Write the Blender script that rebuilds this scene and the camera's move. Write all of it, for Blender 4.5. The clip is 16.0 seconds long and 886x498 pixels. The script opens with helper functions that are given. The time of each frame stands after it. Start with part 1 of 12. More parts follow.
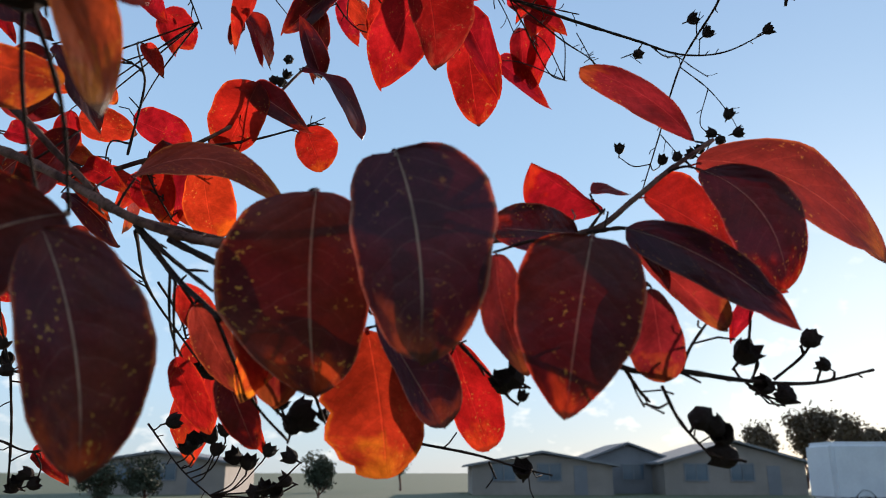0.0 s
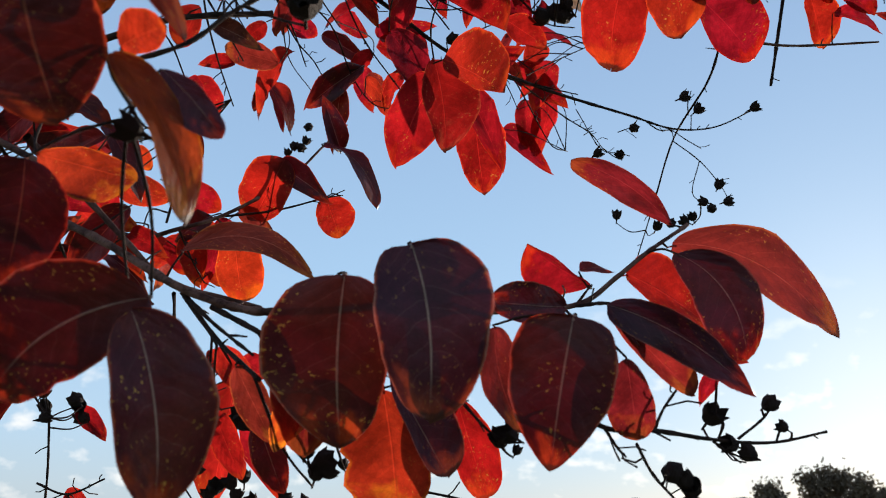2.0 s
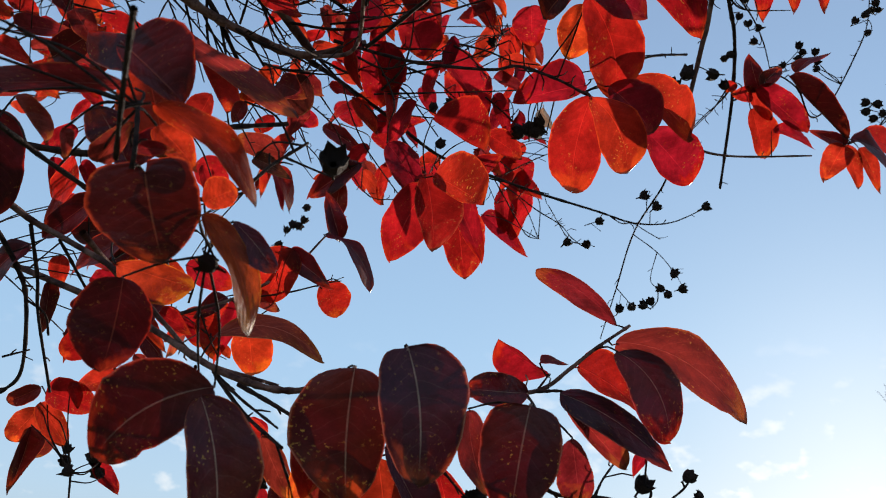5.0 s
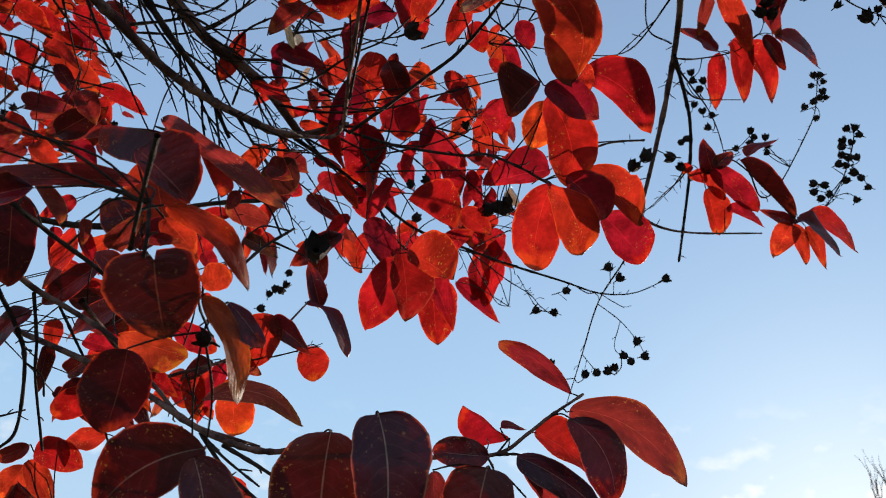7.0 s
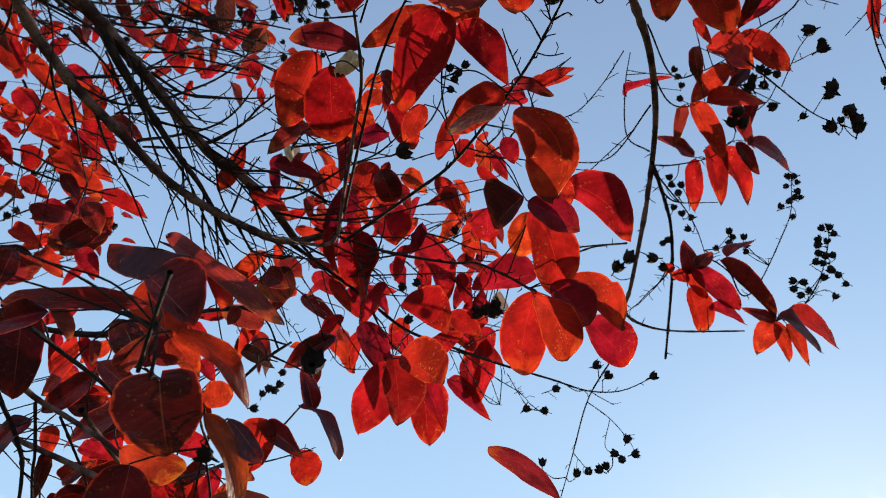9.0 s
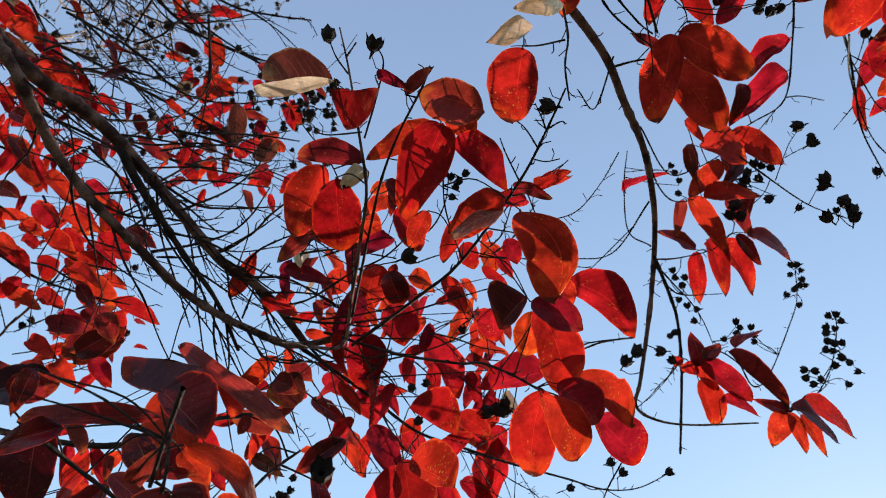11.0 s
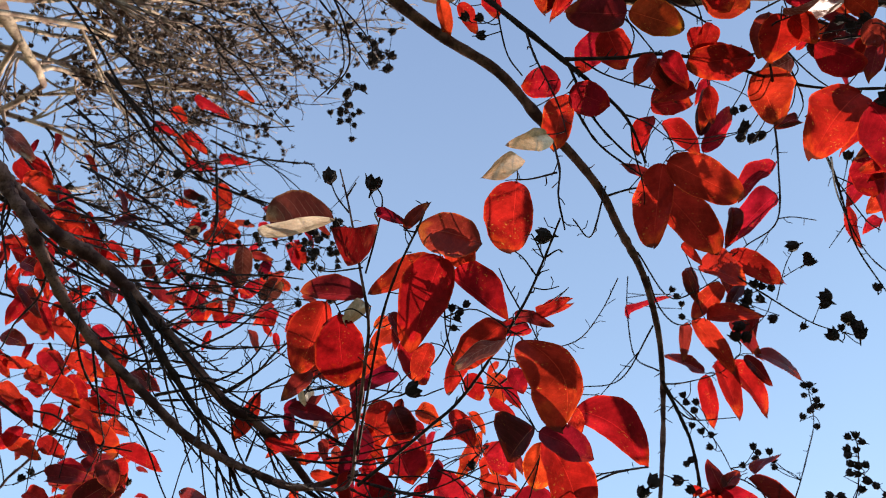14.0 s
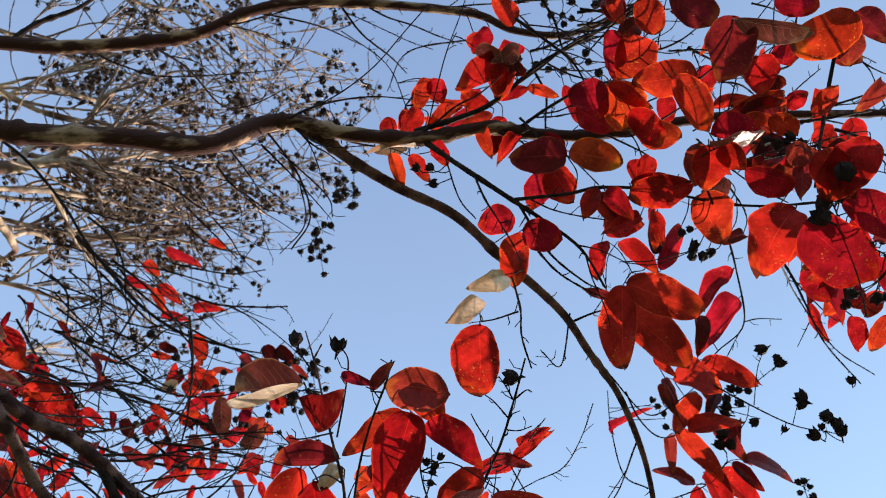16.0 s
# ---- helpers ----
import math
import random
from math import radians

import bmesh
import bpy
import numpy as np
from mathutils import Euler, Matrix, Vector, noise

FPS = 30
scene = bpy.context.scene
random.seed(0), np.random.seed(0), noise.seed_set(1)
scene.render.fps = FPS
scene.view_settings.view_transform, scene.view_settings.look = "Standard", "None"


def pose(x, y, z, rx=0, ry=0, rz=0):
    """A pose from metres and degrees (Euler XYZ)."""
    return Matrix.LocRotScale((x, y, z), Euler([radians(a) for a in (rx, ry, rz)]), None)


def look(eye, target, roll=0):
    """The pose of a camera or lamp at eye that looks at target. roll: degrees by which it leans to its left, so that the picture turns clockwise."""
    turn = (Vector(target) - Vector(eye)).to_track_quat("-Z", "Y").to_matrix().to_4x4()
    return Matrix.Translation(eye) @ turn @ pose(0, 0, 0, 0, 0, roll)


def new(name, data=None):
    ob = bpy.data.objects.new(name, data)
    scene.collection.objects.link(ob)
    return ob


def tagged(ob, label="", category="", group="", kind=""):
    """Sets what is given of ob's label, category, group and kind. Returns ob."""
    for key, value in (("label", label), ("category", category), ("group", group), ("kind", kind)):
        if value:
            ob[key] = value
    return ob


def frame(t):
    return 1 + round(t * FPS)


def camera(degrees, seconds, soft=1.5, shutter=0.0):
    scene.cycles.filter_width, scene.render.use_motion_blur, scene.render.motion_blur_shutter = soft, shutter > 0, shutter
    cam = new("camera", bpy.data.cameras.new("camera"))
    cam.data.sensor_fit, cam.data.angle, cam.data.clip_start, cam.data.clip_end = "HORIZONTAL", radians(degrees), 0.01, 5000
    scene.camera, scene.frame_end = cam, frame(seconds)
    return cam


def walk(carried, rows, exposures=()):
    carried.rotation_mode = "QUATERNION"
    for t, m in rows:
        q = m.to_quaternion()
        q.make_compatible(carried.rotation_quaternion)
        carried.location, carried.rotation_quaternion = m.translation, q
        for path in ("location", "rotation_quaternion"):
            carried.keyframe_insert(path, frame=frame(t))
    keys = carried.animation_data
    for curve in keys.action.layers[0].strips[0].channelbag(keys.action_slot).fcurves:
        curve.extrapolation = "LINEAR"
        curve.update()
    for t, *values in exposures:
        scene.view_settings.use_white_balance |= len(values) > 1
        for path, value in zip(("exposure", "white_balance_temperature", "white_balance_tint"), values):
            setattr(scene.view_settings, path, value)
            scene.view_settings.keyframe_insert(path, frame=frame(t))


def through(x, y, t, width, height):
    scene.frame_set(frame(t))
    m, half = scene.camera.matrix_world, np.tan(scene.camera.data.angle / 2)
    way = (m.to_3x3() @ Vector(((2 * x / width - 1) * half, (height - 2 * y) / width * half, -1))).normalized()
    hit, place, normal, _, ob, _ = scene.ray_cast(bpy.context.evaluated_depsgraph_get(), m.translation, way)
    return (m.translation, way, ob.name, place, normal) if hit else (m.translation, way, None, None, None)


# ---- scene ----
# ---- camera ----
cam = camera(60.0, 16.0, soft=1.0)
PATH = [
    (0, (0.0032, 0.0024, 1.5619), (0.0088, 1.9226, 2.1210), 0.06),
    (0.5, (0.0039, -0.0071, 1.5613), (0.0086, 1.9045, 2.1491), 0.18),
    (1, (0.0038, -0.0131, 1.5618), (0.0056, 1.8890, 2.1798), 0.43),
    (1.5, (0.0038, -0.0231, 1.5618), (-0.0005, 1.8691, 2.2096), 0.80),
    (2, (0.0032, -0.0350, 1.5590), (-0.0118, 1.8462, 2.2378), 1.07),
    (2.5, (0.0030, -0.0491, 1.5573), (-0.0223, 1.8235, 2.2592), 1.40),
    (3, (0.0016, -0.0590, 1.5547), (-0.0307, 1.8051, 2.2785), 1.71),
    (3.5, (0.0003, -0.0693, 1.5546), (-0.0288, 1.7872, 2.2980), 1.98),
    (4, (-0.0007, -0.0837, 1.5544), (-0.0154, 1.7637, 2.3204), 2.11),
    (6.5, (-0.0003, -0.1293, 1.5449), (0.0789, 1.6477, 2.4593), 2.48),
    (7, (0.0030, -0.1425, 1.5432), (0.0779, 1.6137, 2.4972), 2.56),
    (7.5, (0.0040, -0.1531, 1.5415), (0.0771, 1.5773, 2.5416), 2.62),
    (8, (0.0057, -0.1621, 1.5426), (0.0812, 1.5404, 2.5895), 2.52),
    (8.5, (0.0040, -0.1650, 1.5427), (0.0825, 1.5059, 2.6390), 2.32),
    (9, (0.0030, -0.1661, 1.5432), (0.0828, 1.4697, 2.6911), 1.97),
    (11.5, (0.0058, -0.1827, 1.5399), (0.0343, 1.2683, 2.9161), 1.03),
    (12, (0.0052, -0.1856, 1.5390), (0.0226, 1.2317, 2.9500), 1.05),
    (12.5, (0.0054, -0.1843, 1.5378), (0.0174, 1.1964, 2.9847), 0.93),
    (13, (0.0056, -0.1790, 1.5365), (0.0179, 1.1598, 3.0222), 0.64),
    (13.5, (0.0072, -0.1770, 1.5367), (0.0208, 1.1133, 3.0649), 0.23),
    (14, (0.0085, -0.1804, 1.5371), (0.0255, 1.0533, 3.1112), -0.52),
    (14.5, (0.0103, -0.1919, 1.5391), (0.0326, 0.9818, 3.1583), -1.68),
    (15, (0.0126, -0.2023, 1.5419), (0.0430, 0.9132, 3.2017), -3.34),
    (15.5, (0.0161, -0.2063, 1.5422), (0.0614, 0.8513, 3.2391), -5.70),
    (16, (0.0226, -0.2092, 1.5434), (0.0950, 0.7976, 3.2700), -8.89),
]
EXPOSURES = [(0.0, 1.03), (4.0, 0.91), (8.0, 1.02), (12.0, 1.31), (16.0, 1.47)]
walk(cam, [(t, look(eye, target, roll)) for t, eye, target, roll in PATH], EXPOSURES)
cam.data.dof.use_dof = True
cam.data.dof.focus_distance = 0.42
cam.data.dof.aperture_fstop = 28.0

# ---- light ----
SUN_AZIMUTH, SUN_HEIGHT = 31.0, 12.0   # degrees: to the right of +y, above the horizon
world = bpy.data.worlds.new("sky")
scene.world = world
world.use_nodes = True
wt = world.node_tree
wt.nodes.clear()
sky = wt.nodes.new("ShaderNodeTexSky")
sky.sky_type = "NISHITA"
sky.sun_disc = False
sky.sun_elevation = radians(SUN_HEIGHT)
sky.sun_rotation = radians(SUN_AZIMUTH)
sky.air_density, sky.dust_density, sky.ozone_density = 1.0, 0.6, 2.0
# a clear winter afternoon: pale near the horizon, deeper blue overhead, brightest towards the sun
place = wt.nodes.new("ShaderNodeTexCoord")
split = wt.nodes.new("ShaderNodeSeparateXYZ")
band = wt.nodes.new("ShaderNodeValToRGB")
band.color_ramp.elements[0].position, band.color_ramp.elements[0].color = 0.0, (0.48, 0.58, 0.66, 1)
band.color_ramp.elements[1].position, band.color_ramp.elements[1].color = 1.0, (0.180, 0.264, 0.45, 1)
for at, colour in ((0.10, (0.46, 0.63, 0.81, 1)), (0.28, (0.385, 0.585, 0.82, 1)), (0.55, (0.305, 0.467, 0.71, 1)), (0.70, (0.266, 0.394, 0.610, 1)), (0.85, (0.231, 0.332, 0.525, 1))):
    step = band.color_ramp.elements.new(at)
    step.color = colour
mixed = wt.nodes.new("ShaderNodeMix")
mixed.data_type, mixed.blend_type = "RGBA", "ADD"
mixed.inputs[0].default_value = 1.0
# thin low clouds: a few wisps and a bank by the horizon
tufts = wt.nodes.new("ShaderNodeTexNoise")
tufts.inputs["Scale"].default_value, tufts.inputs["Detail"].default_value = 22.0, 6.0
drift = wt.nodes.new("ShaderNodeMapping")
drift.inputs["Scale"].default_value = (1.0, 1.0, 1.7)
wisp = wt.nodes.new("ShaderNodeMapRange")
wisp.inputs[1].default_value, wisp.inputs[2].default_value = 0.56, 0.72
low = wt.nodes.new("ShaderNodeMapRange")
low.inputs[1].default_value, low.inputs[2].default_value = 0.30, 0.12
cover = wt.nodes.new("ShaderNodeMath")
cover.operation = "MULTIPLY"
cloud = wt.nodes.new("ShaderNodeMix")
cloud.data_type = "RGBA"
cloud.inputs[7].default_value = (0.92, 0.93, 0.95, 1)
wt.links.new(place.outputs["Generated"], drift.inputs[0])
wt.links.new(drift.outputs[0], tufts.inputs["Vector"])
wt.links.new(tufts.outputs[0], wisp.inputs[0])
wt.links.new(split.outputs["Z"], low.inputs[0])
wt.links.new(wisp.outputs[0], cover.inputs[0])
wt.links.new(low.outputs[0], cover.inputs[1])
wt.links.new(cover.outputs[0], cloud.inputs[0])
wt.links.new(band.outputs[0], cloud.inputs[6])
weak = wt.nodes.new("ShaderNodeVectorMath")
weak.operation = "SCALE"
weak.inputs["Scale"].default_value = 0.020
back = wt.nodes.new("ShaderNodeBackground")
back.inputs["Strength"].default_value = 0.5
wout = wt.nodes.new("ShaderNodeOutputWorld")
wt.links.new(place.outputs["Generated"], split.inputs[0])
wt.links.new(split.outputs["Z"], band.inputs[0])
wt.links.new(sky.outputs[0], weak.inputs[0])
wt.links.new(cloud.outputs[2], mixed.inputs[6])
wt.links.new(weak.outputs[0], mixed.inputs[7])
wt.links.new(mixed.outputs[2], back.inputs["Color"])
wt.links.new(back.outputs[0], wout.inputs["Surface"])

sun = new("sun", bpy.data.lights.new("sun", "SUN"))
sun.data.energy, sun.data.angle, sun.data.color = 3.05, radians(0.6), (1.0, 0.87, 0.74)
a, h = radians(SUN_AZIMUTH), radians(SUN_HEIGHT)
sun_way = Vector((math.sin(a) * math.cos(h), math.cos(a) * math.cos(h), math.sin(h)))
sun.matrix_world = look(sun_way * 50, (0, 0, 0))


# ---- materials ----
class Mat:
    """A node material with short calls for its nodes."""

    def __init__(self, name):
        self.m = bpy.data.materials.new(name)
        self.m.use_nodes = True
        self.t = self.m.node_tree
        self.t.nodes.clear()

    def n(self, kind, **inputs):
        node = self.t.nodes.new("ShaderNode" + kind)
        for key, value in inputs.items():
            self.put(node, key.replace("_", " "), value)
        return node

    def put(self, node, key, value):
        sock = node.inputs[int(key[1:])] if key[0] == "i" and key[1:].isdigit() else node.inputs[key]
        if isinstance(value, bpy.types.NodeSocket):
            self.t.links.new(value, sock)
        else:
            sock.default_value = value

    def math(self, op, a, b=0.0, clamp=False):
        node = self.n("Math", i0=a, i1=b)
        node.operation, node.use_clamp = op, clamp
        return node.outputs[0]

    def mix(self, fac, a, b):
        node = self.t.nodes.new("ShaderNodeMix")
        node.data_type = "RGBA"
        for sock, value in ((0, fac), (6, a), (7, b)):
            if isinstance(value, bpy.types.NodeSocket):
                self.t.links.new(value, node.inputs[sock])
            else:
                node.inputs[sock].default_value = value
        return node.outputs[2]

    def ramp(self, fac, lo, hi):
        node = self.n("MapRange", Value=fac)
        node.inputs[1].default_value, node.inputs[2].default_value = lo, hi
        node.interpolation_type = "SMOOTHSTEP"
        return node.outputs[0]

    def noise(self, vector, scale, detail=3.0):
        node = self.n("TexNoise", Vector=vector, Scale=scale, Detail=detail)
        return node.outputs[0]

    def out(self, shader):
        self.t.links.new(shader, self.n("OutputMaterial").inputs["Surface"])
        return self.m


def rgba(c):
    return (c[0], c[1], c[2], 1.0)


def leaf_material(name, body, patch, tip, through, spots=0.5, sheer=0.5, vein=1.6, rib=(0.36, 0.10, 0.05), margin=0.0, veins=0.13):
    """An autumn leaf: blotched blade, paler midrib and side veins, coloured tip and flecks; light comes through it."""
    m = Mat(name)
    uv = m.n("TexCoord").outputs["UV"]
    xyz = m.n("SeparateXYZ", Vector=uv)
    rnd = m.n("ObjectInfo").outputs["Random"]
    across = m.math("SUBTRACT", m.math("MULTIPLY", xyz.outputs[0], 2.0), 1.0)
    side = m.math("ABSOLUTE", across)
    along = xyz.outputs[1]
    where = m.n("CombineXYZ", X=m.math("ADD", m.math("MULTIPLY", xyz.outputs[0], 0.6), m.math("MULTIPLY", rnd, 37.0)), Y=along, Z=m.math("MULTIPLY", rnd, 11.0)).outputs[0]
    big = m.ramp(m.noise(where, 2.2, 5.0), 0.38, 0.64)
    fine = m.noise(where, 14.0, 5.0)
    # flecks gather in drifts, mostly towards the margin and the tip
    drifts = m.math("ADD", m.noise(where, 4.0, 3.0), m.math("MULTIPLY", m.math("MAXIMUM", side, along), 0.16))
    fleck = m.math("MULTIPLY", m.ramp(m.noise(where, 34.0, 3.0), 0.60, 0.69), m.math("MULTIPLY", m.ramp(drifts, 0.60, 0.74), spots))
    rim = m.math("MAXIMUM", m.ramp(m.math("ADD", side, m.math("MULTIPLY", fine, 0.16)), 0.99, 1.07), m.ramp(m.math("ADD", along, m.math("MULTIPLY", m.math("SUBTRACT", m.noise(where, 5.0, 4.0), 0.5), 0.9)), 0.76, 1.02))
    ribs = m.math("MULTIPLY", m.ramp(side, 0.030, 0.008), m.ramp(along, 1.0, 0.6))
    wave = m.math("FRACT", m.math("ADD", m.math("ADD", m.math("MULTIPLY", along, 8.0), m.math("MULTIPLY", m.math("POWER", side, 1.5), -2.4)), m.math("ADD", m.math("MULTIPLY", m.ramp(across, -0.01, 0.01), 0.4), m.math("MULTIPLY", m.noise(where, 6.0, 2.0), 0.7))))
    lines = m.math("MULTIPLY", m.ramp(m.math("ABSOLUTE", m.math("SUBTRACT", wave, 0.5)), 0.06, 0.0), m.ramp(side, 0.95, 0.4))

    # fine net of veins; shading of the swelling between side veins, put into the tone
    mesh = m.n("TexVoronoi", Vector=where, Scale=26.0)
    mesh.feature = "DISTANCE_TO_EDGE"
    net = m.math("ADD", m.math("MULTIPLY", m.ramp(mesh.outputs["Distance"], 0.0, 0.16), 0.14), 0.89)
    swell_shade = m.math("ADD", m.math("MULTIPLY", m.math("ABSOLUTE", m.math("SUBTRACT", wave, 0.5)), -0.16), 1.04)
    clouds = m.math("ADD", m.math("MULTIPLY", m.ramp(m.noise(where, 3.1, 4.0), 0.3, 0.7), 0.42), 0.79)
    shade = m.math("MULTIPLY", m.math("MULTIPLY", net, swell_shade), clouds)

    # thin pale line painted along the margin as the blade's lit edge; scorched tips
    lit_hem = m.math("MULTIPLY", m.ramp(m.math("ADD", side, m.math("MULTIPLY", fine, 0.04)), 0.975, 1.0), m.ramp(along, 0.05, 0.3))
    scorch = m.math("MULTIPLY", m.ramp(m.math("ADD", along, m.math("MULTIPLY", fine, 0.05)), 0.975, 1.0), m.ramp(rnd, 0.35, 0.5))

    def tint(base, blotch, edge, keel):
        c = m.mix(big, rgba(base), rgba(blotch))
        c = m.mix(m.math("MULTIPLY", rim, 0.8), c, rgba(edge))
        c = m.mix(fleck, c, rgba((0.50, 0.22, 0.040)))
        c = m.mix(m.math("MULTIPLY", lines, veins), c, rgba(keel))
        c = m.mix(m.math("MULTIPLY", ribs, 0.5), c, rgba(keel))
        c = m.mix(m.math("MULTIPLY", lit_hem, 0.45), c, rgba(keel))
        c = m.mix(m.math("MULTIPLY", scorch, 0.8), c, rgba((0.035, 0.014, 0.010)))
        shift = m.n("HueSaturation", Color=c)
        m.put(shift, "Hue", m.math("ADD", m.math("MULTIPLY", rnd, 0.012), 0.495))
        m.put(shift, "Value", m.math("MULTIPLY", shade, m.math("ADD", m.math("MULTIPLY", rnd, 0.40), m.math("ADD", m.math("MULTIPLY", fine, 0.8), 0.42))))
        return shift.outputs[0]

    face = tint(body, patch, tip, rib)
    glow = tint(through, [0.55 * v for v in through], [min(0.9, 1.4 * through[0]), min(0.55 * through[0], through[1] * 4.0 + 0.005), through[2]], [min(0.9, v * vein) for v in through])
    quilt = m.math("COSINE", m.math("MULTIPLY", m.math("SUBTRACT", wave, 0.5), 6.2832))
    cockle = m.math("MULTIPLY", m.noise(where, 2.8, 1.0), 4.5)
    height = m.math("ADD", m.math("ADD", cockle, m.math("MULTIPLY", quilt, -0.07)), m.math("ADD", m.math("MULTIPLY", fine, 1.0), m.math("MULTIPLY", ribs, 0.8)))
    bump = m.n("Bump", Strength=0.42, Distance=0.0008, Height=height)
    skin = m.n("BsdfPrincipled", Base_Color=face, Roughness=0.42, Normal=bump.outputs[0])
    m.put(skin, "Specular IOR Level", 0.24)
    sheet = m.n("BsdfTranslucent", Color=glow, Normal=bump.outputs[0])
    thin = m.math("ADD", m.math("MULTIPLY", rim, margin), sheer, True)
    both = m.n("MixShader", i0=thin, i1=skin.outputs[0], i2=sheet.outputs[0])
    return m.out(both.outputs[0])


CREAM = (0.42, 0.27, 0.19)
LEAVES = {
    "red": leaf_material("red leaf", (0.115, 0.0065, 0.008), (0.15, 0.009, 0.008), (0.22, 0.022, 0.010), (0.385, 0.0085, 0.0086), sheer=0.70, spots=0.7),
    "rust": leaf_material("rust leaf", (0.145, 0.012, 0.008), (0.17, 0.018, 0.008), (0.27, 0.05, 0.010), (0.408, 0.0108, 0.00864), sheer=0.70),
    "orange": leaf_material("orange leaf", (0.20, 0.022, 0.009), (0.17, 0.014, 0.008), (0.30, 0.075, 0.011), (0.43, 0.0165, 0.0078), sheer=0.72, spots=0.7),
    "ochre": leaf_material("ochre leaf", (0.16, 0.035, 0.012), (0.14, 0.018, 0.012), (0.28, 0.09, 0.014), (0.45, 0.042, 0.0100), sheer=0.66),
    "brown": leaf_material("russet leaf", (0.077, 0.0118, 0.00947), (0.107, 0.0178, 0.00947), (0.192, 0.037, 0.0111), (0.2832, 0.01848, 0.0168), sheer=0.54, rib=(0.34, 0.16, 0.08)),
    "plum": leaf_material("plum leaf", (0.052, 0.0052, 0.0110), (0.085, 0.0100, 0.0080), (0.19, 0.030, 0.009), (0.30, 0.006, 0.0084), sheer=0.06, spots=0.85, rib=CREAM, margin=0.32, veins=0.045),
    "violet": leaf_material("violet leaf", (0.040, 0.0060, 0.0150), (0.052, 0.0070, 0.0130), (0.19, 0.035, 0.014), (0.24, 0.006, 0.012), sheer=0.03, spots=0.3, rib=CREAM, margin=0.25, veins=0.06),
    # maroon: body and translucence darkened to stand in for shade from neighbouring leaves
    "maroon": leaf_material("shade-dark maroon leaf", (0.050, 0.0050, 0.0085), (0.066, 0.0065, 0.0085), (0.19, 0.022, 0.012), (0.25, 0.0058, 0.0080), sheer=0.075, spots=0.35, margin=0.4),
    "wine": leaf_material("wine leaf", (0.10, 0.009, 0.017), (0.085, 0.008, 0.014), (0.16, 0.02, 0.02), (0.252, 0.006, 0.0144), sheer=0.58, spots=0.25),
    "olive": leaf_material("olive leaf", (0.0555, 0.0192, 0.0104), (0.074, 0.0148, 0.0104), (0.111, 0.0259, 0.0118), (0.1024, 0.0156, 0.0108), sheer=0.45, rib=CREAM),
    # pale: withered tone, raised further to put sunlight into the colour
    "pale": leaf_material("withered sun-pale leaf", (0.78, 0.62, 0.44), (0.66, 0.46, 0.31), (0.80, 0.66, 0.48), (0.6, 0.312, 0.156), spots=0.15, sheer=0.22, rib=(0.40, 0.20, 0.14)),
    "pink": leaf_material("curled leaf", (0.27, 0.075, 0.055), (0.20, 0.045, 0.038), (0.50, 0.33, 0.22), (0.26, 0.05, 0.035), spots=0.2, sheer=0.22, rib=(0.78, 0.58, 0.42), veins=0.38),
}


def bark_material(name, dark, light, coarse, stretch=1.0, bare=(0.36, 0.66)):
    m = Mat(name)
    at = m.n("TexCoord").outputs["Object"]
    streak = m.n("Mapping", Vector=at)
    streak.inputs["Scale"].default_value = (1.0 / stretch, 1.0, 1.0)
    big = m.ramp(m.noise(streak.outputs[0], coarse, 5.0), *bare)
    fine = m.noise(streak.outputs[0], coarse * 9.0, 4.0)
    c = m.mix(big, rgba(dark), rgba(light))
    c = m.mix(m.math("MULTIPLY", m.ramp(fine, 0.5, 0.72), 0.55), c, rgba([v * 0.35 for v in dark]))
    bump = m.n("Bump", Strength=0.7, Distance=0.001, Height=m.math("ADD", fine, big))
    skin = m.n("BsdfPrincipled", Base_Color=c, Roughness=0.85, Normal=bump.outputs[0])
    m.put(skin, "Specular IOR Level", 0.18)
    return m.out(skin.outputs[0])


BARK = {
    "bark": bark_material("branch bark", (0.046, 0.018, 0.014), (0.21, 0.110, 0.082), 70.0),
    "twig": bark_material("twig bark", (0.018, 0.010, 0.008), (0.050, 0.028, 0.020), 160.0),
    # brush: sunlight on the crown's fine twigs is put into this paler colour
    "brush": bark_material("sun-pale brushwood", (0.13, 0.080, 0.065), (0.50, 0.36, 0.28), 60.0),
    "flaky": bark_material("flaking bark", (0.062, 0.024, 0.017), (0.42, 0.27, 0.17), 75.0, 3.0, (0.52, 0.66)),
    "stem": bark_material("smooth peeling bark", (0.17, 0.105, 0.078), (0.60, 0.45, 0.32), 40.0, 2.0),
}
FAR_HUSK = bark_material("paler seed husk", (0.05, 0.028, 0.020), (0.11, 0.064, 0.043), 200.0)
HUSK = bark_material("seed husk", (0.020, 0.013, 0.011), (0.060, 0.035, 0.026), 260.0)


def plain_material(name, color, color2, scale, rough=0.8, metal=0.0):
    m = Mat(name)
    at = m.n("TexCoord").outputs["Object"]
    c = m.mix(m.ramp(m.noise(at, scale, 4.0), 0.35, 0.65), rgba(color), rgba(color2))
    c = m.mix(m.math("MULTIPLY", m.noise(at, scale * 12.0, 3.0), 0.35), c, rgba([v * 0.55 for v in color]))
    skin = m.n("BsdfPrincipled", Base_Color=c, Roughness=rough, Metallic=metal)
    return m.out(skin.outputs[0])


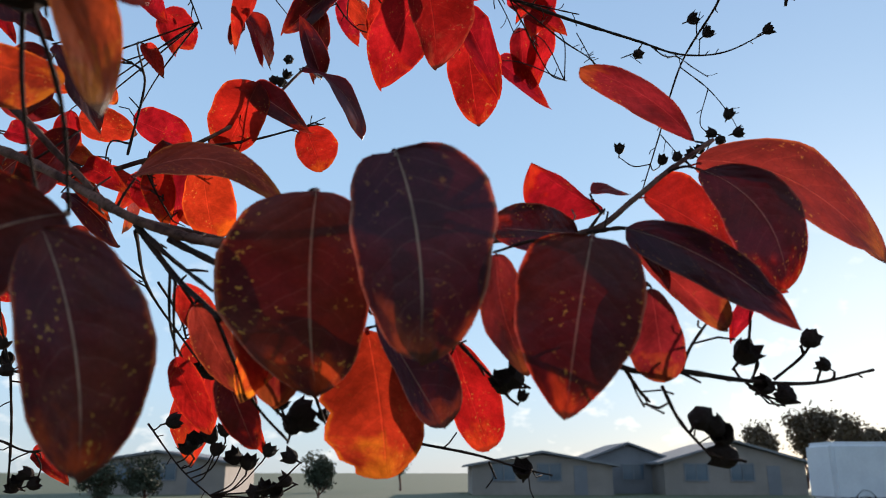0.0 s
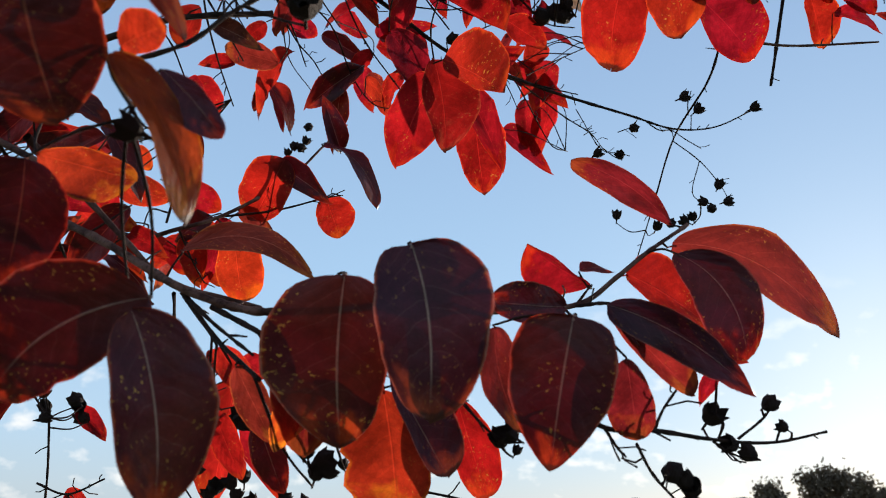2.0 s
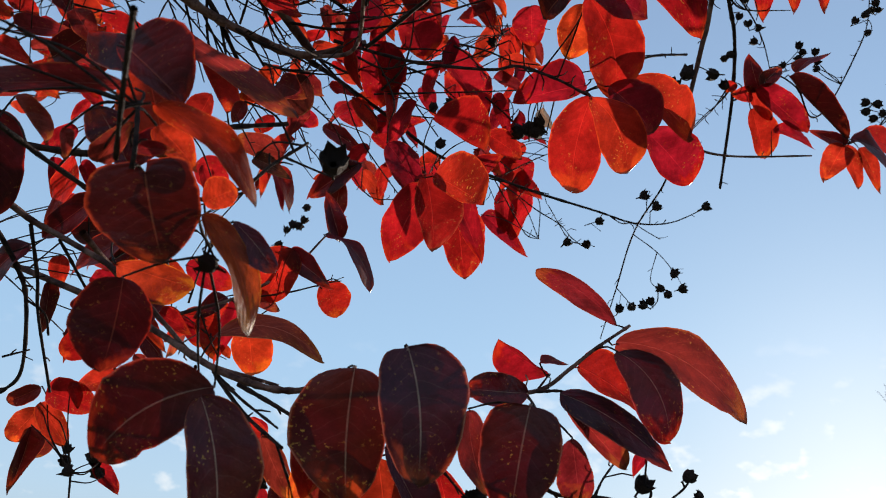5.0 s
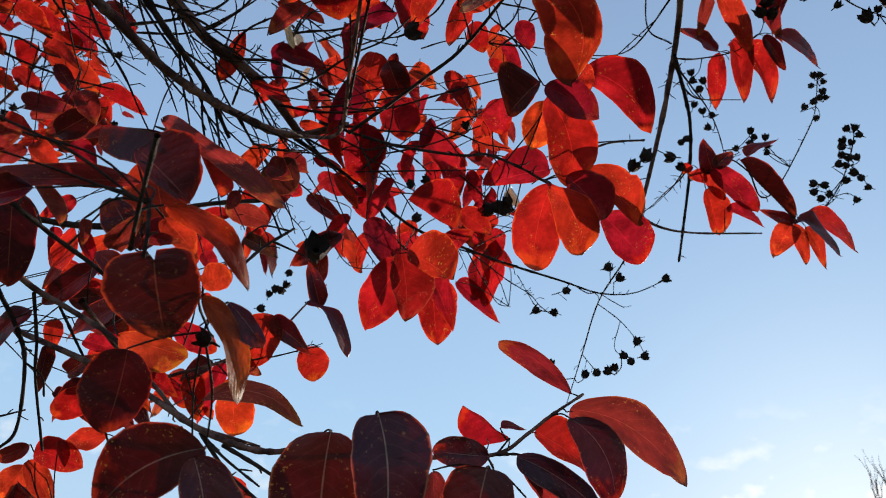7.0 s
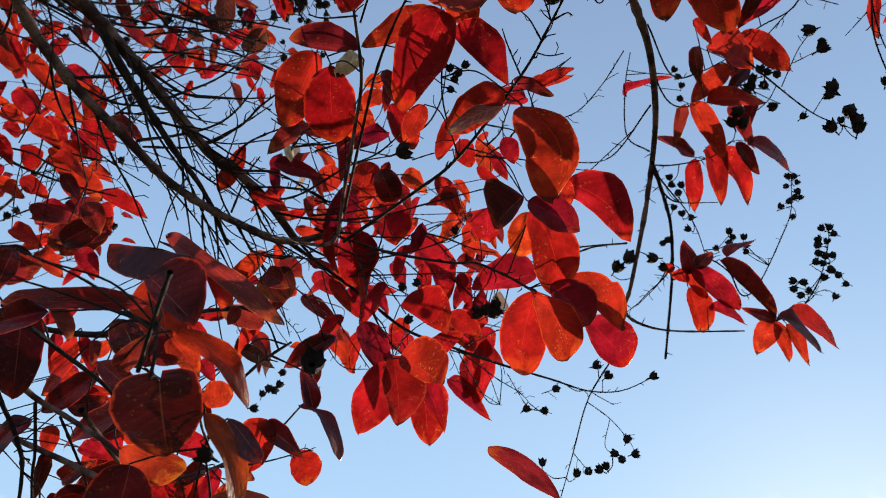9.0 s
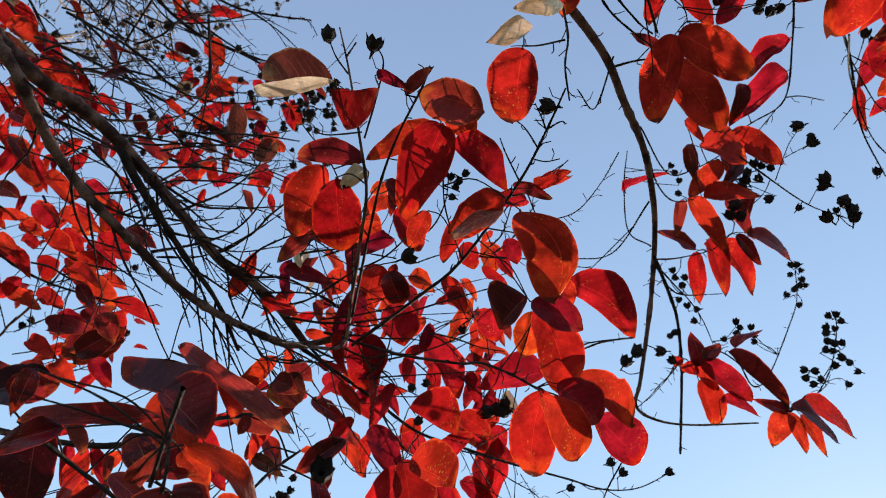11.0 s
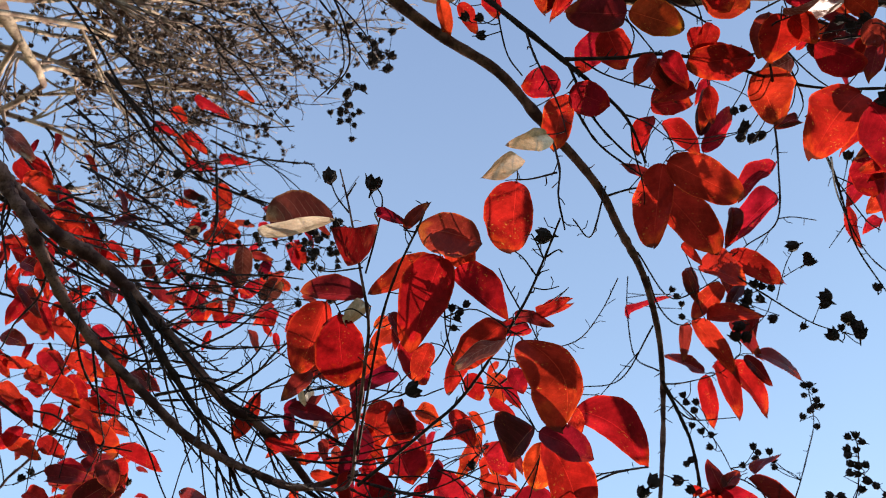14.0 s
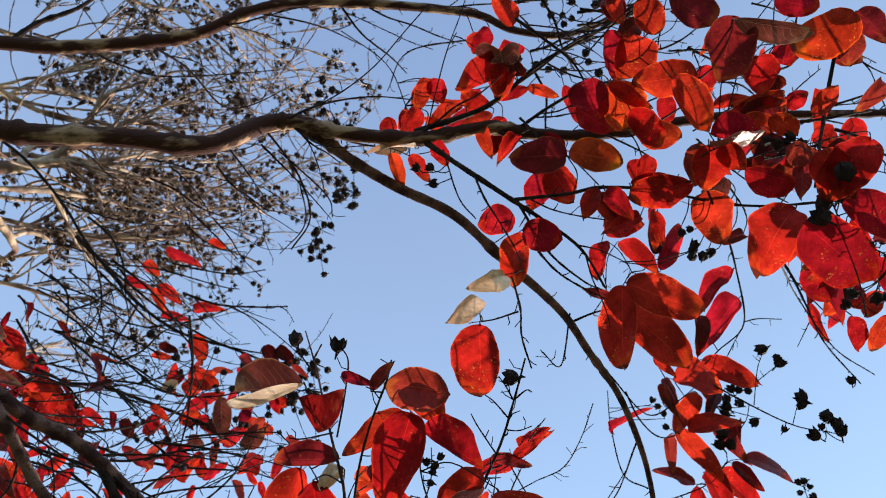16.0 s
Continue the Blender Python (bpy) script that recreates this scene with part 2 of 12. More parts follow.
STUCCO = plain_material("tan stucco", (0.30, 0.245, 0.21), (0.25, 0.205, 0.175), 0.6)
GREY = plain_material("grey siding", (0.22, 0.215, 0.225), (0.18, 0.175, 0.185), 0.6)
ROOF = plain_material("grey shingle", (0.24, 0.23, 0.235), (0.19, 0.185, 0.19), 1.5)
WHITE = plain_material("white paint", (0.74, 0.74, 0.75), (0.66, 0.66, 0.68), 1.0, 0.5)
RUBBER = plain_material("tyre rubber", (0.02, 0.02, 0.021), (0.03, 0.03, 0.03), 4.0)
ASPHALT = plain_material("asphalt", (0.05, 0.05, 0.052), (0.065, 0.063, 0.06), 0.8)
KERB = plain_material("concrete", (0.34, 0.33, 0.31), (0.28, 0.27, 0.26), 0.8)
LAWN = plain_material("dry lawn", (0.12, 0.12, 0.05), (0.09, 0.11, 0.04), 0.7)
GLASS = plain_material("window glass", (0.10, 0.14, 0.18), (0.07, 0.10, 0.13), 0.5, 0.06)
FOLIAGE = plain_material("dark foliage", (0.045, 0.055, 0.028), (0.075, 0.07, 0.035), 1.0)
FADED = plain_material("faded foliage", (0.16, 0.11, 0.06), (0.11, 0.075, 0.045), 1.0)


# ---- building helpers ----
def mesh_from(name, verts, faces, material, smooth=True, uvs=None):
    me = bpy.data.meshes.new(name)
    me.from_pydata([tuple(v) for v in verts], [], faces)
    if material:
        me.materials.append(material)
    if smooth:
        me.polygons.foreach_set("use_smooth", [True] * len(me.polygons))
    if uvs is not None:
        layer = me.uv_layers.new(name="UVMap")
        index = np.empty(len(me.loops), dtype=np.int32)
        me.loops.foreach_get("vertex_index", index)
        layer.data.foreach_set("uv", np.asarray(uvs, dtype=np.float32)[index].ravel())
    me.update()
    return me


def part(name, me, parent, label=""):
    """A mesh as one object under a thing or under a part."""
    ob = new(name, me)
    ob.parent = parent
    if label:
        tagged(ob, label)
    return ob


def smooth_path(points, steps):
    """Points on a smooth line through all the given ones, with the share of the way at each."""
    p = [Vector(q) for q in points]
    p = [2 * p[0] - p[1]] + p + [2 * p[-1] - p[-2]]
    line = []
    for k in range(1, len(p) - 2):
        a, b, c, d = p[k - 1 : k + 3]
        for s in range(steps):
            t = s / steps
            line.append(0.5 * (2 * b + (c - a) * t + (2 * a - 5 * b + 4 * c - d) * t * t + (3 * b - 3 * c + d - a) * t ** 3))
    line.append(p[-2])
    return line


def tube(line, r0, r1, sides, rng, knots=0.12):
    """Vertices and faces of a tapered tube along a line, with swollen nodes, closed at its end."""
    verts, faces = [], []
    n = len(line)
    up = Vector((0.3, 0.2, 0.93))
    for k, q in enumerate(line):
        way = (line[min(n - 1, k + 1)] - line[max(0, k - 1)]).normalized()
        x = way.cross(up).normalized()
        y = way.cross(x)
        r = (r0 + (r1 - r0) * k / (n - 1)) * (1 + knots * rng.uniform(-1, 1) + (0.25 if knots and rng.random() < 0.12 else 0))
        for s in range(sides):
            t = 2 * math.pi * s / sides
            verts.append(q + r * (math.cos(t) * x + math.sin(t) * y) * (1 + 0.5 * knots * rng.uniform(-1, 1)))
        if k:
            for s in range(sides):
                b = (k - 1) * sides
                faces.append((b + s, b + (s + 1) % sides, b + sides + (s + 1) % sides, b + sides + s))
    verts.append(line[-1])
    for s in range(sides):
        faces.append(((n - 1) * sides + s, (n - 1) * sides + (s + 1) % sides, len(verts) - 1))
    return verts, faces


def joined(pieces):
    verts, faces = [], []
    for v, f in pieces:
        base = len(verts)
        verts += v
        faces += [tuple(i + base for i in face) for face in f]
    return verts, faces


# ---- leaves, twigs and seed heads ----
def leaf_shape(fold, arch, wavy, twist, bites, seed, roll=0.0, point=0.58, foot=0.5, share=0.5, bow=0.0, lobe=0.0):
    """A blade of length 1 along y and width 1 along x, facing +z, with a short stalk at its base. foot and point: how blunt its base
    and tip are (small is blunt). share: how much of the width lies right of the midrib. bow: how far the midrib curves aside.
    lobe: how far the two sides reach back past the stalk."""
    rng = random.Random(seed)
    rows, cols = 18, 8
    phase = [rng.uniform(0, 6.28) for _ in range(5)]
    sway = rng.uniform(-0.04, 0.04) if not bow else 0.0
    gaps = [(rng.choice((-1, 1)), rng.uniform(0.35, 0.95), rng.uniform(0.025, 0.06), rng.uniform(0.08, 0.26)) for _ in range(bites)]
    widest = foot / (foot + point)
    peak = widest ** foot * (1 - widest) ** point
    verts, faces, uvs = [], [], []
    for r in range(rows + 1):
        v = 0.5 - 0.5 * math.cos(math.pi * r / rows)
        full = max(v, 1e-6) ** foot * max(1 - v, 1e-6) ** point / peak
        full = max(full, 0.022 if v < 0.5 else 0.010)
        for c in range(cols + 1):
            u = 2 * c / cols - 1
            half = full * (share if u > 0 else 1 - share)
            w = half * (1 + 0.035 * math.sin(9 * v + phase[0] * (1 if u > 0 else 2)) + 0.018 * math.sin(25 * v + phase[3] * (1 if u > 0 else 3)))
            for s, at, wide, deep in gaps:
                if s * u > 0:
                    w *= 1 - deep * max(0.0, 1 - abs(v - at) / wide)
            x = u * w
            z = abs(x) * math.tan(fold) + wavy * 0.045 * abs(u) ** 2 * math.sin(10 * v + phase[1] + (1.5 if u > 0 else 0))
            z += 0.012 * math.sin(5 * v + phase[2]) - roll * 0.28 * u * u * (1 if u > 0 else 0.4)
            z -= 0.005 * (0.5 + 0.5 * math.cos(6.2832 * (8 * v - 1.2 * abs(u)))) * (1 - abs(u)) * min(1.0, 4 * abs(u))
            y = v - lobe * abs(u) * (1 - v) ** 4
            turn = twist * (v - 0.3)
            x, z = x * math.cos(turn) - z * math.sin(turn), x * math.sin(turn) + z * math.cos(turn)
            x += 4 * (bow + sway) * v * (1 - v)
            if abs(arch) > 1e-3:
                bend = arch * v
                y, z = y - v + math.sin(bend) / arch - z * math.sin(bend), -(1 - math.cos(bend)) / arch + z * math.cos(bend)
            verts.append((x, y, z))
            uvs.append((0.5 + 0.5 * u, v))
        if r:
            b, e = (r - 1) * (cols + 1), r * (cols + 1)
            faces += [(b + c, b + c + 1, e + c + 1, e + c) for c in range(cols)]
    top = verts[rows * (cols + 1) + cols // 2]
    lean, reach = math.atan2(top[2], top[1]), math.hypot(top[1], top[2])
    ca, sa = math.cos(lean) / reach, math.sin(lean) / reach
    verts = [(x, y * ca + z * sa, -y * sa + z * ca) for x, y, z in verts]
    base = len(verts)
    for k in range(3):
        for s in range(4):
            t = math.pi / 2 * s
            verts.append((0.022 * math.cos(t), 0.03 - 0.022 * k, -0.014 * k * k + 0.012 * math.sin(t)))
            uvs.append((0.5, 0.02))
    for k in range(2):
        for s in range(4):
            b = base + 4 * k
            faces.append((b + s, b + (s + 1) % 4, b + 4 + (s + 1) % 4, b + 4 + s))
    return verts, faces, uvs


# fold, arch, wavy, twist, bites, roll, pointed tip, broad foot
SHAPES = [
    (0.36, 0.45, 1.2, 0.15, 0, 0.15, 0.60, 0.52),
    (0.44, 0.8, 1.3, -0.35, 0, 0.25, 0.66, 0.56),
    (0.36, 1.3, 0.8, 0.3, 1, 0.3, 0.62, 0.50),
    (0.62, 0.6, 0.8, 0.3, 0, 0.5, 0.60, 0.60),
    (0.15, -0.5, 1.2, 0.5, 2, 0.2, 0.55, 0.55),
    (0.20, 0.4, 1.2, 0.2, 6, 0.1, 0.60, 0.50),
    (0.25, 0.8, 1.2, 1.0, 2, 0.3, 0.64, 0.54),
    (0.55, 1.4, 1.8, 0.9, 2, 1.0, 0.60, 0.50),
    (0.14, 0.30, 0.7, 0.10, 0, 0.05, 0.72, 0.40),
    (0.16, 0.35, 0.7, 0.10, 1, 0.10, 0.58, 0.45),
    (0.22, 0.70, 1.0, 0.20, 4, 0.15, 0.62, 0.50),
    (0.10, 0.25, 1.0, 0.15, 9, 0.00, 0.60, 0.60),
    (0.42, 0.50, 1.3, -0.20, 0, 0.2, 0.66, 0.54),
]
leaf_meshes = {}
leaf_count = [0]
HELD = []   # leaf bases and seed heads that want a stalk: place, way out, branch


def leaf(parent, colour, base, tip, face, width, shape, **own):
    """One leaf from its base to its tip, its upper side towards face. own: what sets its blade apart from the shape it is named for."""
    leaf_count[0] += 1
    b, t = Vector(base), Vector(tip)
    if not own:
        b, t, width = b + (b - t) * 0.07, t + (t - b) * 0.07, width * 0.84
    size = (t - b).length
    kind = leaf_count[0] if own else leaf_count[0] % 3
    key = (colour, shape, kind, bool(own))
    if key not in leaf_meshes:
        fold, arch, wavy, twist, bites, roll, point, foot = SHAPES[shape]
        if own:
            blade = dict(wavy=0.7, twist=0.06, bites=0, roll=0.04)
            blade.update(own)
            blade["fold"] = math.atan(math.tan(blade["fold"]) * width / (0.8 * size))
            blade["bow"] = blade.get("bow", 0.0) * size / width
        else:
            vary = 0.75 + 0.25 * kind
            blade = dict(fold=fold * vary, arch=arch * vary, wavy=wavy, twist=twist * (1 - kind), bites=bites, roll=roll, point=point, foot=foot)
        v, f, uv = leaf_shape(seed=shape * 7 + kind, **blade)
        leaf_meshes[key] = mesh_from("leaf", v, f, LEAVES[colour], True, uv)
    y = (t - b).normalized()
    z = (Vector(face) - y * y.dot(Vector(face))).normalized()
    x = y.cross(z)
    ob = part("leaf", leaf_meshes[key], parent)
    HELD.append((b - y * size * 0.012 - z * size * 0.045, y, parent))
    m = Matrix((x, y, z)).transposed().to_4x4()
    m.translation = b
    ob.matrix_basis = m @ Matrix.Diagonal((width, size, size * 0.8, 1))
    return ob


def capsule_shape(seed):
    """A dry split seed capsule: a stalk that widens into a cup of six pointed valves, opening towards +z."""
    rng = random.Random(seed)
    rings = [(0.05, -1.0, 0), (0.06, -0.6, 0), (0.30, -0.46, 0), (0.47, -0.2, 0), (0.50, 0.05, 0), (0.52, 0.22, 1), (0.50, 0.12, 1), (0.36, -0.02, 0), (0.12, -0.2, 0)]
    spread = [rng.uniform(0.8, 1.15) for _ in range(6)]
    verts, faces = [], []
    for k, (r, z, lobe) in enumerate(rings):
        for s in range(12):
            a = 2 * math.pi * s / 12 + 0.05 * rng.uniform(-1, 1)
            point = s % 2 == 0
            rr, zz = r, z
            if k in (5, 6):
                rr, zz = (r * spread[s // 2] * 1.04, z + 0.13) if point else (r * 0.90, z - 0.10)
            elif 2 < k < 5:
                rr = r if point else r * 0.86
            verts.append(Vector((rr * math.cos(a), rr * math.sin(a), zz)))
        if k:
            b = 12 * (k - 1)
            faces += [(b + s, b + (s + 1) % 12, b + 12 + (s + 1) % 12, b + 12 + s) for s in range(12)]
    return verts, faces


CAPSULES = [mesh_from("seed_capsule", *capsule_shape(s), HUSK, False) for s in range(4)]
capsule_rng = random.Random(5)


def capsule(parent, at, size):
    ob = part("seed_capsule", capsule_rng.choice(CAPSULES), parent)
    turn = Euler((capsule_rng.uniform(-1.3, 1.3), capsule_rng.uniform(-1.3, 1.3), capsule_rng.uniform(0, 6.28))).to_matrix().to_4x4()
    turn.translation = Vector(at)
    s = 0.92 * size * capsule_rng.uniform(0.9, 1.1)
    HELD.append((turn @ Vector((0, 0, -s * 0.9)), (turn.to_3x3() @ Vector((0, 0, 1))).normalized(), parent))
    ob.matrix_basis = turn @ Matrix.Diagonal((s, s, s, 1))
    return ob


def rooted(wood, shoots, sides, step):
    """A twig and its side shoots as one mesh: each shoot grows out of the ring of the twig at which it starts."""
    verts, faces = list(wood[0]), list(wood[1])
    for (v, f), at in zip(shoots, step):
        base = len(verts)
        verts += v
        faces += [tuple(i + base for i in face) for face in f]
        faces.append((base, base + 1, at * sides))
    return verts, faces


def spurs(line, r0, r1, rng, every):
    """Short bare side shoots and leaf scars along a twig."""
    pieces, starts = [], []
    n = len(line)
    for k in range(2, n - 1):
        if rng.random() < every:
            way = (line[k + 1] - line[k]).normalized()
            out = Vector((rng.uniform(-1, 1), rng.uniform(-1, 1), rng.uniform(-0.6, 1))).normalized()
            out = (out - way * out.dot(way) * 0.6 + way * 0.5).normalized()
            r = (r0 + (r1 - r0) * k / n) * 0.6
            far = rng.uniform(0.003, 0.012)
            bend = Vector((rng.uniform(-1, 1), rng.uniform(-1, 1), rng.uniform(-1, 1))) * far * 0.2
            pieces.append(tube([line[k], line[k] + out * far * 0.5 + bend, line[k] + out * far], min(r, 0.0007), 0.0003, 5, rng, 0.1))
            starts.append(k)
    return pieces, starts


twig_rng = random.Random(11)


NODES = []   # points of wood that leaf stalks and side shoots can grow from: place, way, thickness, branch


def remember(line, r0, r1, owner):
    for k in range(1, len(line) - 1):
        NODES.append((line[k], (line[k + 1] - line[k - 1]).normalized(), r0 + (r1 - r0) * k / len(line), owner))


def limb(name, r0, r1, points, bark):
    """A branch of the tree, as a part that carries its own twigs, leaves and seed heads."""
    line = smooth_path(points, 8)
    wood = tube(line, r0, r1, 10, twig_rng, 0.05)
    side, starts = spurs(line, r0 * 0.3, r1, twig_rng, 0.12)
    ob = part(name, mesh_from(name, *rooted(wood, side, 10, starts), BARK[bark]), tree)
    remember(line, r0, r1, ob)
    return ob


def twig(parent, r0, r1, points, shoots=1):
    line = smooth_path(points, 7)
    side, starts = spurs(line, r0, r1, twig_rng, 0.22 if shoots else 0.0)
    remember(line, r0, r1, parent)
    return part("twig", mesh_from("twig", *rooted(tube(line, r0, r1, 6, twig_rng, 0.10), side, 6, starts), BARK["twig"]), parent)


raceme_rng = random.Random(29)


def raceme(parent, at, spread, count, size):
    """A loose dry raceme: a thin curved stalk that carries seed capsules on short side stalks."""
    way = Vector((raceme_rng.uniform(-1, 1), raceme_rng.uniform(-0.6, 0.6), raceme_rng.uniform(-0.3, 0.6))).normalized()
    line = [Vector(at) + way * spread * k * 0.75 + Vector([raceme_rng.uniform(-1, 1) for _ in range(3)]) * spread * 0.12 for k in (-1.2, -0.5, 0.2, 0.9, 1.4)]
    twig(parent, 0.0008, 0.0004, line)
    for k in range(count):
        root = line[raceme_rng.randint(0, 4)]
        out = Vector([raceme_rng.gauss(0, 1) for _ in range(3)]) * spread * 0.38
        twig(parent, 0.0005, 0.00035, [root, root + out * 0.6, root + out], 0)
        capsule(parent, root + out, size * raceme_rng.uniform(0.8, 1.15))


tree = tagged(new("crape_myrtle"), "crape myrtle with red autumn leaves and dry seed heads", "tree")

# foreground spray
front = limb("branch", 0.0019, 0.00075, [(-.3682, .3799, 1.7713), (-.2323, .3134, 1.7123), (-.1692, .2801, 1.6829), (-.1346, .2595, 1.6641), (-.0999, .2396, 1.6425), (-.0764, .232, 1.6325), (-.0591, .2278, 1.6291), (-.0384, .2271, 1.6311), (-.011, .2328, 1.6292), (.0208, .232, 1.6318), (.0505, .2378, 1.6364), (.0657, .2378, 1.6471), (.0782, .2398, 1.6578), (.0975, .2469, 1.6727)], "bark")
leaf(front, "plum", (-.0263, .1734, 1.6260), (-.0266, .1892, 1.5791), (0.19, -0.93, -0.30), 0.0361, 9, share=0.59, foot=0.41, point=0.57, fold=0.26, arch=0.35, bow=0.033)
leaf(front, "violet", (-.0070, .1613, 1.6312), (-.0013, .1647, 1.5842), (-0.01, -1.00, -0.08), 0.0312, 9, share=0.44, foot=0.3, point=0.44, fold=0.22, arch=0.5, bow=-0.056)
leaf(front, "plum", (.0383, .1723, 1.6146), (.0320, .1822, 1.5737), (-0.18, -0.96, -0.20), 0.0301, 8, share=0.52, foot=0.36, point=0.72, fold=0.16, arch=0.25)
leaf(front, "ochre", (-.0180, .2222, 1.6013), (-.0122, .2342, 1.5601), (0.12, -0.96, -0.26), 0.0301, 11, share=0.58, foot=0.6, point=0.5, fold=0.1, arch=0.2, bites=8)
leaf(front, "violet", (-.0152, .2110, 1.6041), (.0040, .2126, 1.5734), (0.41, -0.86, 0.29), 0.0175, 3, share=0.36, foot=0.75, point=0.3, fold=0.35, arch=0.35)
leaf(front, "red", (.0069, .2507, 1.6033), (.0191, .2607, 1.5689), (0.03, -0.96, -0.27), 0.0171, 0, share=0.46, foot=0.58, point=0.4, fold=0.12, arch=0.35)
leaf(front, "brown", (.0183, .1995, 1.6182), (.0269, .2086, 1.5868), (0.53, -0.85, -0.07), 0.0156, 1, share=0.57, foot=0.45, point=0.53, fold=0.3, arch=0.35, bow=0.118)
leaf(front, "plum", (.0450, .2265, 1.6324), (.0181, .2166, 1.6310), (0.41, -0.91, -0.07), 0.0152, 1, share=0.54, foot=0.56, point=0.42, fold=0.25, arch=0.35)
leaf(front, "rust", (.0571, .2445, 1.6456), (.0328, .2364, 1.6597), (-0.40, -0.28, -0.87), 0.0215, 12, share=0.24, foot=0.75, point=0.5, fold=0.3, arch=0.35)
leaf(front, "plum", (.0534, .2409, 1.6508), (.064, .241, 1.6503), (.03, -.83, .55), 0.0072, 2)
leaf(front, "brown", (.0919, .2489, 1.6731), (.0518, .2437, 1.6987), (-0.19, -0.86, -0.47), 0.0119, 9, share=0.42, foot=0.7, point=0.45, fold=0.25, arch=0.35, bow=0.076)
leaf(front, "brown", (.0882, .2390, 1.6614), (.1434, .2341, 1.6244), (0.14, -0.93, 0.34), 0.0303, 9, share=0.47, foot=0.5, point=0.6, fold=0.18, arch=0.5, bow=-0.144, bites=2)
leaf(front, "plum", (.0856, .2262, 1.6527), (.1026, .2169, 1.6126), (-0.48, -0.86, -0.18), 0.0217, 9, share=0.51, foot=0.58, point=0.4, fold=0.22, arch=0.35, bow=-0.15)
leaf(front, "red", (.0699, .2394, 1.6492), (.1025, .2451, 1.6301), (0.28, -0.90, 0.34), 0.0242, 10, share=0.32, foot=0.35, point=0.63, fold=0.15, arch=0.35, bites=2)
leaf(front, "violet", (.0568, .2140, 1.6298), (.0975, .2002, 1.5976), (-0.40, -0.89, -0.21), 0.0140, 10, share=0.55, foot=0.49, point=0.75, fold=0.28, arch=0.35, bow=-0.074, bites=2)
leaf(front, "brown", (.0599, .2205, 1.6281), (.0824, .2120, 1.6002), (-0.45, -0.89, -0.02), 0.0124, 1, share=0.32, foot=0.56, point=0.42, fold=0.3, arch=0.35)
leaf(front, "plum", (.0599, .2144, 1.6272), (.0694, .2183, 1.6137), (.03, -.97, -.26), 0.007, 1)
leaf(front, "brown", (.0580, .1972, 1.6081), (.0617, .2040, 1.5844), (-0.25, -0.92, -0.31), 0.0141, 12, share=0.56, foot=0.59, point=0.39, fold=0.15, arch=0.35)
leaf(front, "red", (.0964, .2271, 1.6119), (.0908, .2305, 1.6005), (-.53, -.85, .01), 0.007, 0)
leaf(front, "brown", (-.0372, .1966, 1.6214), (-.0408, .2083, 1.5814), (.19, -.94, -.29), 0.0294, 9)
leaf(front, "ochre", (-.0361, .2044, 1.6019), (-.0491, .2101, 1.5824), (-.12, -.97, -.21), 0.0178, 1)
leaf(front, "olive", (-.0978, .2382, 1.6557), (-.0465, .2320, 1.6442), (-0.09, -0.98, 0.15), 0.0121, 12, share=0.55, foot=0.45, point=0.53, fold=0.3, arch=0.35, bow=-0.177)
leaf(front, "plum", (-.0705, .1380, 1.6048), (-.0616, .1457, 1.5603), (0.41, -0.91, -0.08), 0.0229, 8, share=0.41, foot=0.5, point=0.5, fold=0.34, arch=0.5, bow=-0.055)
twig(front, 0.00108, 0.0005, [(-.0963, .2405, 1.6393), (-.0799, .229, 1.6252), (-.0564, .1977, 1.6073)])
twig(front, 0.0012, 0.00075, [(-.0953, .2409, 1.6381), (-.0781, .2307, 1.6194), (-.0542, .1997, 1.6002)])
twig(front, 0.0012, 0.000625, [(-.0834, .2371, 1.6331), (-.0629, .2248, 1.6214), (-.0454, .2174, 1.6111)])
twig(front, 0.0006, 0.0004375, [(-.028, .2273, 1.6302), (-.0309, .2024, 1.6267), (-.0303, .1774, 1.6265)], 0)
twig(front, 0.0006, 0.0004375, [(-.011, .2328, 1.6292), (-.0087, .2048, 1.6359), (-.0081, .167, 1.6334)], 0)
twig(front, 0.0006, 0.000375, [(.0505, .2378, 1.6364), (.0574, .2444, 1.646)])
twig(front, 0.00072, 0.0005, [(.0501, .236, 1.6355), (.0603, .2261, 1.6337), (.068, .2129, 1.6252)])
twig(front, 0.0006, 0.0004375, [(.0456, .2317, 1.6326), (.0449, .2038, 1.6208), (.0396, .1764, 1.6149)], 0)
twig(front, 0.00096, 0.0004375, [(.0324, .2189, 1.6049), (.0511, .2059, 1.5887), (.0697, .2182, 1.5893), (.0956, .232, 1.588), (.116, .2361, 1.588), (.1358, .238, 1.5922)])
twig(front, 0.0006, 0.000375, [(.0708, .2191, 1.5895), (.0748, .2213, 1.5964), (.0804, .2212, 1.6038)])
twig(front, 0.0006, 0.000375, [(.0624, .2093, 1.5839), (.0696, .2191, 1.5752), (.0814, .2302, 1.5658)])
twig(front, 0.00054, 0.000375, [(.1027, .2328, 1.5886), (.1118, .2329, 1.5954), (.1156, .2326, 1.6002)])
twig(front, 0.00054, 0.000375, [(.0956, .232, 1.588), (.0973, .2303, 1.5937), (.0934, .2275, 1.5963)])
twig(front, 0.00048, 0.0003125, [(.0939, .2321, 1.5876), (.099, .2331, 1.5843), (.1053, .2347, 1.5822)])
twig(front, 0.00048, 0.0003125, [(.1169, .2361, 1.588), (.1186, .2345, 1.5934)])
twig(front, 0.00054, 0.000375, [(.0521, .207, 1.5886), (.0561, .2096, 1.5832), (.0594, .2115, 1.5801)])
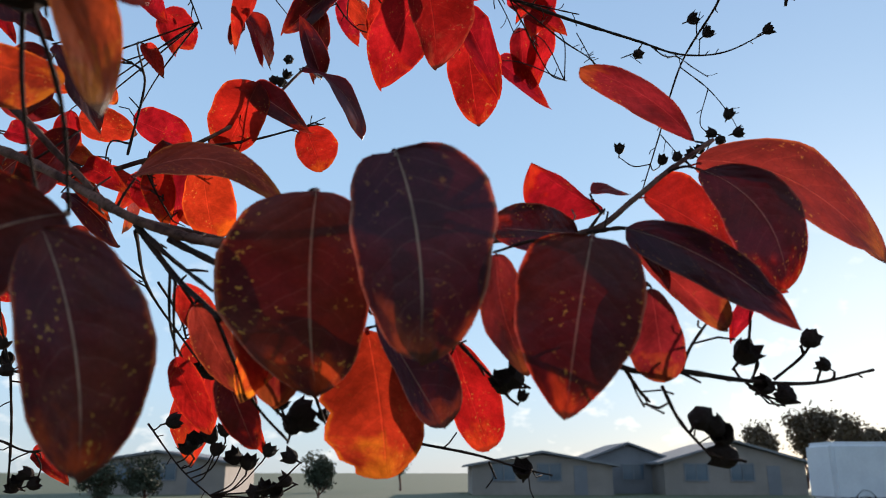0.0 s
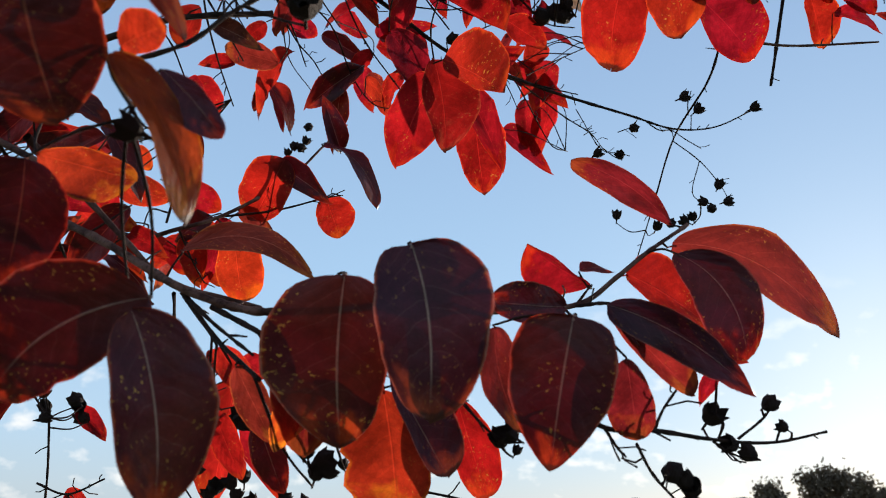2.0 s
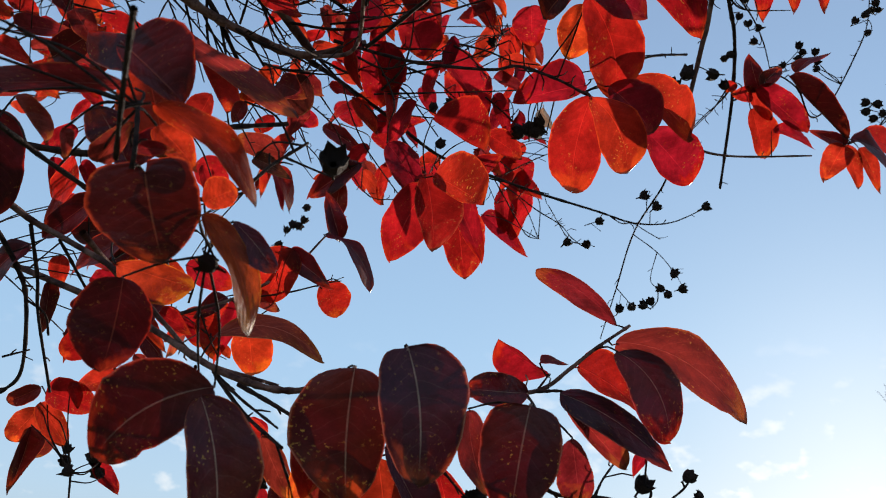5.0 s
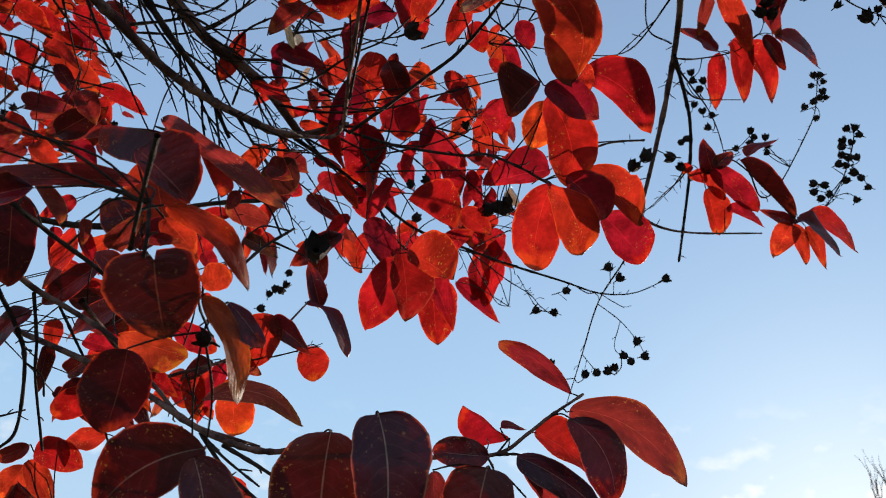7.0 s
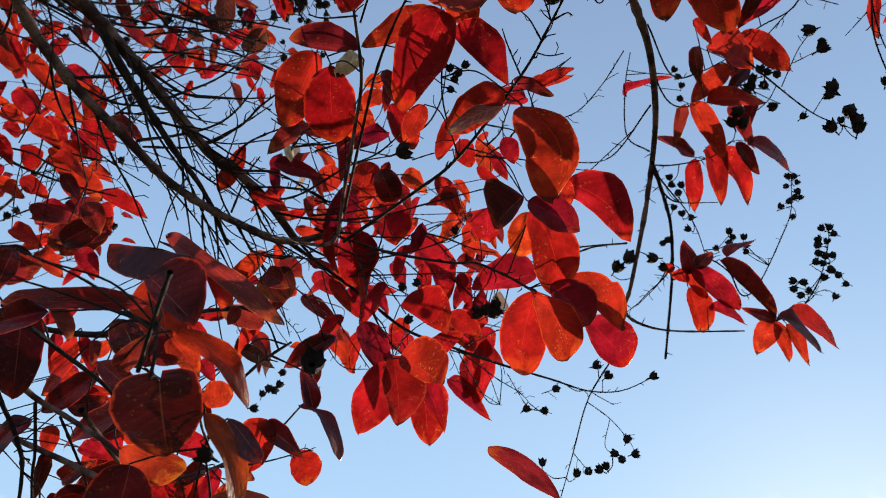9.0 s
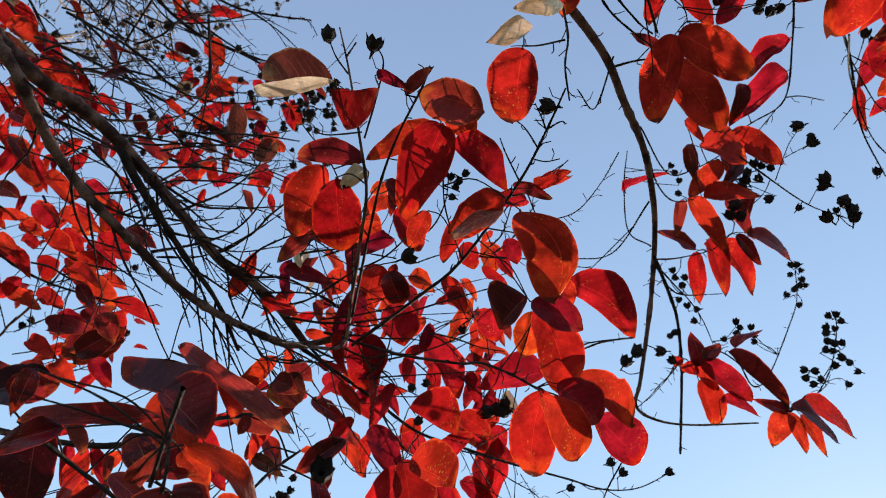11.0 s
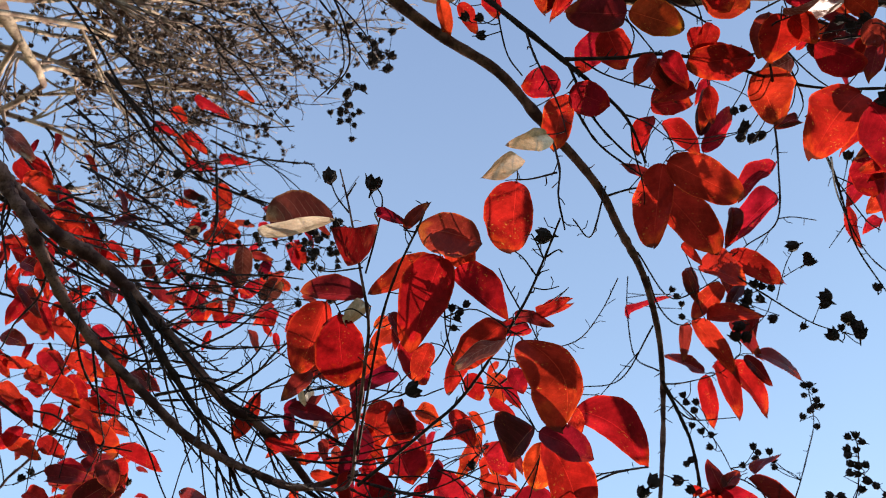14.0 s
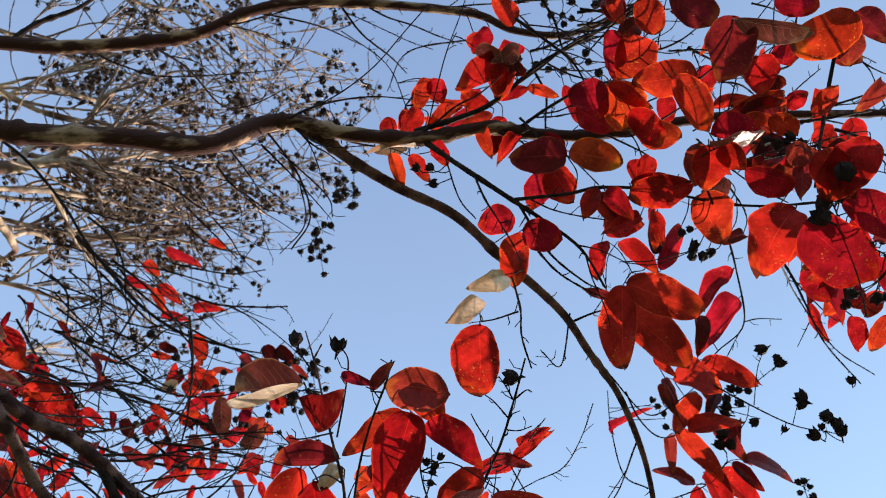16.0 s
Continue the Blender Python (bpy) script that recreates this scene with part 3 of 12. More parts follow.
capsule(front, (.0938, .2285, 1.5964), 0.00836)
capsule(front, (.115, .2324, 1.6008), 0.00718)
capsule(front, (.1186, .2345, 1.5934), 0.00478)
capsule(front, (.0994, .2333, 1.587), 0.00641)
capsule(front, (.1061, .2341, 1.5841), 0.00641)
capsule(front, (.0778, .227, 1.5767), 0.00778)
capsule(front, (.084, .2282, 1.5726), 0.00778)
capsule(front, (.0843, .2299, 1.5667), 0.00778)
capsule(front, (.0814, .2275, 1.5751), 0.00778)
twig(front, 0.00072, 0.000375, [(-.0003, .2387, 1.6088), (.0066, .2305, 1.6012), (.0148, .228, 1.5919), (.0204, .2264, 1.5865)])
capsule(front, (.0209, .2262, 1.5871), 0.00752)
capsule(front, (.0237, .2259, 1.5884), 0.00752)
capsule(front, (.027, .2273, 1.5834), 0.0036)
capsule(front, (-.0368, .2288, 1.5789), 0.00785)
capsule(front, (-.0392, .2297, 1.5758), 0.00785)
capsule(front, (-.0351, .2296, 1.5762), 0.00785)
capsule(front, (-.0425, .2281, 1.5814), 0.00425)
capsule(front, (-.0307, .2291, 1.5778), 0.00425)
capsule(front, (-.0733, .2636, 1.5957), 0.00957)
capsule(front, (-.0768, .2632, 1.597), 0.00957)
twig(front, 0.0006, 0.0003125, [(-.0055, .3117, 1.5728), (.0166, .3129, 1.5686), (.0354, .3144, 1.5633), (.0471, .3151, 1.5608)])
capsule(front, (.0354, .3144, 1.5633), 0.0084)
twig(front, 0.00048, 0.0003125, [(.0221, .3137, 1.5658), (.025, .3155, 1.5595)])

# leaves close to the lens, their shade put into darker leaf colours
near = limb("branch", 0.0022, 0.0008, [(-.2589, .1512, 1.7018), (-.2363, .1903, 1.713), (-.2178, .2309, 1.722), (-.2047, .2565, 1.7176), (-.1879, .2605, 1.71), (-.1517, .2488, 1.6881), (-.1261, .2506, 1.6643), (-.1047, .2489, 1.6464), (-.0667, .2427, 1.6346)], "bark")
twig(near, 0.00216, 0.0015, [(-.2573, .2141, 1.7522), (-.225, .2718, 1.7706), (-.1866, .2886, 1.7788), (-.1418, .296, 1.8016), (-.0979, .325, 1.8279)])
twig(near, 0.00144, 0.000875, [(-.2276, .2563, 1.7195), (-.2192, .2789, 1.7014), (-.2145, .289, 1.6846), (-.218, .3087, 1.6528), (-.2297, .3161, 1.6416)])
twig(near, 0.00108, 0.00075, [(-.2059, .2574, 1.7162), (-.2082, .2816, 1.6962), (-.2082, .292, 1.6792), (-.2026, .3143, 1.6427)])
twig(near, 0.00084, 0.000625, [(-.1911, .2607, 1.7098), (-.1872, .2784, 1.6998), (-.1805, .2999, 1.6835), (-.1712, .3327, 1.6486)])
twig(near, 0.00072, 0.0005, [(-.2147, .2881, 1.6861), (-.2045, .2918, 1.6794), (-.2028, .2977, 1.6695)])
twig(near, 0.00072, 0.0005, [(-.2226, .2951, 1.6561), (-.2131, .3025, 1.6626)])
twig(near, 0.0012, 0.000875, [(-.1719, .1315, 1.7084), (-.1601, .1674, 1.7064), (-.139, .1849, 1.6957), (-.1313, .1915, 1.6843)])
twig(near, 0.00084, 0.00075, [(-.0698, .0339, 1.6687), (-.0804, .06, 1.6653), (-.0908, .0871, 1.6601)])
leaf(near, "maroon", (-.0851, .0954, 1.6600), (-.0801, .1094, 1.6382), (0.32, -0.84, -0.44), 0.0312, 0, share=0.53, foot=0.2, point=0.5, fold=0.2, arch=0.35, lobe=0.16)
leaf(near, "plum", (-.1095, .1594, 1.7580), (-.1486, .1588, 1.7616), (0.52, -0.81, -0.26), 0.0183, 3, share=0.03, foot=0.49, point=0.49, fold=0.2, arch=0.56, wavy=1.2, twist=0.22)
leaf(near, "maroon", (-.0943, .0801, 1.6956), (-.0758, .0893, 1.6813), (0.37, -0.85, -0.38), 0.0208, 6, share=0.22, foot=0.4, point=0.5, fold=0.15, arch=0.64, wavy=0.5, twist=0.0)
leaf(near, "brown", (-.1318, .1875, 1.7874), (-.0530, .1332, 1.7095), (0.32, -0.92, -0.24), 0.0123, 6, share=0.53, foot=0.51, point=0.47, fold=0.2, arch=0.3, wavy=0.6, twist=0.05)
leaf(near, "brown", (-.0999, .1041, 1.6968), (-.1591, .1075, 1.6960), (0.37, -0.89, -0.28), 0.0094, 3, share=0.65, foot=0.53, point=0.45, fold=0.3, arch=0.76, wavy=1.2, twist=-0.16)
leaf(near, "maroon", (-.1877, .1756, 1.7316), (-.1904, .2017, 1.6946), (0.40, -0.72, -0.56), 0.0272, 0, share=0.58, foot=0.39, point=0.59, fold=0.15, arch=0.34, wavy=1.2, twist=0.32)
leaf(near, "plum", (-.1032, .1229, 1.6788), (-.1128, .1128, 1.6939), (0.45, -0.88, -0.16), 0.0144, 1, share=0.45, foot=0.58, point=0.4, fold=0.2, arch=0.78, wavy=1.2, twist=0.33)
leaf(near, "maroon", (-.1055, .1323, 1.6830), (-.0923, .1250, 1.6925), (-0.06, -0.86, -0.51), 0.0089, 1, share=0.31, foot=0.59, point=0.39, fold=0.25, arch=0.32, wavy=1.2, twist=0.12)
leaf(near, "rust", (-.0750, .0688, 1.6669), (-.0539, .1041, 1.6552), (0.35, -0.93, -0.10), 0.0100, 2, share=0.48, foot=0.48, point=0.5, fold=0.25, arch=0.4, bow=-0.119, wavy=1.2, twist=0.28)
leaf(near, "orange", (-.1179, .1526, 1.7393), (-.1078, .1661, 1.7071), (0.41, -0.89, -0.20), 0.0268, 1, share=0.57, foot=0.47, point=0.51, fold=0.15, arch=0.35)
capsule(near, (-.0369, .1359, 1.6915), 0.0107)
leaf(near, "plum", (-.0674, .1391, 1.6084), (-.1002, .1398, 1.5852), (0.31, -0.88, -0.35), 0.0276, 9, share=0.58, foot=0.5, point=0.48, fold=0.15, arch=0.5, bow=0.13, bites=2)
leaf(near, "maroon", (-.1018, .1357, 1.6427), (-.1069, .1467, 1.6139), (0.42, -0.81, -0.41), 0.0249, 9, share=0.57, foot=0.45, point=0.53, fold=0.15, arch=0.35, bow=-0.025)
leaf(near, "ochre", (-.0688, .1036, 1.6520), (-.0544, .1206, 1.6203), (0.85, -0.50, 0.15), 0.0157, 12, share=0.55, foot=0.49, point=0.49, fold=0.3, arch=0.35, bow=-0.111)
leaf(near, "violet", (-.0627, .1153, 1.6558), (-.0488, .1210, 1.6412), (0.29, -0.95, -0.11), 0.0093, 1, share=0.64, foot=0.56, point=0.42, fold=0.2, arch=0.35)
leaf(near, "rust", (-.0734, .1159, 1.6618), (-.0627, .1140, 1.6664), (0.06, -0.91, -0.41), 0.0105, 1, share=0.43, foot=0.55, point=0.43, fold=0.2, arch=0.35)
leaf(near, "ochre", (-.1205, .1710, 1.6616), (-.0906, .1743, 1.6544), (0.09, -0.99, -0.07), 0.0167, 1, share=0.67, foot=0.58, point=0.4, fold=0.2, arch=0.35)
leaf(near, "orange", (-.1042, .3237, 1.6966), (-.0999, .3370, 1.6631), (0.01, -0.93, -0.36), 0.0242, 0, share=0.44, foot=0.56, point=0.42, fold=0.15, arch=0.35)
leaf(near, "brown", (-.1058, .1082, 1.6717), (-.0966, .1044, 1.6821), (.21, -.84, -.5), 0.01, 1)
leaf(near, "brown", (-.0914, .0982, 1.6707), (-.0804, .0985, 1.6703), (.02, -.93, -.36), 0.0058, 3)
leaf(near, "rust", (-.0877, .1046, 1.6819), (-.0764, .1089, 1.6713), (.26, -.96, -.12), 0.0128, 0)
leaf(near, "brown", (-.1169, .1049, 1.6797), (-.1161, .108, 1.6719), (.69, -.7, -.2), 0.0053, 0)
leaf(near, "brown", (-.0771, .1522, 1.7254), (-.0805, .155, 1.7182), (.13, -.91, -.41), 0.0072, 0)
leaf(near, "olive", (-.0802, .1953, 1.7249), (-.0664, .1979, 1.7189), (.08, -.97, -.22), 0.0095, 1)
capsule(near, (-.071, .1199, 1.6431), 0.00825)
twig(near, 0.00072, 0.0005, [(-.0712, .1244, 1.6592), (-.0701, .1205, 1.6501), (-.0707, .1194, 1.6445)])
twig(near, 0.00084, 0.000625, [(-.0877, .0918, 1.6596), (-.0871, .0889, 1.667), (-.091, .0931, 1.6837)])
twig(near, 0.00084, 0.000625, [(-.0923, .149, 1.6779), (-.0712, .1469, 1.6843), (-.0616, .1522, 1.6986), (-.0509, .158, 1.7119)])
leaf(near, "plum", (-.262, .4234, 1.6406), (-.2718, .4363, 1.6069), (.62, -.66, -.43), 0.018, 3)
leaf(near, "red", (-.2158, .4265, 1.6209), (-.2004, .4329, 1.6049), (.49, -.86, .13), 0.0136, 0)
capsule(near, (-.2153, .4259, 1.6224), 0.00919)
capsule(near, (-.2133, .4285, 1.6158), 0.00919)
capsule(near, (-.2171, .4246, 1.6256), 0.00919)
capsule(near, (-.2354, .4258, 1.6218), 0.00919)
leaf(near, "red", (-.1249, .2964, 1.7389), (-.1176, .3009, 1.7275), (.39, -.91, -.12), 0.0085, 0)
leaf(near, "red", (-.1321, .3053, 1.7709), (-.1229, .3095, 1.7604), (.3, -.95, -.12), 0.0127, 0)
leaf(near, "red", (-.1283, .4447, 1.6394), (-.1406, .4652, 1.5693), (-.44, -.88, -.18), 0.0405, 0)
leaf(near, "red", (-.1096, .4233, 1.6199), (-.0944, .4358, 1.5769), (-.3, -.88, -.36), 0.0258, 1)
leaf(near, "red", (-.1466, .443, 1.6598), (-.1391, .4468, 1.6467), (.47, -.88, .01), 0.0111, 0)
leaf(near, "brown", (-.1878, .3839, 1.6844), (-.18, .3868, 1.6745), (.45, -.89, .1), 0.0096, 0)
leaf(near, "red", (-.2266, .3896, 1.6653), (-.221, .3935, 1.6519), (.63, -.78, .04), 0.0102, 0)
twig(near, 0.00084, 0.0005, [(-.1281, .3176, 1.6613), (-.1494, .3926, 1.6541), (-.1359, .4207, 1.629), (-.1291, .4233, 1.6201)])
twig(near, 0.00072, 0.0005, [(-.1441, .3918, 1.6569), (-.1397, .4164, 1.6438), (-.1393, .4298, 1.6336)])
twig(near, 0.0006, 0.000375, [(-.1569, .4329, 1.5874), (-.1389, .4397, 1.5637), (-.1203, .4444, 1.5474)])
twig(near, 0.00072, 0.0005, [(-.2212, .4036, 1.6172), (-.2205, .4134, 1.5833), (-.2223, .4217, 1.555)])
twig(near, 0.00072, 0.0005, [(-.2264, .4151, 1.5776), (-.2087, .4167, 1.572), (-.1881, .4142, 1.5805)])
capsule(near, (-.142, .4324, 1.5889), 0.0099)
capsule(near, (-.1312, .4354, 1.5785), 0.0099)
capsule(near, (-.1188, .4364, 1.575), 0.0099)
capsule(near, (-.1148, .4334, 1.5851), 0.0099)
capsule(near, (-.1358, .4363, 1.5756), 0.0099)
capsule(near, (-.1105, .4377, 1.5702), 0.0099)
capsule(near, (-.1018, .4384, 1.5679), 0.0099)
capsule(near, (-.1229, .4345, 1.5815), 0.0099)
capsule(near, (-.0925, .4424, 1.5542), 0.00928)
capsule(near, (-.0826, .4413, 1.5578), 0.00928)
capsule(near, (-.0987, .4432, 1.5512), 0.00928)
capsule(near, (-.0795, .4376, 1.5703), 0.00928)
capsule(near, (-.0869, .443, 1.5518), 0.00928)
capsule(near, (-.0901, .4366, 1.5741), 0.00928)
capsule(near, (-.2175, .421, 1.5573), 0.00825)
capsule(near, (-.2081, .4213, 1.5562), 0.00825)
capsule(near, (-.2205, .4218, 1.5544), 0.00825)
capsule(near, (-.2242, .4008, 1.6268), 0.00825)
capsule(near, (-.2224, .4048, 1.613), 0.00825)
capsule(near, (-.2131, .4198, 1.5612), 0.00825)
leaf(near, "red", (-.2187, .4376, 1.5719), (-.2022, .4421, 1.5561), (.49, -.83, .27), 0.0133, 1)

# middle cluster behind the spray
middle = limb("branch", 0.0016, 0.0005, [(-.181, .2618, 1.7149), (-.1711, .3094, 1.7033), (-.1608, .3341, 1.6954), (-.1395, .3419, 1.7039), (-.117, .3485, 1.7157), (-.089, .3605, 1.7413), (-.0738, .3804, 1.7735), (-.0634, .4022, 1.8006)], "bark")
leaf(middle, "orange", (-.0879, .3469, 1.7484), (-.1057, .3593, 1.7159), (-0.03, -0.94, -0.34), 0.0286, 0, share=0.57, foot=0.48, point=0.5, fold=0.15, arch=0.35)
leaf(middle, "plum", (-.0914, .3533, 1.7459), (-.0669, .3596, 1.7307), (.18, -.98, -.11), 0.0185, 1)
leaf(middle, "orange", (-.0701, .3825, 1.7409), (-.0611, .3911, 1.7192), (0.31, -0.93, -0.18), 0.0233, 0, share=0.43, foot=0.49, point=0.49, fold=0.1, arch=0.35)
leaf(middle, "plum", (-.0730, .3794, 1.7756), (-.0405, .3946, 1.7387), (0.66, -0.69, 0.30), 0.0201, 2, share=0.63, foot=0.63, point=0.35, fold=0.35, arch=0.7, bow=-0.183, wavy=1.2, twist=0.23)
leaf(middle, "plum", (-.0656, .3944, 1.7791), (-.0752, .384, 1.8057), (.32, -.91, -.24), 0.0174, 3)
leaf(middle, "orange", (-.1419, .3628, 1.7054), (-.1351, .3712, 1.684), (.51, -.84, -.17), 0.0197, 0)
leaf(middle, "orange", (-.1555, .3726, 1.7071), (-.1462, .3784, 1.6925), (.45, -.89, -.07), 0.0162, 1)
leaf(middle, "rust", (-.1224, .3689, 1.7181), (-.1345, .3811, 1.6861), (-0, -.93, -.36), 0.0164, 1)
leaf(middle, "plum", (-.1297, .3583, 1.7174), (-.1472, .3626, 1.7055), (-.04, -.96, -.29), 0.0145, 1)
leaf(middle, "red", (-.1731, .3797, 1.7155), (-.1555, .3853, 1.702), (.31, -.95, .02), 0.0149, 4)
leaf(middle, "red", (-.1863, .3721, 1.7069), (-.1699, .3792, 1.6894), (.41, -.91, .02), 0.0123, 1)
leaf(middle, "red", (-.1402, .3801, 1.7161), (-.1321, .3857, 1.7019), (.44, -.89, -.1), 0.0133, 1)
leaf(middle, "brown", (-.1122, .3574, 1.7205), (-.0966, .3608, 1.7124), (.19, -.98, -.05), 0.013, 1)
leaf(middle, "orange", (-.1318, .3792, 1.6911), (-.1268, .3816, 1.6853), (.39, -.92, -.04), 0.0078, 0)
twig(middle, 0.0006, 0.000375, [(-.1202, .349, 1.7141), (-.0933, .3573, 1.7216), (-.0684, .3643, 1.7324), (-.0589, .3729, 1.7382)])
twig(middle, 0.00054, 0.000375, [(-.1395, .3419, 1.7039), (-.1359, .3571, 1.6925), (-.1321, .3714, 1.6834)])
twig(middle, 0.00048, 0.000375, [(-.1094, .3632, 1.7057), (-.0965, .3585, 1.7184), (-.0906, .3477, 1.7464)])
twig(middle, 0.00054, 0.000375, [(-.1235, .349, 1.714), (-.1051, .335, 1.6955), (-.0994, .3278, 1.6866)])
twig(middle, 0.0006, 0.0005, [(-.1459, .3407, 1.7067), (-.1404, .3372, 1.7437), (-.1471, .3336, 1.7526)])
leaf(middle, "red", (-.169, .592, 1.9426), (-.155, .6062, 1.9068), (.84, -.53, .12), 0.0278, 2)
leaf(middle, "plum", (-.1764, .5998, 1.9499), (-.1833, .6074, 1.9301), (.47, -.76, -.45), 0.0161, 1)
leaf(middle, "orange", (-.2539, .3813, 1.7906), (-.2419, .3851, 1.7815), (.3, -.95, 0), 0.0139, 1)
leaf(middle, "red", (-.2626, .3827, 1.7867), (-.2494, .3863, 1.778), (.27, -.96, .01), 0.0134, 0)
leaf(middle, "rust", (-.2383, .387, 1.7767), (-.2081, .3908, 1.7683), (.1, -.99, -.08), 0.0142, 1)
leaf(middle, "red", (-.2537, .3626, 1.8389), (-.2746, .3676, 1.8251), (.12, -.86, -.5), 0.0166, 1)
leaf(middle, "rust", (-.2071, .3871, 1.7779), (-.1941, .3906, 1.7694), (.24, -.97, -.03), 0.0122, 1)
leaf(middle, "plum", (-.0603, .423, 1.8568), (-.0958, .4376, 1.8356), (-.16, -.92, -.36), 0.0244, 3)
leaf(middle, "plum", (-.0738, .4321, 1.8429), (-.0792, .4515, 1.8118), (-.14, -.85, -.51), 0.022, 1)
leaf(middle, "red", (-.1444, .5627, 1.9603), (-.1731, .5907, 1.9169), (-.48, -.85, -.22), 0.0322, 0)
leaf(middle, "red", (-.161, .5769, 1.9386), (-.1467, .5977, 1.9037), (.86, -.51, .05), 0.0283, 2)
leaf(middle, "red", (-.2255, .5548, 1.9218), (-.218, .5696, 1.8971), (.49, -.8, -.33), 0.0186, 0)
leaf(middle, "red", (-.1886, .543, 1.9383), (-.2168, .5449, 1.9373), (-.05, -.96, -.28), 0.0179, 0)
capsule(middle, (-.1421, .5816, 1.8722), 0.00884)
capsule(middle, (-.1305, .5793, 1.8751), 0.00884)
capsule(middle, (-.1251, .5758, 1.8804), 0.00884)
capsule(middle, (-.1498, .5905, 1.8583), 0.00884)
capsule(middle, (-.1365, .5791, 1.8759), 0.00884)
capsule(middle, (-.1229, .5695, 1.8905), 0.00884)
leaf(middle, "rust", (-.2224, .3388, 1.7571), (-.1913, .3419, 1.7497), (.09, -.99, -.06), 0.0162, 1)
leaf(middle, "rust", (-.2391, .3517, 1.7564), (-.2015, .3463, 1.7625), (-.19, -.89, .41), 0.0219, 1)
leaf(middle, "rust", (-.2393, .3612, 1.741), (-.24, .3708, 1.7253), (.16, -.84, -.52), 0.016, 0)
leaf(middle, "brown", (-.1887, .3443, 1.7456), (-.2031, .3517, 1.7346), (-.11, -.89, -.45), 0.014, 1)
leaf(middle, "red", (-.2142, .3573, 1.7263), (-.1902, .3595, 1.721), (.09, -1, -.01), 0.0145, 0)
leaf(middle, "red", (-.2294, .3384, 1.7965), (-.2168, .3509, 1.7752), (.53, -.83, -.18), 0.0123, 1)
leaf(middle, "orange", (-.2115, .3468, 1.8006), (-.2307, .3544, 1.7896), (-.08, -.88, -.47), 0.0146, 1)
leaf(middle, "rust", (-.2482, .3372, 1.7997), (-.2486, .3494, 1.7799), (.62, -.66, -.42), 0.0117, 1)
leaf(middle, "plum", (-.2128, .3825, 1.7044), (-.2356, .3954, 1.685), (-.13, -.89, -.44), 0.0249, 3)
leaf(middle, "red", (-.2024, .4005, 1.6744), (-.2291, .4064, 1.6667), (-.17, -.97, -.15), 0.0196, 1)
leaf(middle, "plum", (-.2287, .3792, 1.7109), (-.2111, .3722, 1.721), (-.15, -.91, -.38), 0.0168, 1)
leaf(middle, "brown", (-.2677, .3755, 1.8344), (-.2649, .3816, 1.8243), (.6, -.75, -.28), 0.0102, 1)
leaf(middle, "ochre", (-.1766, .3312, 1.7087), (-.1598, .3347, 1.7019), (.2, -.98, .01), 0.0151, 1)
leaf(middle, "orange", (-.1532, .3177, 1.6909), (-.1376, .3219, 1.6829), (.27, -.96, .01), 0.0139, 1)

# branches from the left and the twigs above
bough_a = limb("branch", 0.0076, 0.0032, [(-1.12, .3, 1.55), (-.86, .2, 2), (-.4744, .0716, 2.1513), (-.3829, .0887, 2.0762), (-.3329, .1078, 2.0309), (-.3109, .1216, 2.0139), (-.2991, .1422, 2.0072), (-.2786, .1688, 2.0015), (-.2551, .1914, 1.9998), (-.2369, .2112, 1.9939), (-.2201, .2332, 1.9858), (-.204, .2553, 1.9775), (-.1834, .2793, 1.9644), (-.1614, .3031, 1.9503), (-.1403, .3212, 1.9459), (-.1213, .3371, 1.9368), (-.0938, .366, 1.9146)], "bark")
bough_b = limb("branch", 0.0054, 0.0028, [(-1.1, .32, 1.5), (-.85, .21, 1.96), (-.476, .0768, 2.1531), (-.3853, .0929, 2.0791), (-.3337, .1122, 2.0322), (-.3103, .1259, 2.0125), (-.2982, .1359, 1.9994), (-.288, .1462, 1.9889), (-.2782, .1662, 1.9758), (-.2677, .1999, 1.9631), (-.249, .2283, 1.9484), (-.2257, .255, 1.9355), (-.2095, .2725, 1.9277), (-.19, .2938, 1.9174), (-.1664, .3141, 1.9109), (-.1384, .3322, 1.9065), (-.101, .3536, 1.9059), (-.0551, .3534, 1.9197)], "bark")
twig(bough_a, 0.00384, 0.0015, [(-.2369, .2112, 1.9939), (-.2206, .2326, 1.9721), (-.2048, .2545, 1.957), (-.1847, .2868, 1.9386), (-.1625, .3126, 1.9195), (-.1456, .3496, 1.8962)])
twig(bough_a, 0.00115, 0.000555, [(-.2387, .2113, 1.9938), (-.2165, .2276, 2.0055), (-.1851, .2386, 2.0224), (-.1306, .2548, 2.0338)])
twig(bough_a, 0.00133, 0.000555, [(-.2042, .2502, 1.9827), (-.1808, .2673, 1.9793), (-.1526, .2751, 1.9854), (-.1211, .2872, 2.0012)])
twig(bough_a, 0.00142, 0.000555, [(-.1915, .2787, 1.968), (-.1709, .3015, 1.9591), (-.1402, .2897, 1.9705), (-.1251, .2783, 1.9817), (-.1079, .274, 2.0001), (-.0897, .2692, 2.0188)])
twig(bough_a, 0.0016, 0.000647, [(-.1627, .3069, 1.9535), (-.1393, .3143, 1.9458), (-.1099, .3227, 1.9512), (-.0707, .3452, 1.9422)])
twig(bough_a, 0.00107, 0.000555, [(-.2087, .2379, 1.9808), (-.2073, .2767, 1.9561), (-.1981, .311, 1.9357), (-.1885, .3458, 1.9147)])
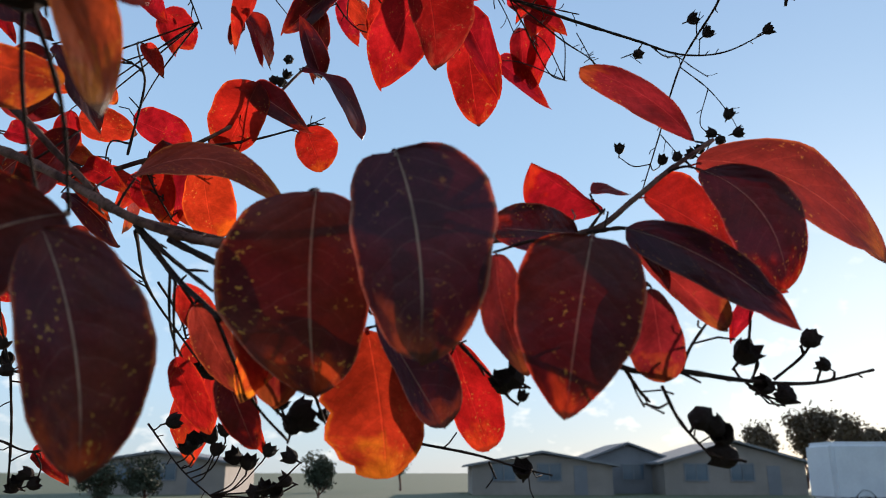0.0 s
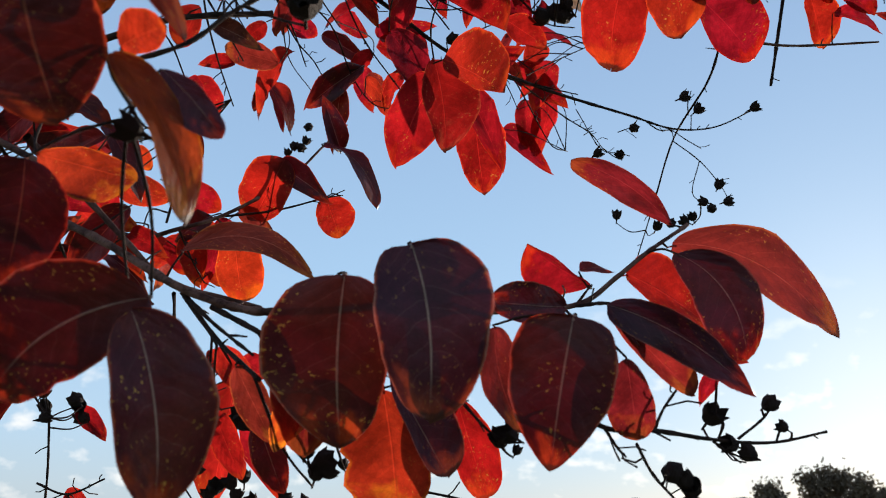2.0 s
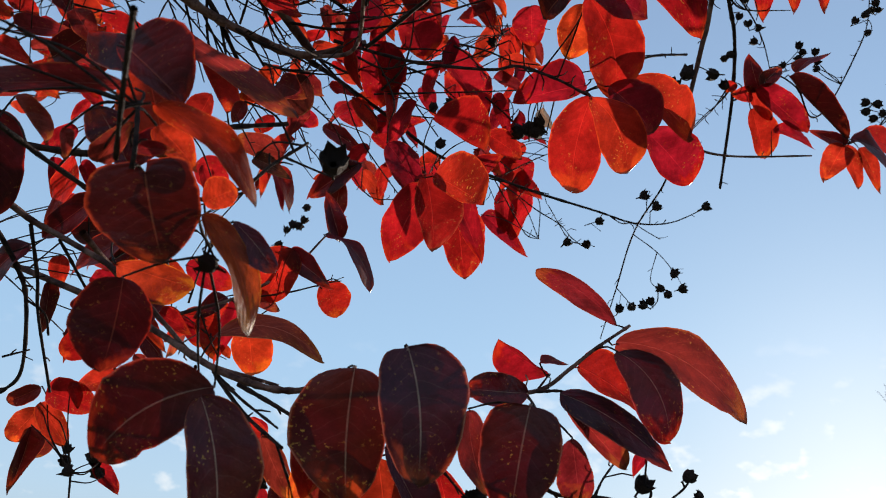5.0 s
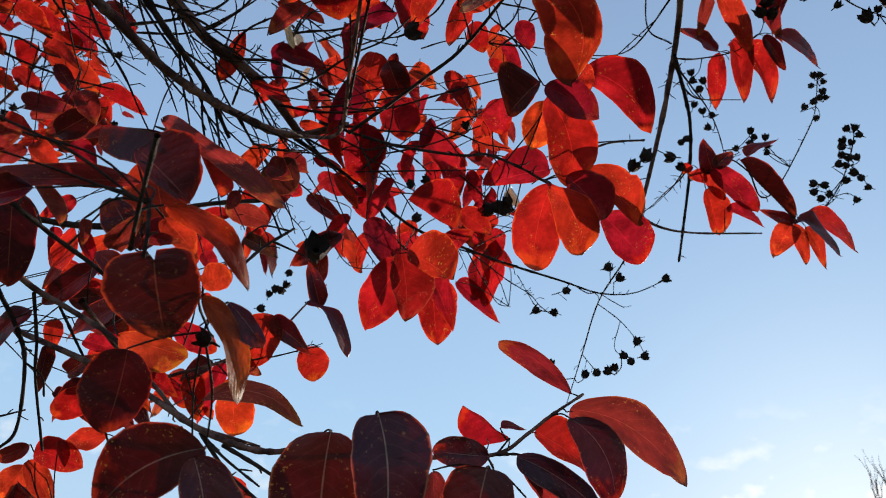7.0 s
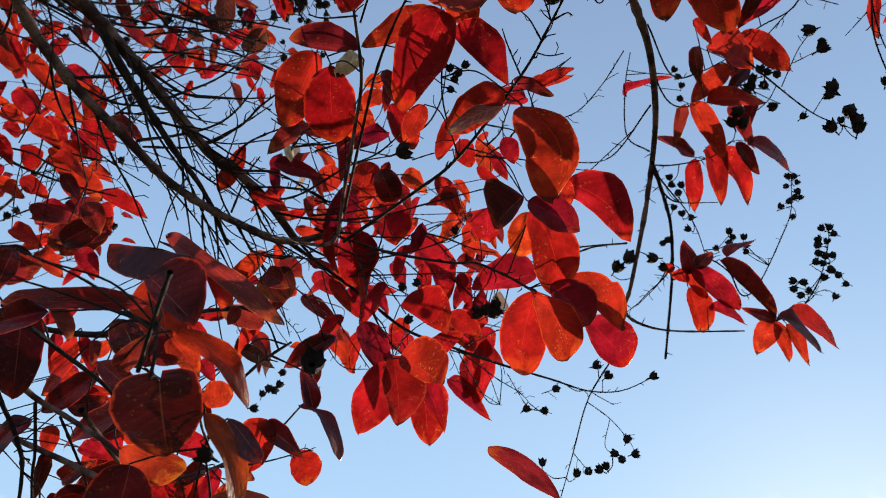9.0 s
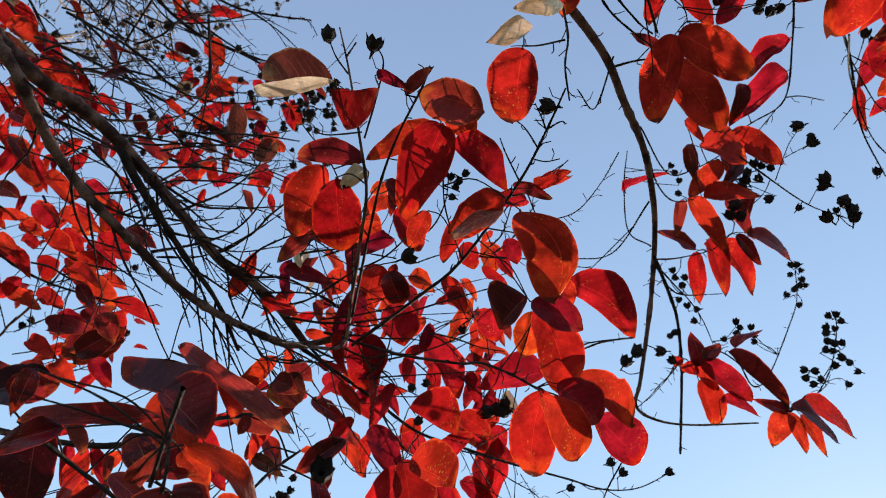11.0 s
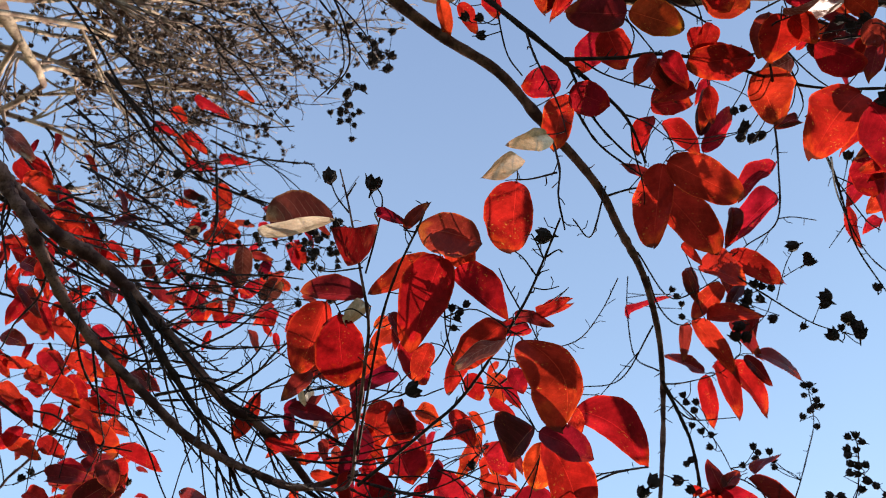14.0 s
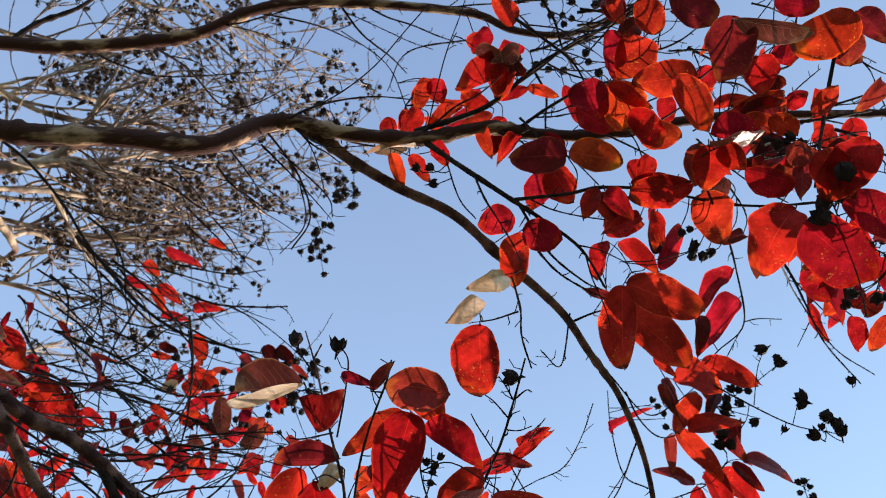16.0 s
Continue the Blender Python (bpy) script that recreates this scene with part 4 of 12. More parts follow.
twig(bough_a, 0.00133, 0.000555, [(-.2071, .2722, 1.9322), (-.1842, .2828, 1.9496), (-.1595, .2902, 1.9703), (-.1429, .286, 1.9884), (-.1298, .2761, 2.0124)])
twig(bough_a, 0.00115, 0.000555, [(-.1468, .3145, 1.9457), (-.1397, .3033, 1.9568), (-.1245, .295, 1.965), (-.0989, .296, 1.9778), (-.0719, .314, 1.9736)])
twig(bough_a, 0.00107, 0.000555, [(-.2566, .217, 1.9883), (-.2307, .2341, 1.9708), (-.2154, .2518, 1.9528), (-.2107, .2723, 1.9322)])
twig(bough_a, 0.00124, 0.000555, [(-.2939, .1999, 2.006), (-.2503, .2206, 1.9988), (-.2159, .2424, 1.9906), (-.1757, .2743, 1.9864)])
twig(bough_a, 0.00115, 0.000555, [(-.2435, .2282, 1.9485), (-.2159, .2391, 1.9656), (-.197, .2471, 1.9857), (-.1645, .2601, 2.0006), (-.1298, .2761, 2.0124)])
twig(bough_a, 0.00115, 0.000555, [(-.3952, .2872, 2.2029), (-.3629, .3264, 2.2341), (-.3298, .3664, 2.2644), (-.2785, .4116, 2.2892)])
twig(bough_a, 0.00142, 0.000647, [(-.3992, .2754, 2.4275), (-.3592, .3222, 2.4084), (-.3325, .3671, 2.4055), (-.2647, .3866, 2.385), (-.2037, .4023, 2.3685)])
twig(bough_a, 0.00115, 0.000555, [(-.3685, .2746, 2.4279), (-.3502, .3139, 2.4166), (-.3379, .3599, 2.4127), (-.3251, .4064, 2.3659)])
twig(bough_a, 0.000977, 0.000555, [(-.2259, .2605, 2.2277), (-.2164, .2845, 2.1751), (-.2232, .2859, 2.1312), (-.2246, .264, 2.0824), (-.228, .2387, 2.0228)])
twig(bough_a, 0.00107, 0.000555, [(-.1918, .2634, 1.9692), (-.1662, .2794, 2.0096), (-.1513, .2924, 2.053), (-.1406, .2869, 2.0867)])
twig(bough_a, 0.000977, 0.000463, [(-.1592, .3118, 1.9485), (-.1537, .3316, 1.9286), (-.1361, .3629, 1.9112), (-.1131, .3947, 1.8931)])
twig(bough_a, 0.000977, 0.000463, [(-.1325, .3324, 1.9418), (-.1222, .3524, 1.9215), (-.0939, .3873, 1.9002), (-.0749, .4164, 1.885)])
twig(bough_a, 0.00115, 0.000555, [(-.1129, .3454, 1.9284), (-.0732, .3396, 1.9196), (-.0257, .3269, 1.9175), (.02, .308, 1.9218), (.0653, .2972, 1.9321)])
twig(bough_a, 0.00107, 0.000555, [(-.0938, .366, 1.9146), (-.0544, .3709, 1.902), (.0028, .3543, 1.9039), (.0494, .3398, 1.9179)])
twig(bough_a, 0.00107, 0.000555, [(-.1227, .3389, 1.9351), (-.0895, .3107, 1.9204), (-.0517, .2783, 1.9242), (-.0256, .2682, 1.934), (.0002, .2489, 1.9531)])
twig(bough_a, 0.00213, 0.000925, [(-.5438, .1089, 2.5401), (-.4698, .1452, 2.4926), (-.4177, .196, 2.4492), (-.3784, .2498, 2.4046), (-.327, .2881, 2.3686), (-.2785, .3257, 2.3446), (-.2241, .3546, 2.3255), (-.1737, .3675, 2.3158)])
twig(bough_a, 0.00142, 0.000647, [(-.3519, -.0265, 2.3793), (-.3287, .013, 2.448), (-.3, .0347, 2.4572), (-.2585, .0549, 2.4669), (-.193, .0658, 2.4925), (-.1266, .0711, 2.5099)])
twig(bough_a, 0.000977, 0.000463, [(-.1008, .0358, 2.1703), (-.0748, .0738, 2.1702), (-.0511, .1133, 2.1693)])
twig(bough_a, 0.000888, 0.000463, [(-.0737, .073, 2.1706), (-.075, .1153, 2.1691), (-.1042, .1478, 2.1746)])
twig(bough_a, 0.00115, 0.000555, [(-.3784, .2498, 2.4046), (-.374, .3078, 2.3706), (-.4061, .3734, 2.3453)])
twig(bough_a, 0.00107, 0.000555, [(-.4177, .196, 2.4492), (-.3583, .2355, 2.4584), (-.2857, .2702, 2.4931), (-.1868, .2931, 2.5335)])
twig(bough_a, 0.00178, 0.000463, [(-.1063, .3604, 1.9142), (-.0776, .3729, 1.9013), (-.0385, .3893, 1.8813), (.0024, .4113, 1.8617), (.0473, .4391, 1.8611), (.0864, .4612, 1.8604), (.1435, .4928, 1.8623), (.181, .5097, 1.8608), (.2152, .512, 1.8642), (.2479, .5073, 1.8789)])
twig(bough_a, 0.00133, 0.000647, [(-.0781, .3507, 1.9182), (-.0381, .3302, 1.8915), (-.0094, .3077, 1.8686), (.0302, .2754, 1.8418), (.0442, .2496, 1.8255), (.0637, .2362, 1.8077), (.0783, .2316, 1.7951)])
twig(bough_a, 0.00107, 0.000555, [(-.1337, .3285, 1.9394), (-.1064, .3266, 1.9404), (-.0839, .3348, 1.9446), (-.0667, .3474, 1.942)])
twig(bough_a, 0.000977, 0.000463, [(-.2151, .301, 1.9516), (-.1755, .2984, 1.9531), (-.1437, .2954, 1.9747), (-.1192, .2915, 1.9984)])
twig(bough_a, 0.00107, 0.000555, [(-.2367, .2712, 2.0018), (-.2023, .2967, 1.9578), (-.1782, .3118, 1.9315), (-.162, .3269, 1.9057), (-.1454, .3522, 1.8826), (-.1276, .376, 1.8616)])
twig(bough_a, 0.000622, 0.00037, [(-.1647, .3266, 1.9064), (-.146, .337, 1.8882), (-.1357, .3574, 1.8734), (-.1233, .3733, 1.8657)])
twig(bough_a, 0.000622, 0.00037, [(-.1612, .3055, 1.9405), (-.1377, .3155, 1.9225), (-.1214, .3281, 1.9199)])
twig(bough_a, 0.000622, 0.00037, [(-.1782, .3113, 1.9323), (-.1574, .2427, 1.8512), (-.1374, .1906, 1.7818)])
twig(bough_a, 0.000622, 0.00037, [(-.1544, .3236, 1.9105), (-.14, .3319, 1.896), (-.1167, .3537, 1.8971)])
twig(bough_a, 0.000622, 0.00037, [(-.1441, .3345, 1.8921), (-.1256, .3402, 1.8814), (-.1057, .3448, 1.8917)])
twig(bough_a, 0.00071, 0.000463, [(-.2241, .3005, 1.9532), (-.1909, .3168, 1.9243), (-.1671, .3291, 1.9025), (-.1596, .3356, 1.8915)])
twig(bough_a, 0.000622, 0.00037, [(-.1753, .2995, 1.9512), (-.1477, .3069, 1.9372), (-.1187, .3138, 1.943)])
twig(bough_a, 0.00071, 0.000463, [(-.2324, .3107, 2.0328), (-.2015, .3207, 2.0333), (-.16, .3276, 2.0382), (-.1319, .3381, 2.0382)])
twig(bough_a, 0.000622, 0.00037, [(-.1509, .3101, 1.9514), (-.1465, .3006, 1.9857), (-.162, .2967, 2.0121)])
twig(bough_a, 0.000622, 0.00037, [(-.1015, .3646, 1.8782), (-.0775, .3922, 1.8699), (-.0657, .4264, 1.8517), (-.0507, .4446, 1.8401), (-.0289, .4534, 1.8433)])
twig(bough_a, 0.00071, 0.00037, [(-.0468, .361, 1.8803), (-.011, .3748, 1.8934), (.0369, .3878, 1.907), (.0901, .3999, 1.9217)])
twig(bough_a, 0.000533, 0.000324, [(-.0311, .3841, 1.8797), (-.0006, .4006, 1.889), (.0188, .4062, 1.8975)])
twig(bough_a, 0.000533, 0.000324, [(-.0148, .3163, 1.8741), (.0152, .3995, 1.966), (.0596, .4337, 2.0026)])
twig(bough_a, 0.000533, 0.00037, [(-.0808, .3479, 1.9422), (-.0451, .3586, 1.9603), (-.0069, .3704, 1.9766), (.0334, .3793, 1.9975), (.089, .3855, 2.0216)])
twig(bough_a, 0.000533, 0.00037, [(-.0496, .3615, 1.956), (-.0157, .3802, 1.9613), (.0624, .4068, 1.9889), (.094, .422, 2.0001)])
twig(bough_a, 0.000533, 0.00037, [(.0586, .4547, 1.873), (.0806, .4654, 1.8923), (.1144, .4735, 1.9148)])
twig(bough_a, 0.000444, 0.000278, [(.037, .4371, 1.865), (.0455, .4445, 1.8525), (.0513, .4506, 1.842)])
twig(bough_a, 0.000533, 0.00037, [(-.0884, .2844, 1.9696), (-.0803, .3153, 1.957), (-.0659, .3365, 1.9405)])
twig(bough_a, 0.000533, 0.00037, [(-.1193, .2975, 1.9886), (-.0883, .3062, 1.9723), (-.0635, .3193, 1.9683)])
leaf(bough_a, "red", (-.0045, .3012, 1.7747), (-.0247, .3260, 1.7342), (-0.24, -0.87, -0.43), 0.0295, 0, share=0.48, foot=0.5, point=0.62, fold=0.12, arch=0.38, bow=0.029, wavy=1.2, twist=-0.07)
leaf(bough_a, "wine", (-.0055, .2851, 1.7726), (.0013, .3075, 1.7343), (0.28, -0.85, -0.44), 0.0287, 1, share=0.34, foot=0.53, point=0.65, fold=0.15, arch=0.35)
leaf(bough_a, "red", (.0196, .4382, 1.8293), (.0282, .4658, 1.7806), (-0.22, -0.80, -0.56), 0.0370, 0, share=0.41, foot=0.38, point=0.65, fold=0.12, arch=0.5, wavy=1.2, twist=-0.3)
leaf(bough_a, "red", (.0151, .3797, 1.8072), (.0345, .4005, 1.7719), (.24, -.89, -.39), 0.0223, 1)
leaf(bough_a, "red", (-.0008, .2760, 1.7666), (.0287, .2830, 1.7533), (0.12, -0.96, -0.25), 0.0276, 0, share=0.24, foot=0.42, point=0.56, fold=0.15, arch=0.7, wavy=1.2, twist=0.29)
leaf(bough_a, "red", (.0535, .5997, 1.9051), (.0936, .6156, 1.8764), (.16, -.94, -.29), 0.0245, 1)
leaf(bough_a, "red", (.0714, .5854, 1.9271), (.0754, .6068, 1.892), (.18, -.85, -.5), 0.0293, 0)
leaf(bough_a, "red", (.0956, .5837, 1.928), (.0857, .6081, 1.8891), (-.36, -.83, -.43), 0.0256, 1)
leaf(bough_a, "red", (.0886, .533, 1.9346), (.077, .5527, 1.9033), (-.34, -.85, -.41), 0.031, 0)
leaf(bough_a, "red", (.0589, .5382, 1.9282), (.1007, .5507, 1.9049), (.11, -.94, -.31), 0.0289, 1)
twig(bough_a, 0.000444, 0.000278, [(.0024, .4113, 1.8617), (-.0032, .3359, 1.8033), (-.0066, .2968, 1.7715)])
twig(bough_a, 0.000444, 0.000278, [(.0024, .4113, 1.8617), (.0082, .4226, 1.8334), (.0148, .4322, 1.8173)])
leaf(bough_a, "wine", (-.0301, .3288, 1.8168), (-.0088, .3436, 1.7911), (.25, -.91, -.32), 0.0258, 1)
leaf(bough_a, "red", (-.0026, .2840, 1.8103), (.0300, .2925, 1.7947), (0.10, -0.95, -0.30), 0.0247, 0, share=0.03, foot=0.49, point=0.49, fold=0.25, arch=0.35)
leaf(bough_a, "red", (-.0887, .6515, 2.003), (-.0795, .6714, 1.97), (-.14, -.83, -.54), 0.0289, 0)
leaf(bough_a, "red", (-.0401, .5412, 1.9305), (-.0574, .5562, 1.9074), (-.2, -.88, -.42), 0.0187, 1)
leaf(bough_a, "red", (.0029, .4056, 1.9552), (.0391, .4353, 1.9099), (0.52, -0.85, -0.11), 0.0293, 1, share=0.28, foot=0.44, point=0.54, fold=0.4, arch=0.3, wavy=1.2, twist=-0.2)
leaf(bough_a, "rust", (.0469, .4225, 1.9263), (.0587, .4374, 1.9011), (.16, -.88, -.45), 0.0161, 1)
leaf(bough_a, "red", (.0365, .3545, 1.8466), (.0591, .3612, 1.834), (.1, -.94, -.32), 0.0208, 0)
leaf(bough_a, "red", (-.0421, .3583, 2.0018), (-.0505, .3839, 1.9620), (0.34, -0.75, -0.57), 0.0271, 0, share=0.4, foot=0.38, point=0.6, fold=0.24, arch=0.38, wavy=1.2, twist=-0.31)
leaf(bough_a, "red", (-.0672, .3949, 2.0158), (-.0954, .4024, 2.0085), (-0.05, -0.89, -0.45), 0.0253, 0, share=0.46, foot=0.51, point=0.47, fold=0.24, arch=0.63, wavy=1.2, twist=0.33)
leaf(bough_a, "red", (-.0492, .3515, 1.9190), (-.0439, .3744, 1.8804), (0.06, -0.85, -0.52), 0.0341, 0, share=0.38, foot=0.48, point=0.5, fold=0.19, arch=0.58, wavy=1.2, twist=0.09)
leaf(bough_a, "orange", (-.0214, .3149, 2.0297), (-.0016, .3322, 2.0001), (.13, -.89, -.44), 0.0283, 4)
leaf(bough_a, "rust", (-.0276, .3597, 1.9556), (-.0111, .3790, 1.9260), (0.17, -0.91, -0.38), 0.0331, 1, share=0.41, foot=0.57, point=0.41, fold=0.32, arch=0.76, wavy=1.2, twist=0.17)
leaf(bough_a, "orange", (.068, .3904, 2.063), (.07, .4062, 2.0371), (.15, -.85, -.51), 0.0269, 0)
leaf(bough_a, "orange", (.0628, .4705, 2.0381), (.0705, .4861, 2.0122), (.15, -.87, -.48), 0.0249, 1)
leaf(bough_a, "orange", (.0798, .2275, 1.8529), (.0732, .2470, 1.8299), (-0.29, -0.88, -0.38), 0.0227, 1, share=0.46, foot=0.53, point=0.45, fold=0.32, arch=0.39, wavy=1.2, twist=0.0)
leaf(bough_a, "pale", (-.1133, .3678, 2.0268), (-.1141, .3807, 2.0058), (.9, -.35, -.25), 0.0164, 2)
leaf(bough_a, "pale", (-.1012, .3988, 2.0136), (-.1085, .4058, 2.0028), (-.6, -.79, -.11), 0.0102, 2)
leaf(bough_a, "pale", (.0707, .3443, 1.8606), (.0808, .349, 1.8523), (.1, -.91, -.4), 0.0124, 7)
leaf(bough_a, "plum", (-.0528, .3609, 2.0336), (-.0717, .366, 2.0267), (-.04, -.86, -.51), 0.0172, 1)
leaf(bough_a, "red", (.0212, .3899, 1.8283), (.0461, .3791, 1.8441), (-.22, -.93, -.3), 0.0205, 0)
leaf(bough_a, "brown", (-.091, .362, 1.9582), (-.0877, .3709, 1.9434), (.35, -.83, -.42), 0.0114, 1)
leaf(bough_a, "brown", (-.0784, .364, 1.9541), (-.0733, .3721, 1.9405), (-.16, -.82, -.55), 0.0122, 3)
leaf(bough_a, "red", (-.0158, .5036, 1.99), (-.0032, .5145, 1.9714), (.21, -.9, -.39), 0.0205, 1)
leaf(bough_a, "red", (.0415, .4835, 2.0185), (.0559, .4649, 2.0477), (-.24, -.87, -.43), 0.0231, 1)
leaf(bough_a, "rust", (-.0343, .3379, 2.0697), (-.0528, .3468, 2.0565), (-.03, -.85, -.53), 0.0218, 1)
leaf(bough_a, "plum", (-.0208, .2595, 2.0051), (-.025, .272, 1.9852), (-.15, -.85, -.5), 0.0139, 3)
leaf(bough_a, "rust", (-.0545, .3638, 2.0673), (-.0412, .3741, 2.0495), (.15, -.9, -.41), 0.0218, 0)
leaf(bough_a, "red", (.0241, .4159, 2.0341), (.0471, .4308, 2.0082), (.09, -.9, -.43), 0.0231, 1)
leaf(bough_a, "orange", (-.0099, .4538, 2.0704), (.0123, .4607, 2.0577), (.04, -.91, -.41), 0.0256, 1)
leaf(bough_a, "red", (-.0619, .5677, 1.9846), (-.0159, .5615, 1.9913), (-.08, -.95, -.31), 0.0244, 1)
leaf(bough_a, "red", (-.11, .5999, 2.0312), (-.0838, .608, 2.0161), (.14, -.95, -.27), 0.0255, 1)
leaf(bough_a, "brown", (-.1023, .3575, 1.8898), (-.0856, .3627, 1.8802), (.14, -.95, -.26), 0.019, 6)
leaf(bough_a, "brown", (-.093, .3519, 1.8601), (-.1037, .3632, 1.8425), (-.1, -.86, -.49), 0.0169, 6)
leaf(bough_a, "plum", (-.1073, .5283, 1.9563), (-.0725, .5377, 1.9386), (.13, -.96, -.24), 0.02, 1)
leaf(bough_a, "brown", (-.0913, .2626, 1.8142), (-.0779, .2651, 1.8091), (.09, -.96, -.25), 0.0183, 1)
leaf(bough_a, "red", (-.0634, .5702, 1.9807), (-.0445, .5797, 1.9639), (.2, -.93, -.3), 0.021, 1)
leaf(bough_a, "rust", (-.0172, .4719, 2.0034), (.0035, .4619, 2.0182), (-.13, -.9, -.42), 0.0243, 1)
leaf(bough_a, "brown", (-.0929, .3827, 2.001), (-.0825, .3917, 1.9858), (.24, -.9, -.36), 0.0101, 1)
leaf(bough_a, "red", (-.0238, .5033, 2.0865), (-.046, .5141, 2.0706), (-.1, -.88, -.45), 0.025, 1)
leaf(bough_a, "orange", (-.001, .6204, 1.99), (-.0119, .6344, 1.968), (-.24, -.87, -.43), 0.0291, 1)
leaf(bough_a, "red", (.0213, .5873, 2.0421), (.0077, .5756, 2.0623), (.18, -.9, -.41), 0.0268, 1)
leaf(bough_a, "red", (.0809, .5253, 1.9477), (.0655, .535, 1.933), (-.26, -.91, -.33), 0.0262, 1)
leaf(bough_a, "red", (.0103, .5893, 1.9443), (-.0223, .5915, 1.943), (-.06, -.97, -.24), 0.0312, 1)
leaf(bough_a, "red", (-.0858, .5842, 2.0549), (-.1109, .5795, 2.0644), (.06, -.95, -.31), 0.0228, 1)
leaf(bough_a, "orange", (-.1058, .5747, 2.0719), (-.0885, .5638, 2.0884), (-.1, -.87, -.47), 0.0194, 1)
capsule(bough_a, (.0646, .3506, 1.8508), 0.0115)
capsule(bough_a, (.0709, .3479, 1.8549), 0.0115)
capsule(bough_a, (.0559, .3524, 1.8486), 0.0115)
capsule(bough_a, (.0696, .3517, 1.8488), 0.0115)
capsule(bough_a, (.0387, .3602, 1.9326), 0.00814)
capsule(bough_a, (-.0034, .3882, 1.8901), 0.00814)
capsule(bough_a, (.0032, .4023, 1.8667), 0.00814)
capsule(bough_a, (.0083, .3854, 1.8939), 0.00814)
capsule(bough_a, (-.0045, .176, 1.8532), 0.0113)
capsule(bough_a, (.0177, .1273, 1.8735), 0.00495)
capsule(bough_a, (.0206, .1304, 1.8683), 0.00495)
capsule(bough_a, (.0226, .1286, 1.871), 0.00495)
capsule(bough_a, (.0186, .1338, 1.8629), 0.00495)
capsule(bough_a, (.0263, .1259, 1.8751), 0.00495)

# red fan of leaves
leaf(bough_a, "red", (.0819, .2362, 1.7972), (.0751, .2624, 1.7541), (-0.15, -0.85, -0.51), 0.0303, 0, share=0.52, foot=0.52, point=0.46, fold=0.12, arch=0.41, bow=0.055, bites=1, wavy=1.2, twist=0.19)
leaf(bough_a, "red", (.0759, .2117, 1.7793), (.0965, .2300, 1.7472), (0.08, -0.88, -0.46), 0.0250, 1, share=0.5, foot=0.61, point=0.37, fold=0.2, arch=0.44, bow=-0.124, wavy=1.2, twist=0.03)
leaf(bough_a, "red", (.1222, .2728, 1.8017), (.1513, .2867, 1.7765), (0.05, -0.90, -0.44), 0.0290, 0, share=0.38, foot=0.56, point=0.42, fold=0.12, arch=0.35, wavy=1.2, twist=-0.23)
leaf(bough_a, "red", (.1037, .2389, 1.8132), (.1398, .2519, 1.7864), (-0.08, -0.93, -0.36), 0.0226, 2, share=0.27, foot=0.67, point=0.31, fold=0.15, arch=0.76, bites=1, wavy=1.2, twist=-0.2)
leaf(bough_a, "wine", (.0878, .2205, 1.7933), (.1118, .2315, 1.7731), (0.05, -0.89, -0.45), 0.0232, 1, share=0.35, foot=0.57, point=0.41, fold=0.2, arch=0.35)
leaf(bough_a, "red", (.0949, .3025, 1.8545), (.0484, .3093, 1.8435), (-0.07, -0.95, -0.30), 0.0256, 3, share=0.72, foot=0.37, point=0.61, fold=0.3, arch=0.35)
leaf(bough_a, "rust", (.0750, .2035, 1.8372), (.0925, .2292, 1.7903), (-0.18, -0.81, -0.56), 0.0284, 1, share=0.47, foot=0.59, point=0.39, fold=0.48, arch=0.4, bow=-0.102, wavy=1.2, twist=0.16)
leaf(bough_a, "red", (.1015, .2201, 1.8732), (.1458, .2380, 1.8421), (-0.17, -0.73, -0.67), 0.0282, 0, share=0.37, foot=0.5, point=0.62, fold=0.4, arch=0.6, bow=-0.15, wavy=1.2, twist=-0.13)
leaf(bough_a, "maroon", (.0679, .1913, 1.8364), (.0514, .2047, 1.8210), (-0.09, -0.91, -0.41), 0.0266, 1, share=0.8, foot=0.58, point=0.4, fold=0.48, arch=0.34, wavy=1.2, twist=0.27)
leaf(bough_a, "wine", (.0682, .1782, 1.8227), (.0998, .1883, 1.8104), (-0.01, -0.89, -0.45), 0.0191, 1, share=0.46, foot=0.51, point=0.47, fold=0.32, arch=0.64, bites=2, wavy=1.2, twist=0.07)
leaf(bough_a, "pink", (.0504, .1491, 1.8690), (.0196, .1615, 1.8574), (-0.34, -0.93, -0.12), 0.0134, 3, share=0.39, foot=0.48, point=0.5, fold=0.24, arch=0.45, wavy=1.2, twist=0.03)
leaf(bough_a, "red", (.0977, .2707, 2.0167), (.122, .2637, 2.0263), (-.17, -.95, -.25), 0.0151, 3)
leaf(bough_a, "red", (.0548, .2675, 1.8858), (.0572, .2800, 1.8648), (-0.32, -0.85, -0.43), 0.0216, 1, share=0.53, foot=0.47, point=0.51, fold=0.32, arch=0.34, wavy=1.2, twist=-0.02)
leaf(bough_a, "red", (.0893, .1798, 1.8403), (.0935, .1877, 1.8271), (.03, -.86, -.51), 0.0128, 0)

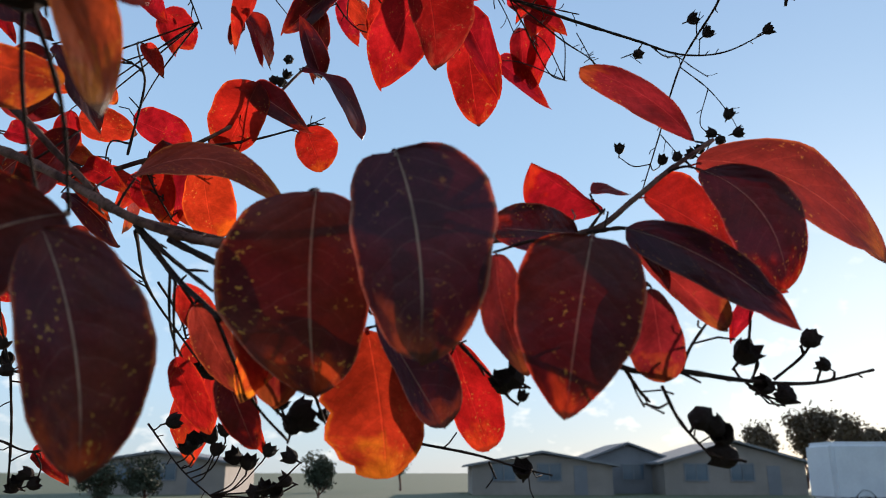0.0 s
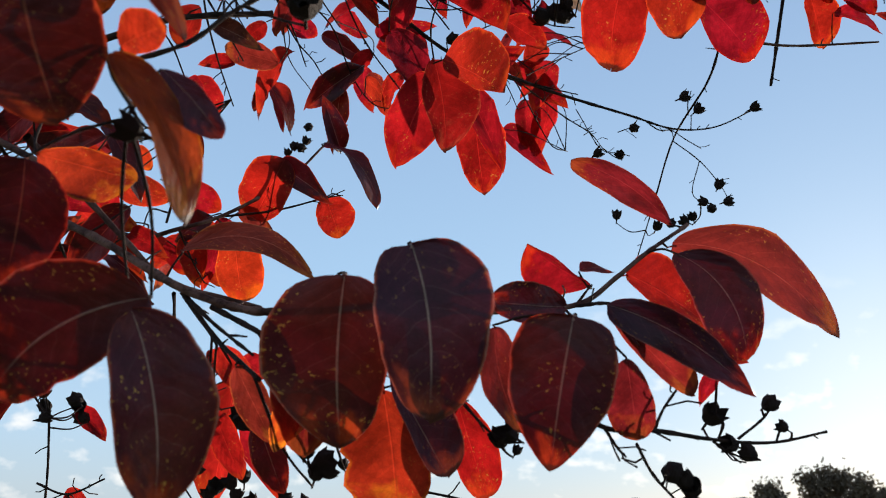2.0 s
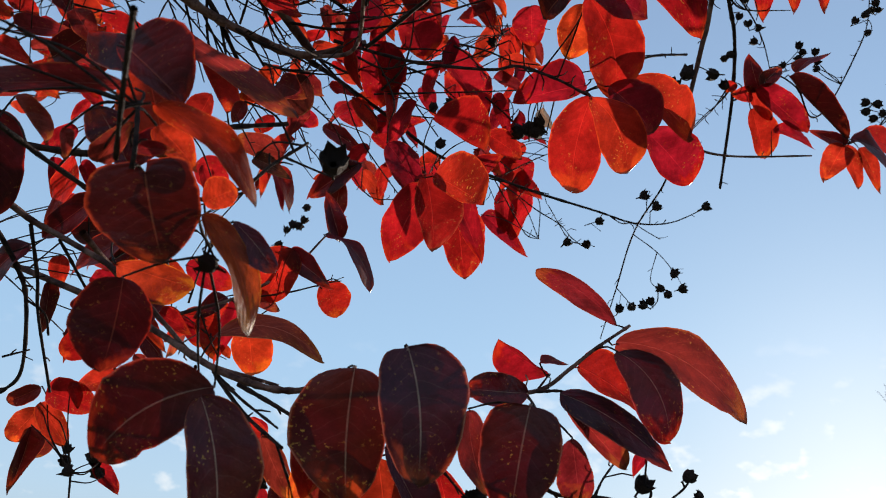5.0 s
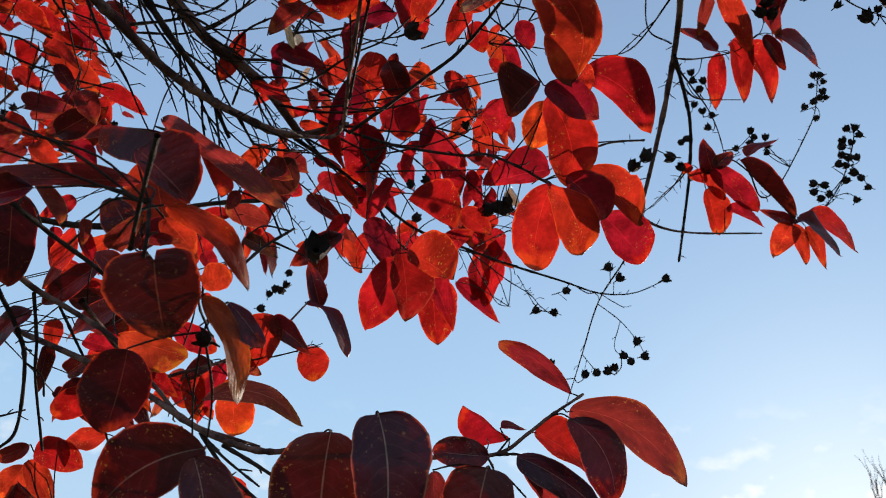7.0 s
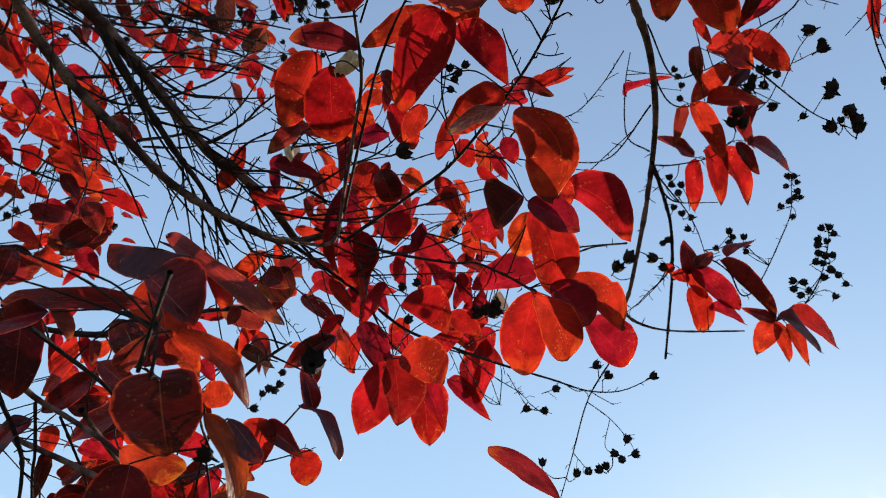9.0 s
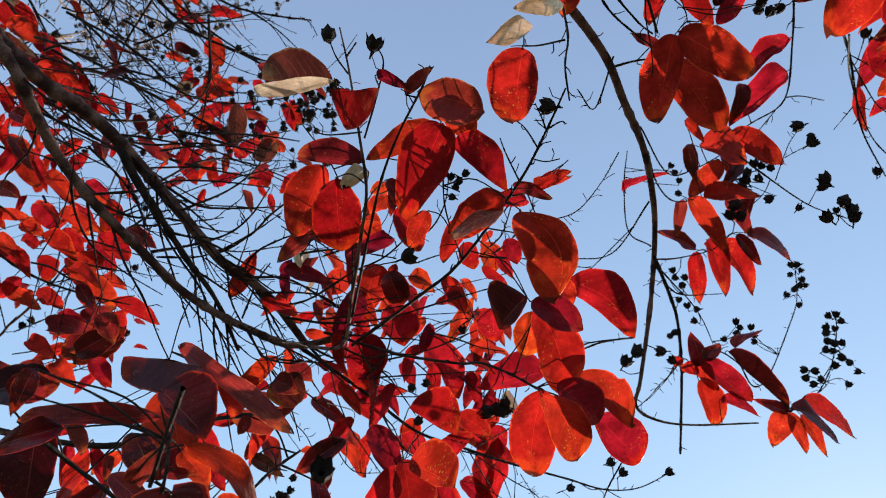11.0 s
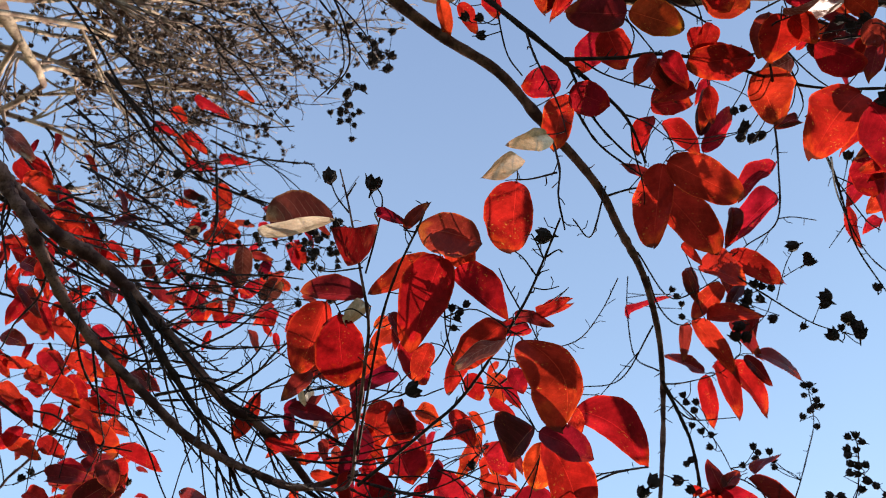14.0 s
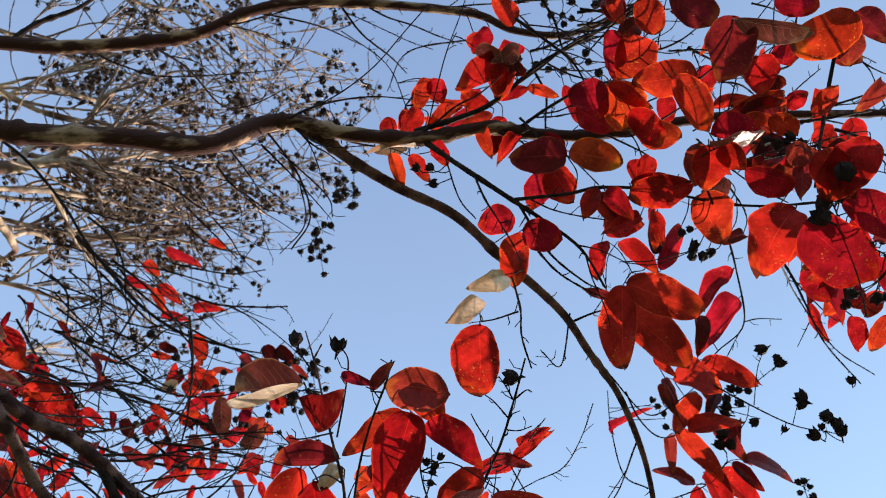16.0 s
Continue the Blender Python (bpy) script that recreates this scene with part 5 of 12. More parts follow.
# upright sprig with two seed heads
sprig = limb("branch", 0.0015, 0.00045, [(-.0915, .354, 1.9053), (-.0539, .2853, 1.8605), (-.04, .1955, 1.8372), (-.0331, .1481, 1.8421), (-.03, .1224, 1.8537), (-.0338, .0954, 1.8667), (-.0444, .0865, 1.9183), (-.0528, .081, 1.9523)], "bark")
twig(sprig, 0.00096, 0.0004375, [(-.0414, .2217, 1.8391), (-.0288, .148, 1.8421), (-.0214, .1142, 1.8548), (-.0119, .0861, 1.8616), (-.0003, .0714, 1.8833), (.0031, .0665, 1.8953)])
twig(sprig, 0.00132, 0.0005625, [(-.0456, .2767, 1.8548), (.0022, .2261, 1.8626), (.0282, .1935, 1.8667), (.0618, .1499, 1.8959), (.076, .1202, 1.9113), (.0858, .099, 1.9255)])
twig(sprig, 0.0006, 0.000375, [(.0618, .1499, 1.8959), (.0522, .1374, 1.9085), (.0484, .1311, 1.9149)])
twig(sprig, 0.00054, 0.000375, [(.0686, .1395, 1.9062), (.0776, .1406, 1.905), (.0866, .1391, 1.9064)])
twig(sprig, 0.0006, 0.000375, [(.0713, .1311, 1.9076), (.0639, .1237, 1.9151), (.0589, .1235, 1.9224)])
twig(sprig, 0.0006, 0.000375, [(.0756, .1202, 1.9113), (.0719, .114, 1.9176), (.0681, .1092, 1.9225)])
twig(sprig, 0.0006, 0.000375, [(.076, .1202, 1.9113), (.0843, .1165, 1.915), (.0879, .1174, 1.914)])
twig(sprig, 0.0006, 0.0004375, [(-.0321, .1019, 1.8744), (-.0262, .0857, 1.8905), (-.0232, .0748, 1.9085), (-.0277, .0713, 1.9192)])
twig(sprig, 0.00054, 0.000375, [(-.0443, .0889, 1.9159), (-.0532, .0877, 1.9314), (-.059, .0862, 1.9472)])
twig(sprig, 0.00054, 0.000375, [(-.0329, .0931, 1.869), (-.0516, .1012, 1.8753), (-.0597, .1003, 1.8763)])
twig(sprig, 0.0006, 0.000375, [(.0282, .1935, 1.8667), (.0148, .1471, 1.8709), (.0136, .1137, 1.8903)])
twig(sprig, 0.00072, 0.0004375, [(.0512, .1578, 1.8881), (.0809, .1935, 1.9369), (.1115, .2118, 1.989)])
twig(sprig, 0.0006, 0.000375, [(-.0464, .0847, 1.9273), (-.0409, .0785, 1.9334)])
twig(sprig, 0.00054, 0.000375, [(-.0403, .0899, 1.9007), (-.0529, .0944, 1.9105)])
capsule(sprig, (-.0288, .0695, 1.9211), 0.0113)
capsule(sprig, (-.0594, .0842, 1.9492), 0.0113)
capsule(sprig, (.0749, .1102, 1.9214), 0.0106)
leaf(sprig, "pink", (-.0538, .0938, 1.9155), (-.0960, .0967, 1.9184), (0.17, -0.50, -0.85), 0.0199, 10, share=0.96, foot=0.6, point=0.45, fold=0.12, arch=0.25, wavy=0.3, twist=0.0)
# flap of the curled leaf above; its sunlit brightness is partly in the colour
leaf(sprig, "pale", (-.0520, .0891, 1.9085), (-.0967, .0963, 1.9031), (0.15, 0.50, -0.85), 0.0253, 12, share=0.78, foot=0.6, point=0.35, fold=0.1, arch=0.2, wavy=0.15, twist=0.0)
leaf(sprig, "wine", (-.0494, .0704, 1.8753), (-.0232, .0690, 1.8761), (0.01, 0.02, -1.00), 0.0229, 12, share=0.96, foot=0.53, point=0.45, fold=0.24, arch=0.51, wavy=1.2, twist=0.01)
leaf(sprig, "wine", (-.0239, .0663, 1.8841), (-.0086, .0711, 1.8802), (.08, -.77, -.63), 0.008, 1)
leaf(sprig, "brown", (-.0089, .0726, 1.879), (.0032, .0624, 1.8868), (-.15, -.71, -.69), 0.009, 3)
leaf(sprig, "brown", (.0349, .0941, 1.8933), (-.0037, .0870, 1.8998), (0.02, -0.76, -0.65), 0.0261, 9, share=0.43, foot=0.59, point=0.39, fold=0.48, arch=0.52, bow=0.012, bites=1, wavy=1.2, twist=0.07)
leaf(sprig, "red", (.0115, .0982, 1.8965), (.0307, .1104, 1.8868), (-0.02, -0.61, -0.79), 0.0177, 9, share=0.26, foot=0.47, point=0.51, fold=0.24, arch=0.45, wavy=1.2, twist=-0.24)
leaf(sprig, "red", (.0085, .1133, 1.8974), (-.0321, .1285, 1.8863), (-0.01, -0.62, -0.79), 0.0167, 9, share=0.75, foot=0.37, point=0.61, fold=0.4, arch=0.32, wavy=1.2, twist=0.22)
leaf(sprig, "rust", (.0115, .0949, 1.8804), (-.0066, .1371, 1.8475), (0.00, -0.62, -0.79), 0.0292, 9, share=0.56, foot=0.37, point=0.61, fold=0.32, arch=0.5, wavy=1.2, twist=-0.32)
leaf(sprig, "red", (.0168, .1082, 1.8821), (.0509, .1292, 1.8648), (0.00, -0.62, -0.78), 0.0193, 9, share=0.15, foot=0.5, point=0.62, fold=0.4, arch=0.5, wavy=1.2, twist=-0.15)
leaf(sprig, "brown", (-.0344, .1259, 1.8818), (-.0722, .1241, 1.8835), (0.00, -0.67, -0.74), 0.0153, 12, share=0.76, foot=0.54, point=0.44, fold=0.48, arch=0.47, wavy=1.2, twist=-0.02)
leaf(sprig, "red", (-.0582, .1321, 1.8837), (-.0756, .1668, 1.8567), (0.10, -0.58, -0.81), 0.0250, 9, share=0.65, foot=0.5, point=0.48, fold=0.32, arch=0.4, wavy=1.2, twist=0.35)
leaf(sprig, "orange", (-.0482, .1242, 1.8645), (-.0440, .1575, 1.8382), (0.13, -0.62, -0.78), 0.0282, 9, share=0.53, foot=0.54, point=0.44, fold=0.24, arch=0.4, wavy=1.2, twist=-0.06)
leaf(sprig, "rust", (.0498, .1442, 1.8789), (.0173, .1651, 1.8636), (-0.09, -0.66, -0.75), 0.0223, 9, share=0.49, foot=0.52, point=0.46, fold=0.4, arch=0.73, wavy=1.2, twist=0.3)
leaf(sprig, "red", (.0554, .1171, 1.8366), (.0777, .1564, 1.8059), (-0.05, -0.60, -0.80), 0.0294, 9, share=0.66, foot=0.54, point=0.44, fold=0.4, arch=0.7, bow=-0.222, wavy=1.2, twist=0.21)
leaf(sprig, "red", (.0763, .162, 1.9033), (.0945, .1539, 1.9094), (-.19, -.83, -.52), 0.0093, 1)
leaf(sprig, "brown", (.0608, .1612, 1.9041), (.0828, .1663, 1.8999), (.08, -.81, -.57), 0.01, 1)
leaf(sprig, "pale", (-.0327, .1233, 1.8713), (-.0428, .1295, 1.8665), (-.16, -.75, -.64), 0.0088, 7)
leaf(sprig, "red", (.004, .1776, 1.8918), (-.0051, .1951, 1.8783), (-.27, -.68, -.69), 0.017, 9)
leaf(sprig, "red", (.0614, .2194, 1.9093), (.0698, .2313, 1.8999), (.21, -.69, -.69), 0.0163, 0)
leaf(sprig, "rust", (.0307, .2077, 1.8933), (.0384, .22, 1.8836), (.25, -.69, -.68), 0.0169, 9)
leaf(sprig, "wine", (-.0189, .192, 1.8809), (-.0452, .2004, 1.8745), (-.14, -.84, -.52), 0.0144, 1)
leaf(sprig, "pale", (.0825, .0787, 1.9939), (.0564, .0843, 1.9898), (0.00, -0.69, -0.72), 0.0164, 7, share=0.31, foot=0.45, point=0.75, fold=0.6, arch=0.9, wavy=1.6, twist=0.5)
leaf(sprig, "pale", (.0618, .0891, 1.9860), (.0389, .1025, 1.9757), (-0.11, -0.74, -0.67), 0.0154, 3, share=0.2, foot=0.45, point=0.75, fold=0.6, arch=0.7, wavy=1.5, twist=0.6)
leaf(sprig, "pale", (-.0336, .121, 1.8694), (-.0425, .1286, 1.8618), (-.13, -.77, -.63), 0.0133, 7)
leaf(sprig, "orange", (-.0271, .2309, 1.9715), (-.0387, .2341, 1.9684), (-.08, -.83, -.55), 0.015, 1)
leaf(sprig, "brown", (-.0723, .1861, 1.8753), (-.0882, .1969, 1.8646), (-.13, -.79, -.61), 0.0154, 3)
leaf(sprig, "pale", (-.0942, .2668, 1.9362), (-.0918, .2766, 1.9264), (-.69, -.42, -.59), 0.0097, 2)
leaf(sprig, "red", (.0248, .2123, 1.9187), (.0181, .2307, 1.9002), (.2, -.66, -.73), 0.0175, 1)
leaf(sprig, "orange", (-.0312, .256, 1.9463), (-.0521, .2595, 1.9431), (-.07, -.87, -.49), 0.0268, 1)
leaf(sprig, "red", (.0789, .2344, 1.9666), (.0497, .2352, 1.9663), (-.01, -.86, -.52), 0.0176, 1)
leaf(sprig, "red", (.0928, .2384, 1.9908), (.115, .2313, 1.9977), (-.12, -.86, -.5), 0.0108, 3)
leaf(sprig, "plum", (-.0242, .1936, 1.938), (-.015, .2057, 1.9258), (.25, -.78, -.58), 0.0118, 3)
leaf(sprig, "red", (.0615, .0969, 1.9633), (.0576, .1304, 1.9297), (-0.09, -0.71, -0.70), 0.0323, 9, share=0.62, foot=0.45, point=0.42, fold=0.16, arch=0.2, wavy=1.2, twist=0.09)

# hanging limb with leaves and racemes
bough_c = limb("branch", 0.0098, 0.0033, [(-1.15, .25, 1.55), (-.95, .12, 1.85), (-.6, .02, 2.02), (-.321, -.0337, 2.0919), (-.2781, -.0302, 2.0827), (-.2385, -.0231, 2.0772), (-.1805, -.0154, 2.0768), (-.1228, -.0031, 2.0793), (-.086, -.0022, 2.1131), (-.0605, -.0008, 2.1175), (-.0263, .0095, 2.1125), (.0348, .0184, 2.1088), (.0882, .0146, 2.1098), (.1318, .0225, 2.1037), (.183, .0291, 2.11), (.2771, .031, 2.1299), (.3713, .0422, 2.144), (.4543, .05, 2.1486)], "flaky")
bough_d = limb("branch", 0.0052, 0.0007, [(-.0606, -.0001, 2.117), (-.0418, .0137, 2.1138), (-.0193, .0316, 2.1056), (.0147, .0549, 2.0984), (.0562, .078, 2.0888), (.092, .1129, 2.072), (.1368, .1598, 2.0593), (.1601, .1976, 2.0469), (.1848, .2397, 2.0377), (.2045, .293, 2.0275), (.2155, .3404, 2.02), (.215, .3806, 1.9823), (.2065, .4206, 1.9275), (.2019, .4331, 1.9073), (.2198, .4431, 1.8994), (.2542, .4485, 1.8977), (.3195, .4487, 1.9022)], "bark")
bough_e = limb("branch", 0.0085, 0.003, [(-1.2, .08, 1.9), (-.85, 0, 2.2), (-.4631, -.0336, 2.3649), (-.3674, -.03, 2.3357), (-.3066, -.0223, 2.3286), (-.2226, -.0219, 2.3249), (-.1717, -.0255, 2.3248), (-.1215, -.0385, 2.3419), (-.0768, -.0413, 2.3532), (-.0086, -.0348, 2.3582), (.0667, -.0228, 2.3596), (.1129, -.0138, 2.3524), (.1467, .0016, 2.342), (.199, .009, 2.3355), (.2535, -.0039, 2.3408)], "flaky")
twig(bough_e, 0.0036, 0.0015, [(-.3561, -.0312, 2.3359), (-.3358, -.0406, 2.3637), (-.2963, -.0496, 2.3904), (-.2625, -.0732, 2.4607)])
twig(bough_e, 0.00144, 0.000625, [(-.228, -.0232, 2.3258), (-.1969, .0139, 2.3493), (-.1747, .062, 2.3666), (-.1481, .0721, 2.3828), (-.1009, .0667, 2.4302)])
twig(bough_e, 0.0012, 0.000625, [(-.0317, -.0363, 2.36), (-.0119, -.0052, 2.3526), (.015, .0226, 2.3585), (.0315, .0454, 2.3676)])
twig(bough_e, 0.00108, 0.000625, [(-.1214, -.0395, 2.3424), (-.058, -.0158, 2.3607), (-.0153, .0183, 2.397)])
twig(bough_e, 0.00192, 0.001, [(.2135, .3411, 2.0084), (.2393, .3893, 2.0046), (.253, .4184, 1.9945), (.2593, .4493, 1.963), (.2575, .4784, 1.9157), (.2562, .4935, 1.8912)])
twig(bough_e, 0.00096, 0.000625, [(.2564, .4445, 1.9518), (.276, .43, 1.9549), (.2902, .4165, 1.9567), (.3504, .4408, 1.9128)])
twig(bough_e, 0.00096, 0.000625, [(.1879, .3646, 1.9338), (.1519, .3356, 1.9072), (.1214, .3259, 1.8869)])
twig(bough_e, 0.00084, 0.0005, [(.2198, .3573, 2.0199), (.247, .3707, 2.0343), (.2847, .3721, 2.0484), (.3, .3648, 2.0591)])
twig(bough_e, 0.00084, 0.0005, [(.2163, .3507, 2.0308), (.2082, .3802, 2.0789), (.2129, .375, 2.1444), (.2217, .37, 2.1901)])
twig(bough_e, 0.00084, 0.0005, [(.2099, .3137, 2.0532), (.1807, .3558, 2.025), (.1438, .3762, 2.0327)])
twig(bough_e, 0.00096, 0.000625, [(.2152, .3021, 2.11), (.2286, .3315, 2.0993), (.2459, .341, 2.0827), (.2774, .3372, 2.0866)])
twig(bough_e, 0.00084, 0.0005, [(.3083, .4292, 1.9538), (.3248, .4479, 1.9413), (.3494, .4574, 1.9623), (.3986, .4795, 2.0375), (.4381, .5087, 2.1017), (.4471, .5024, 2.1495)])
twig(bough_e, 0.00084, 0.0005, [(.3495, .4417, 1.9114), (.403, .4834, 1.9544), (.437, .4907, 1.9974), (.4449, .4682, 2.0333), (.4403, .4598, 2.0474)])
twig(bough_e, 0.00048, 0.000375, [(.437, .4901, 1.9984), (.4259, .4977, 1.9868), (.4091, .4973, 1.9887)])
twig(bough_e, 0.00048, 0.000375, [(.4418, .481, 2.0129), (.4577, .4877, 2.0007), (.4642, .492, 1.9933)])
twig(bough_e, 0.00048, 0.000375, [(.4212, .4926, 1.9763), (.4439, .4971, 1.9865), (.4544, .4995, 1.9818)])
twig(bough_e, 0.00096, 0.0004375, [(.1994, .429, 1.9047), (.1981, .4672, 1.8809), (.178, .5001, 1.848), (.1655, .5291, 1.8016), (.1555, .5524, 1.7645)])
twig(bough_e, 0.00048, 0.0003125, [(.1771, .5015, 1.8456), (.2022, .5177, 1.8367), (.2213, .5312, 1.823), (.2304, .538, 1.8111)])
twig(bough_e, 0.00042, 0.0003125, [(.2022, .5177, 1.8367), (.1985, .5308, 1.8156), (.2073, .5354, 1.8076)])
twig(bough_e, 0.00042, 0.0003125, [(.1669, .5276, 1.804), (.1814, .5351, 1.7907)])
twig(bough_e, 0.00042, 0.0003125, [(.1319, .4912, 1.8467), (.1448, .4881, 1.8508)])
twig(bough_e, 0.00042, 0.0003125, [(.0976, .4747, 1.8569), (.1195, .4981, 1.8363), (.1356, .4993, 1.8332)])
twig(bough_e, 0.00042, 0.0003125, [(.1876, .491, 1.8621), (.1854, .4826, 1.8758)])
capsule(bough_e, (.2446, .4979, 1.8754), 0.00933)
capsule(bough_e, (.1891, .4959, 1.8826), 0.00933)
capsule(bough_e, (.2007, .5003, 1.8746), 0.00933)
capsule(bough_e, (.1497, .5106, 1.8615), 0.00933)
capsule(bough_e, (.1401, .5222, 1.8433), 0.00933)
capsule(bough_e, (.1235, .5219, 1.8451), 0.00933)
capsule(bough_e, (.2213, .5312, 1.823), 0.00933)
capsule(bough_e, (.2304, .538, 1.8111), 0.00933)
capsule(bough_e, (.2091, .5392, 1.8108), 0.00933)
capsule(bough_e, (.2016, .5457, 1.8007), 0.00933)
capsule(bough_e, (.185, .5497, 1.7954), 0.00933)
capsule(bough_e, (.2171, .5418, 1.8059), 0.00933)
capsule(bough_e, (.1406, .5475, 1.8021), 0.00933)
capsule(bough_e, (.1742, .551, 1.794), 0.00933)
capsule(bough_e, (.1947, .5479, 1.7976), 0.00933)
capsule(bough_e, (.4365, .4628, 2.0427), 0.00895)
capsule(bough_e, (.4453, .4613, 2.0446), 0.00895)
capsule(bough_e, (.4493, .4651, 2.0381), 0.00895)
capsule(bough_e, (.4331, .469, 2.0329), 0.00895)
capsule(bough_e, (.4433, .4693, 2.0318), 0.00895)
capsule(bough_e, (.4335, .4728, 2.0268), 0.00895)
capsule(bough_e, (.4341, .4771, 2.0197), 0.00895)
capsule(bough_e, (.4414, .4779, 2.0179), 0.00895)
capsule(bough_e, (.4497, .4773, 2.0182), 0.00895)
capsule(bough_e, (.4329, .4819, 2.012), 0.00895)
capsule(bough_e, (.439, .4824, 2.0107), 0.00895)
capsule(bough_e, (.4484, .4855, 2.005), 0.00895)
capsule(bough_e, (.4565, .4881, 2.0002), 0.00895)
capsule(bough_e, (.4418, .49, 1.9981), 0.00895)
capsule(bough_e, (.4636, .4923, 1.9928), 0.00895)
capsule(bough_e, (.4544, .4995, 1.9818), 0.00895)
capsule(bough_e, (.4075, .4942, 1.9937), 0.00895)
capsule(bough_e, (.4093, .4988, 1.9862), 0.00895)
capsule(bough_e, (.4195, .4944, 1.9927), 0.00895)
capsule(bough_e, (.4248, .4984, 1.9857), 0.00895)
capsule(bough_e, (.4169, .5017, 1.9809), 0.00895)
capsule(bough_e, (.4425, .5027, 2.1493), 0.00862)
capsule(bough_e, (.4491, .5023, 2.1496), 0.00862)
capsule(bough_e, (.4549, .5054, 2.1441), 0.00862)
capsule(bough_e, (.4413, .5091, 2.1391), 0.00862)
capsule(bough_e, (.455, .5113, 2.1345), 0.00862)
capsule(bough_e, (.4521, .5153, 2.1282), 0.00862)
capsule(bough_e, (.4458, .5182, 2.124), 0.00862)
capsule(bough_e, (.4594, .5145, 2.129), 0.00862)
capsule(bough_e, (.4363, .5216, 2.1191), 0.00862)
capsule(bough_e, (.4504, .5276, 2.1083), 0.00862)
capsule(bough_e, (.2523, .3956, 2.0317), 0.00763)
capsule(bough_e, (.2491, .3918, 2.0381), 0.00763)
capsule(bough_e, (.261, .3953, 2.0315), 0.00763)
capsule(bough_e, (.2583, .3997, 2.0244), 0.00763)
capsule(bough_e, (.2549, .4071, 2.0127), 0.00763)
capsule(bough_e, (.2628, .4095, 2.0083), 0.00763)
capsule(bough_e, (.2713, .4115, 2.0045), 0.00763)
capsule(bough_e, (.2505, .4243, 1.9851), 0.00763)
capsule(bough_e, (.2688, .4174, 1.9951), 0.00763)
capsule(bough_e, (.2453, .4264, 1.9821), 0.00763)
capsule(bough_e, (.1926, .4081, 1.9392), 0.0139)
capsule(bough_e, (.2023, .4031, 1.9466), 0.0139)
capsule(bough_e, (.2292, .4184, 1.9581), 0.0106)
capsule(bough_e, (.2403, .4221, 1.9512), 0.0106)
capsule(bough_e, (.3262, .4473, 2.0187), 0.00747)
capsule(bough_e, (.33, .4503, 2.0134), 0.00747)
capsule(bough_e, (.327, .4535, 2.0084), 0.00747)
capsule(bough_e, (.3414, .4493, 2.0144), 0.00747)
capsule(bough_e, (.3449, .4535, 2.0071), 0.00747)
capsule(bough_e, (.3436, .4573, 2.0012), 0.00747)
capsule(bough_e, (.313, .4572, 2.0035), 0.00747)
capsule(bough_e, (.2633, .3626, 2.161), 0.00747)
capsule(bough_e, (.2713, .3711, 2.1466), 0.00747)
capsule(bough_e, (.27, .3787, 2.1343), 0.00747)
capsule(bough_e, (.2667, .3668, 2.1538), 0.00747)
capsule(bough_e, (.3026, .3165, 2.0802), 0.0124)
capsule(bough_e, (.2961, .3264, 2.0646), 0.0124)
capsule(bough_e, (.302, .3314, 2.056), 0.0124)
capsule(bough_e, (.2915, .3308, 2.0578), 0.0124)
capsule(bough_e, (.3073, .3121, 2.087), 0.0124)
capsule(bough_e, (.3289, .3109, 2.1066), 0.00941)
capsule(bough_e, (.3369, .3117, 2.1047), 0.00941)
capsule(bough_e, (.3209, .31, 2.1085), 0.00941)
capsule(bough_e, (.3338, .3284, 2.0778), 0.00941)
capsule(bough_e, (.3246, .318, 2.0953), 0.00941)
capsule(bough_e, (.3138, .3154, 2.1002), 0.00941)
leaf(bough_e, "plum", (.3271, .3689, 2.0696), (.3637, .3803, 2.0484), (.26, -.96, -.07), 0.0252, 2)
leaf(bough_e, "red", (.3029, .382, 2.0692), (.3305, .4059, 2.0283), (.21, -.9, -.39), 0.0298, 0)
leaf(bough_e, "red", (.2856, .3761, 2.0609), (.2992, .4011, 2.0193), (.1, -.87, -.49), 0.029, 1)
leaf(bough_e, "red", (.2736, .3826, 2.0512), (.2757, .4064, 2.0124), (-.57, -.69, -.45), 0.0212, 0)
leaf(bough_e, "red", (.2633, .3393, 2.0842), (.2933, .363, 2.0434), (-.16, -.8, -.58), 0.0245, 0)
leaf(bough_e, "brown", (.2573, .3562, 2.0953), (.2528, .3737, 2.0673), (-.05, -.85, -.52), 0.0154, 1)
leaf(bough_e, "plum", (.2744, .3867, 2.0637), (.242, .3801, 2.0767), (.07, -.95, -.31), 0.0202, 1)
leaf(bough_e, "brown", (.3069, .3527, 2.0974), (.3286, .369, 2.0694), (-.19, -.78, -.6), 0.0202, 1)
leaf(bough_e, "plum", (.3341, .3566, 2.1082), (.3274, .3729, 2.0822), (-.56, -.76, -.33), 0.0183, 3)
leaf(bough_e, "plum", (.3151, .3709, 2.0672), (.3347, .3834, 2.0454), (-.17, -.78, -.6), 0.0156, 1)
leaf(bough_e, "plum", (.2636, .3106, 2.1308), (.2695, .3266, 2.1044), (-.6, -.62, -.51), 0.0146, 1)
leaf(bough_e, "plum", (.3037, .326, 2.1412), (.3106, .3399, 2.1179), (-.19, -.81, -.55), 0.0152, 1)
leaf(bough_e, "plum", (.3272, .3077, 2.1309), (.3535, .315, 2.1171), (.2, -.97, -.13), 0.0203, 2)
leaf(bough_e, "red", (.2680, .4223, 1.9488), (.3133, .4388, 1.9183), (-0.04, -0.85, -0.53), 0.0221, 0, share=0.34, foot=0.44, point=0.54, fold=0.2, arch=0.48, wavy=1.2, twist=0.2)
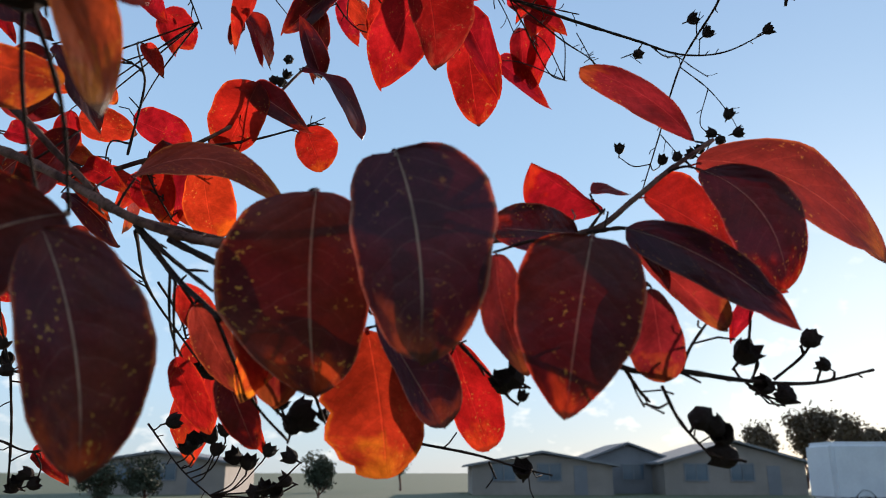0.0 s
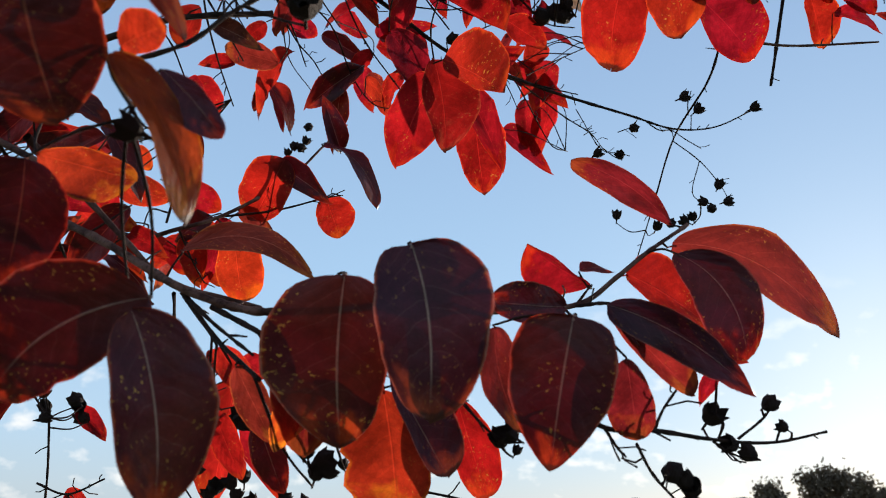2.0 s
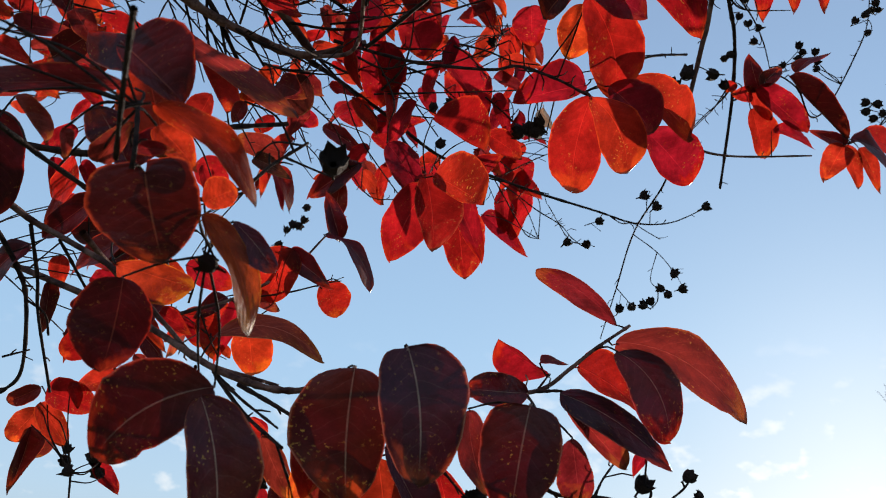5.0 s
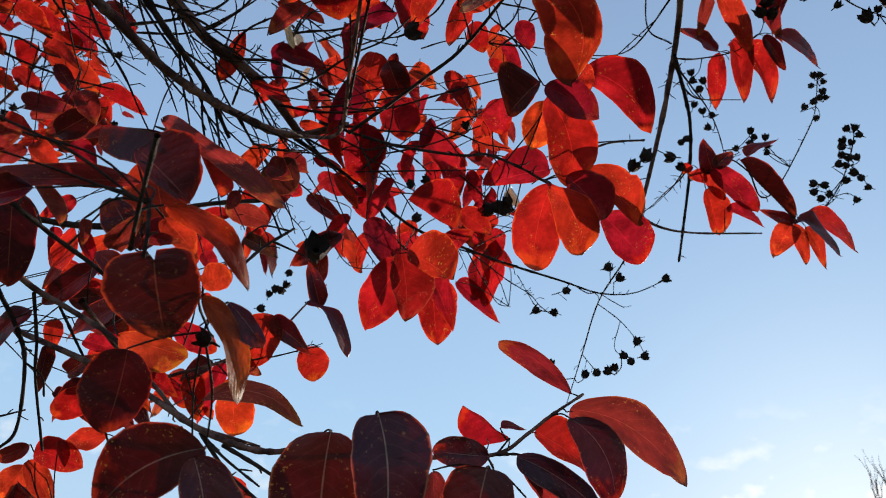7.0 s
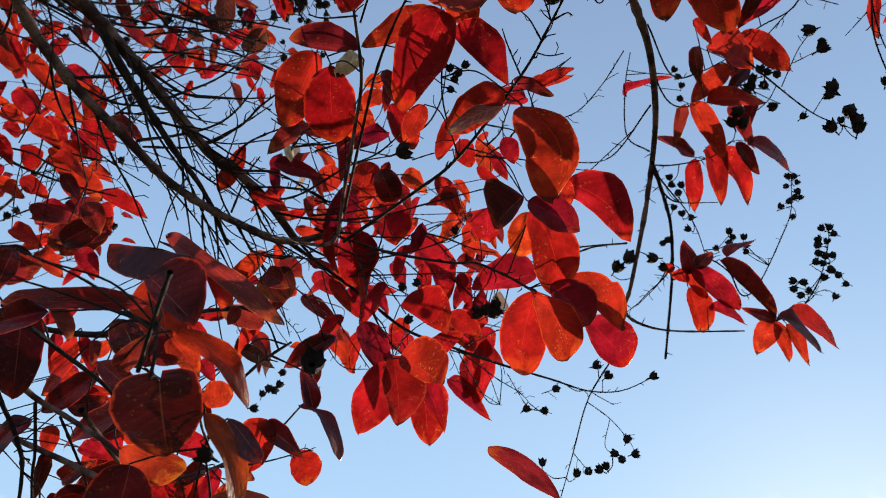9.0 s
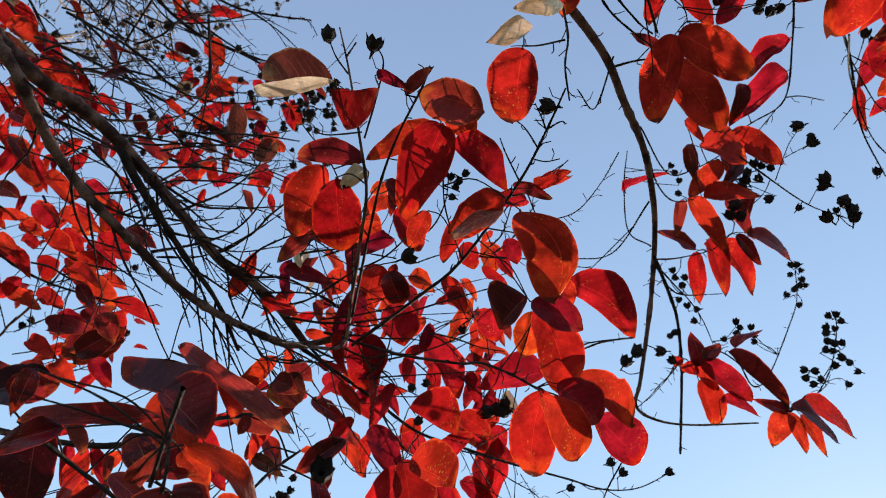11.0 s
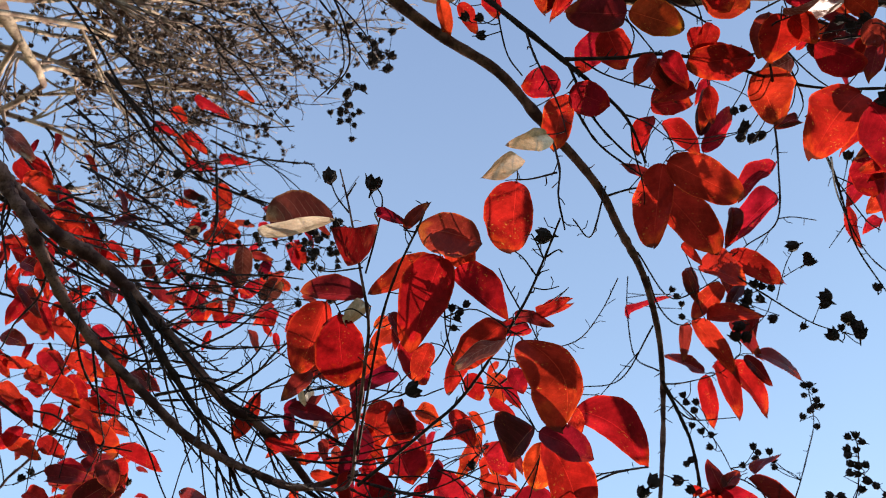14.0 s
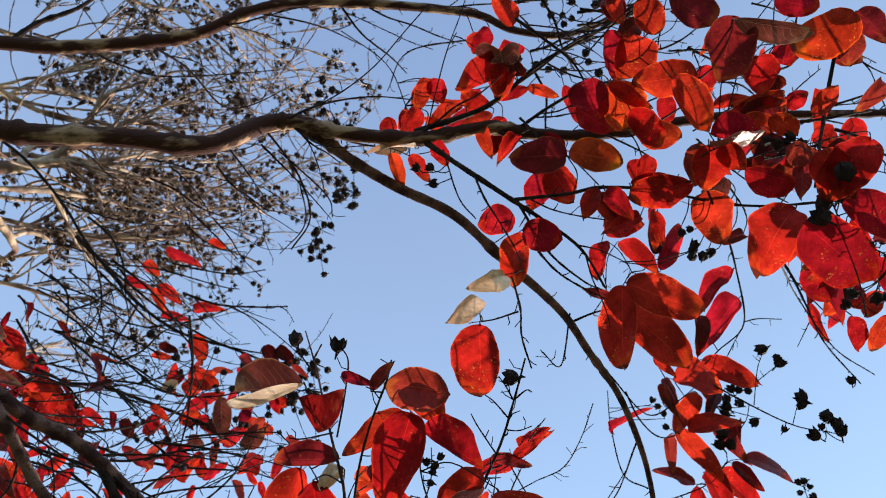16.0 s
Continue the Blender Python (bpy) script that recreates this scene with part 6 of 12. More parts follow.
leaf(bough_e, "plum", (.2734, .4297, 1.9555), (.2636, .4166, 1.9775), (-.53, -.6, -.6), 0.0213, 1)
leaf(bough_e, "plum", (.2722, .4204, 1.9516), (.2845, .4127, 1.9633), (-.37, -.91, -.22), 0.0171, 1)
leaf(bough_e, "orange", (.2709, .4434, 1.9430), (.2861, .4646, 1.9071), (-0.08, -0.84, -0.54), 0.0237, 0, share=0.29, foot=0.5, point=0.48, fold=0.2, arch=0.38, wavy=1.2, twist=-0.32)
leaf(bough_e, "red", (.2674, .4335, 1.9498), (.2518, .433, 1.9517), (-.02, -.93, -.38), 0.0174, 1)
leaf(bough_e, "red", (.2682, .4319, 1.9523), (.2855, .4418, 1.9349), (-.05, -.84, -.53), 0.0189, 1)
leaf(bough_e, "plum", (.3089, .4287, 1.9737), (.3318, .4203, 1.9857), (-.49, -.77, .4), 0.0176, 2)
leaf(bough_e, "maroon", (.2938, .4155, 1.9581), (.3489, .4398, 1.9144), (-0.39, -0.63, -0.67), 0.0179, 2, share=0.06, foot=0.39, point=0.59, fold=0.25, arch=0.35, wavy=1.2, twist=-0.15)
leaf(bough_e, "red", (.2872, .4392, 1.92), (.3174, .4446, 1.909), (.24, -.95, .21), 0.02, 2)
leaf(bough_e, "plum", (.3504, .4503, 1.9165), (.3238, .4467, 1.9242), (-0, -.91, -.42), 0.0151, 1)
leaf(bough_e, "red", (.3448, .4436, 1.9087), (.3338, .4578, 1.8864), (-.38, -.85, -.36), 0.0276, 0)
leaf(bough_e, "red", (.3521, .4473, 1.9117), (.3646, .4638, 1.8839), (-.17, -.81, -.56), 0.0153, 0)
leaf(bough_e, "red", (.3654, .4522, 1.9123), (.3844, .4677, 1.8858), (-.13, -.81, -.57), 0.0156, 1)
leaf(bough_e, "plum", (.3479, .4323, 1.9078), (.3848, .4452, 1.8841), (.35, -.94, .03), 0.0254, 2)
leaf(bough_e, "red", (.3715, .4533, 1.9292), (.4142, .4665, 1.9046), (.32, -.95, .05), 0.0336, 2)
leaf(bough_e, "orange", (.2481, .4207, 1.9529), (.2437, .4249, 1.9464), (-.43, -.86, -.26), 0.0127, 0)
twig(bough_e, 0.00108, 0.000625, [(.1437, .1727, 2.0562), (.1699, .1672, 2.0614), (.2035, .1779, 2.0786), (.2259, .1882, 2.0822)])
twig(bough_e, 0.00108, 0.000625, [(.1129, .094, 2.0648), (.1371, .13, 2.0708), (.1669, .1505, 2.0641), (.2036, .1796, 2.0769)])
twig(bough_e, 0.00108, 0.000625, [(.2769, .0985, 2.1291), (.3143, .154, 2.158), (.3349, .2076, 2.1606), (.34, .2563, 2.1399), (.3096, .2732, 2.1233), (.2754, .2746, 2.094)])
twig(bough_e, 0.00072, 0.0005, [(.34, .2551, 2.1411), (.3552, .2536, 2.1424), (.3832, .2617, 2.1482)])
twig(bough_e, 0.00096, 0.0005, [(.2754, .2746, 2.094), (.3073, .2808, 2.059), (.3443, .2917, 2.0334), (.3761, .2981, 2.0266)])
twig(bough_e, 0.00048, 0.0003125, [(.3133, .2774, 2.0481), (.3226, .2557, 2.0698), (.3313, .2447, 2.0808)])
twig(bough_e, 0.00048, 0.0003125, [(.3203, .2629, 2.0626), (.3453, .2523, 2.073)])
twig(bough_e, 0.00048, 0.0003125, [(.3443, .2917, 2.0334), (.3549, .2757, 2.0494)])
twig(bough_e, 0.00048, 0.0003125, [(.3649, .2977, 2.0272), (.3772, .2884, 2.0363)])
twig(bough_e, 0.00084, 0.0005, [(.0921, .0979, 2.0186), (.0899, .0911, 1.9688), (.0872, .0983, 1.9474), (.091, .1135, 1.9321)])
twig(bough_e, 0.00072, 0.0005, [(.0881, .0924, 1.9674), (.0729, .101, 1.9731), (.0617, .1016, 1.9727)])
twig(bough_e, 0.00072, 0.0005, [(.1425, .1549, 2.0458), (.1261, .1709, 2.0015), (.1111, .1562, 2.0023)])
twig(bough_e, 0.00072, 0.0005, [(.1714, .2043, 2.0242), (.2074, .2562, 2.0282), (.2453, .2787, 2.0619), (.2756, .282, 2.0865)])
capsule(bough_e, (.3297, .243, 2.0825), 0.0122)
capsule(bough_e, (.3453, .2515, 2.0737), 0.0122)
capsule(bough_e, (.3568, .2742, 2.0508), 0.0122)
capsule(bough_e, (.3757, .2884, 2.0363), 0.0122)
capsule(bough_e, (.3862, .2971, 2.0274), 0.0122)
capsule(bough_e, (.3608, .2985, 2.0264), 0.0122)
capsule(bough_e, (.355, .2793, 2.0458), 0.0122)
capsule(bough_e, (.384, .2936, 2.031), 0.0122)
capsule(bough_e, (.3367, .2934, 2.0318), 0.00762)
capsule(bough_e, (.3427, .2487, 2.0766), 0.00762)
capsule(bough_e, (.3698, .294, 2.0308), 0.00762)
leaf(bough_e, "red", (.1913, .1475, 2.0667), (.1815, .1946, 2.0194), (-0.25, -0.71, -0.65), 0.0312, 9, share=0.61, foot=0.5, point=0.55, fold=0.19, arch=0.41, bow=0.009, wavy=1.2, twist=-0.31)
leaf(bough_e, "rust", (.1999, .1800, 2.0766), (.2441, .2186, 2.0374), (-0.28, -0.52, -0.81), 0.0354, 9, share=0.46, foot=0.42, point=0.6, fold=0.16, arch=0.61, bow=-0.026, wavy=1.2, twist=0.19)
leaf(bough_e, "red", (.1922, .1401, 2.0599), (.2502, .1608, 2.0384), (-0.16, -0.47, -0.87), 0.0330, 9, share=0.46, foot=0.45, point=0.5, fold=0.16, arch=0.47, wavy=1.2, twist=-0.18)
leaf(bough_e, "red", (.3278, .1992, 2.1547), (.2910, .2258, 2.1288), (-0.42, -0.87, -0.26), 0.0208, 3, share=0.69, foot=0.46, point=0.52, fold=0.48, arch=0.53, wavy=1.2, twist=-0.23)
leaf(bough_e, "red", (.3361, .2311, 2.1510), (.2851, .2701, 2.1127), (-0.31, -0.85, -0.43), 0.0255, 3, share=0.59, foot=0.41, point=0.57, fold=0.48, arch=0.65, wavy=1.2, twist=-0.32)
leaf(bough_e, "plum", (.292, .243, 2.1397), (.2871, .2661, 2.1166), (.19, -.68, -.71), 0.0193, 3)
leaf(bough_e, "red", (.2343, .2496, 2.0913), (.2496, .2613, 2.0793), (-.05, -.68, -.73), 0.0115, 1)
leaf(bough_e, "red", (.2787, .0411, 1.9821), (.2457, .0716, 1.9523), (-0.25, -0.79, -0.57), 0.0347, 0, share=0.58, foot=0.5, point=0.5, fold=0.19, arch=0.78, bow=0.053, wavy=1.2, twist=0.28)
leaf(bough_e, "red", (.2272, .0445, 2.0208), (.2386, .0699, 1.9954), (-0.44, -0.49, -0.75), 0.0299, 0, share=0.36, foot=0.45, point=0.5, fold=0.16, arch=0.44, wavy=1.2, twist=-0.34)
leaf(bough_e, "plum", (.2725, .0908, 2.0377), (.2575, .0952, 2.0334), (-.07, -.8, -.59), 0.0127, 7)
leaf(bough_e, "red", (.2283, .1455, 2.0828), (.2506, .1185, 2.1094), (-0.33, -0.80, -0.50), 0.0172, 0, share=0.67, foot=0.51, point=0.47, fold=0.32, arch=0.69, wavy=1.2, twist=0.33)
leaf(bough_e, "red", (.2049, .1415, 2.1291), (.2367, .1642, 2.1063), (-0.11, -0.63, -0.77), 0.0180, 1, share=0.39, foot=0.45, point=0.53, fold=0.32, arch=0.77, wavy=1.2, twist=-0.06)
leaf(bough_e, "plum", (.2262, .1339, 2.0942), (.2297, .1096, 2.1185), (-.07, -.71, -.7), 0.0169, 0)
leaf(bough_e, "red", (.1864, .1191, 2.1101), (.2202, .1155, 2.1126), (-0.08, -0.61, -0.79), 0.0269, 1, share=0.35, foot=0.45, point=0.53, fold=0.24, arch=0.71, wavy=1.2, twist=0.08)
leaf(bough_e, "red", (.1815, .1142, 2.0862), (.1687, .1378, 2.0627), (-0.63, -0.69, -0.36), 0.0176, 3, share=0.56, foot=0.47, point=0.51, fold=0.48, arch=0.4, wavy=1.2, twist=-0.14)
leaf(bough_e, "orange", (.1004, .0737, 2.0427), (.0924, .1040, 2.0124), (-0.36, -0.70, -0.62), 0.0238, 0, share=0.49, foot=0.44, point=0.54, fold=0.24, arch=0.67, wavy=1.2, twist=-0.1)
leaf(bough_e, "red", (.1029, .0678, 2.0347), (.1310, .0749, 2.0269), (-0.07, -0.64, -0.77), 0.0249, 1, share=0.54, foot=0.45, point=0.53, fold=0.19, arch=0.58, wavy=1.2, twist=-0.13)
leaf(bough_e, "brown", (.1819, .1595, 2.069), (.162, .1538, 2.075), (-.03, -.68, -.73), 0.0113, 6)
leaf(bough_e, "red", (.4206, .2083, 2.1588), (.3988, .2325, 2.1348), (-.48, -.8, -.37), 0.0269, 1)
leaf(bough_e, "red", (.4095, .247, 2.1484), (.4187, .2719, 2.1232), (-.68, -.39, -.63), 0.0152, 1)
leaf(bough_e, "red", (.4378, .254, 2.141), (.425, .2636, 2.1315), (-.39, -.86, -.34), 0.0158, 1)
leaf(bough_e, "red", (.2917, .2789, 2.1178), (.3422, .3002, 2.0959), (-0.37, -0.43, -0.82), 0.0240, 2, share=0.33, foot=0.44, point=0.54, fold=0.4, arch=0.78, wavy=1.2, twist=-0.08)
leaf(bough_e, "red", (.2525, .2689, 2.0859), (.2956, .2816, 2.0725), (0.29, -0.95, -0.12), 0.0411, 2, share=0.39, foot=0.45, point=0.53, fold=0.32, arch=0.37, wavy=1.2, twist=-0.04)
leaf(bough_e, "plum", (.2372, .2664, 2.0743), (.2449, .2845, 2.0561), (-.53, -.48, -.7), 0.0139, 1)
leaf(bough_e, "red", (.2720, .2813, 2.0729), (.2448, .3037, 2.0509), (-0.37, -0.83, -0.41), 0.0204, 1, share=0.51, foot=0.45, point=0.53, fold=0.32, arch=0.3, wavy=1.2, twist=-0.12)
leaf(bough_e, "plum", (.3022, .3007, 2.0958), (.2876, .319, 2.0776), (-.46, -.78, -.42), 0.0156, 1)
leaf(bough_e, "red", (.2566, .2966, 2.0437), (.2994, .2938, 2.046), (-.05, -.98, -.21), 0.0242, 1)
leaf(bough_e, "red", (.2142, .3778, 2.1328), (.2569, .3633, 2.1469), (-.37, -.91, .19), 0.0194, 2)
twig(bough_e, 0.00132, 0.000625, [(.3422, .1568, 2.1265), (.3763, .199, 2.1403), (.3959, .236, 2.1313), (.4104, .2681, 2.113), (.4416, .3045, 2.0902)])
twig(bough_e, 0.0006, 0.000375, [(.3947, .2472, 2.12), (.3784, .2626, 2.1048)])
twig(bough_e, 0.00072, 0.0005, [(.3765, .2026, 2.1367), (.4147, .243, 2.124), (.4341, .2562, 2.1247)])
capsule(bough_e, (.4079, .2037, 2.1777), 0.0108)
capsule(bough_e, (.4162, .2092, 2.1721), 0.0108)
capsule(bough_e, (.4275, .2943, 2.0865), 0.0108)
capsule(bough_e, (.2332, .0967, 2.0322), 0.0081)
capsule(bough_e, (.2395, .1009, 2.0279), 0.0081)
capsule(bough_e, (.2314, .1005, 2.0284), 0.0081)
capsule(bough_e, (.2455, .0993, 2.0295), 0.0081)
capsule(bough_e, (.2352, .0938, 2.0351), 0.0081)

# leafy top on the right
twig(bough_c, 0.0024, 0.000875, [(.039, .0216, 2.1068), (.0626, .0306, 2.0769), (.0979, .0505, 2.0518), (.1219, .0665, 2.0412), (.148, .0905, 2.0373), (.1682, .1277, 2.0372)])
twig(bough_c, 0.00144, 0.00075, [(.0979, .0505, 2.0518), (.1378, .045, 2.0424), (.1614, .0403, 2.0388), (.2003, .0425, 2.0305), (.236, .0477, 2.0145), (.2707, .0479, 2.0016), (.3189, .033, 1.9743)])
twig(bough_c, 0.00108, 0.000625, [(.1019, .0521, 2.0507), (.1206, .0843, 2.0301), (.1465, .1104, 2.025), (.1646, .1283, 2.0369)])
twig(bough_c, 0.0024, 0.001, [(.0307, .0137, 2.1119), (.0892, .0004, 2.1186), (.1354, -.0259, 2.1338), (.1828, -.0445, 2.1441), (.2177, -.0619, 2.154)])
twig(bough_c, 0.00144, 0.00075, [(.11, .0182, 2.107), (.1335, -.0027, 2.0958), (.1592, -.0208, 2.0828), (.1742, -.03, 2.0646)])
twig(bough_c, 0.00156, 0.001, [(.3423, -.0405, 2.0784), (.3325, .0075, 2.0606), (.2882, .0249, 1.9802)])
twig(bough_c, 0.00084, 0.0005, [(.2358, .0504, 2.0128), (.2141, .0061, 1.9939), (.2252, -.0067, 1.9898)])
twig(bough_c, 0.00084, 0.0005, [(.2113, .0243, 2.1005), (.2357, .0033, 2.0893), (.2535, -.0068, 2.0951)])
twig(bough_c, 0.00084, 0.0005, [(.1802, .0252, 2.1007), (.2044, .0307, 2.0613), (.1923, .0332, 2.0483)])
twig(bough_c, 0.00084, 0.0005, [(.1355, -.0277, 2.1349), (.1563, -.0218, 2.1071), (.1849, -.0229, 2.0717)])
twig(bough_c, 0.00084, 0.0005, [(.3079, .1222, 2.0368), (.3674, .2037, 2.1023), (.4062, .2572, 2.0915), (.4475, .288, 2.083)])
twig(bough_c, 0.00072, 0.0005, [(-.0403, .0179, 2.4648), (.0111, .0105, 2.2912), (.0281, .0189, 2.1677)])
twig(bough_c, 0.00096, 0.0005, [(.1063, .0089, 2.3486), (.035, .0159, 2.3461), (.0089, .0499, 2.3256)])
twig(bough_c, 0.00108, 0.000625, [(-.086, -.0022, 2.1131), (-.0664, .0434, 2.1196), (-.062, .0838, 2.1178), (-.0816, .11, 2.1138)])
twig(bough_c, 0.00072, 0.0005, [(-.0759, .0198, 2.1109), (-.0448, .0598, 2.1087), (-.0414, .0755, 2.0989)])
twig(bough_c, 0.00072, 0.0005, [(.0513, .0231, 2.0937), (.059, .0505, 2.0647), (.0698, .0608, 2.0461)])
leaf(bough_c, "red", (.1846, .0371, 2.0343), (.2229, .041, 2.0308), (-.01, -.62, -.78), 0.0162, 1)
leaf(bough_c, "red", (.1962, .0217, 2.0435), (.1888, .0388, 2.0331), (-.01, -.53, -.85), 0.0171, 0)
leaf(bough_c, "rust", (.1564, .0281, 2.0053), (.1705, .0438, 1.9951), (-.02, -.53, -.85), 0.0176, 1)
leaf(bough_c, "red", (.1568, .0389, 2.0339), (.1469, .0551, 2.0241), (-.38, -.64, -.67), 0.0173, 3)
leaf(bough_c, "red", (.1846, .0578, 2.0214), (.1613, .0656, 2.0172), (-.13, -.74, -.66), 0.0155, 1)
leaf(bough_c, "red", (.2636, .0292, 1.9434), (.3013, .0619, 1.9209), (-0.35, -0.69, -0.64), 0.0394, 9, share=0.53, foot=0.45, point=0.5, fold=0.19, arch=0.78, bow=0.04, wavy=1.2, twist=0.16)
leaf(bough_c, "red", (.1060, .0887, 2.0996), (.0755, .0926, 2.0965), (-0.02, -0.67, -0.74), 0.0259, 1, share=0.42, foot=0.46, point=0.52, fold=0.32, arch=0.35, wavy=1.2, twist=0.28)
leaf(bough_c, "rust", (.1193, -.0258, 2.1340), (.0660, -.0135, 2.1280), (-0.03, -0.55, -0.84), 0.0227, 1, share=0.73, foot=0.54, point=0.44, fold=0.32, arch=0.62, wavy=1.2, twist=0.21)
leaf(bough_c, "red", (.1056, -.0239, 2.1333), (.0981, -.0041, 2.1212), (-.29, -.58, -.76), 0.0276, 1)
leaf(bough_c, "rust", (.0866, -.0442, 2.1701), (.0893, -.0299, 2.1611), (.09, -.54, -.84), 0.0198, 3)
leaf(bough_c, "rust", (.1184, -.0395, 2.1427), (.1069, -.0307, 2.1375), (-.11, -.6, -.79), 0.0223, 7)
leaf(bough_c, "red", (.0515, .0116, 2.2305), (.0561, .0283, 2.22), (-.34, -.43, -.83), 0.0178, 0)
leaf(bough_c, "red", (.0463, .0138, 2.2293), (.0333, .0304, 2.2193), (-.13, -.58, -.8), 0.0161, 3)
leaf(bough_c, "orange", (.011, .0319, 2.1129), (.0169, .0556, 2.0979), (.22, -.56, -.8), 0.0139, 0)
leaf(bough_c, "pale", (.0288, .0246, 2.1052), (-.0037, .0249, 2.1058), (-.02, -.93, -.36), 0.0184, 3)
leaf(bough_c, "red", (.0259, .0302, 2.1017), (.0379, .0457, 2.0917), (.12, -.6, -.79), 0.0148, 1)
leaf(bough_c, "red", (.0837, .0144, 2.11), (.0887, .0328, 2.0985), (-.38, -.42, -.82), 0.0153, 3)
leaf(bough_c, "red", (.1069, .0146, 2.0857), (.093, .0294, 2.0769), (-.21, -.64, -.74), 0.0153, 3)
leaf(bough_c, "red", (.0238, .0234, 2.1767), (.027, .0386, 2.1672), (-.29, -.46, -.84), 0.0177, 1)
leaf(bough_c, "red", (.0723, .0161, 2.18), (.051, .0307, 2.1715), (-.09, -.6, -.79), 0.0196, 7)
leaf(bough_c, "red", (.0851, .0025, 2.1646), (.0758, .0162, 2.1563), (-.2, -.6, -.77), 0.0191, 1)
leaf(bough_c, "red", (.0558, .0396, 2.1658), (.0428, .0273, 2.1738), (.05, -.58, -.81), 0.0165, 1)
leaf(bough_c, "red", (.0814, .0248, 2.1744), (.0574, .0393, 2.1659), (-.09, -.61, -.79), 0.0164, 1)
leaf(bough_c, "red", (.3874, .026, 2.1537), (.3731, .0533, 2.137), (-.57, -.62, -.53), 0.0194, 1)
leaf(bough_c, "red", (.3272, .0248, 2.1206), (.3509, .0178, 2.1244), (-.1, -.7, -.71), 0.0117, 3)
leaf(bough_c, "red", (.2687, .0124, 2.1064), (.2946, .0081, 2.1084), (-.05, -.64, -.77), 0.0126, 3)
leaf(bough_c, "rust", (.2817, .0169, 2.0796), (.3151, .0232, 2.0748), (-.02, -.53, -.85), 0.018, 1)
leaf(bough_c, "maroon", (.2879, .053, 2.0805), (.3257, .0651, 2.072), (-.02, -.53, -.85), 0.0226, 1)
leaf(bough_c, "red", (.2749, -.005, 1.9638), (.2952, .0158, 1.9503), (-.17, -.41, -.89), 0.0306, 0)
leaf(bough_c, "brown", (.3692, -.018, 2.1226), (.3878, -.01, 2.1171), (-.11, -.37, -.92), 0.0232, 1)
leaf(bough_c, "orange", (.2251, -.0428, 2.1419), (.218, -.057, 2.151), (-.15, -.47, -.87), 0.0207, 1)
leaf(bough_c, "rust", (.2219, .0955, 2.0794), (.2172, .1139, 2.068), (-.52, -.54, -.66), 0.0159, 1)
leaf(bough_c, "red", (.3477, .0338, 2.0909), (.3593, .0486, 2.0814), (-.21, -.41, -.89), 0.0228, 1)
leaf(bough_c, "rust", (.3785, .029, 2.0931), (.3691, .0513, 2.0794), (-.22, -.57, -.79), 0.0234, 1)
leaf(bough_c, "orange", (.2891, .0181, 2.1729), (.2714, .0282, 2.1672), (-.17, -.7, -.69), 0.0196, 1)
leaf(bough_c, "orange", (.3162, .0593, 2.0994), (.3044, .0441, 2.1092), (-.16, -.44, -.88), 0.0208, 1)
leaf(bough_c, "brown", (.2733, .0023, 1.9947), (.2894, .0115, 1.9885), (-.09, -.44, -.89), 0.0204, 6)
leaf(bough_c, "brown", (.2837, .0096, 1.9898), (.279, .0289, 1.9779), (-.65, -.51, -.57), 0.0162, 6)
capsule(bough_c, (.2856, -.0009, 1.9492), 0.0149)
capsule(bough_c, (.2677, .0214, 1.9358), 0.0149)
capsule(bough_c, (.2764, .02, 1.9482), 0.0118)
capsule(bough_c, (.2872, .0146, 1.9513), 0.0118)
capsule(bough_c, (.2833, .0174, 2.0439), 0.00891)
capsule(bough_c, (.2996, .0163, 2.0442), 0.00891)
capsule(bough_c, (.3073, .0218, 2.0405), 0.00891)
capsule(bough_c, (.2911, .0211, 2.0414), 0.00891)
capsule(bough_c, (.0288, .0333, 2.088), 0.00782)
capsule(bough_c, (.0396, .0341, 2.0872), 0.00782)
capsule(bough_c, (.0418, .0449, 2.0804), 0.00782)
capsule(bough_c, (.2217, .0796, 2.0303), 0.0063)
capsule(bough_c, (.2281, .0781, 2.0311), 0.0063)
capsule(bough_c, (.3005, -.0054, 2.1401), 0.0137)
capsule(bough_c, (.3075, -.0078, 2.1415), 0.0137)

# leaves further off on the left
outer = limb("branch", 0.0026, 0.0006, [(-1.12, .45, 1.6), (-.95, .55, 1.9), (-.5942, .6487, 2.0823), (-.5183, .6331, 2.1212), (-.4693, .6078, 2.1972), (-.4359, .5709, 2.2737), (-.4165, .5342, 2.3512)], "bark")
twig(outer, 0.00096, 0.0005, [(-.4842, .6144, 2.1684), (-.435, .6054, 2.1794), (-.3916, .5911, 2.2186), (-.3719, .593, 2.2523)])
twig(outer, 0.00096, 0.0005, [(-.4847, .5903, 2.0738), (-.4088, .5354, 2.0621), (-.3237, .4825, 2.0464), (-.3024, .4718, 2.0433)])
twig(outer, 0.00084, 0.0005, [(-.5148, .6103, 2.139), (-.4594, .6029, 2.1471), (-.4018, .5993, 2.1679)])
twig(outer, 0.00084, 0.0005, [(-.4829, .6041, 2.0512), (-.4, .5545, 2.0304), (-.3097, .4886, 1.9973)])
twig(outer, 0.00084, 0.0005, [(-.4816, .6145, 2.0343), (-.3919, .5687, 2.0067), (-.3367, .5322, 2.0047)])
leaf(outer, "brown", (-.5325, .5822, 2.2432), (-.5068, .5877, 2.2325), (.09, -.96, -.27), 0.0238, 0)
leaf(outer, "red", (-.5226, .5681, 2.2654), (-.4895, .575, 2.2519), (.07, -.95, -.3), 0.0194, 12)
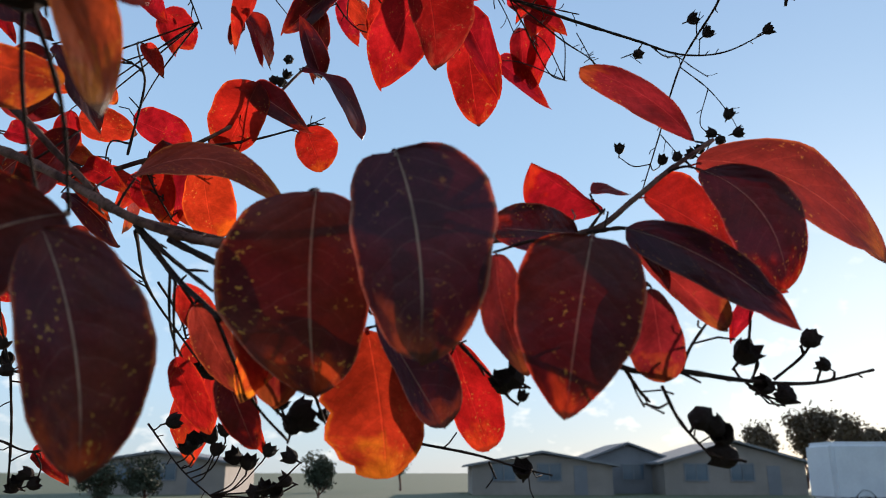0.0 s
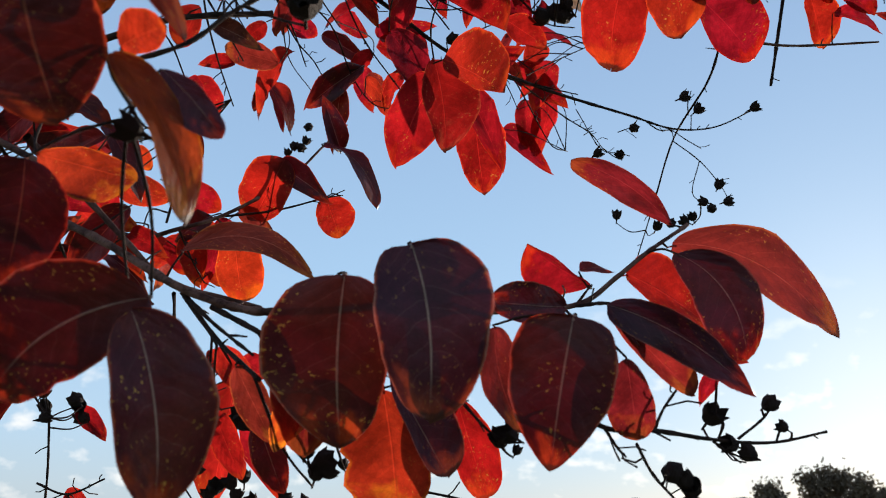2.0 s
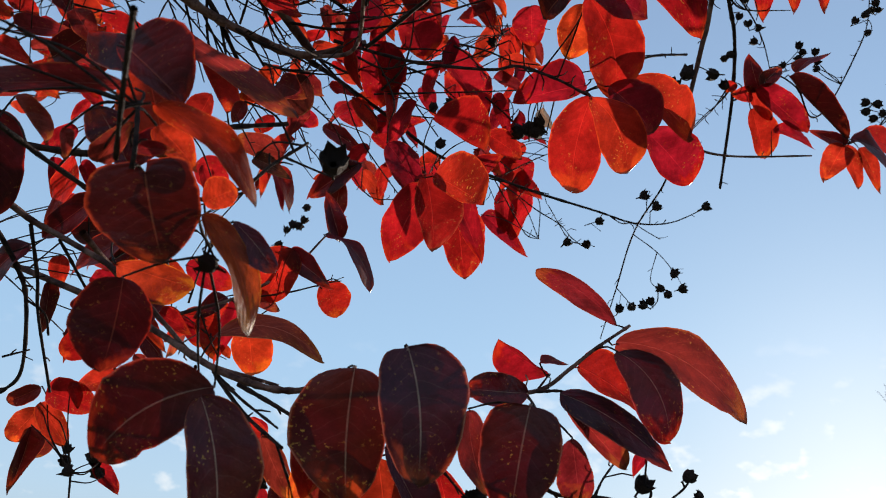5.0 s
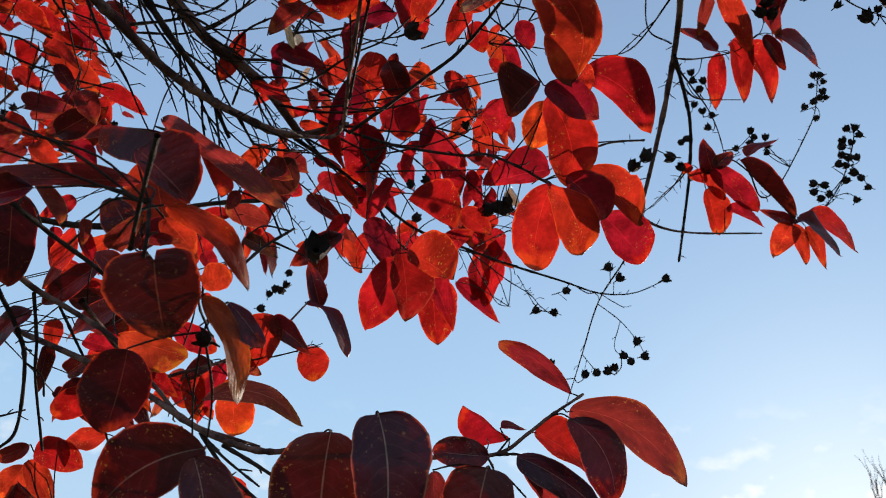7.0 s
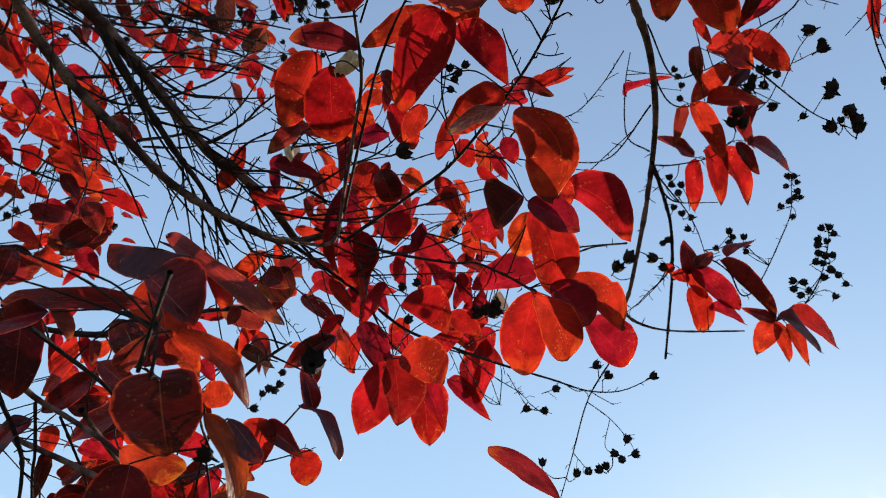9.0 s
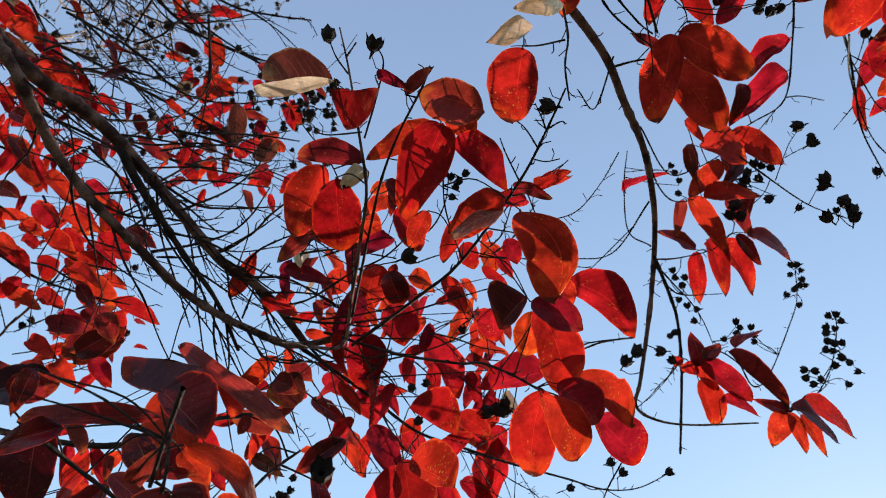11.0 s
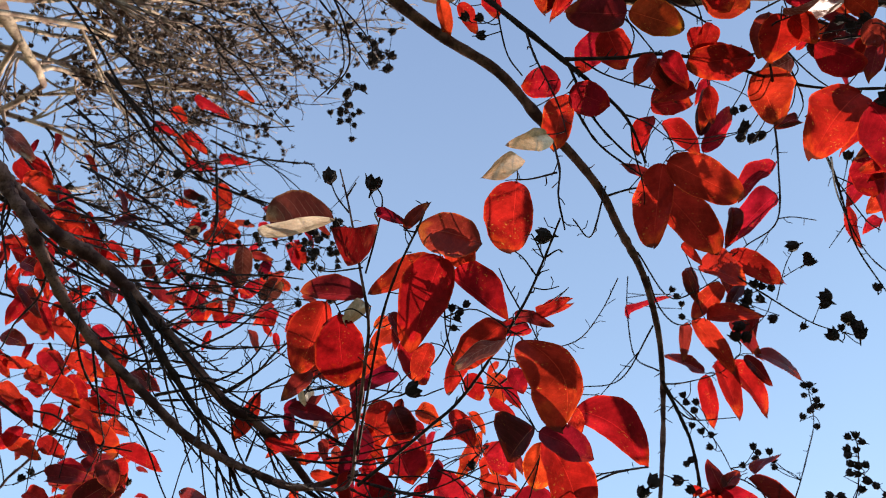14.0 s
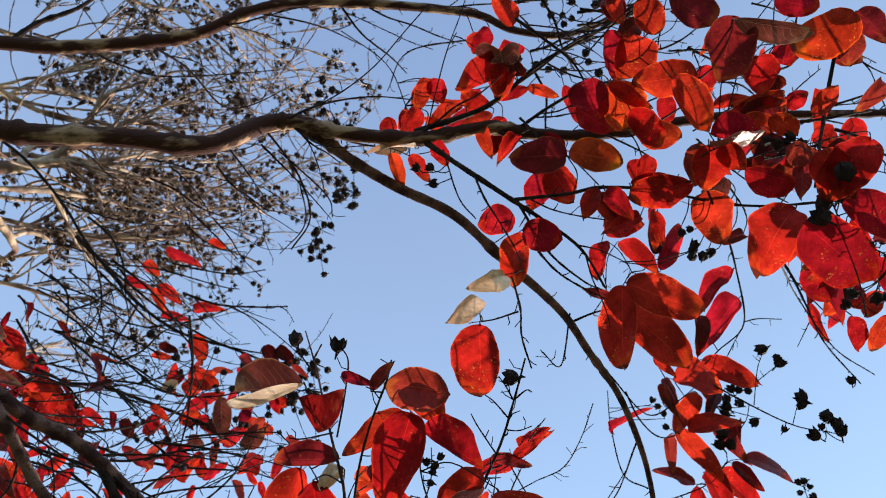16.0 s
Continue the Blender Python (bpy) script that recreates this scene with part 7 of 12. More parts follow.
leaf(outer, "red", (-.4764, .5708, 2.2578), (-.4348, .5807, 2.2386), (.24, -.97, .02), 0.0268, 1)
leaf(outer, "orange", (-.4679, .5828, 2.2376), (-.4438, .5852, 2.232), (.01, -.93, -.37), 0.0179, 0)
leaf(outer, "red", (-.4159, .5621, 2.2676), (-.4247, .5814, 2.2367), (.18, -.81, -.56), 0.0217, 12)
leaf(outer, "red", (-.4312, .5629, 2.2674), (-.4078, .5691, 2.2555), (.1, -.95, -.3), 0.0242, 6)
leaf(outer, "red", (-.4674, .6096, 2.194), (-.4223, .6029, 2.2016), (-.04, -.85, -.53), 0.0241, 0)
leaf(outer, "red", (-.3878, .5816, 2.2339), (-.36, .589, 2.2198), (.11, -.95, -.29), 0.0195, 12)
leaf(outer, "red", (-.4178, .6134, 2.1843), (-.3884, .6213, 2.1694), (.14, -.96, -.23), 0.0165, 10)
leaf(outer, "red", (-.4466, .6211, 2.1738), (-.4269, .6314, 2.1557), (.33, -.93, -.17), 0.0248, 10)
leaf(outer, "red", (-.5289, .5897, 2.2308), (-.5159, .5982, 2.2161), (.4, -.9, -.16), 0.0243, 6)
leaf(outer, "red", (-.5341, .6052, 2.2059), (-.5202, .6143, 2.1902), (.42, -.9, -.15), 0.0213, 10)
leaf(outer, "red", (-.5102, .6295, 2.1648), (-.527, .6361, 2.1552), (.05, -.78, -.62), 0.0174, 12)
leaf(outer, "red", (-.4948, .6288, 2.1648), (-.4778, .6344, 2.1544), (.22, -.96, -.16), 0.0173, 5)
leaf(outer, "rust", (-.4761, .5621, 2.2718), (-.4972, .55, 2.2932), (.32, -.92, -.21), 0.0219, 4)
leaf(outer, "red", (-.5215, .5413, 2.3091), (-.5236, .5584, 2.2814), (.68, -.6, -.42), 0.0206, 4)
leaf(outer, "red", (-.4628, .5469, 2.2956), (-.4715, .5623, 2.2712), (.22, -.79, -.57), 0.0166, 4)
leaf(outer, "brown", (-.3564, .496, 2.0268), (-.3294, .4876, 2.0385), (-.02, -.83, -.56), 0.0239, 1)
leaf(outer, "brown", (-.3006, .4719, 1.9856), (-.3491, .4784, 1.9785), (-.06, -.9, -.43), 0.0278, 1)
leaf(outer, "brown", (-.3921, .504, 2.0165), (-.3651, .5005, 2.0202), (-.05, -.89, -.45), 0.016, 1)
leaf(outer, "red", (-.3751, .5117, 2.0027), (-.4048, .5208, 1.99), (-.03, -.84, -.54), 0.017, 1)
leaf(outer, "red", (-.3974, .5432, 1.9913), (-.3706, .5395, 1.9954), (-.06, -.91, -.41), 0.0177, 1)
leaf(outer, "red", (-.3535, .5352, 2.0011), (-.3351, .5481, 1.9789), (.43, -.89, -.16), 0.0197, 0)
leaf(outer, "brown", (-.3723, .4797, 1.959), (-.4014, .4872, 1.9488), (-.04, -.86, -.51), 0.0214, 1)
leaf(outer, "red", (-.3252, .4908, 2.0332), (-.3132, .5011, 2.0154), (.44, -.87, -.21), 0.0196, 0)
leaf(outer, "red", (-.3822, .5517, 2.0147), (-.4072, .547, 2.0241), (.12, -.98, -.17), 0.0184, 1)
leaf(outer, "red", (-.4011, .5524, 1.9765), (-.4246, .551, 1.9806), (.03, -.98, -.21), 0.018, 1)
capsule(outer, (-.3789, .6054, 2.1944), 0.0101)
capsule(outer, (-.3803, .651, 2.1204), 0.0101)
capsule(outer, (-.3988, .6485, 2.1259), 0.0101)
capsule(outer, (-.5173, .6299, 2.1646), 0.0101)
capsule(outer, (-.4892, .6224, 2.1749), 0.0101)
capsule(outer, (-.3734, .5634, 2.2624), 0.0101)
capsule(outer, (-.3888, .5569, 2.2741), 0.0101)
capsule(outer, (-.5077, .6482, 2.1341), 0.0101)
capsule(outer, (-.518, .6527, 2.1276), 0.0101)
leaf(outer, "red", (-.3765, .3056, 2.1843), (-.3557, .3251, 2.1644), (.41, -.83, -.38), 0.0256, 0)
leaf(outer, "red", (-.3988, .2361, 2.1835), (-.3694, .2466, 2.1726), (.13, -.87, -.48), 0.0239, 1)
leaf(outer, "pink", (-.3934, .2308, 2.1462), (-.3635, .2394, 2.1372), (.1, -.87, -.49), 0.0177, 3)
leaf(outer, "red", (-.3956, .3049, 2.1852), (-.371, .3178, 2.172), (.25, -.88, -.4), 0.0194, 1)
leaf(outer, "pink", (-.3832, .1677, 2.1528), (-.3603, .1835, 2.1366), (.3, -.86, -.41), 0.0179, 7)
leaf(outer, "red", (-.419, .3213, 2.2399), (-.3898, .3267, 2.2341), (.05, -.84, -.54), 0.0204, 1)
leaf(outer, "red", (-.4173, .305, 2.1854), (-.4054, .3314, 2.1587), (.6, -.69, -.41), 0.0186, 0)
leaf(outer, "red", (-.4206, .3265, 2.1639), (-.3929, .341, 2.1489), (.28, -.89, -.36), 0.0202, 1)
leaf(outer, "red", (-.3993, .3166, 2.1735), (-.3932, .3321, 2.1579), (.17, -.73, -.66), 0.016, 1)
leaf(outer, "red", (-.4348, .2891, 2.2015), (-.4246, .2976, 2.1929), (.4, -.84, -.36), 0.0134, 1)
leaf(outer, "rust", (-.3431, .3431, 2.558), (-.3004, .3604, 2.5411), (.07, -.78, -.62), 0.0211, 6)
leaf(outer, "rust", (-.3783, .3532, 2.5486), (-.3559, .3686, 2.5337), (.19, -.81, -.55), 0.0207, 12)
leaf(outer, "rust", (-.402, .3721, 2.5307), (-.3709, .3805, 2.5225), (.04, -.78, -.62), 0.0182, 0)
leaf(outer, "red", (-.3564, .3807, 2.5221), (-.3265, .3993, 2.5042), (.18, -.82, -.55), 0.0219, 12)
leaf(outer, "rust", (-.3659, .383, 2.5201), (-.3499, .4101, 2.4941), (.41, -.75, -.53), 0.0184, 0)
leaf(outer, "rust", (-.3042, .4086, 2.4951), (-.266, .4111, 2.4924), (0, -.74, -.67), 0.02, 12)
leaf(outer, "rust", (-.3132, .4391, 2.4661), (-.2991, .4651, 2.4412), (.41, -.74, -.54), 0.0179, 6)
leaf(outer, "red", (-.3673, .4522, 2.454), (-.3386, .458, 2.4483), (.05, -.81, -.58), 0.0133, 10)
leaf(outer, "red", (-.3194, .4944, 2.4133), (-.2791, .475, 2.4316), (-.01, -.69, -.72), 0.0307, 0)
leaf(outer, "red", (-.3352, .4648, 2.4417), (-.3461, .4932, 2.4147), (.07, -.67, -.74), 0.0192, 4)
leaf(outer, "rust", (-.3523, .4121, 2.4922), (-.3148, .4194, 2.4849), (.03, -.78, -.62), 0.0172, 12)
leaf(outer, "red", (-.3168, .5107, 2.3978), (-.2714, .4988, 2.4088), (-.03, -.74, -.67), 0.0245, 5)
leaf(outer, "red", (-.3816, .5297, 2.3802), (-.358, .5235, 2.3859), (-.03, -.74, -.67), 0.0194, 4)
leaf(outer, "red", (-.2448, .4976, 2.4097), (-.2661, .5138, 2.3944), (-.48, -.85, -.23), 0.0213, 2)
leaf(outer, "red", (-.2356, .5269, 2.3816), (-.2032, .5436, 2.3655), (.18, -.84, -.5), 0.0226, 4)
leaf(outer, "red", (-.2676, .5509, 2.359), (-.2377, .5338, 2.3751), (-.05, -.73, -.68), 0.0249, 10)
leaf(outer, "red", (-.3403, .5583, 2.3526), (-.3175, .5466, 2.3635), (-.03, -.72, -.69), 0.0195, 5)
leaf(outer, "rust", (-.2986, .5807, 2.3309), (-.2685, .5691, 2.3417), (-.06, -.76, -.64), 0.0197, 5)
leaf(outer, "rust", (-.281, .3349, 2.5652), (-.2592, .3449, 2.5556), (.07, -.77, -.64), 0.0148, 0)
leaf(outer, "rust", (-.2043, .497, 2.4099), (-.1883, .5188, 2.389), (.32, -.77, -.56), 0.0184, 1)
leaf(outer, "red", (-.2184, .5675, 2.3428), (-.2491, .5793, 2.3318), (-.07, -.77, -.63), 0.0245, 0)
leaf(outer, "red", (-.2452, .4745, 2.4317), (-.2219, .4905, 2.4162), (.21, -.82, -.53), 0.0191, 5)
leaf(outer, "pale", (-.2477, .4417, 2.3249), (-.2378, .4603, 2.307), (.41, -.74, -.54), 0.0216, 7)

# red leaves low on the left
twig(outer, 0.00156, 0.00075, [(-.4375, .3421, 2.0633), (-.3875, .3673, 2.0516), (-.3414, .401, 2.0313), (-.3003, .4156, 2.0303)])
twig(outer, 0.00144, 0.00075, [(-.4366, .3651, 2.0402), (-.3862, .4023, 2.0163), (-.3349, .4245, 2.0076), (-.288, .4393, 2.0064)])
twig(outer, 0.00132, 0.00075, [(-.4334, .3073, 2.0982), (-.3892, .3244, 2.0946), (-.3544, .3539, 2.0787), (-.3191, .368, 2.0783)])
twig(outer, 0.0012, 0.00075, [(-.366, .3511, 2.0675), (-.3531, .3855, 2.047), (-.3578, .4093, 2.0231)])
leaf(outer, "plum", (-.3922, .3064, 2.0986), (-.3719, .3253, 2.0794), (.46, -.83, -.32), 0.0181, 6)
leaf(outer, "orange", (-.4053, .2982, 2.107), (-.3927, .3148, 2.0902), (.55, -.76, -.34), 0.0132, 0)
leaf(outer, "red", (-.3692, .3217, 2.0829), (-.3579, .3394, 2.065), (.56, -.74, -.37), 0.0123, 1)
leaf(outer, "rust", (-.3546, .3313, 2.0731), (-.3338, .3451, 2.059), (.36, -.88, -.32), 0.0186, 0)
leaf(outer, "red", (-.3188, .3333, 2.0707), (-.2988, .3431, 2.0606), (.26, -.9, -.35), 0.0154, 5)
leaf(outer, "plum", (-.2963, .3454, 2.0583), (-.2933, .3672, 2.0363), (.59, -.61, -.53), 0.0161, 10)
leaf(outer, "red", (-.379, .3631, 2.0415), (-.3616, .3702, 2.0342), (.26, -.92, -.29), 0.013, 5)
leaf(outer, "orange", (-.3559, .369, 2.0353), (-.3306, .383, 2.0209), (.34, -.9, -.28), 0.0219, 12)
leaf(outer, "red", (-.3329, .392, 2.0119), (-.3061, .4042, 1.9993), (.52, -.78, .36), 0.022, 2)
leaf(outer, "red", (-.2999, .3964, 2.0071), (-.2816, .4016, 2.0016), (.35, -.87, .36), 0.0137, 2)
leaf(outer, "plum", (-.3254, .4032, 2.0005), (-.3121, .4179, 1.9856), (.52, -.79, -.32), 0.0177, 5)
leaf(outer, "orange", (-.3865, .3831, 2.0215), (-.3733, .3976, 2.0067), (.54, -.79, -.29), 0.0168, 1)
leaf(outer, "red", (-.4118, .3737, 2.0313), (-.3782, .3883, 2.0161), (.46, -.86, .19), 0.0211, 10)
leaf(outer, "red", (-.3609, .3504, 2.054), (-.3463, .3614, 2.0428), (.71, -.65, .28), 0.0148, 2)
leaf(outer, "plum", (-.2799, .3638, 2.0396), (-.2542, .375, 2.028), (.24, -.91, -.34), 0.0172, 10)
leaf(outer, "red", (-.3953, .4079, 1.9967), (-.3649, .4192, 1.9849), (.26, -.94, -.23), 0.0182, 5)
leaf(outer, "red", (-.344, .4229, 1.981), (-.3197, .4308, 1.9728), (.4, -.82, .41), 0.0187, 2)
leaf(outer, "plum", (-.3908, .2897, 2.1154), (-.3737, .2959, 2.109), (.18, -.9, -.4), 0.0183, 0)
leaf(outer, "rust", (-.3726, .2902, 2.1147), (-.3655, .3123, 2.0924), (.19, -.73, -.66), 0.0154, 12)
leaf(outer, "plum", (-.4053, .3389, 2.0662), (-.3836, .3452, 2.0595), (.17, -.93, -.34), 0.0192, 0)
leaf(outer, "red", (-.3854, .3125, 2.0923), (-.4019, .3312, 2.0738), (.16, -.62, -.77), 0.0175, 0)
leaf(outer, "red", (-.4152, .3515, 2.0536), (-.3978, .3658, 2.039), (.47, -.84, -.27), 0.0169, 0)
leaf(outer, "rust", (-.4016, .3573, 2.0475), (-.3765, .3596, 2.0449), (.04, -.91, -.42), 0.0154, 10)
leaf(outer, "red", (-.3819, .4013, 2.0032), (-.4029, .4139, 1.9907), (-.01, -.71, -.71), 0.0183, 12)
leaf(outer, "red", (-.4139, .3893, 2.0156), (-.4012, .4061, 1.9986), (.87, -.42, .24), 0.0187, 2)
leaf(outer, "red", (-.3631, .4075, 1.9967), (-.3418, .4187, 1.9852), (.35, -.91, -.23), 0.0198, 5)
twig(outer, 0.00312, 0.001375, [(-.4336, .2695, 2.4907), (-.3958, .3007, 2.4606), (-.3503, .3424, 2.4205), (-.2977, .3733, 2.3905), (-.2383, .3907, 2.3734), (-.1712, .4144, 2.3503)])
twig(outer, 0.00264, 0.001125, [(-.4388, .3498, 2.2759), (-.3863, .3855, 2.3105), (-.3157, .4068, 2.2896), (-.2449, .4307, 2.2662), (-.1885, .4447, 2.2523)])
twig(outer, 0.00228, 0.001, [(-.426, .246, 2.1675), (-.3949, .3033, 2.1816), (-.3563, .3665, 2.1902), (-.2742, .3897, 2.1673), (-.1799, .4014, 2.1554)])
twig(outer, 0.0018, 0.000875, [(-.4369, .3334, 2.3607), (-.359, .3621, 2.3326), (-.302, .3964, 2.2994), (-.2387, .4053, 2.2904), (-.1759, .3989, 2.296)])
twig(outer, 0.00168, 0.000875, [(-.2533, .3028, 2.3192), (-.2508, .3412, 2.2826), (-.2586, .3893, 2.2367), (-.2771, .4328, 2.1953)])
twig(outer, 0.00168, 0.000875, [(-.4004, .3162, 2.1694), (-.3565, .3597, 2.1966), (-.3116, .3904, 2.2361), (-.2596, .4107, 2.2854)])
twig(outer, 0.00144, 0.00075, [(-.2924, .4082, 2.1498), (-.2575, .4228, 2.2047), (-.2232, .4556, 2.2423), (-.1456, .4742, 2.2238)])
twig(outer, 0.00168, 0.000875, [(-.5144, .265, 2.3574), (-.4467, .28, 2.2734), (-.4084, .3019, 2.2523), (-.3709, .3011, 2.2527)])
twig(outer, 0.00144, 0.00075, [(-.3958, .3007, 2.4606), (-.3459, .3347, 2.4969), (-.2645, .3867, 2.5157), (-.2401, .3909, 2.5115)])
twig(outer, 0.00144, 0.00075, [(-.3503, .3424, 2.4205), (-.3928, .3965, 2.3691), (-.4057, .4554, 2.3131)])
capsule(outer, (-.1904, .385, 2.2891), 0.00717)
capsule(outer, (-.1168, .4276, 2.2127), 0.00778)
capsule(outer, (-.1866, .4454, 2.3412), 0.00814)
capsule(outer, (-.2097, .4521, 2.2122), 0.00711)
capsule(outer, (-.1509, .442, 2.3574), 0.00998)
capsule(outer, (-.1461, .4579, 2.2346), 0.00872)
capsule(outer, (-.1786, .4972, 2.3156), 0.00786)
capsule(outer, (-.1885, .403, 2.328), 0.0077)
capsule(outer, (-.1898, .4637, 2.359), 0.0103)
capsule(outer, (-.1387, .5177, 2.3016), 0.00938)
capsule(outer, (-.1704, .4366, 2.2962), 0.00838)
capsule(outer, (-.1345, .3667, 2.2907), 0.00764)
capsule(outer, (-.198, .4029, 2.2329), 0.00835)
capsule(outer, (-.116, .4088, 2.3146), 0.00813)
capsule(outer, (-.1637, .4123, 2.2995), 0.00766)
capsule(outer, (-.203, .4351, 2.2663), 0.00912)
capsule(outer, (-.2596, .4548, 2.3617), 0.00793)
capsule(outer, (-.2289, .4519, 2.3354), 0.00931)
capsule(outer, (-.2327, .4315, 2.233), 0.00808)
capsule(outer, (-.1594, .5285, 2.2888), 0.0105)
capsule(outer, (-.1098, .4203, 2.2096), 0.00742)
capsule(outer, (-.1636, .4649, 2.2489), 0.00975)
capsule(outer, (-.1859, .3884, 2.2978), 0.00748)
capsule(outer, (-.204, .3844, 2.32), 0.00976)
capsule(outer, (-.1346, .3856, 2.2485), 0.00713)
capsule(outer, (-.114, .4141, 2.272), 0.00722)
capsule(outer, (-.2338, .3847, 2.284), 0.00702)
capsule(outer, (-.2529, .4603, 2.3092), 0.00782)
capsule(outer, (-.2256, .4225, 2.2564), 0.00966)
capsule(outer, (-.1221, .4656, 2.3232), 0.00871)
capsule(outer, (-.2368, .4118, 2.2652), 0.00803)
capsule(outer, (-.1327, .4176, 2.2602), 0.00936)
capsule(outer, (-.2032, .3716, 2.2597), 0.00734)
capsule(outer, (-.2238, .3755, 2.2976), 0.00928)
capsule(outer, (-.3398, .4581, 2.3642), 0.00862)
capsule(outer, (-.3694, .4901, 2.3282), 0.00885)
capsule(outer, (-.4343, .4642, 2.2692), 0.00672)
capsule(outer, (-.4423, .4828, 2.3356), 0.00968)
capsule(outer, (-.3607, .4589, 2.3369), 0.00869)
capsule(outer, (-.4361, .4847, 2.2828), 0.00863)
capsule(outer, (-.3426, .5166, 2.3142), 0.00714)
capsule(outer, (-.3419, .4079, 2.3582), 0.00676)
capsule(outer, (-.4929, .4413, 2.3899), 0.00898)
capsule(outer, (-.3612, .4817, 2.2811), 0.00827)
capsule(outer, (-.3154, .3576, 2.3127), 0.00619)
capsule(outer, (-.3649, .4914, 2.3218), 0.00719)
capsule(outer, (-.3558, .4339, 2.377), 0.00851)
capsule(outer, (-.3412, .4701, 2.2995), 0.00761)
capsule(outer, (-.4628, .3844, 2.3409), 0.00794)
capsule(outer, (-.3418, .447, 2.3056), 0.00798)
leaf(near, "violet", (-.1388, .0801, 1.6991), (-.1655, .086, 1.6935), (-.11, -.89, -.43), 0.0183, 1)
leaf(near, "plum", (-.1338, .094, 1.685), (-.1596, .1004, 1.679), (-.13, -.91, -.39), 0.0131, 1)
leaf(near, "brown", (-.1739, .0951, 1.7128), (-.1593, .1027, 1.705), (.39, -.91, -.14), 0.0124, 1)

# smaller leaves deeper in the crown
leaf(bough_a, "orange", (-.116, .5039, 2.0519), (-.1398, .509, 2.0452), (-.07, -.89, -.45), 0.0139, 4)
leaf(bough_a, "orange", (-.11, .5188, 1.8952), (-.09, .5203, 1.8914), (.09, -.99, .12), 0.0108, 10)
leaf(bough_a, "wine", (-.0179, .4433, 1.8606), (-.0106, .4518, 1.8463), (.27, -.88, -.38), 0.0102, 0)
leaf(bough_a, "brown", (.0887, .4871, 2.0408), (.0984, .4977, 2.0227), (.1, -.88, -.47), 0.0129, 12)
leaf(bough_a, "red", (-.062, .4951, 1.9172), (-.0839, .5067, 1.8999), (-.16, -.9, -.4), 0.0164, 12)
leaf(bough_a, "red", (.0192, .5061, 2.0773), (.0391, .5076, 2.0734), (.11, -.97, .2), 0.0113, 12)
leaf(bough_a, "red", (-.1389, .4603, 2.0308), (-.1242, .4695, 2.0148), (.24, -.92, -.31), 0.0101, 6)
leaf(bough_a, "red", (-.0203, .42, 1.982), (-.0344, .4281, 1.97), (-.13, -.89, -.44), 0.011, 0)
leaf(bough_a, "red", (.015, .4435, 1.9496), (.015, .46, 1.9228), (.23, -.83, -.51), 0.0171, 12)
leaf(bough_a, "wine", (.0699, .4517, 1.9859), (.0646, .4655, 1.9639), (.57, -.62, -.53), 0.0147, 1)
leaf(bough_a, "red", (-.0469, .4204, 1.9161), (-.0599, .4265, 1.907), (-.14, -.9, -.41), 0.0088, 6)
leaf(bough_a, "red", (-.0592, .4635, 1.8738), (-.043, .4765, 1.8515), (.29, -.9, -.32), 0.0162, 4)
leaf(bough_a, "red", (-.0358, .4579, 1.8737), (-.0458, .4714, 1.8526), (-.55, -.8, -.25), 0.015, 12)
leaf(bough_a, "red", (-.0024, .5145, 2.0209), (-.0075, .5235, 2.0066), (-.21, -.86, -.47), 0.0095, 0)
leaf(bough_a, "red", (-.0988, .4815, 1.9726), (-.0759, .4845, 1.9661), (.04, -.96, -.29), 0.0138, 6)
leaf(bough_a, "orange", (-.1091, .5395, 2.0434), (-.0942, .5457, 2.0322), (.16, -.94, -.31), 0.0101, 10)
leaf(bough_a, "red", (.0696, .4672, 2.0273), (.0885, .48, 2.0052), (.39, -.9, -.19), 0.0173, 0)
leaf(bough_a, "orange", (.0299, .4734, 1.9909), (.0486, .4805, 1.978), (.09, -.92, -.38), 0.011, 0)
leaf(bough_a, "wine", (-.0691, .4786, 2.0142), (-.0505, .4822, 2.007), (.15, -.98, -.11), 0.0112, 10)
leaf(bough_a, "brown", (-.003, .5285, 2.0808), (-.0222, .5381, 2.0665), (-.47, -.88, .04), 0.0147, 6)
leaf(bough_a, "rust", (.0657, .4392, 1.9525), (.0563, .4473, 1.94), (-.59, -.8, -.07), 0.0097, 0)
leaf(bough_a, "red", (.0596, .4285, 1.9016), (.0509, .4381, 1.8867), (-.29, -.87, -.39), 0.0114, 12)
leaf(bough_a, "red", (-.0481, .5007, 1.9905), (-.0427, .5151, 1.9666), (.79, -.59, -.18), 0.0156, 1)
leaf(bough_a, "brown", (-.0917, .3463, 1.9971), (-.1079, .3531, 1.9872), (-.36, -.93, -.05), 0.0118, 6)
leaf(bough_a, "brown", (-.0696, .5558, 1.9365), (-.056, .5683, 1.9153), (.29, -.89, -.34), 0.0156, 12)
leaf(bough_a, "red", (.0253, .5063, 2.0067), (.0318, .5207, 1.9829), (-.28, -.79, -.55), 0.0128, 1)
leaf(bough_a, "wine", (-.0914, .4492, 2.0298), (-.1073, .4574, 2.0175), (-.07, -.87, -.49), 0.0123, 1)
leaf(bough_a, "red", (-.0517, .5579, 1.9988), (-.0563, .569, 1.9811), (-.44, -.81, -.39), 0.0119, 12)
leaf(bough_a, "wine", (-.0669, .4548, 1.9333), (-.0928, .4638, 1.9205), (-.37, -.93, .09), 0.0163, 0)
leaf(bough_a, "orange", (.0427, .44, 2.0544), (.0578, .4493, 2.0382), (.44, -.89, -.11), 0.0133, 12)
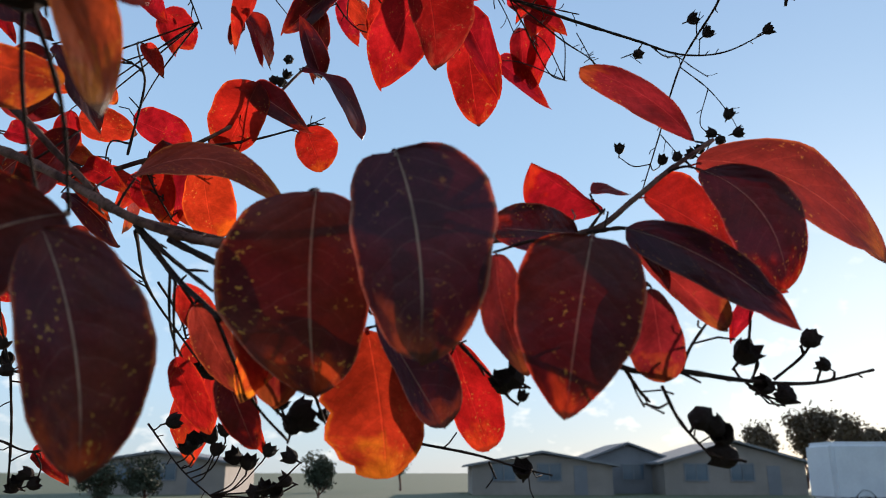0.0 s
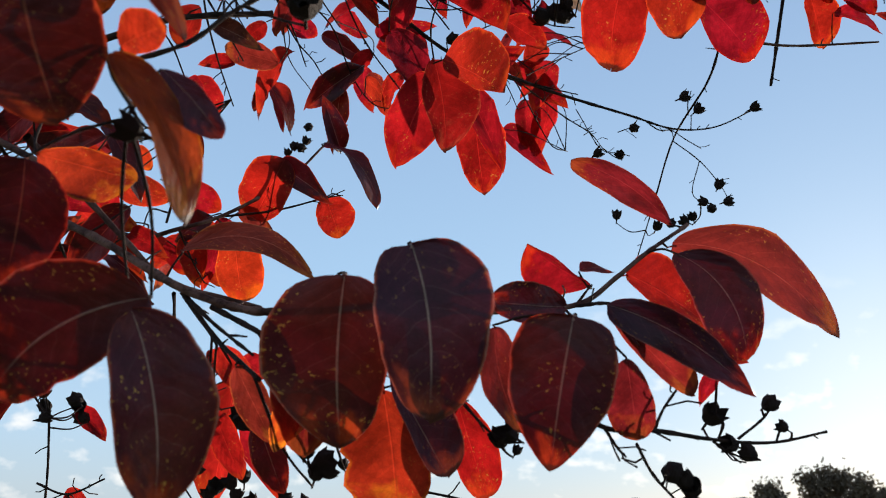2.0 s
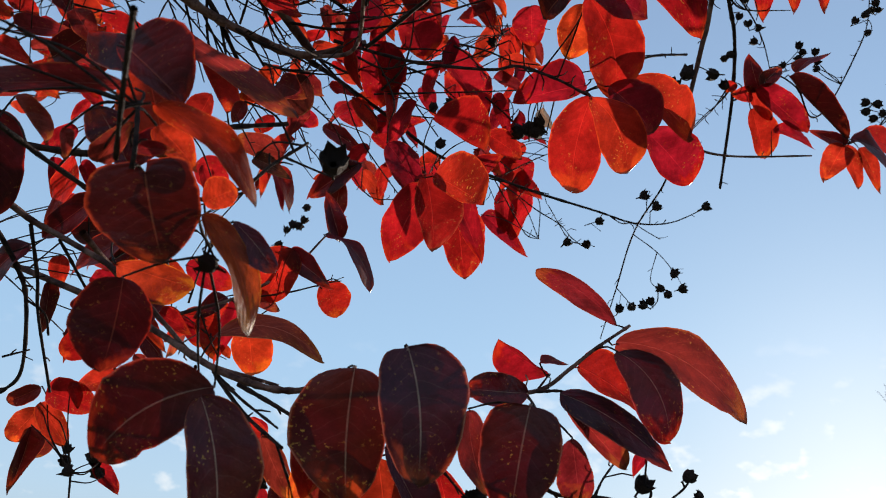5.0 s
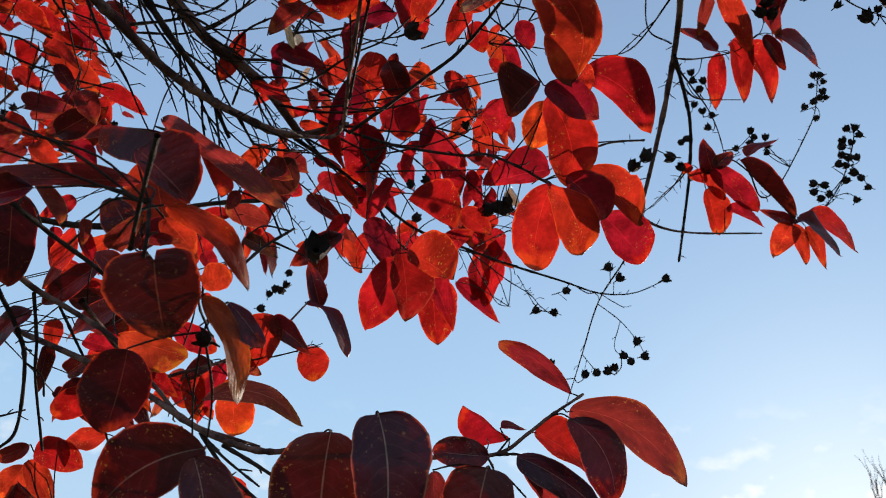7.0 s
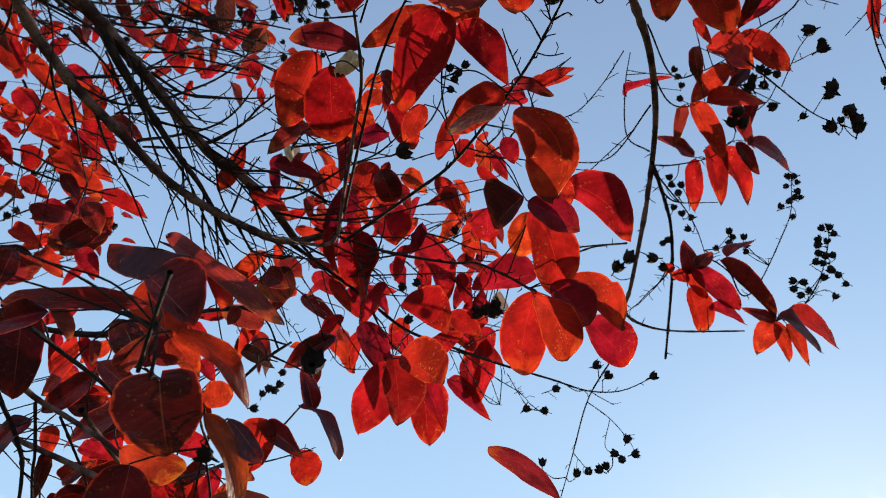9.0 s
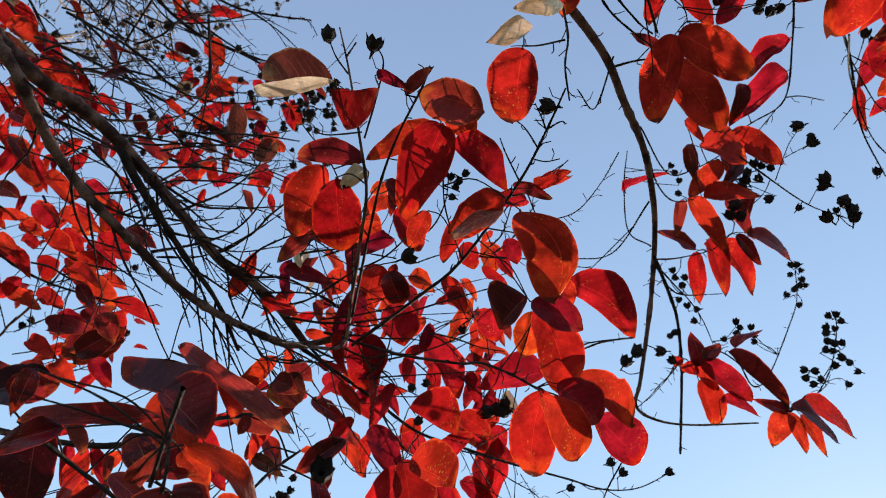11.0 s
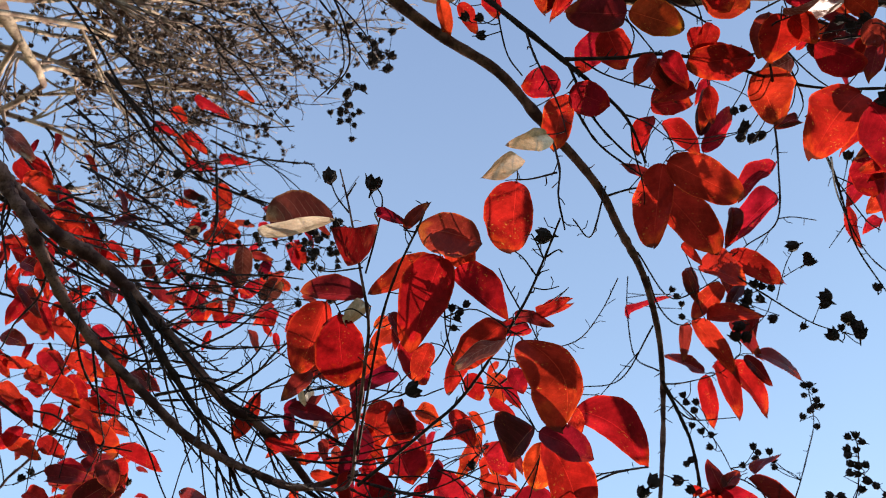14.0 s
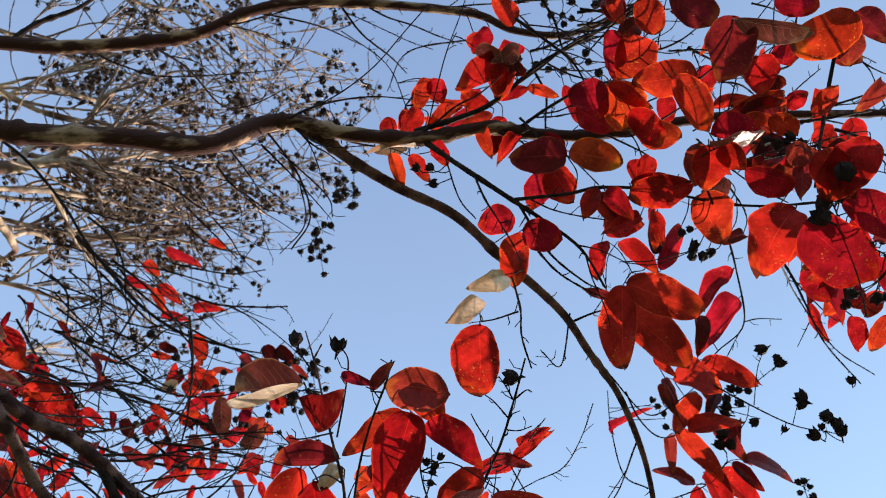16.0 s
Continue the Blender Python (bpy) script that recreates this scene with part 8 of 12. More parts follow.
leaf(bough_a, "red", (-.0359, .5649, 1.9897), (-.02, .576, 1.9705), (.49, -.87, -.1), 0.0153, 12)
leaf(bough_a, "brown", (.0449, .4014, 1.9293), (.07, .4057, 1.9205), (.17, -.98, .01), 0.0147, 0)
leaf(bough_a, "orange", (.0495, .494, 2.0436), (.0317, .5059, 2.0255), (-.19, -.9, -.4), 0.0153, 6)
leaf(bough_a, "red", (.0078, .5108, 2.0856), (-.0012, .5241, 2.0645), (-.74, -.66, -.1), 0.0176, 2)
leaf(bough_a, "red", (.0703, .537, 1.9386), (.0802, .5501, 1.9167), (.17, -.88, -.45), 0.0135, 6)
leaf(bough_a, "red", (.0569, .3465, 1.9908), (.076, .3528, 1.9793), (.01, -.89, -.46), 0.0128, 6)
leaf(bough_a, "orange", (-.1056, .4683, 2.1149), (-.0871, .4813, 2.0924), (.58, -.82, -0), 0.0174, 4)
leaf(bough_a, "brown", (.0461, .4211, 1.8822), (.0367, .43, 1.8684), (-.74, -.67, .08), 0.0131, 2)
leaf(bough_a, "red", (.0753, .4347, 2.1212), (.0649, .4431, 2.1083), (-.18, -.88, -.43), 0.0102, 1)
leaf(bough_a, "red", (.0405, .4196, 2.0183), (.017, .4256, 2.0102), (-.2, -.97, -.15), 0.0146, 6)
leaf(bough_a, "rust", (.0349, .468, 1.9023), (.0572, .4772, 1.8857), (.14, -.93, -.33), 0.0144, 10)
leaf(bough_a, "rust", (-.0682, .4326, 2.0428), (-.0455, .4344, 2.0382), (.07, -1, -.05), 0.013, 12)
leaf(bough_a, "red", (.0785, .4938, 1.9037), (.0603, .5059, 1.8854), (-.55, -.84, -0), 0.0159, 12)
leaf(bough_a, "red", (-.1239, .4094, 2.0042), (-.1493, .4207, 1.9877), (-.05, -.86, -.51), 0.0161, 12)
leaf(bough_a, "red", (.0777, .5167, 1.9551), (.1026, .5201, 1.9477), (.16, -.98, .1), 0.0155, 6)
leaf(bough_a, "red", (.0549, .3927, 1.9456), (.0542, .4043, 1.9268), (.18, -.83, -.52), 0.0125, 5)
leaf(outer, "brown", (-.4842, .5763, 2.1329), (-.4955, .5903, 2.111), (-.42, -.85, -.33), 0.0195, 2)
leaf(outer, "red", (-.3872, .6245, 2.0401), (-.4083, .6364, 2.0223), (.02, -.82, -.57), 0.0148, 1)
leaf(outer, "brown", (-.4244, .709, 2.1349), (-.4176, .7189, 2.1184), (.53, -.81, -.26), 0.0095, 10)
leaf(outer, "red", (-.3652, .6235, 2.1503), (-.3901, .6371, 2.1301), (-.29, -.92, -.26), 0.0182, 10)
leaf(outer, "brown", (-.4156, .7368, 2.2045), (-.4002, .7397, 2.1987), (.09, -.97, -.24), 0.0088, 5)
leaf(outer, "red", (-.4611, .6866, 2.2391), (-.4671, .7019, 2.2146), (.17, -.82, -.55), 0.0125, 1)
leaf(outer, "red", (-.4767, .6492, 2.2616), (-.4562, .6593, 2.2437), (.6, -.75, .27), 0.0168, 12)
leaf(outer, "red", (-.4739, .5818, 2.2259), (-.4449, .5855, 2.2177), (.03, -.94, -.34), 0.0147, 10)
leaf(outer, "red", (-.5208, .7426, 2.1896), (-.5268, .752, 2.1746), (.18, -.8, -.57), 0.0108, 6)
leaf(outer, "red", (-.5255, .5477, 2.2595), (-.5363, .5616, 2.2377), (.26, -.75, -.61), 0.0108, 1)
leaf(outer, "red", (-.399, .7277, 2.1507), (-.3815, .7285, 2.1482), (.1, -.92, .39), 0.0124, 2)
leaf(outer, "red", (-.4478, .5698, 2.1565), (-.4365, .5746, 2.1479), (.27, -.95, -.17), 0.0085, 0)
leaf(outer, "brown", (-.5216, .6248, 2.2487), (-.5368, .6299, 2.2415), (-.21, -.95, -.23), 0.0094, 0)
leaf(outer, "red", (-.472, .5992, 2.2934), (-.4623, .6125, 2.2711), (.08, -.87, -.49), 0.0127, 4)
leaf(outer, "red", (-.4929, .6047, 2.2746), (-.5142, .6142, 2.2607), (.09, -.75, -.66), 0.0117, 0)
leaf(outer, "brown", (-.4869, .6252, 2.2596), (-.4931, .6349, 2.2443), (.2, -.79, -.58), 0.0083, 12)
leaf(outer, "red", (-.4158, .6187, 2.1544), (-.3919, .6208, 2.1492), (.14, -.95, .28), 0.0145, 0)
leaf(outer, "brown", (-.4452, .6418, 2.0625), (-.464, .6496, 2.0512), (-0, -.82, -.57), 0.0138, 6)
leaf(outer, "red", (-.5223, .5901, 2.2874), (-.5077, .5945, 2.2792), (.15, -.96, -.25), 0.0083, 12)
leaf(outer, "red", (-.4404, .6266, 2.3714), (-.4306, .6396, 2.3496), (.02, -.86, -.51), 0.0131, 1)
leaf(outer, "red", (-.4156, .3635, 2.2992), (-.4066, .3778, 2.2856), (.51, -.74, -.44), 0.0106, 1)
leaf(outer, "brown", (-.3318, .3059, 2.2248), (-.3297, .3184, 2.2129), (.57, -.62, -.54), 0.0097, 6)
leaf(outer, "red", (-.4225, .2862, 2.1512), (-.4015, .2928, 2.1447), (.28, -.96, -.06), 0.0133, 5)
leaf(outer, "red", (-.3834, .3529, 2.319), (-.3541, .3567, 2.3151), (.13, -.99, .05), 0.0136, 2)
leaf(outer, "red", (-.3285, .3491, 2.2134), (-.3264, .3635, 2.1997), (.83, -.45, -.34), 0.0105, 10)
leaf(outer, "red", (-.3841, .3519, 2.2179), (-.4089, .3604, 2.2101), (-.11, -.83, -.54), 0.0153, 1)
leaf(outer, "red", (-.3364, .4072, 2.1559), (-.3248, .4229, 2.1408), (.8, -.6, -.02), 0.014, 12)
leaf(outer, "plum", (-.3967, .3737, 2.2117), (-.414, .3788, 2.207), (-.16, -.91, -.38), 0.0101, 1)
leaf(outer, "plum", (-.3952, .415, 2.2724), (-.4018, .429, 2.259), (-.09, -.71, -.7), 0.0112, 0)
leaf(outer, "red", (-.4708, .3627, 2.2366), (-.4643, .3801, 2.2199), (.63, -.65, -.43), 0.0103, 12)
leaf(outer, "red", (-.4469, .3665, 2.2113), (-.4334, .3815, 2.1968), (.49, -.79, -.36), 0.0147, 6)
leaf(outer, "brown", (-.4128, .2975, 2.2012), (-.4284, .3098, 2.1896), (.14, -.58, -.8), 0.0091, 0)
leaf(outer, "red", (-.4024, .3477, 2.1161), (-.415, .359, 2.1054), (.11, -.62, -.78), 0.0099, 1)
leaf(outer, "red", (-.5088, .3483, 2.3455), (-.5277, .3523, 2.3419), (.01, -.64, -.76), 0.0098, 10)
leaf(outer, "plum", (-.3128, .3257, 2.1398), (-.3218, .3468, 2.1198), (-.51, -.7, -.5), 0.0203, 2)
leaf(outer, "red", (-.4676, .3665, 2.2553), (-.4875, .3745, 2.2478), (.04, -.63, -.77), 0.0114, 0)
leaf(outer, "red", (-.4408, .3206, 2.205), (-.4299, .3337, 2.1923), (.81, -.58, .1), 0.0113, 10)
leaf(outer, "plum", (-.3126, .3046, 2.2072), (-.3397, .3101, 2.2022), (-.1, -.9, -.43), 0.0153, 12)
leaf(outer, "red", (-.4295, .3975, 2.282), (-.4151, .4107, 2.2693), (.6, -.79, -.14), 0.0133, 6)
leaf(outer, "plum", (-.4337, .3797, 2.2476), (-.4509, .3872, 2.2406), (-.24, -.9, -.37), 0.0107, 0)
leaf(outer, "plum", (-.3937, .4291, 2.2367), (-.3836, .4425, 2.2239), (.49, -.77, -.41), 0.0116, 1)
leaf(outer, "red", (-.3594, .4129, 2.2283), (-.3661, .429, 2.213), (.12, -.66, -.74), 0.0101, 4)
leaf(bough_c, "rust", (.3626, .0679, 2.2584), (.3677, .0944, 2.2417), (-.2, -.49, -.85), 0.0139, 5)
leaf(bough_c, "red", (.1666, .0137, 2.1848), (.1764, .0398, 2.1683), (-.03, -.53, -.85), 0.0148, 4)
leaf(bough_c, "red", (.2917, .0904, 2.166), (.314, .0998, 2.1596), (.09, -.71, -.7), 0.0137, 12)
leaf(bough_c, "red", (.2732, .1515, 2.2287), (.2635, .1698, 2.2176), (-.45, -.63, -.63), 0.0126, 12)
leaf(bough_c, "rust", (.1379, .0172, 2.2028), (.1611, .0253, 2.1971), (-.03, -.51, -.86), 0.0131, 10)
leaf(bough_c, "red", (.4015, .1405, 2.2537), (.4196, .1623, 2.2397), (.4, -.71, -.58), 0.0191, 2)
leaf(bough_c, "red", (.3418, .0791, 2.1755), (.323, .0923, 2.1678), (-.58, -.81, .02), 0.0175, 2)
leaf(bough_c, "red", (.414, .0734, 2.2484), (.3937, .0839, 2.2424), (-.45, -.89, -.02), 0.0112, 2)
leaf(bough_c, "red", (.3979, .03, 2.2975), (.4026, .055, 2.2818), (-.98, .06, -.19), 0.0171, 2)
leaf(bough_c, "red", (.3123, -.0188, 2.2137), (.2934, -.0009, 2.203), (-.28, -.69, -.66), 0.0127, 12)
# near leaves again: dark colours carry the shade they stand in
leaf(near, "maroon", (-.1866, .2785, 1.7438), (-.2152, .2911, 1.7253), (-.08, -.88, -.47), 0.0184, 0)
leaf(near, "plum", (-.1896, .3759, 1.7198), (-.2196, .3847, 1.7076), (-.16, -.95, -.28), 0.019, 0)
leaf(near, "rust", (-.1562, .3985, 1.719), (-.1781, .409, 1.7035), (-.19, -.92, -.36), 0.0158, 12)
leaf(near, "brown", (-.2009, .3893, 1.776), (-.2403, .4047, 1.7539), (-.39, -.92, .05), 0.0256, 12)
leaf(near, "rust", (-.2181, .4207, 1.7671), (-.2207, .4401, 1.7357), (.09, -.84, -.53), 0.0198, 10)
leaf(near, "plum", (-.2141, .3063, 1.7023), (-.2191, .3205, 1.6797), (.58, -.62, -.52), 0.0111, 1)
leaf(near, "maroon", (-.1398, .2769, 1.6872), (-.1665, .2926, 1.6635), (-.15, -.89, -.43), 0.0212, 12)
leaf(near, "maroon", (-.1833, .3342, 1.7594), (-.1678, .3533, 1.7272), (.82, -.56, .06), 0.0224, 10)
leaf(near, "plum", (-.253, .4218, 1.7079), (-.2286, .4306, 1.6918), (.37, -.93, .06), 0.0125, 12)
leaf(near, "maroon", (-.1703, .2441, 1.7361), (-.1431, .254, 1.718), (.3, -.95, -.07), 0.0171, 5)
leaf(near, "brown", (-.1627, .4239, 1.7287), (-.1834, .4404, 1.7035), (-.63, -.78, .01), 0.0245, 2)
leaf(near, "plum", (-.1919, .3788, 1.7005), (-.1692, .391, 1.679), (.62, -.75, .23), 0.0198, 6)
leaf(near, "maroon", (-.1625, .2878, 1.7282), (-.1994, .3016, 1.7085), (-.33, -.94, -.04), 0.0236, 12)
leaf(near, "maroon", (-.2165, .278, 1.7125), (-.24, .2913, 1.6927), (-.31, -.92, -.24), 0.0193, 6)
leaf(near, "rust", (-.2185, .3044, 1.7816), (-.2361, .3241, 1.7509), (-.31, -.87, -.38), 0.0226, 4)
leaf(outer, "brown", (-.3193, .5125, 2.3233), (-.3019, .5248, 2.3114), (.29, -.85, -.44), 0.0124, 6)
leaf(outer, "red", (-.1844, .396, 2.366), (-.17, .4063, 2.3561), (.19, -.81, -.56), 0.0103, 10)
leaf(outer, "rust", (-.266, .475, 2.2661), (-.2837, .4925, 2.2496), (-.23, -.78, -.58), 0.0164, 0)
leaf(outer, "brown", (-.2145, .3983, 2.2634), (-.191, .4018, 2.2598), (.04, -.83, -.56), 0.012, 1)
leaf(outer, "red", (-.2001, .5231, 2.2549), (-.1955, .5383, 2.2404), (-.05, -.68, -.73), 0.0117, 1)
leaf(outer, "brown", (-.3176, .4799, 2.2928), (-.3439, .4888, 2.2845), (-.3, -.95, -.08), 0.0192, 2)
leaf(outer, "rust", (-.3228, .457, 2.25), (-.2965, .4614, 2.2456), (.18, -.98, .11), 0.0159, 6)
leaf(outer, "rust", (-.3141, .4566, 2.4028), (-.3416, .4691, 2.3911), (0, -.68, -.73), 0.0181, 12)
leaf(outer, "brown", (-.2497, .5609, 2.2996), (-.2375, .5814, 2.28), (.73, -.65, -.23), 0.0171, 10)
leaf(outer, "rust", (-.1654, .5038, 2.248), (-.1396, .5143, 2.2377), (.42, -.89, .15), 0.0173, 2)
leaf(outer, "brown", (-.2779, .4153, 2.3808), (-.2912, .4298, 2.3671), (-.41, -.8, -.44), 0.0129, 4)
leaf(outer, "rust", (-.3322, .4747, 2.3219), (-.3184, .4875, 2.3096), (.73, -.68, .11), 0.0152, 2)
leaf(outer, "brown", (-.1897, .4552, 2.2971), (-.2138, .4702, 2.283), (-.05, -.73, -.68), 0.0168, 12)
leaf(outer, "brown", (-.3342, .5593, 2.317), (-.3592, .5682, 2.3087), (-.05, -.76, -.65), 0.014, 10)
leaf(outer, "rust", (-.2246, .5351, 2.2904), (-.2145, .5488, 2.2772), (.38, -.77, -.51), 0.0103, 4)
leaf(outer, "brown", (-.296, .4601, 2.3142), (-.2838, .4685, 2.3062), (.42, -.87, -.27), 0.0094, 12)
leaf(outer, "rust", (-.1684, .4036, 2.2832), (-.1605, .4216, 2.2659), (-.1, -.66, -.74), 0.0158, 12)
leaf(outer, "rust", (-.1754, .4203, 2.3216), (-.1648, .4311, 2.3112), (.59, -.78, -.21), 0.0104, 6)
leaf(outer, "red", (-.1767, .5313, 2.3077), (-.1943, .5494, 2.2905), (-.09, -.73, -.68), 0.0168, 6)
leaf(outer, "rust", (-.2547, .4921, 2.3023), (-.2394, .4952, 2.2992), (.21, -.97, .08), 0.0094, 1)
leaf(outer, "red", (-.2923, .4985, 2.3935), (-.291, .5111, 2.3815), (.93, -.29, -.21), 0.0114, 2)
leaf(outer, "brown", (-.1851, .4362, 2.2152), (-.2051, .4453, 2.2066), (-.39, -.92, -.06), 0.0163, 2)
leaf(outer, "red", (-.2577, .4731, 2.2908), (-.2496, .4847, 2.2796), (.62, -.72, -.31), 0.01, 0)
leaf(outer, "red", (-.1768, .5155, 2.244), (-.1602, .5326, 2.2275), (.32, -.8, -.5), 0.0152, 12)
leaf(outer, "red", (-.179, .4823, 2.4226), (-.1694, .4986, 2.4069), (.72, -.65, -.24), 0.013, 10)
leaf(outer, "red", (-.3005, .559, 2.2952), (-.3105, .5762, 2.279), (0, -.69, -.73), 0.0116, 1)
leaf(outer, "brown", (-.1804, .5412, 2.3462), (-.1557, .5523, 2.3354), (.42, -.91, .03), 0.0166, 0)
leaf(outer, "brown", (-.1371, .3661, 2.2848), (-.1207, .3755, 2.2757), (.15, -.81, -.57), 0.0096, 1)
leaf(outer, "red", (-.3534, .5376, 2.3234), (-.3668, .5448, 2.3167), (-.32, -.89, -.31), 0.0097, 6)
leaf(outer, "rust", (-.3369, .4773, 2.398), (-.3227, .4831, 2.3923), (.32, -.93, -.16), 0.0093, 6)
leaf(outer, "brown", (-.2751, .4612, 2.4163), (-.2502, .4652, 2.4122), (.04, -.81, -.59), 0.012, 10)
leaf(outer, "brown", (-.1958, .3431, 2.2816), (-.1807, .3634, 2.2621), (.78, -.63, -.06), 0.0217, 2)
leaf(outer, "brown", (-.2821, .5081, 2.3025), (-.2796, .5202, 2.291), (.49, -.65, -.58), 0.0095, 0)
leaf(outer, "brown", (-.2571, .4809, 2.283), (-.2578, .4984, 2.2663), (.49, -.59, -.64), 0.0124, 12)

# bare twigs among the leaves
twig(bough_a, 0.00115, 0.000598, [(-.2219, .2951, 2.0196), (-.2076, .3055, 2.0161), (-.1909, .3086, 2.0027), (-.174, .3106, 1.9895)])
twig(bough_a, 0.00101, 0.000524, [(-.252, .2647, 2.0187), (-.2469, .2831, 2.0108), (-.2346, .2883, 1.9899), (-.229, .3049, 1.9796)])
twig(bough_a, 0.00071, 0.00037, [(-.1773, .2712, 1.9492), (-.1655, .2695, 1.9464), (-.158, .2799, 1.9539), (-.1512, .2938, 1.9615)])
twig(bough_a, 0.000864, 0.00045, [(-.2379, .2882, 1.9726), (-.2182, .2751, 1.9756), (-.1923, .2585, 1.9652), (-.1741, .262, 1.9688)])
twig(bough_a, 0.000811, 0.000422, [(-.2421, .3146, 1.9739), (-.2382, .3247, 1.9706), (-.229, .3226, 1.9567), (-.2235, .3257, 1.9465)])
twig(bough_b, 0.0011, 0.000572, [(-.3257, .273, 2.0363), (-.3093, .2786, 2.0315), (-.2943, .2857, 2.0224), (-.2777, .2894, 2.0088)])
twig(bough_b, 0.000787, 0.00041, [(-.3576, .284, 2.0571), (-.33, .2841, 2.0476), (-.3014, .2807, 2.0385), (-.2737, .2724, 2.0351)])
twig(bough_b, 0.000759, 0.000395, [(-.2308, .2303, 2.0001), (-.2222, .2461, 1.9983), (-.2074, .2504, 1.9846), (-.1956, .2613, 1.9783)])
twig(bough_b, 0.000807, 0.00042, [(-.2394, .2943, 1.98), (-.2176, .3005, 1.9868), (-.192, .2958, 1.9884), (-.1682, .2955, 1.994)])
twig(bough_b, 0.00104, 0.000542, [(-.2375, .255, 2.0067), (-.2107, .2491, 2.0031), (-.186, .2471, 2.003), (-.1625, .2492, 2.0048)])
twig(bough_b, 0.000921, 0.00048, [(-.3152, .3053, 1.9447), (-.2956, .3005, 1.9366), (-.2791, .3006, 1.927), (-.2626, .3002, 1.9212)])
twig(bough_b, 0.000849, 0.000442, [(-.2557, .2728, 1.9689), (-.2382, .2654, 1.9659), (-.2248, .2598, 1.9701), (-.2097, .2508, 1.9707)])
twig(bough_a, 0.000859, 0.000447, [(.0131, .3481, 1.9191), (.033, .3439, 1.9109), (.0528, .3507, 1.9083), (.0718, .3416, 1.8987)])
twig(bough_a, 0.000652, 0.00034, [(-.0017, .2978, 1.9538), (.0169, .2915, 1.9575), (.0366, .293, 1.9636), (.0539, .2787, 1.9435)])
twig(bough_a, 0.00104, 0.00054, [(-.0914, .3799, 1.9717), (-.0744, .3803, 1.9674), (-.0589, .3775, 1.9545), (-.048, .3851, 1.9444)])
twig(bough_a, 0.00105, 0.000545, [(-.0493, .4046, 1.955), (-.0278, .4048, 1.9398), (-.0051, .4148, 1.9364), (.014, .4216, 1.9232)])
twig(bough_a, 0.000815, 0.000424, [(-.0091, .2928, 1.9696), (.009, .2761, 1.9737), (.0186, .2602, 1.9872), (.0207, .2423, 2.0013)])
twig(bough_a, 0.000902, 0.00047, [(-.0577, .327, 1.8865), (-.0387, .3316, 1.8811), (-.0179, .3113, 1.8715), (.0017, .2941, 1.861)])
twig(bough_a, 0.000918, 0.000478, [(-.1176, .3214, 1.8721), (-.1031, .3123, 1.862), (-.0907, .3119, 1.8613), (-.0839, .3406, 1.8831)])
twig(bough_a, 0.000735, 0.000383, [(.0526, .2488, 1.9291), (.061, .2417, 1.9355), (.0645, .2312, 1.9422), (.0683, .228, 1.9565)])
twig(bough_a, 0.00102, 0.000534, [(-.1502, .3544, 1.9321), (-.1439, .3424, 1.9438), (-.1391, .3362, 1.9602), (-.1267, .3174, 1.9637)])
twig(bough_a, 0.00106, 0.000551, [(-.0795, .3319, 1.9176), (-.0571, .3302, 1.9203), (-.0342, .3176, 1.9168), (-.0126, .3148, 1.9216)])
twig(bough_a, 0.000776, 0.000404, [(-.0411, .351, 1.8908), (-.0246, .3737, 1.8924), (-.0113, .3883, 1.8829), (.0013, .3861, 1.8627)])
twig(bough_a, 0.0011, 0.000571, [(-.0887, .3499, 2.0024), (-.0673, .3453, 2.0077), (-.0444, .3415, 1.9994), (-.0218, .3326, 1.9875)])
twig(bough_a, 0.000791, 0.000412, [(-.0932, .3523, 1.9783), (-.0702, .3451, 1.9712), (-.0508, .3588, 1.9735), (-.0312, .3591, 1.9604)])
twig(bough_a, 0.000821, 0.000428, [(.0304, .273, 1.9384), (.0455, .2704, 1.9384), (.0605, .2683, 1.9356), (.0758, .2682, 1.9355)])
twig(bough_a, 0.000852, 0.000444, [(-.0399, .3415, 1.8702), (-.0257, .326, 1.8777), (-.0199, .3104, 1.8902), (-.0189, .2983, 1.9062)])
twig(bough_a, 0.00079, 0.000412, [(-.1029, .3027, 1.9447), (-.0926, .2776, 1.9416), (-.0848, .2738, 1.9549), (-.0697, .2544, 1.9484)])
twig(bough_a, 0.000852, 0.000444, [(-.1134, .3464, 1.8868), (-.0928, .3542, 1.8906), (-.0705, .3521, 1.89), (-.0495, .3466, 1.8945)])
twig(bough_a, 0.00083, 0.000432, [(.0098, .3606, 1.9276), (.0206, .3704, 1.9281), (.0306, .3916, 1.9336), (.0369, .3841, 1.9168)])
twig(bough_a, 0.00076, 0.000396, [(.0378, .4084, 1.9165), (.0543, .4176, 1.9081), (.0721, .4369, 1.9058), (.0916, .4317, 1.8986)])
twig(bough_a, 0.000944, 0.000492, [(.0655, .3312, 1.997), (.0795, .3209, 2.0042), (.0887, .3047, 2.0105), (.0992, .2968, 2.0246)])
twig(bough_a, 0.00106, 0.000551, [(-.0964, .2802, 1.9423), (-.0818, .2804, 1.9466), (-.0681, .2889, 1.9572), (-.0531, .2887, 1.9625)])
twig(bough_a, 0.000981, 0.000511, [(-.0401, .3736, 1.9928), (-.0281, .371, 1.9967), (-.0148, .3584, 1.9888), (-.0022, .3598, 1.9908)])
twig(outer, 0.001433, 0.0007461, [(-.4244, .3191, 2.3805), (-.3885, .308, 2.3777), (-.3563, .2929, 2.3804), (-.3258, .2891, 2.3879)])
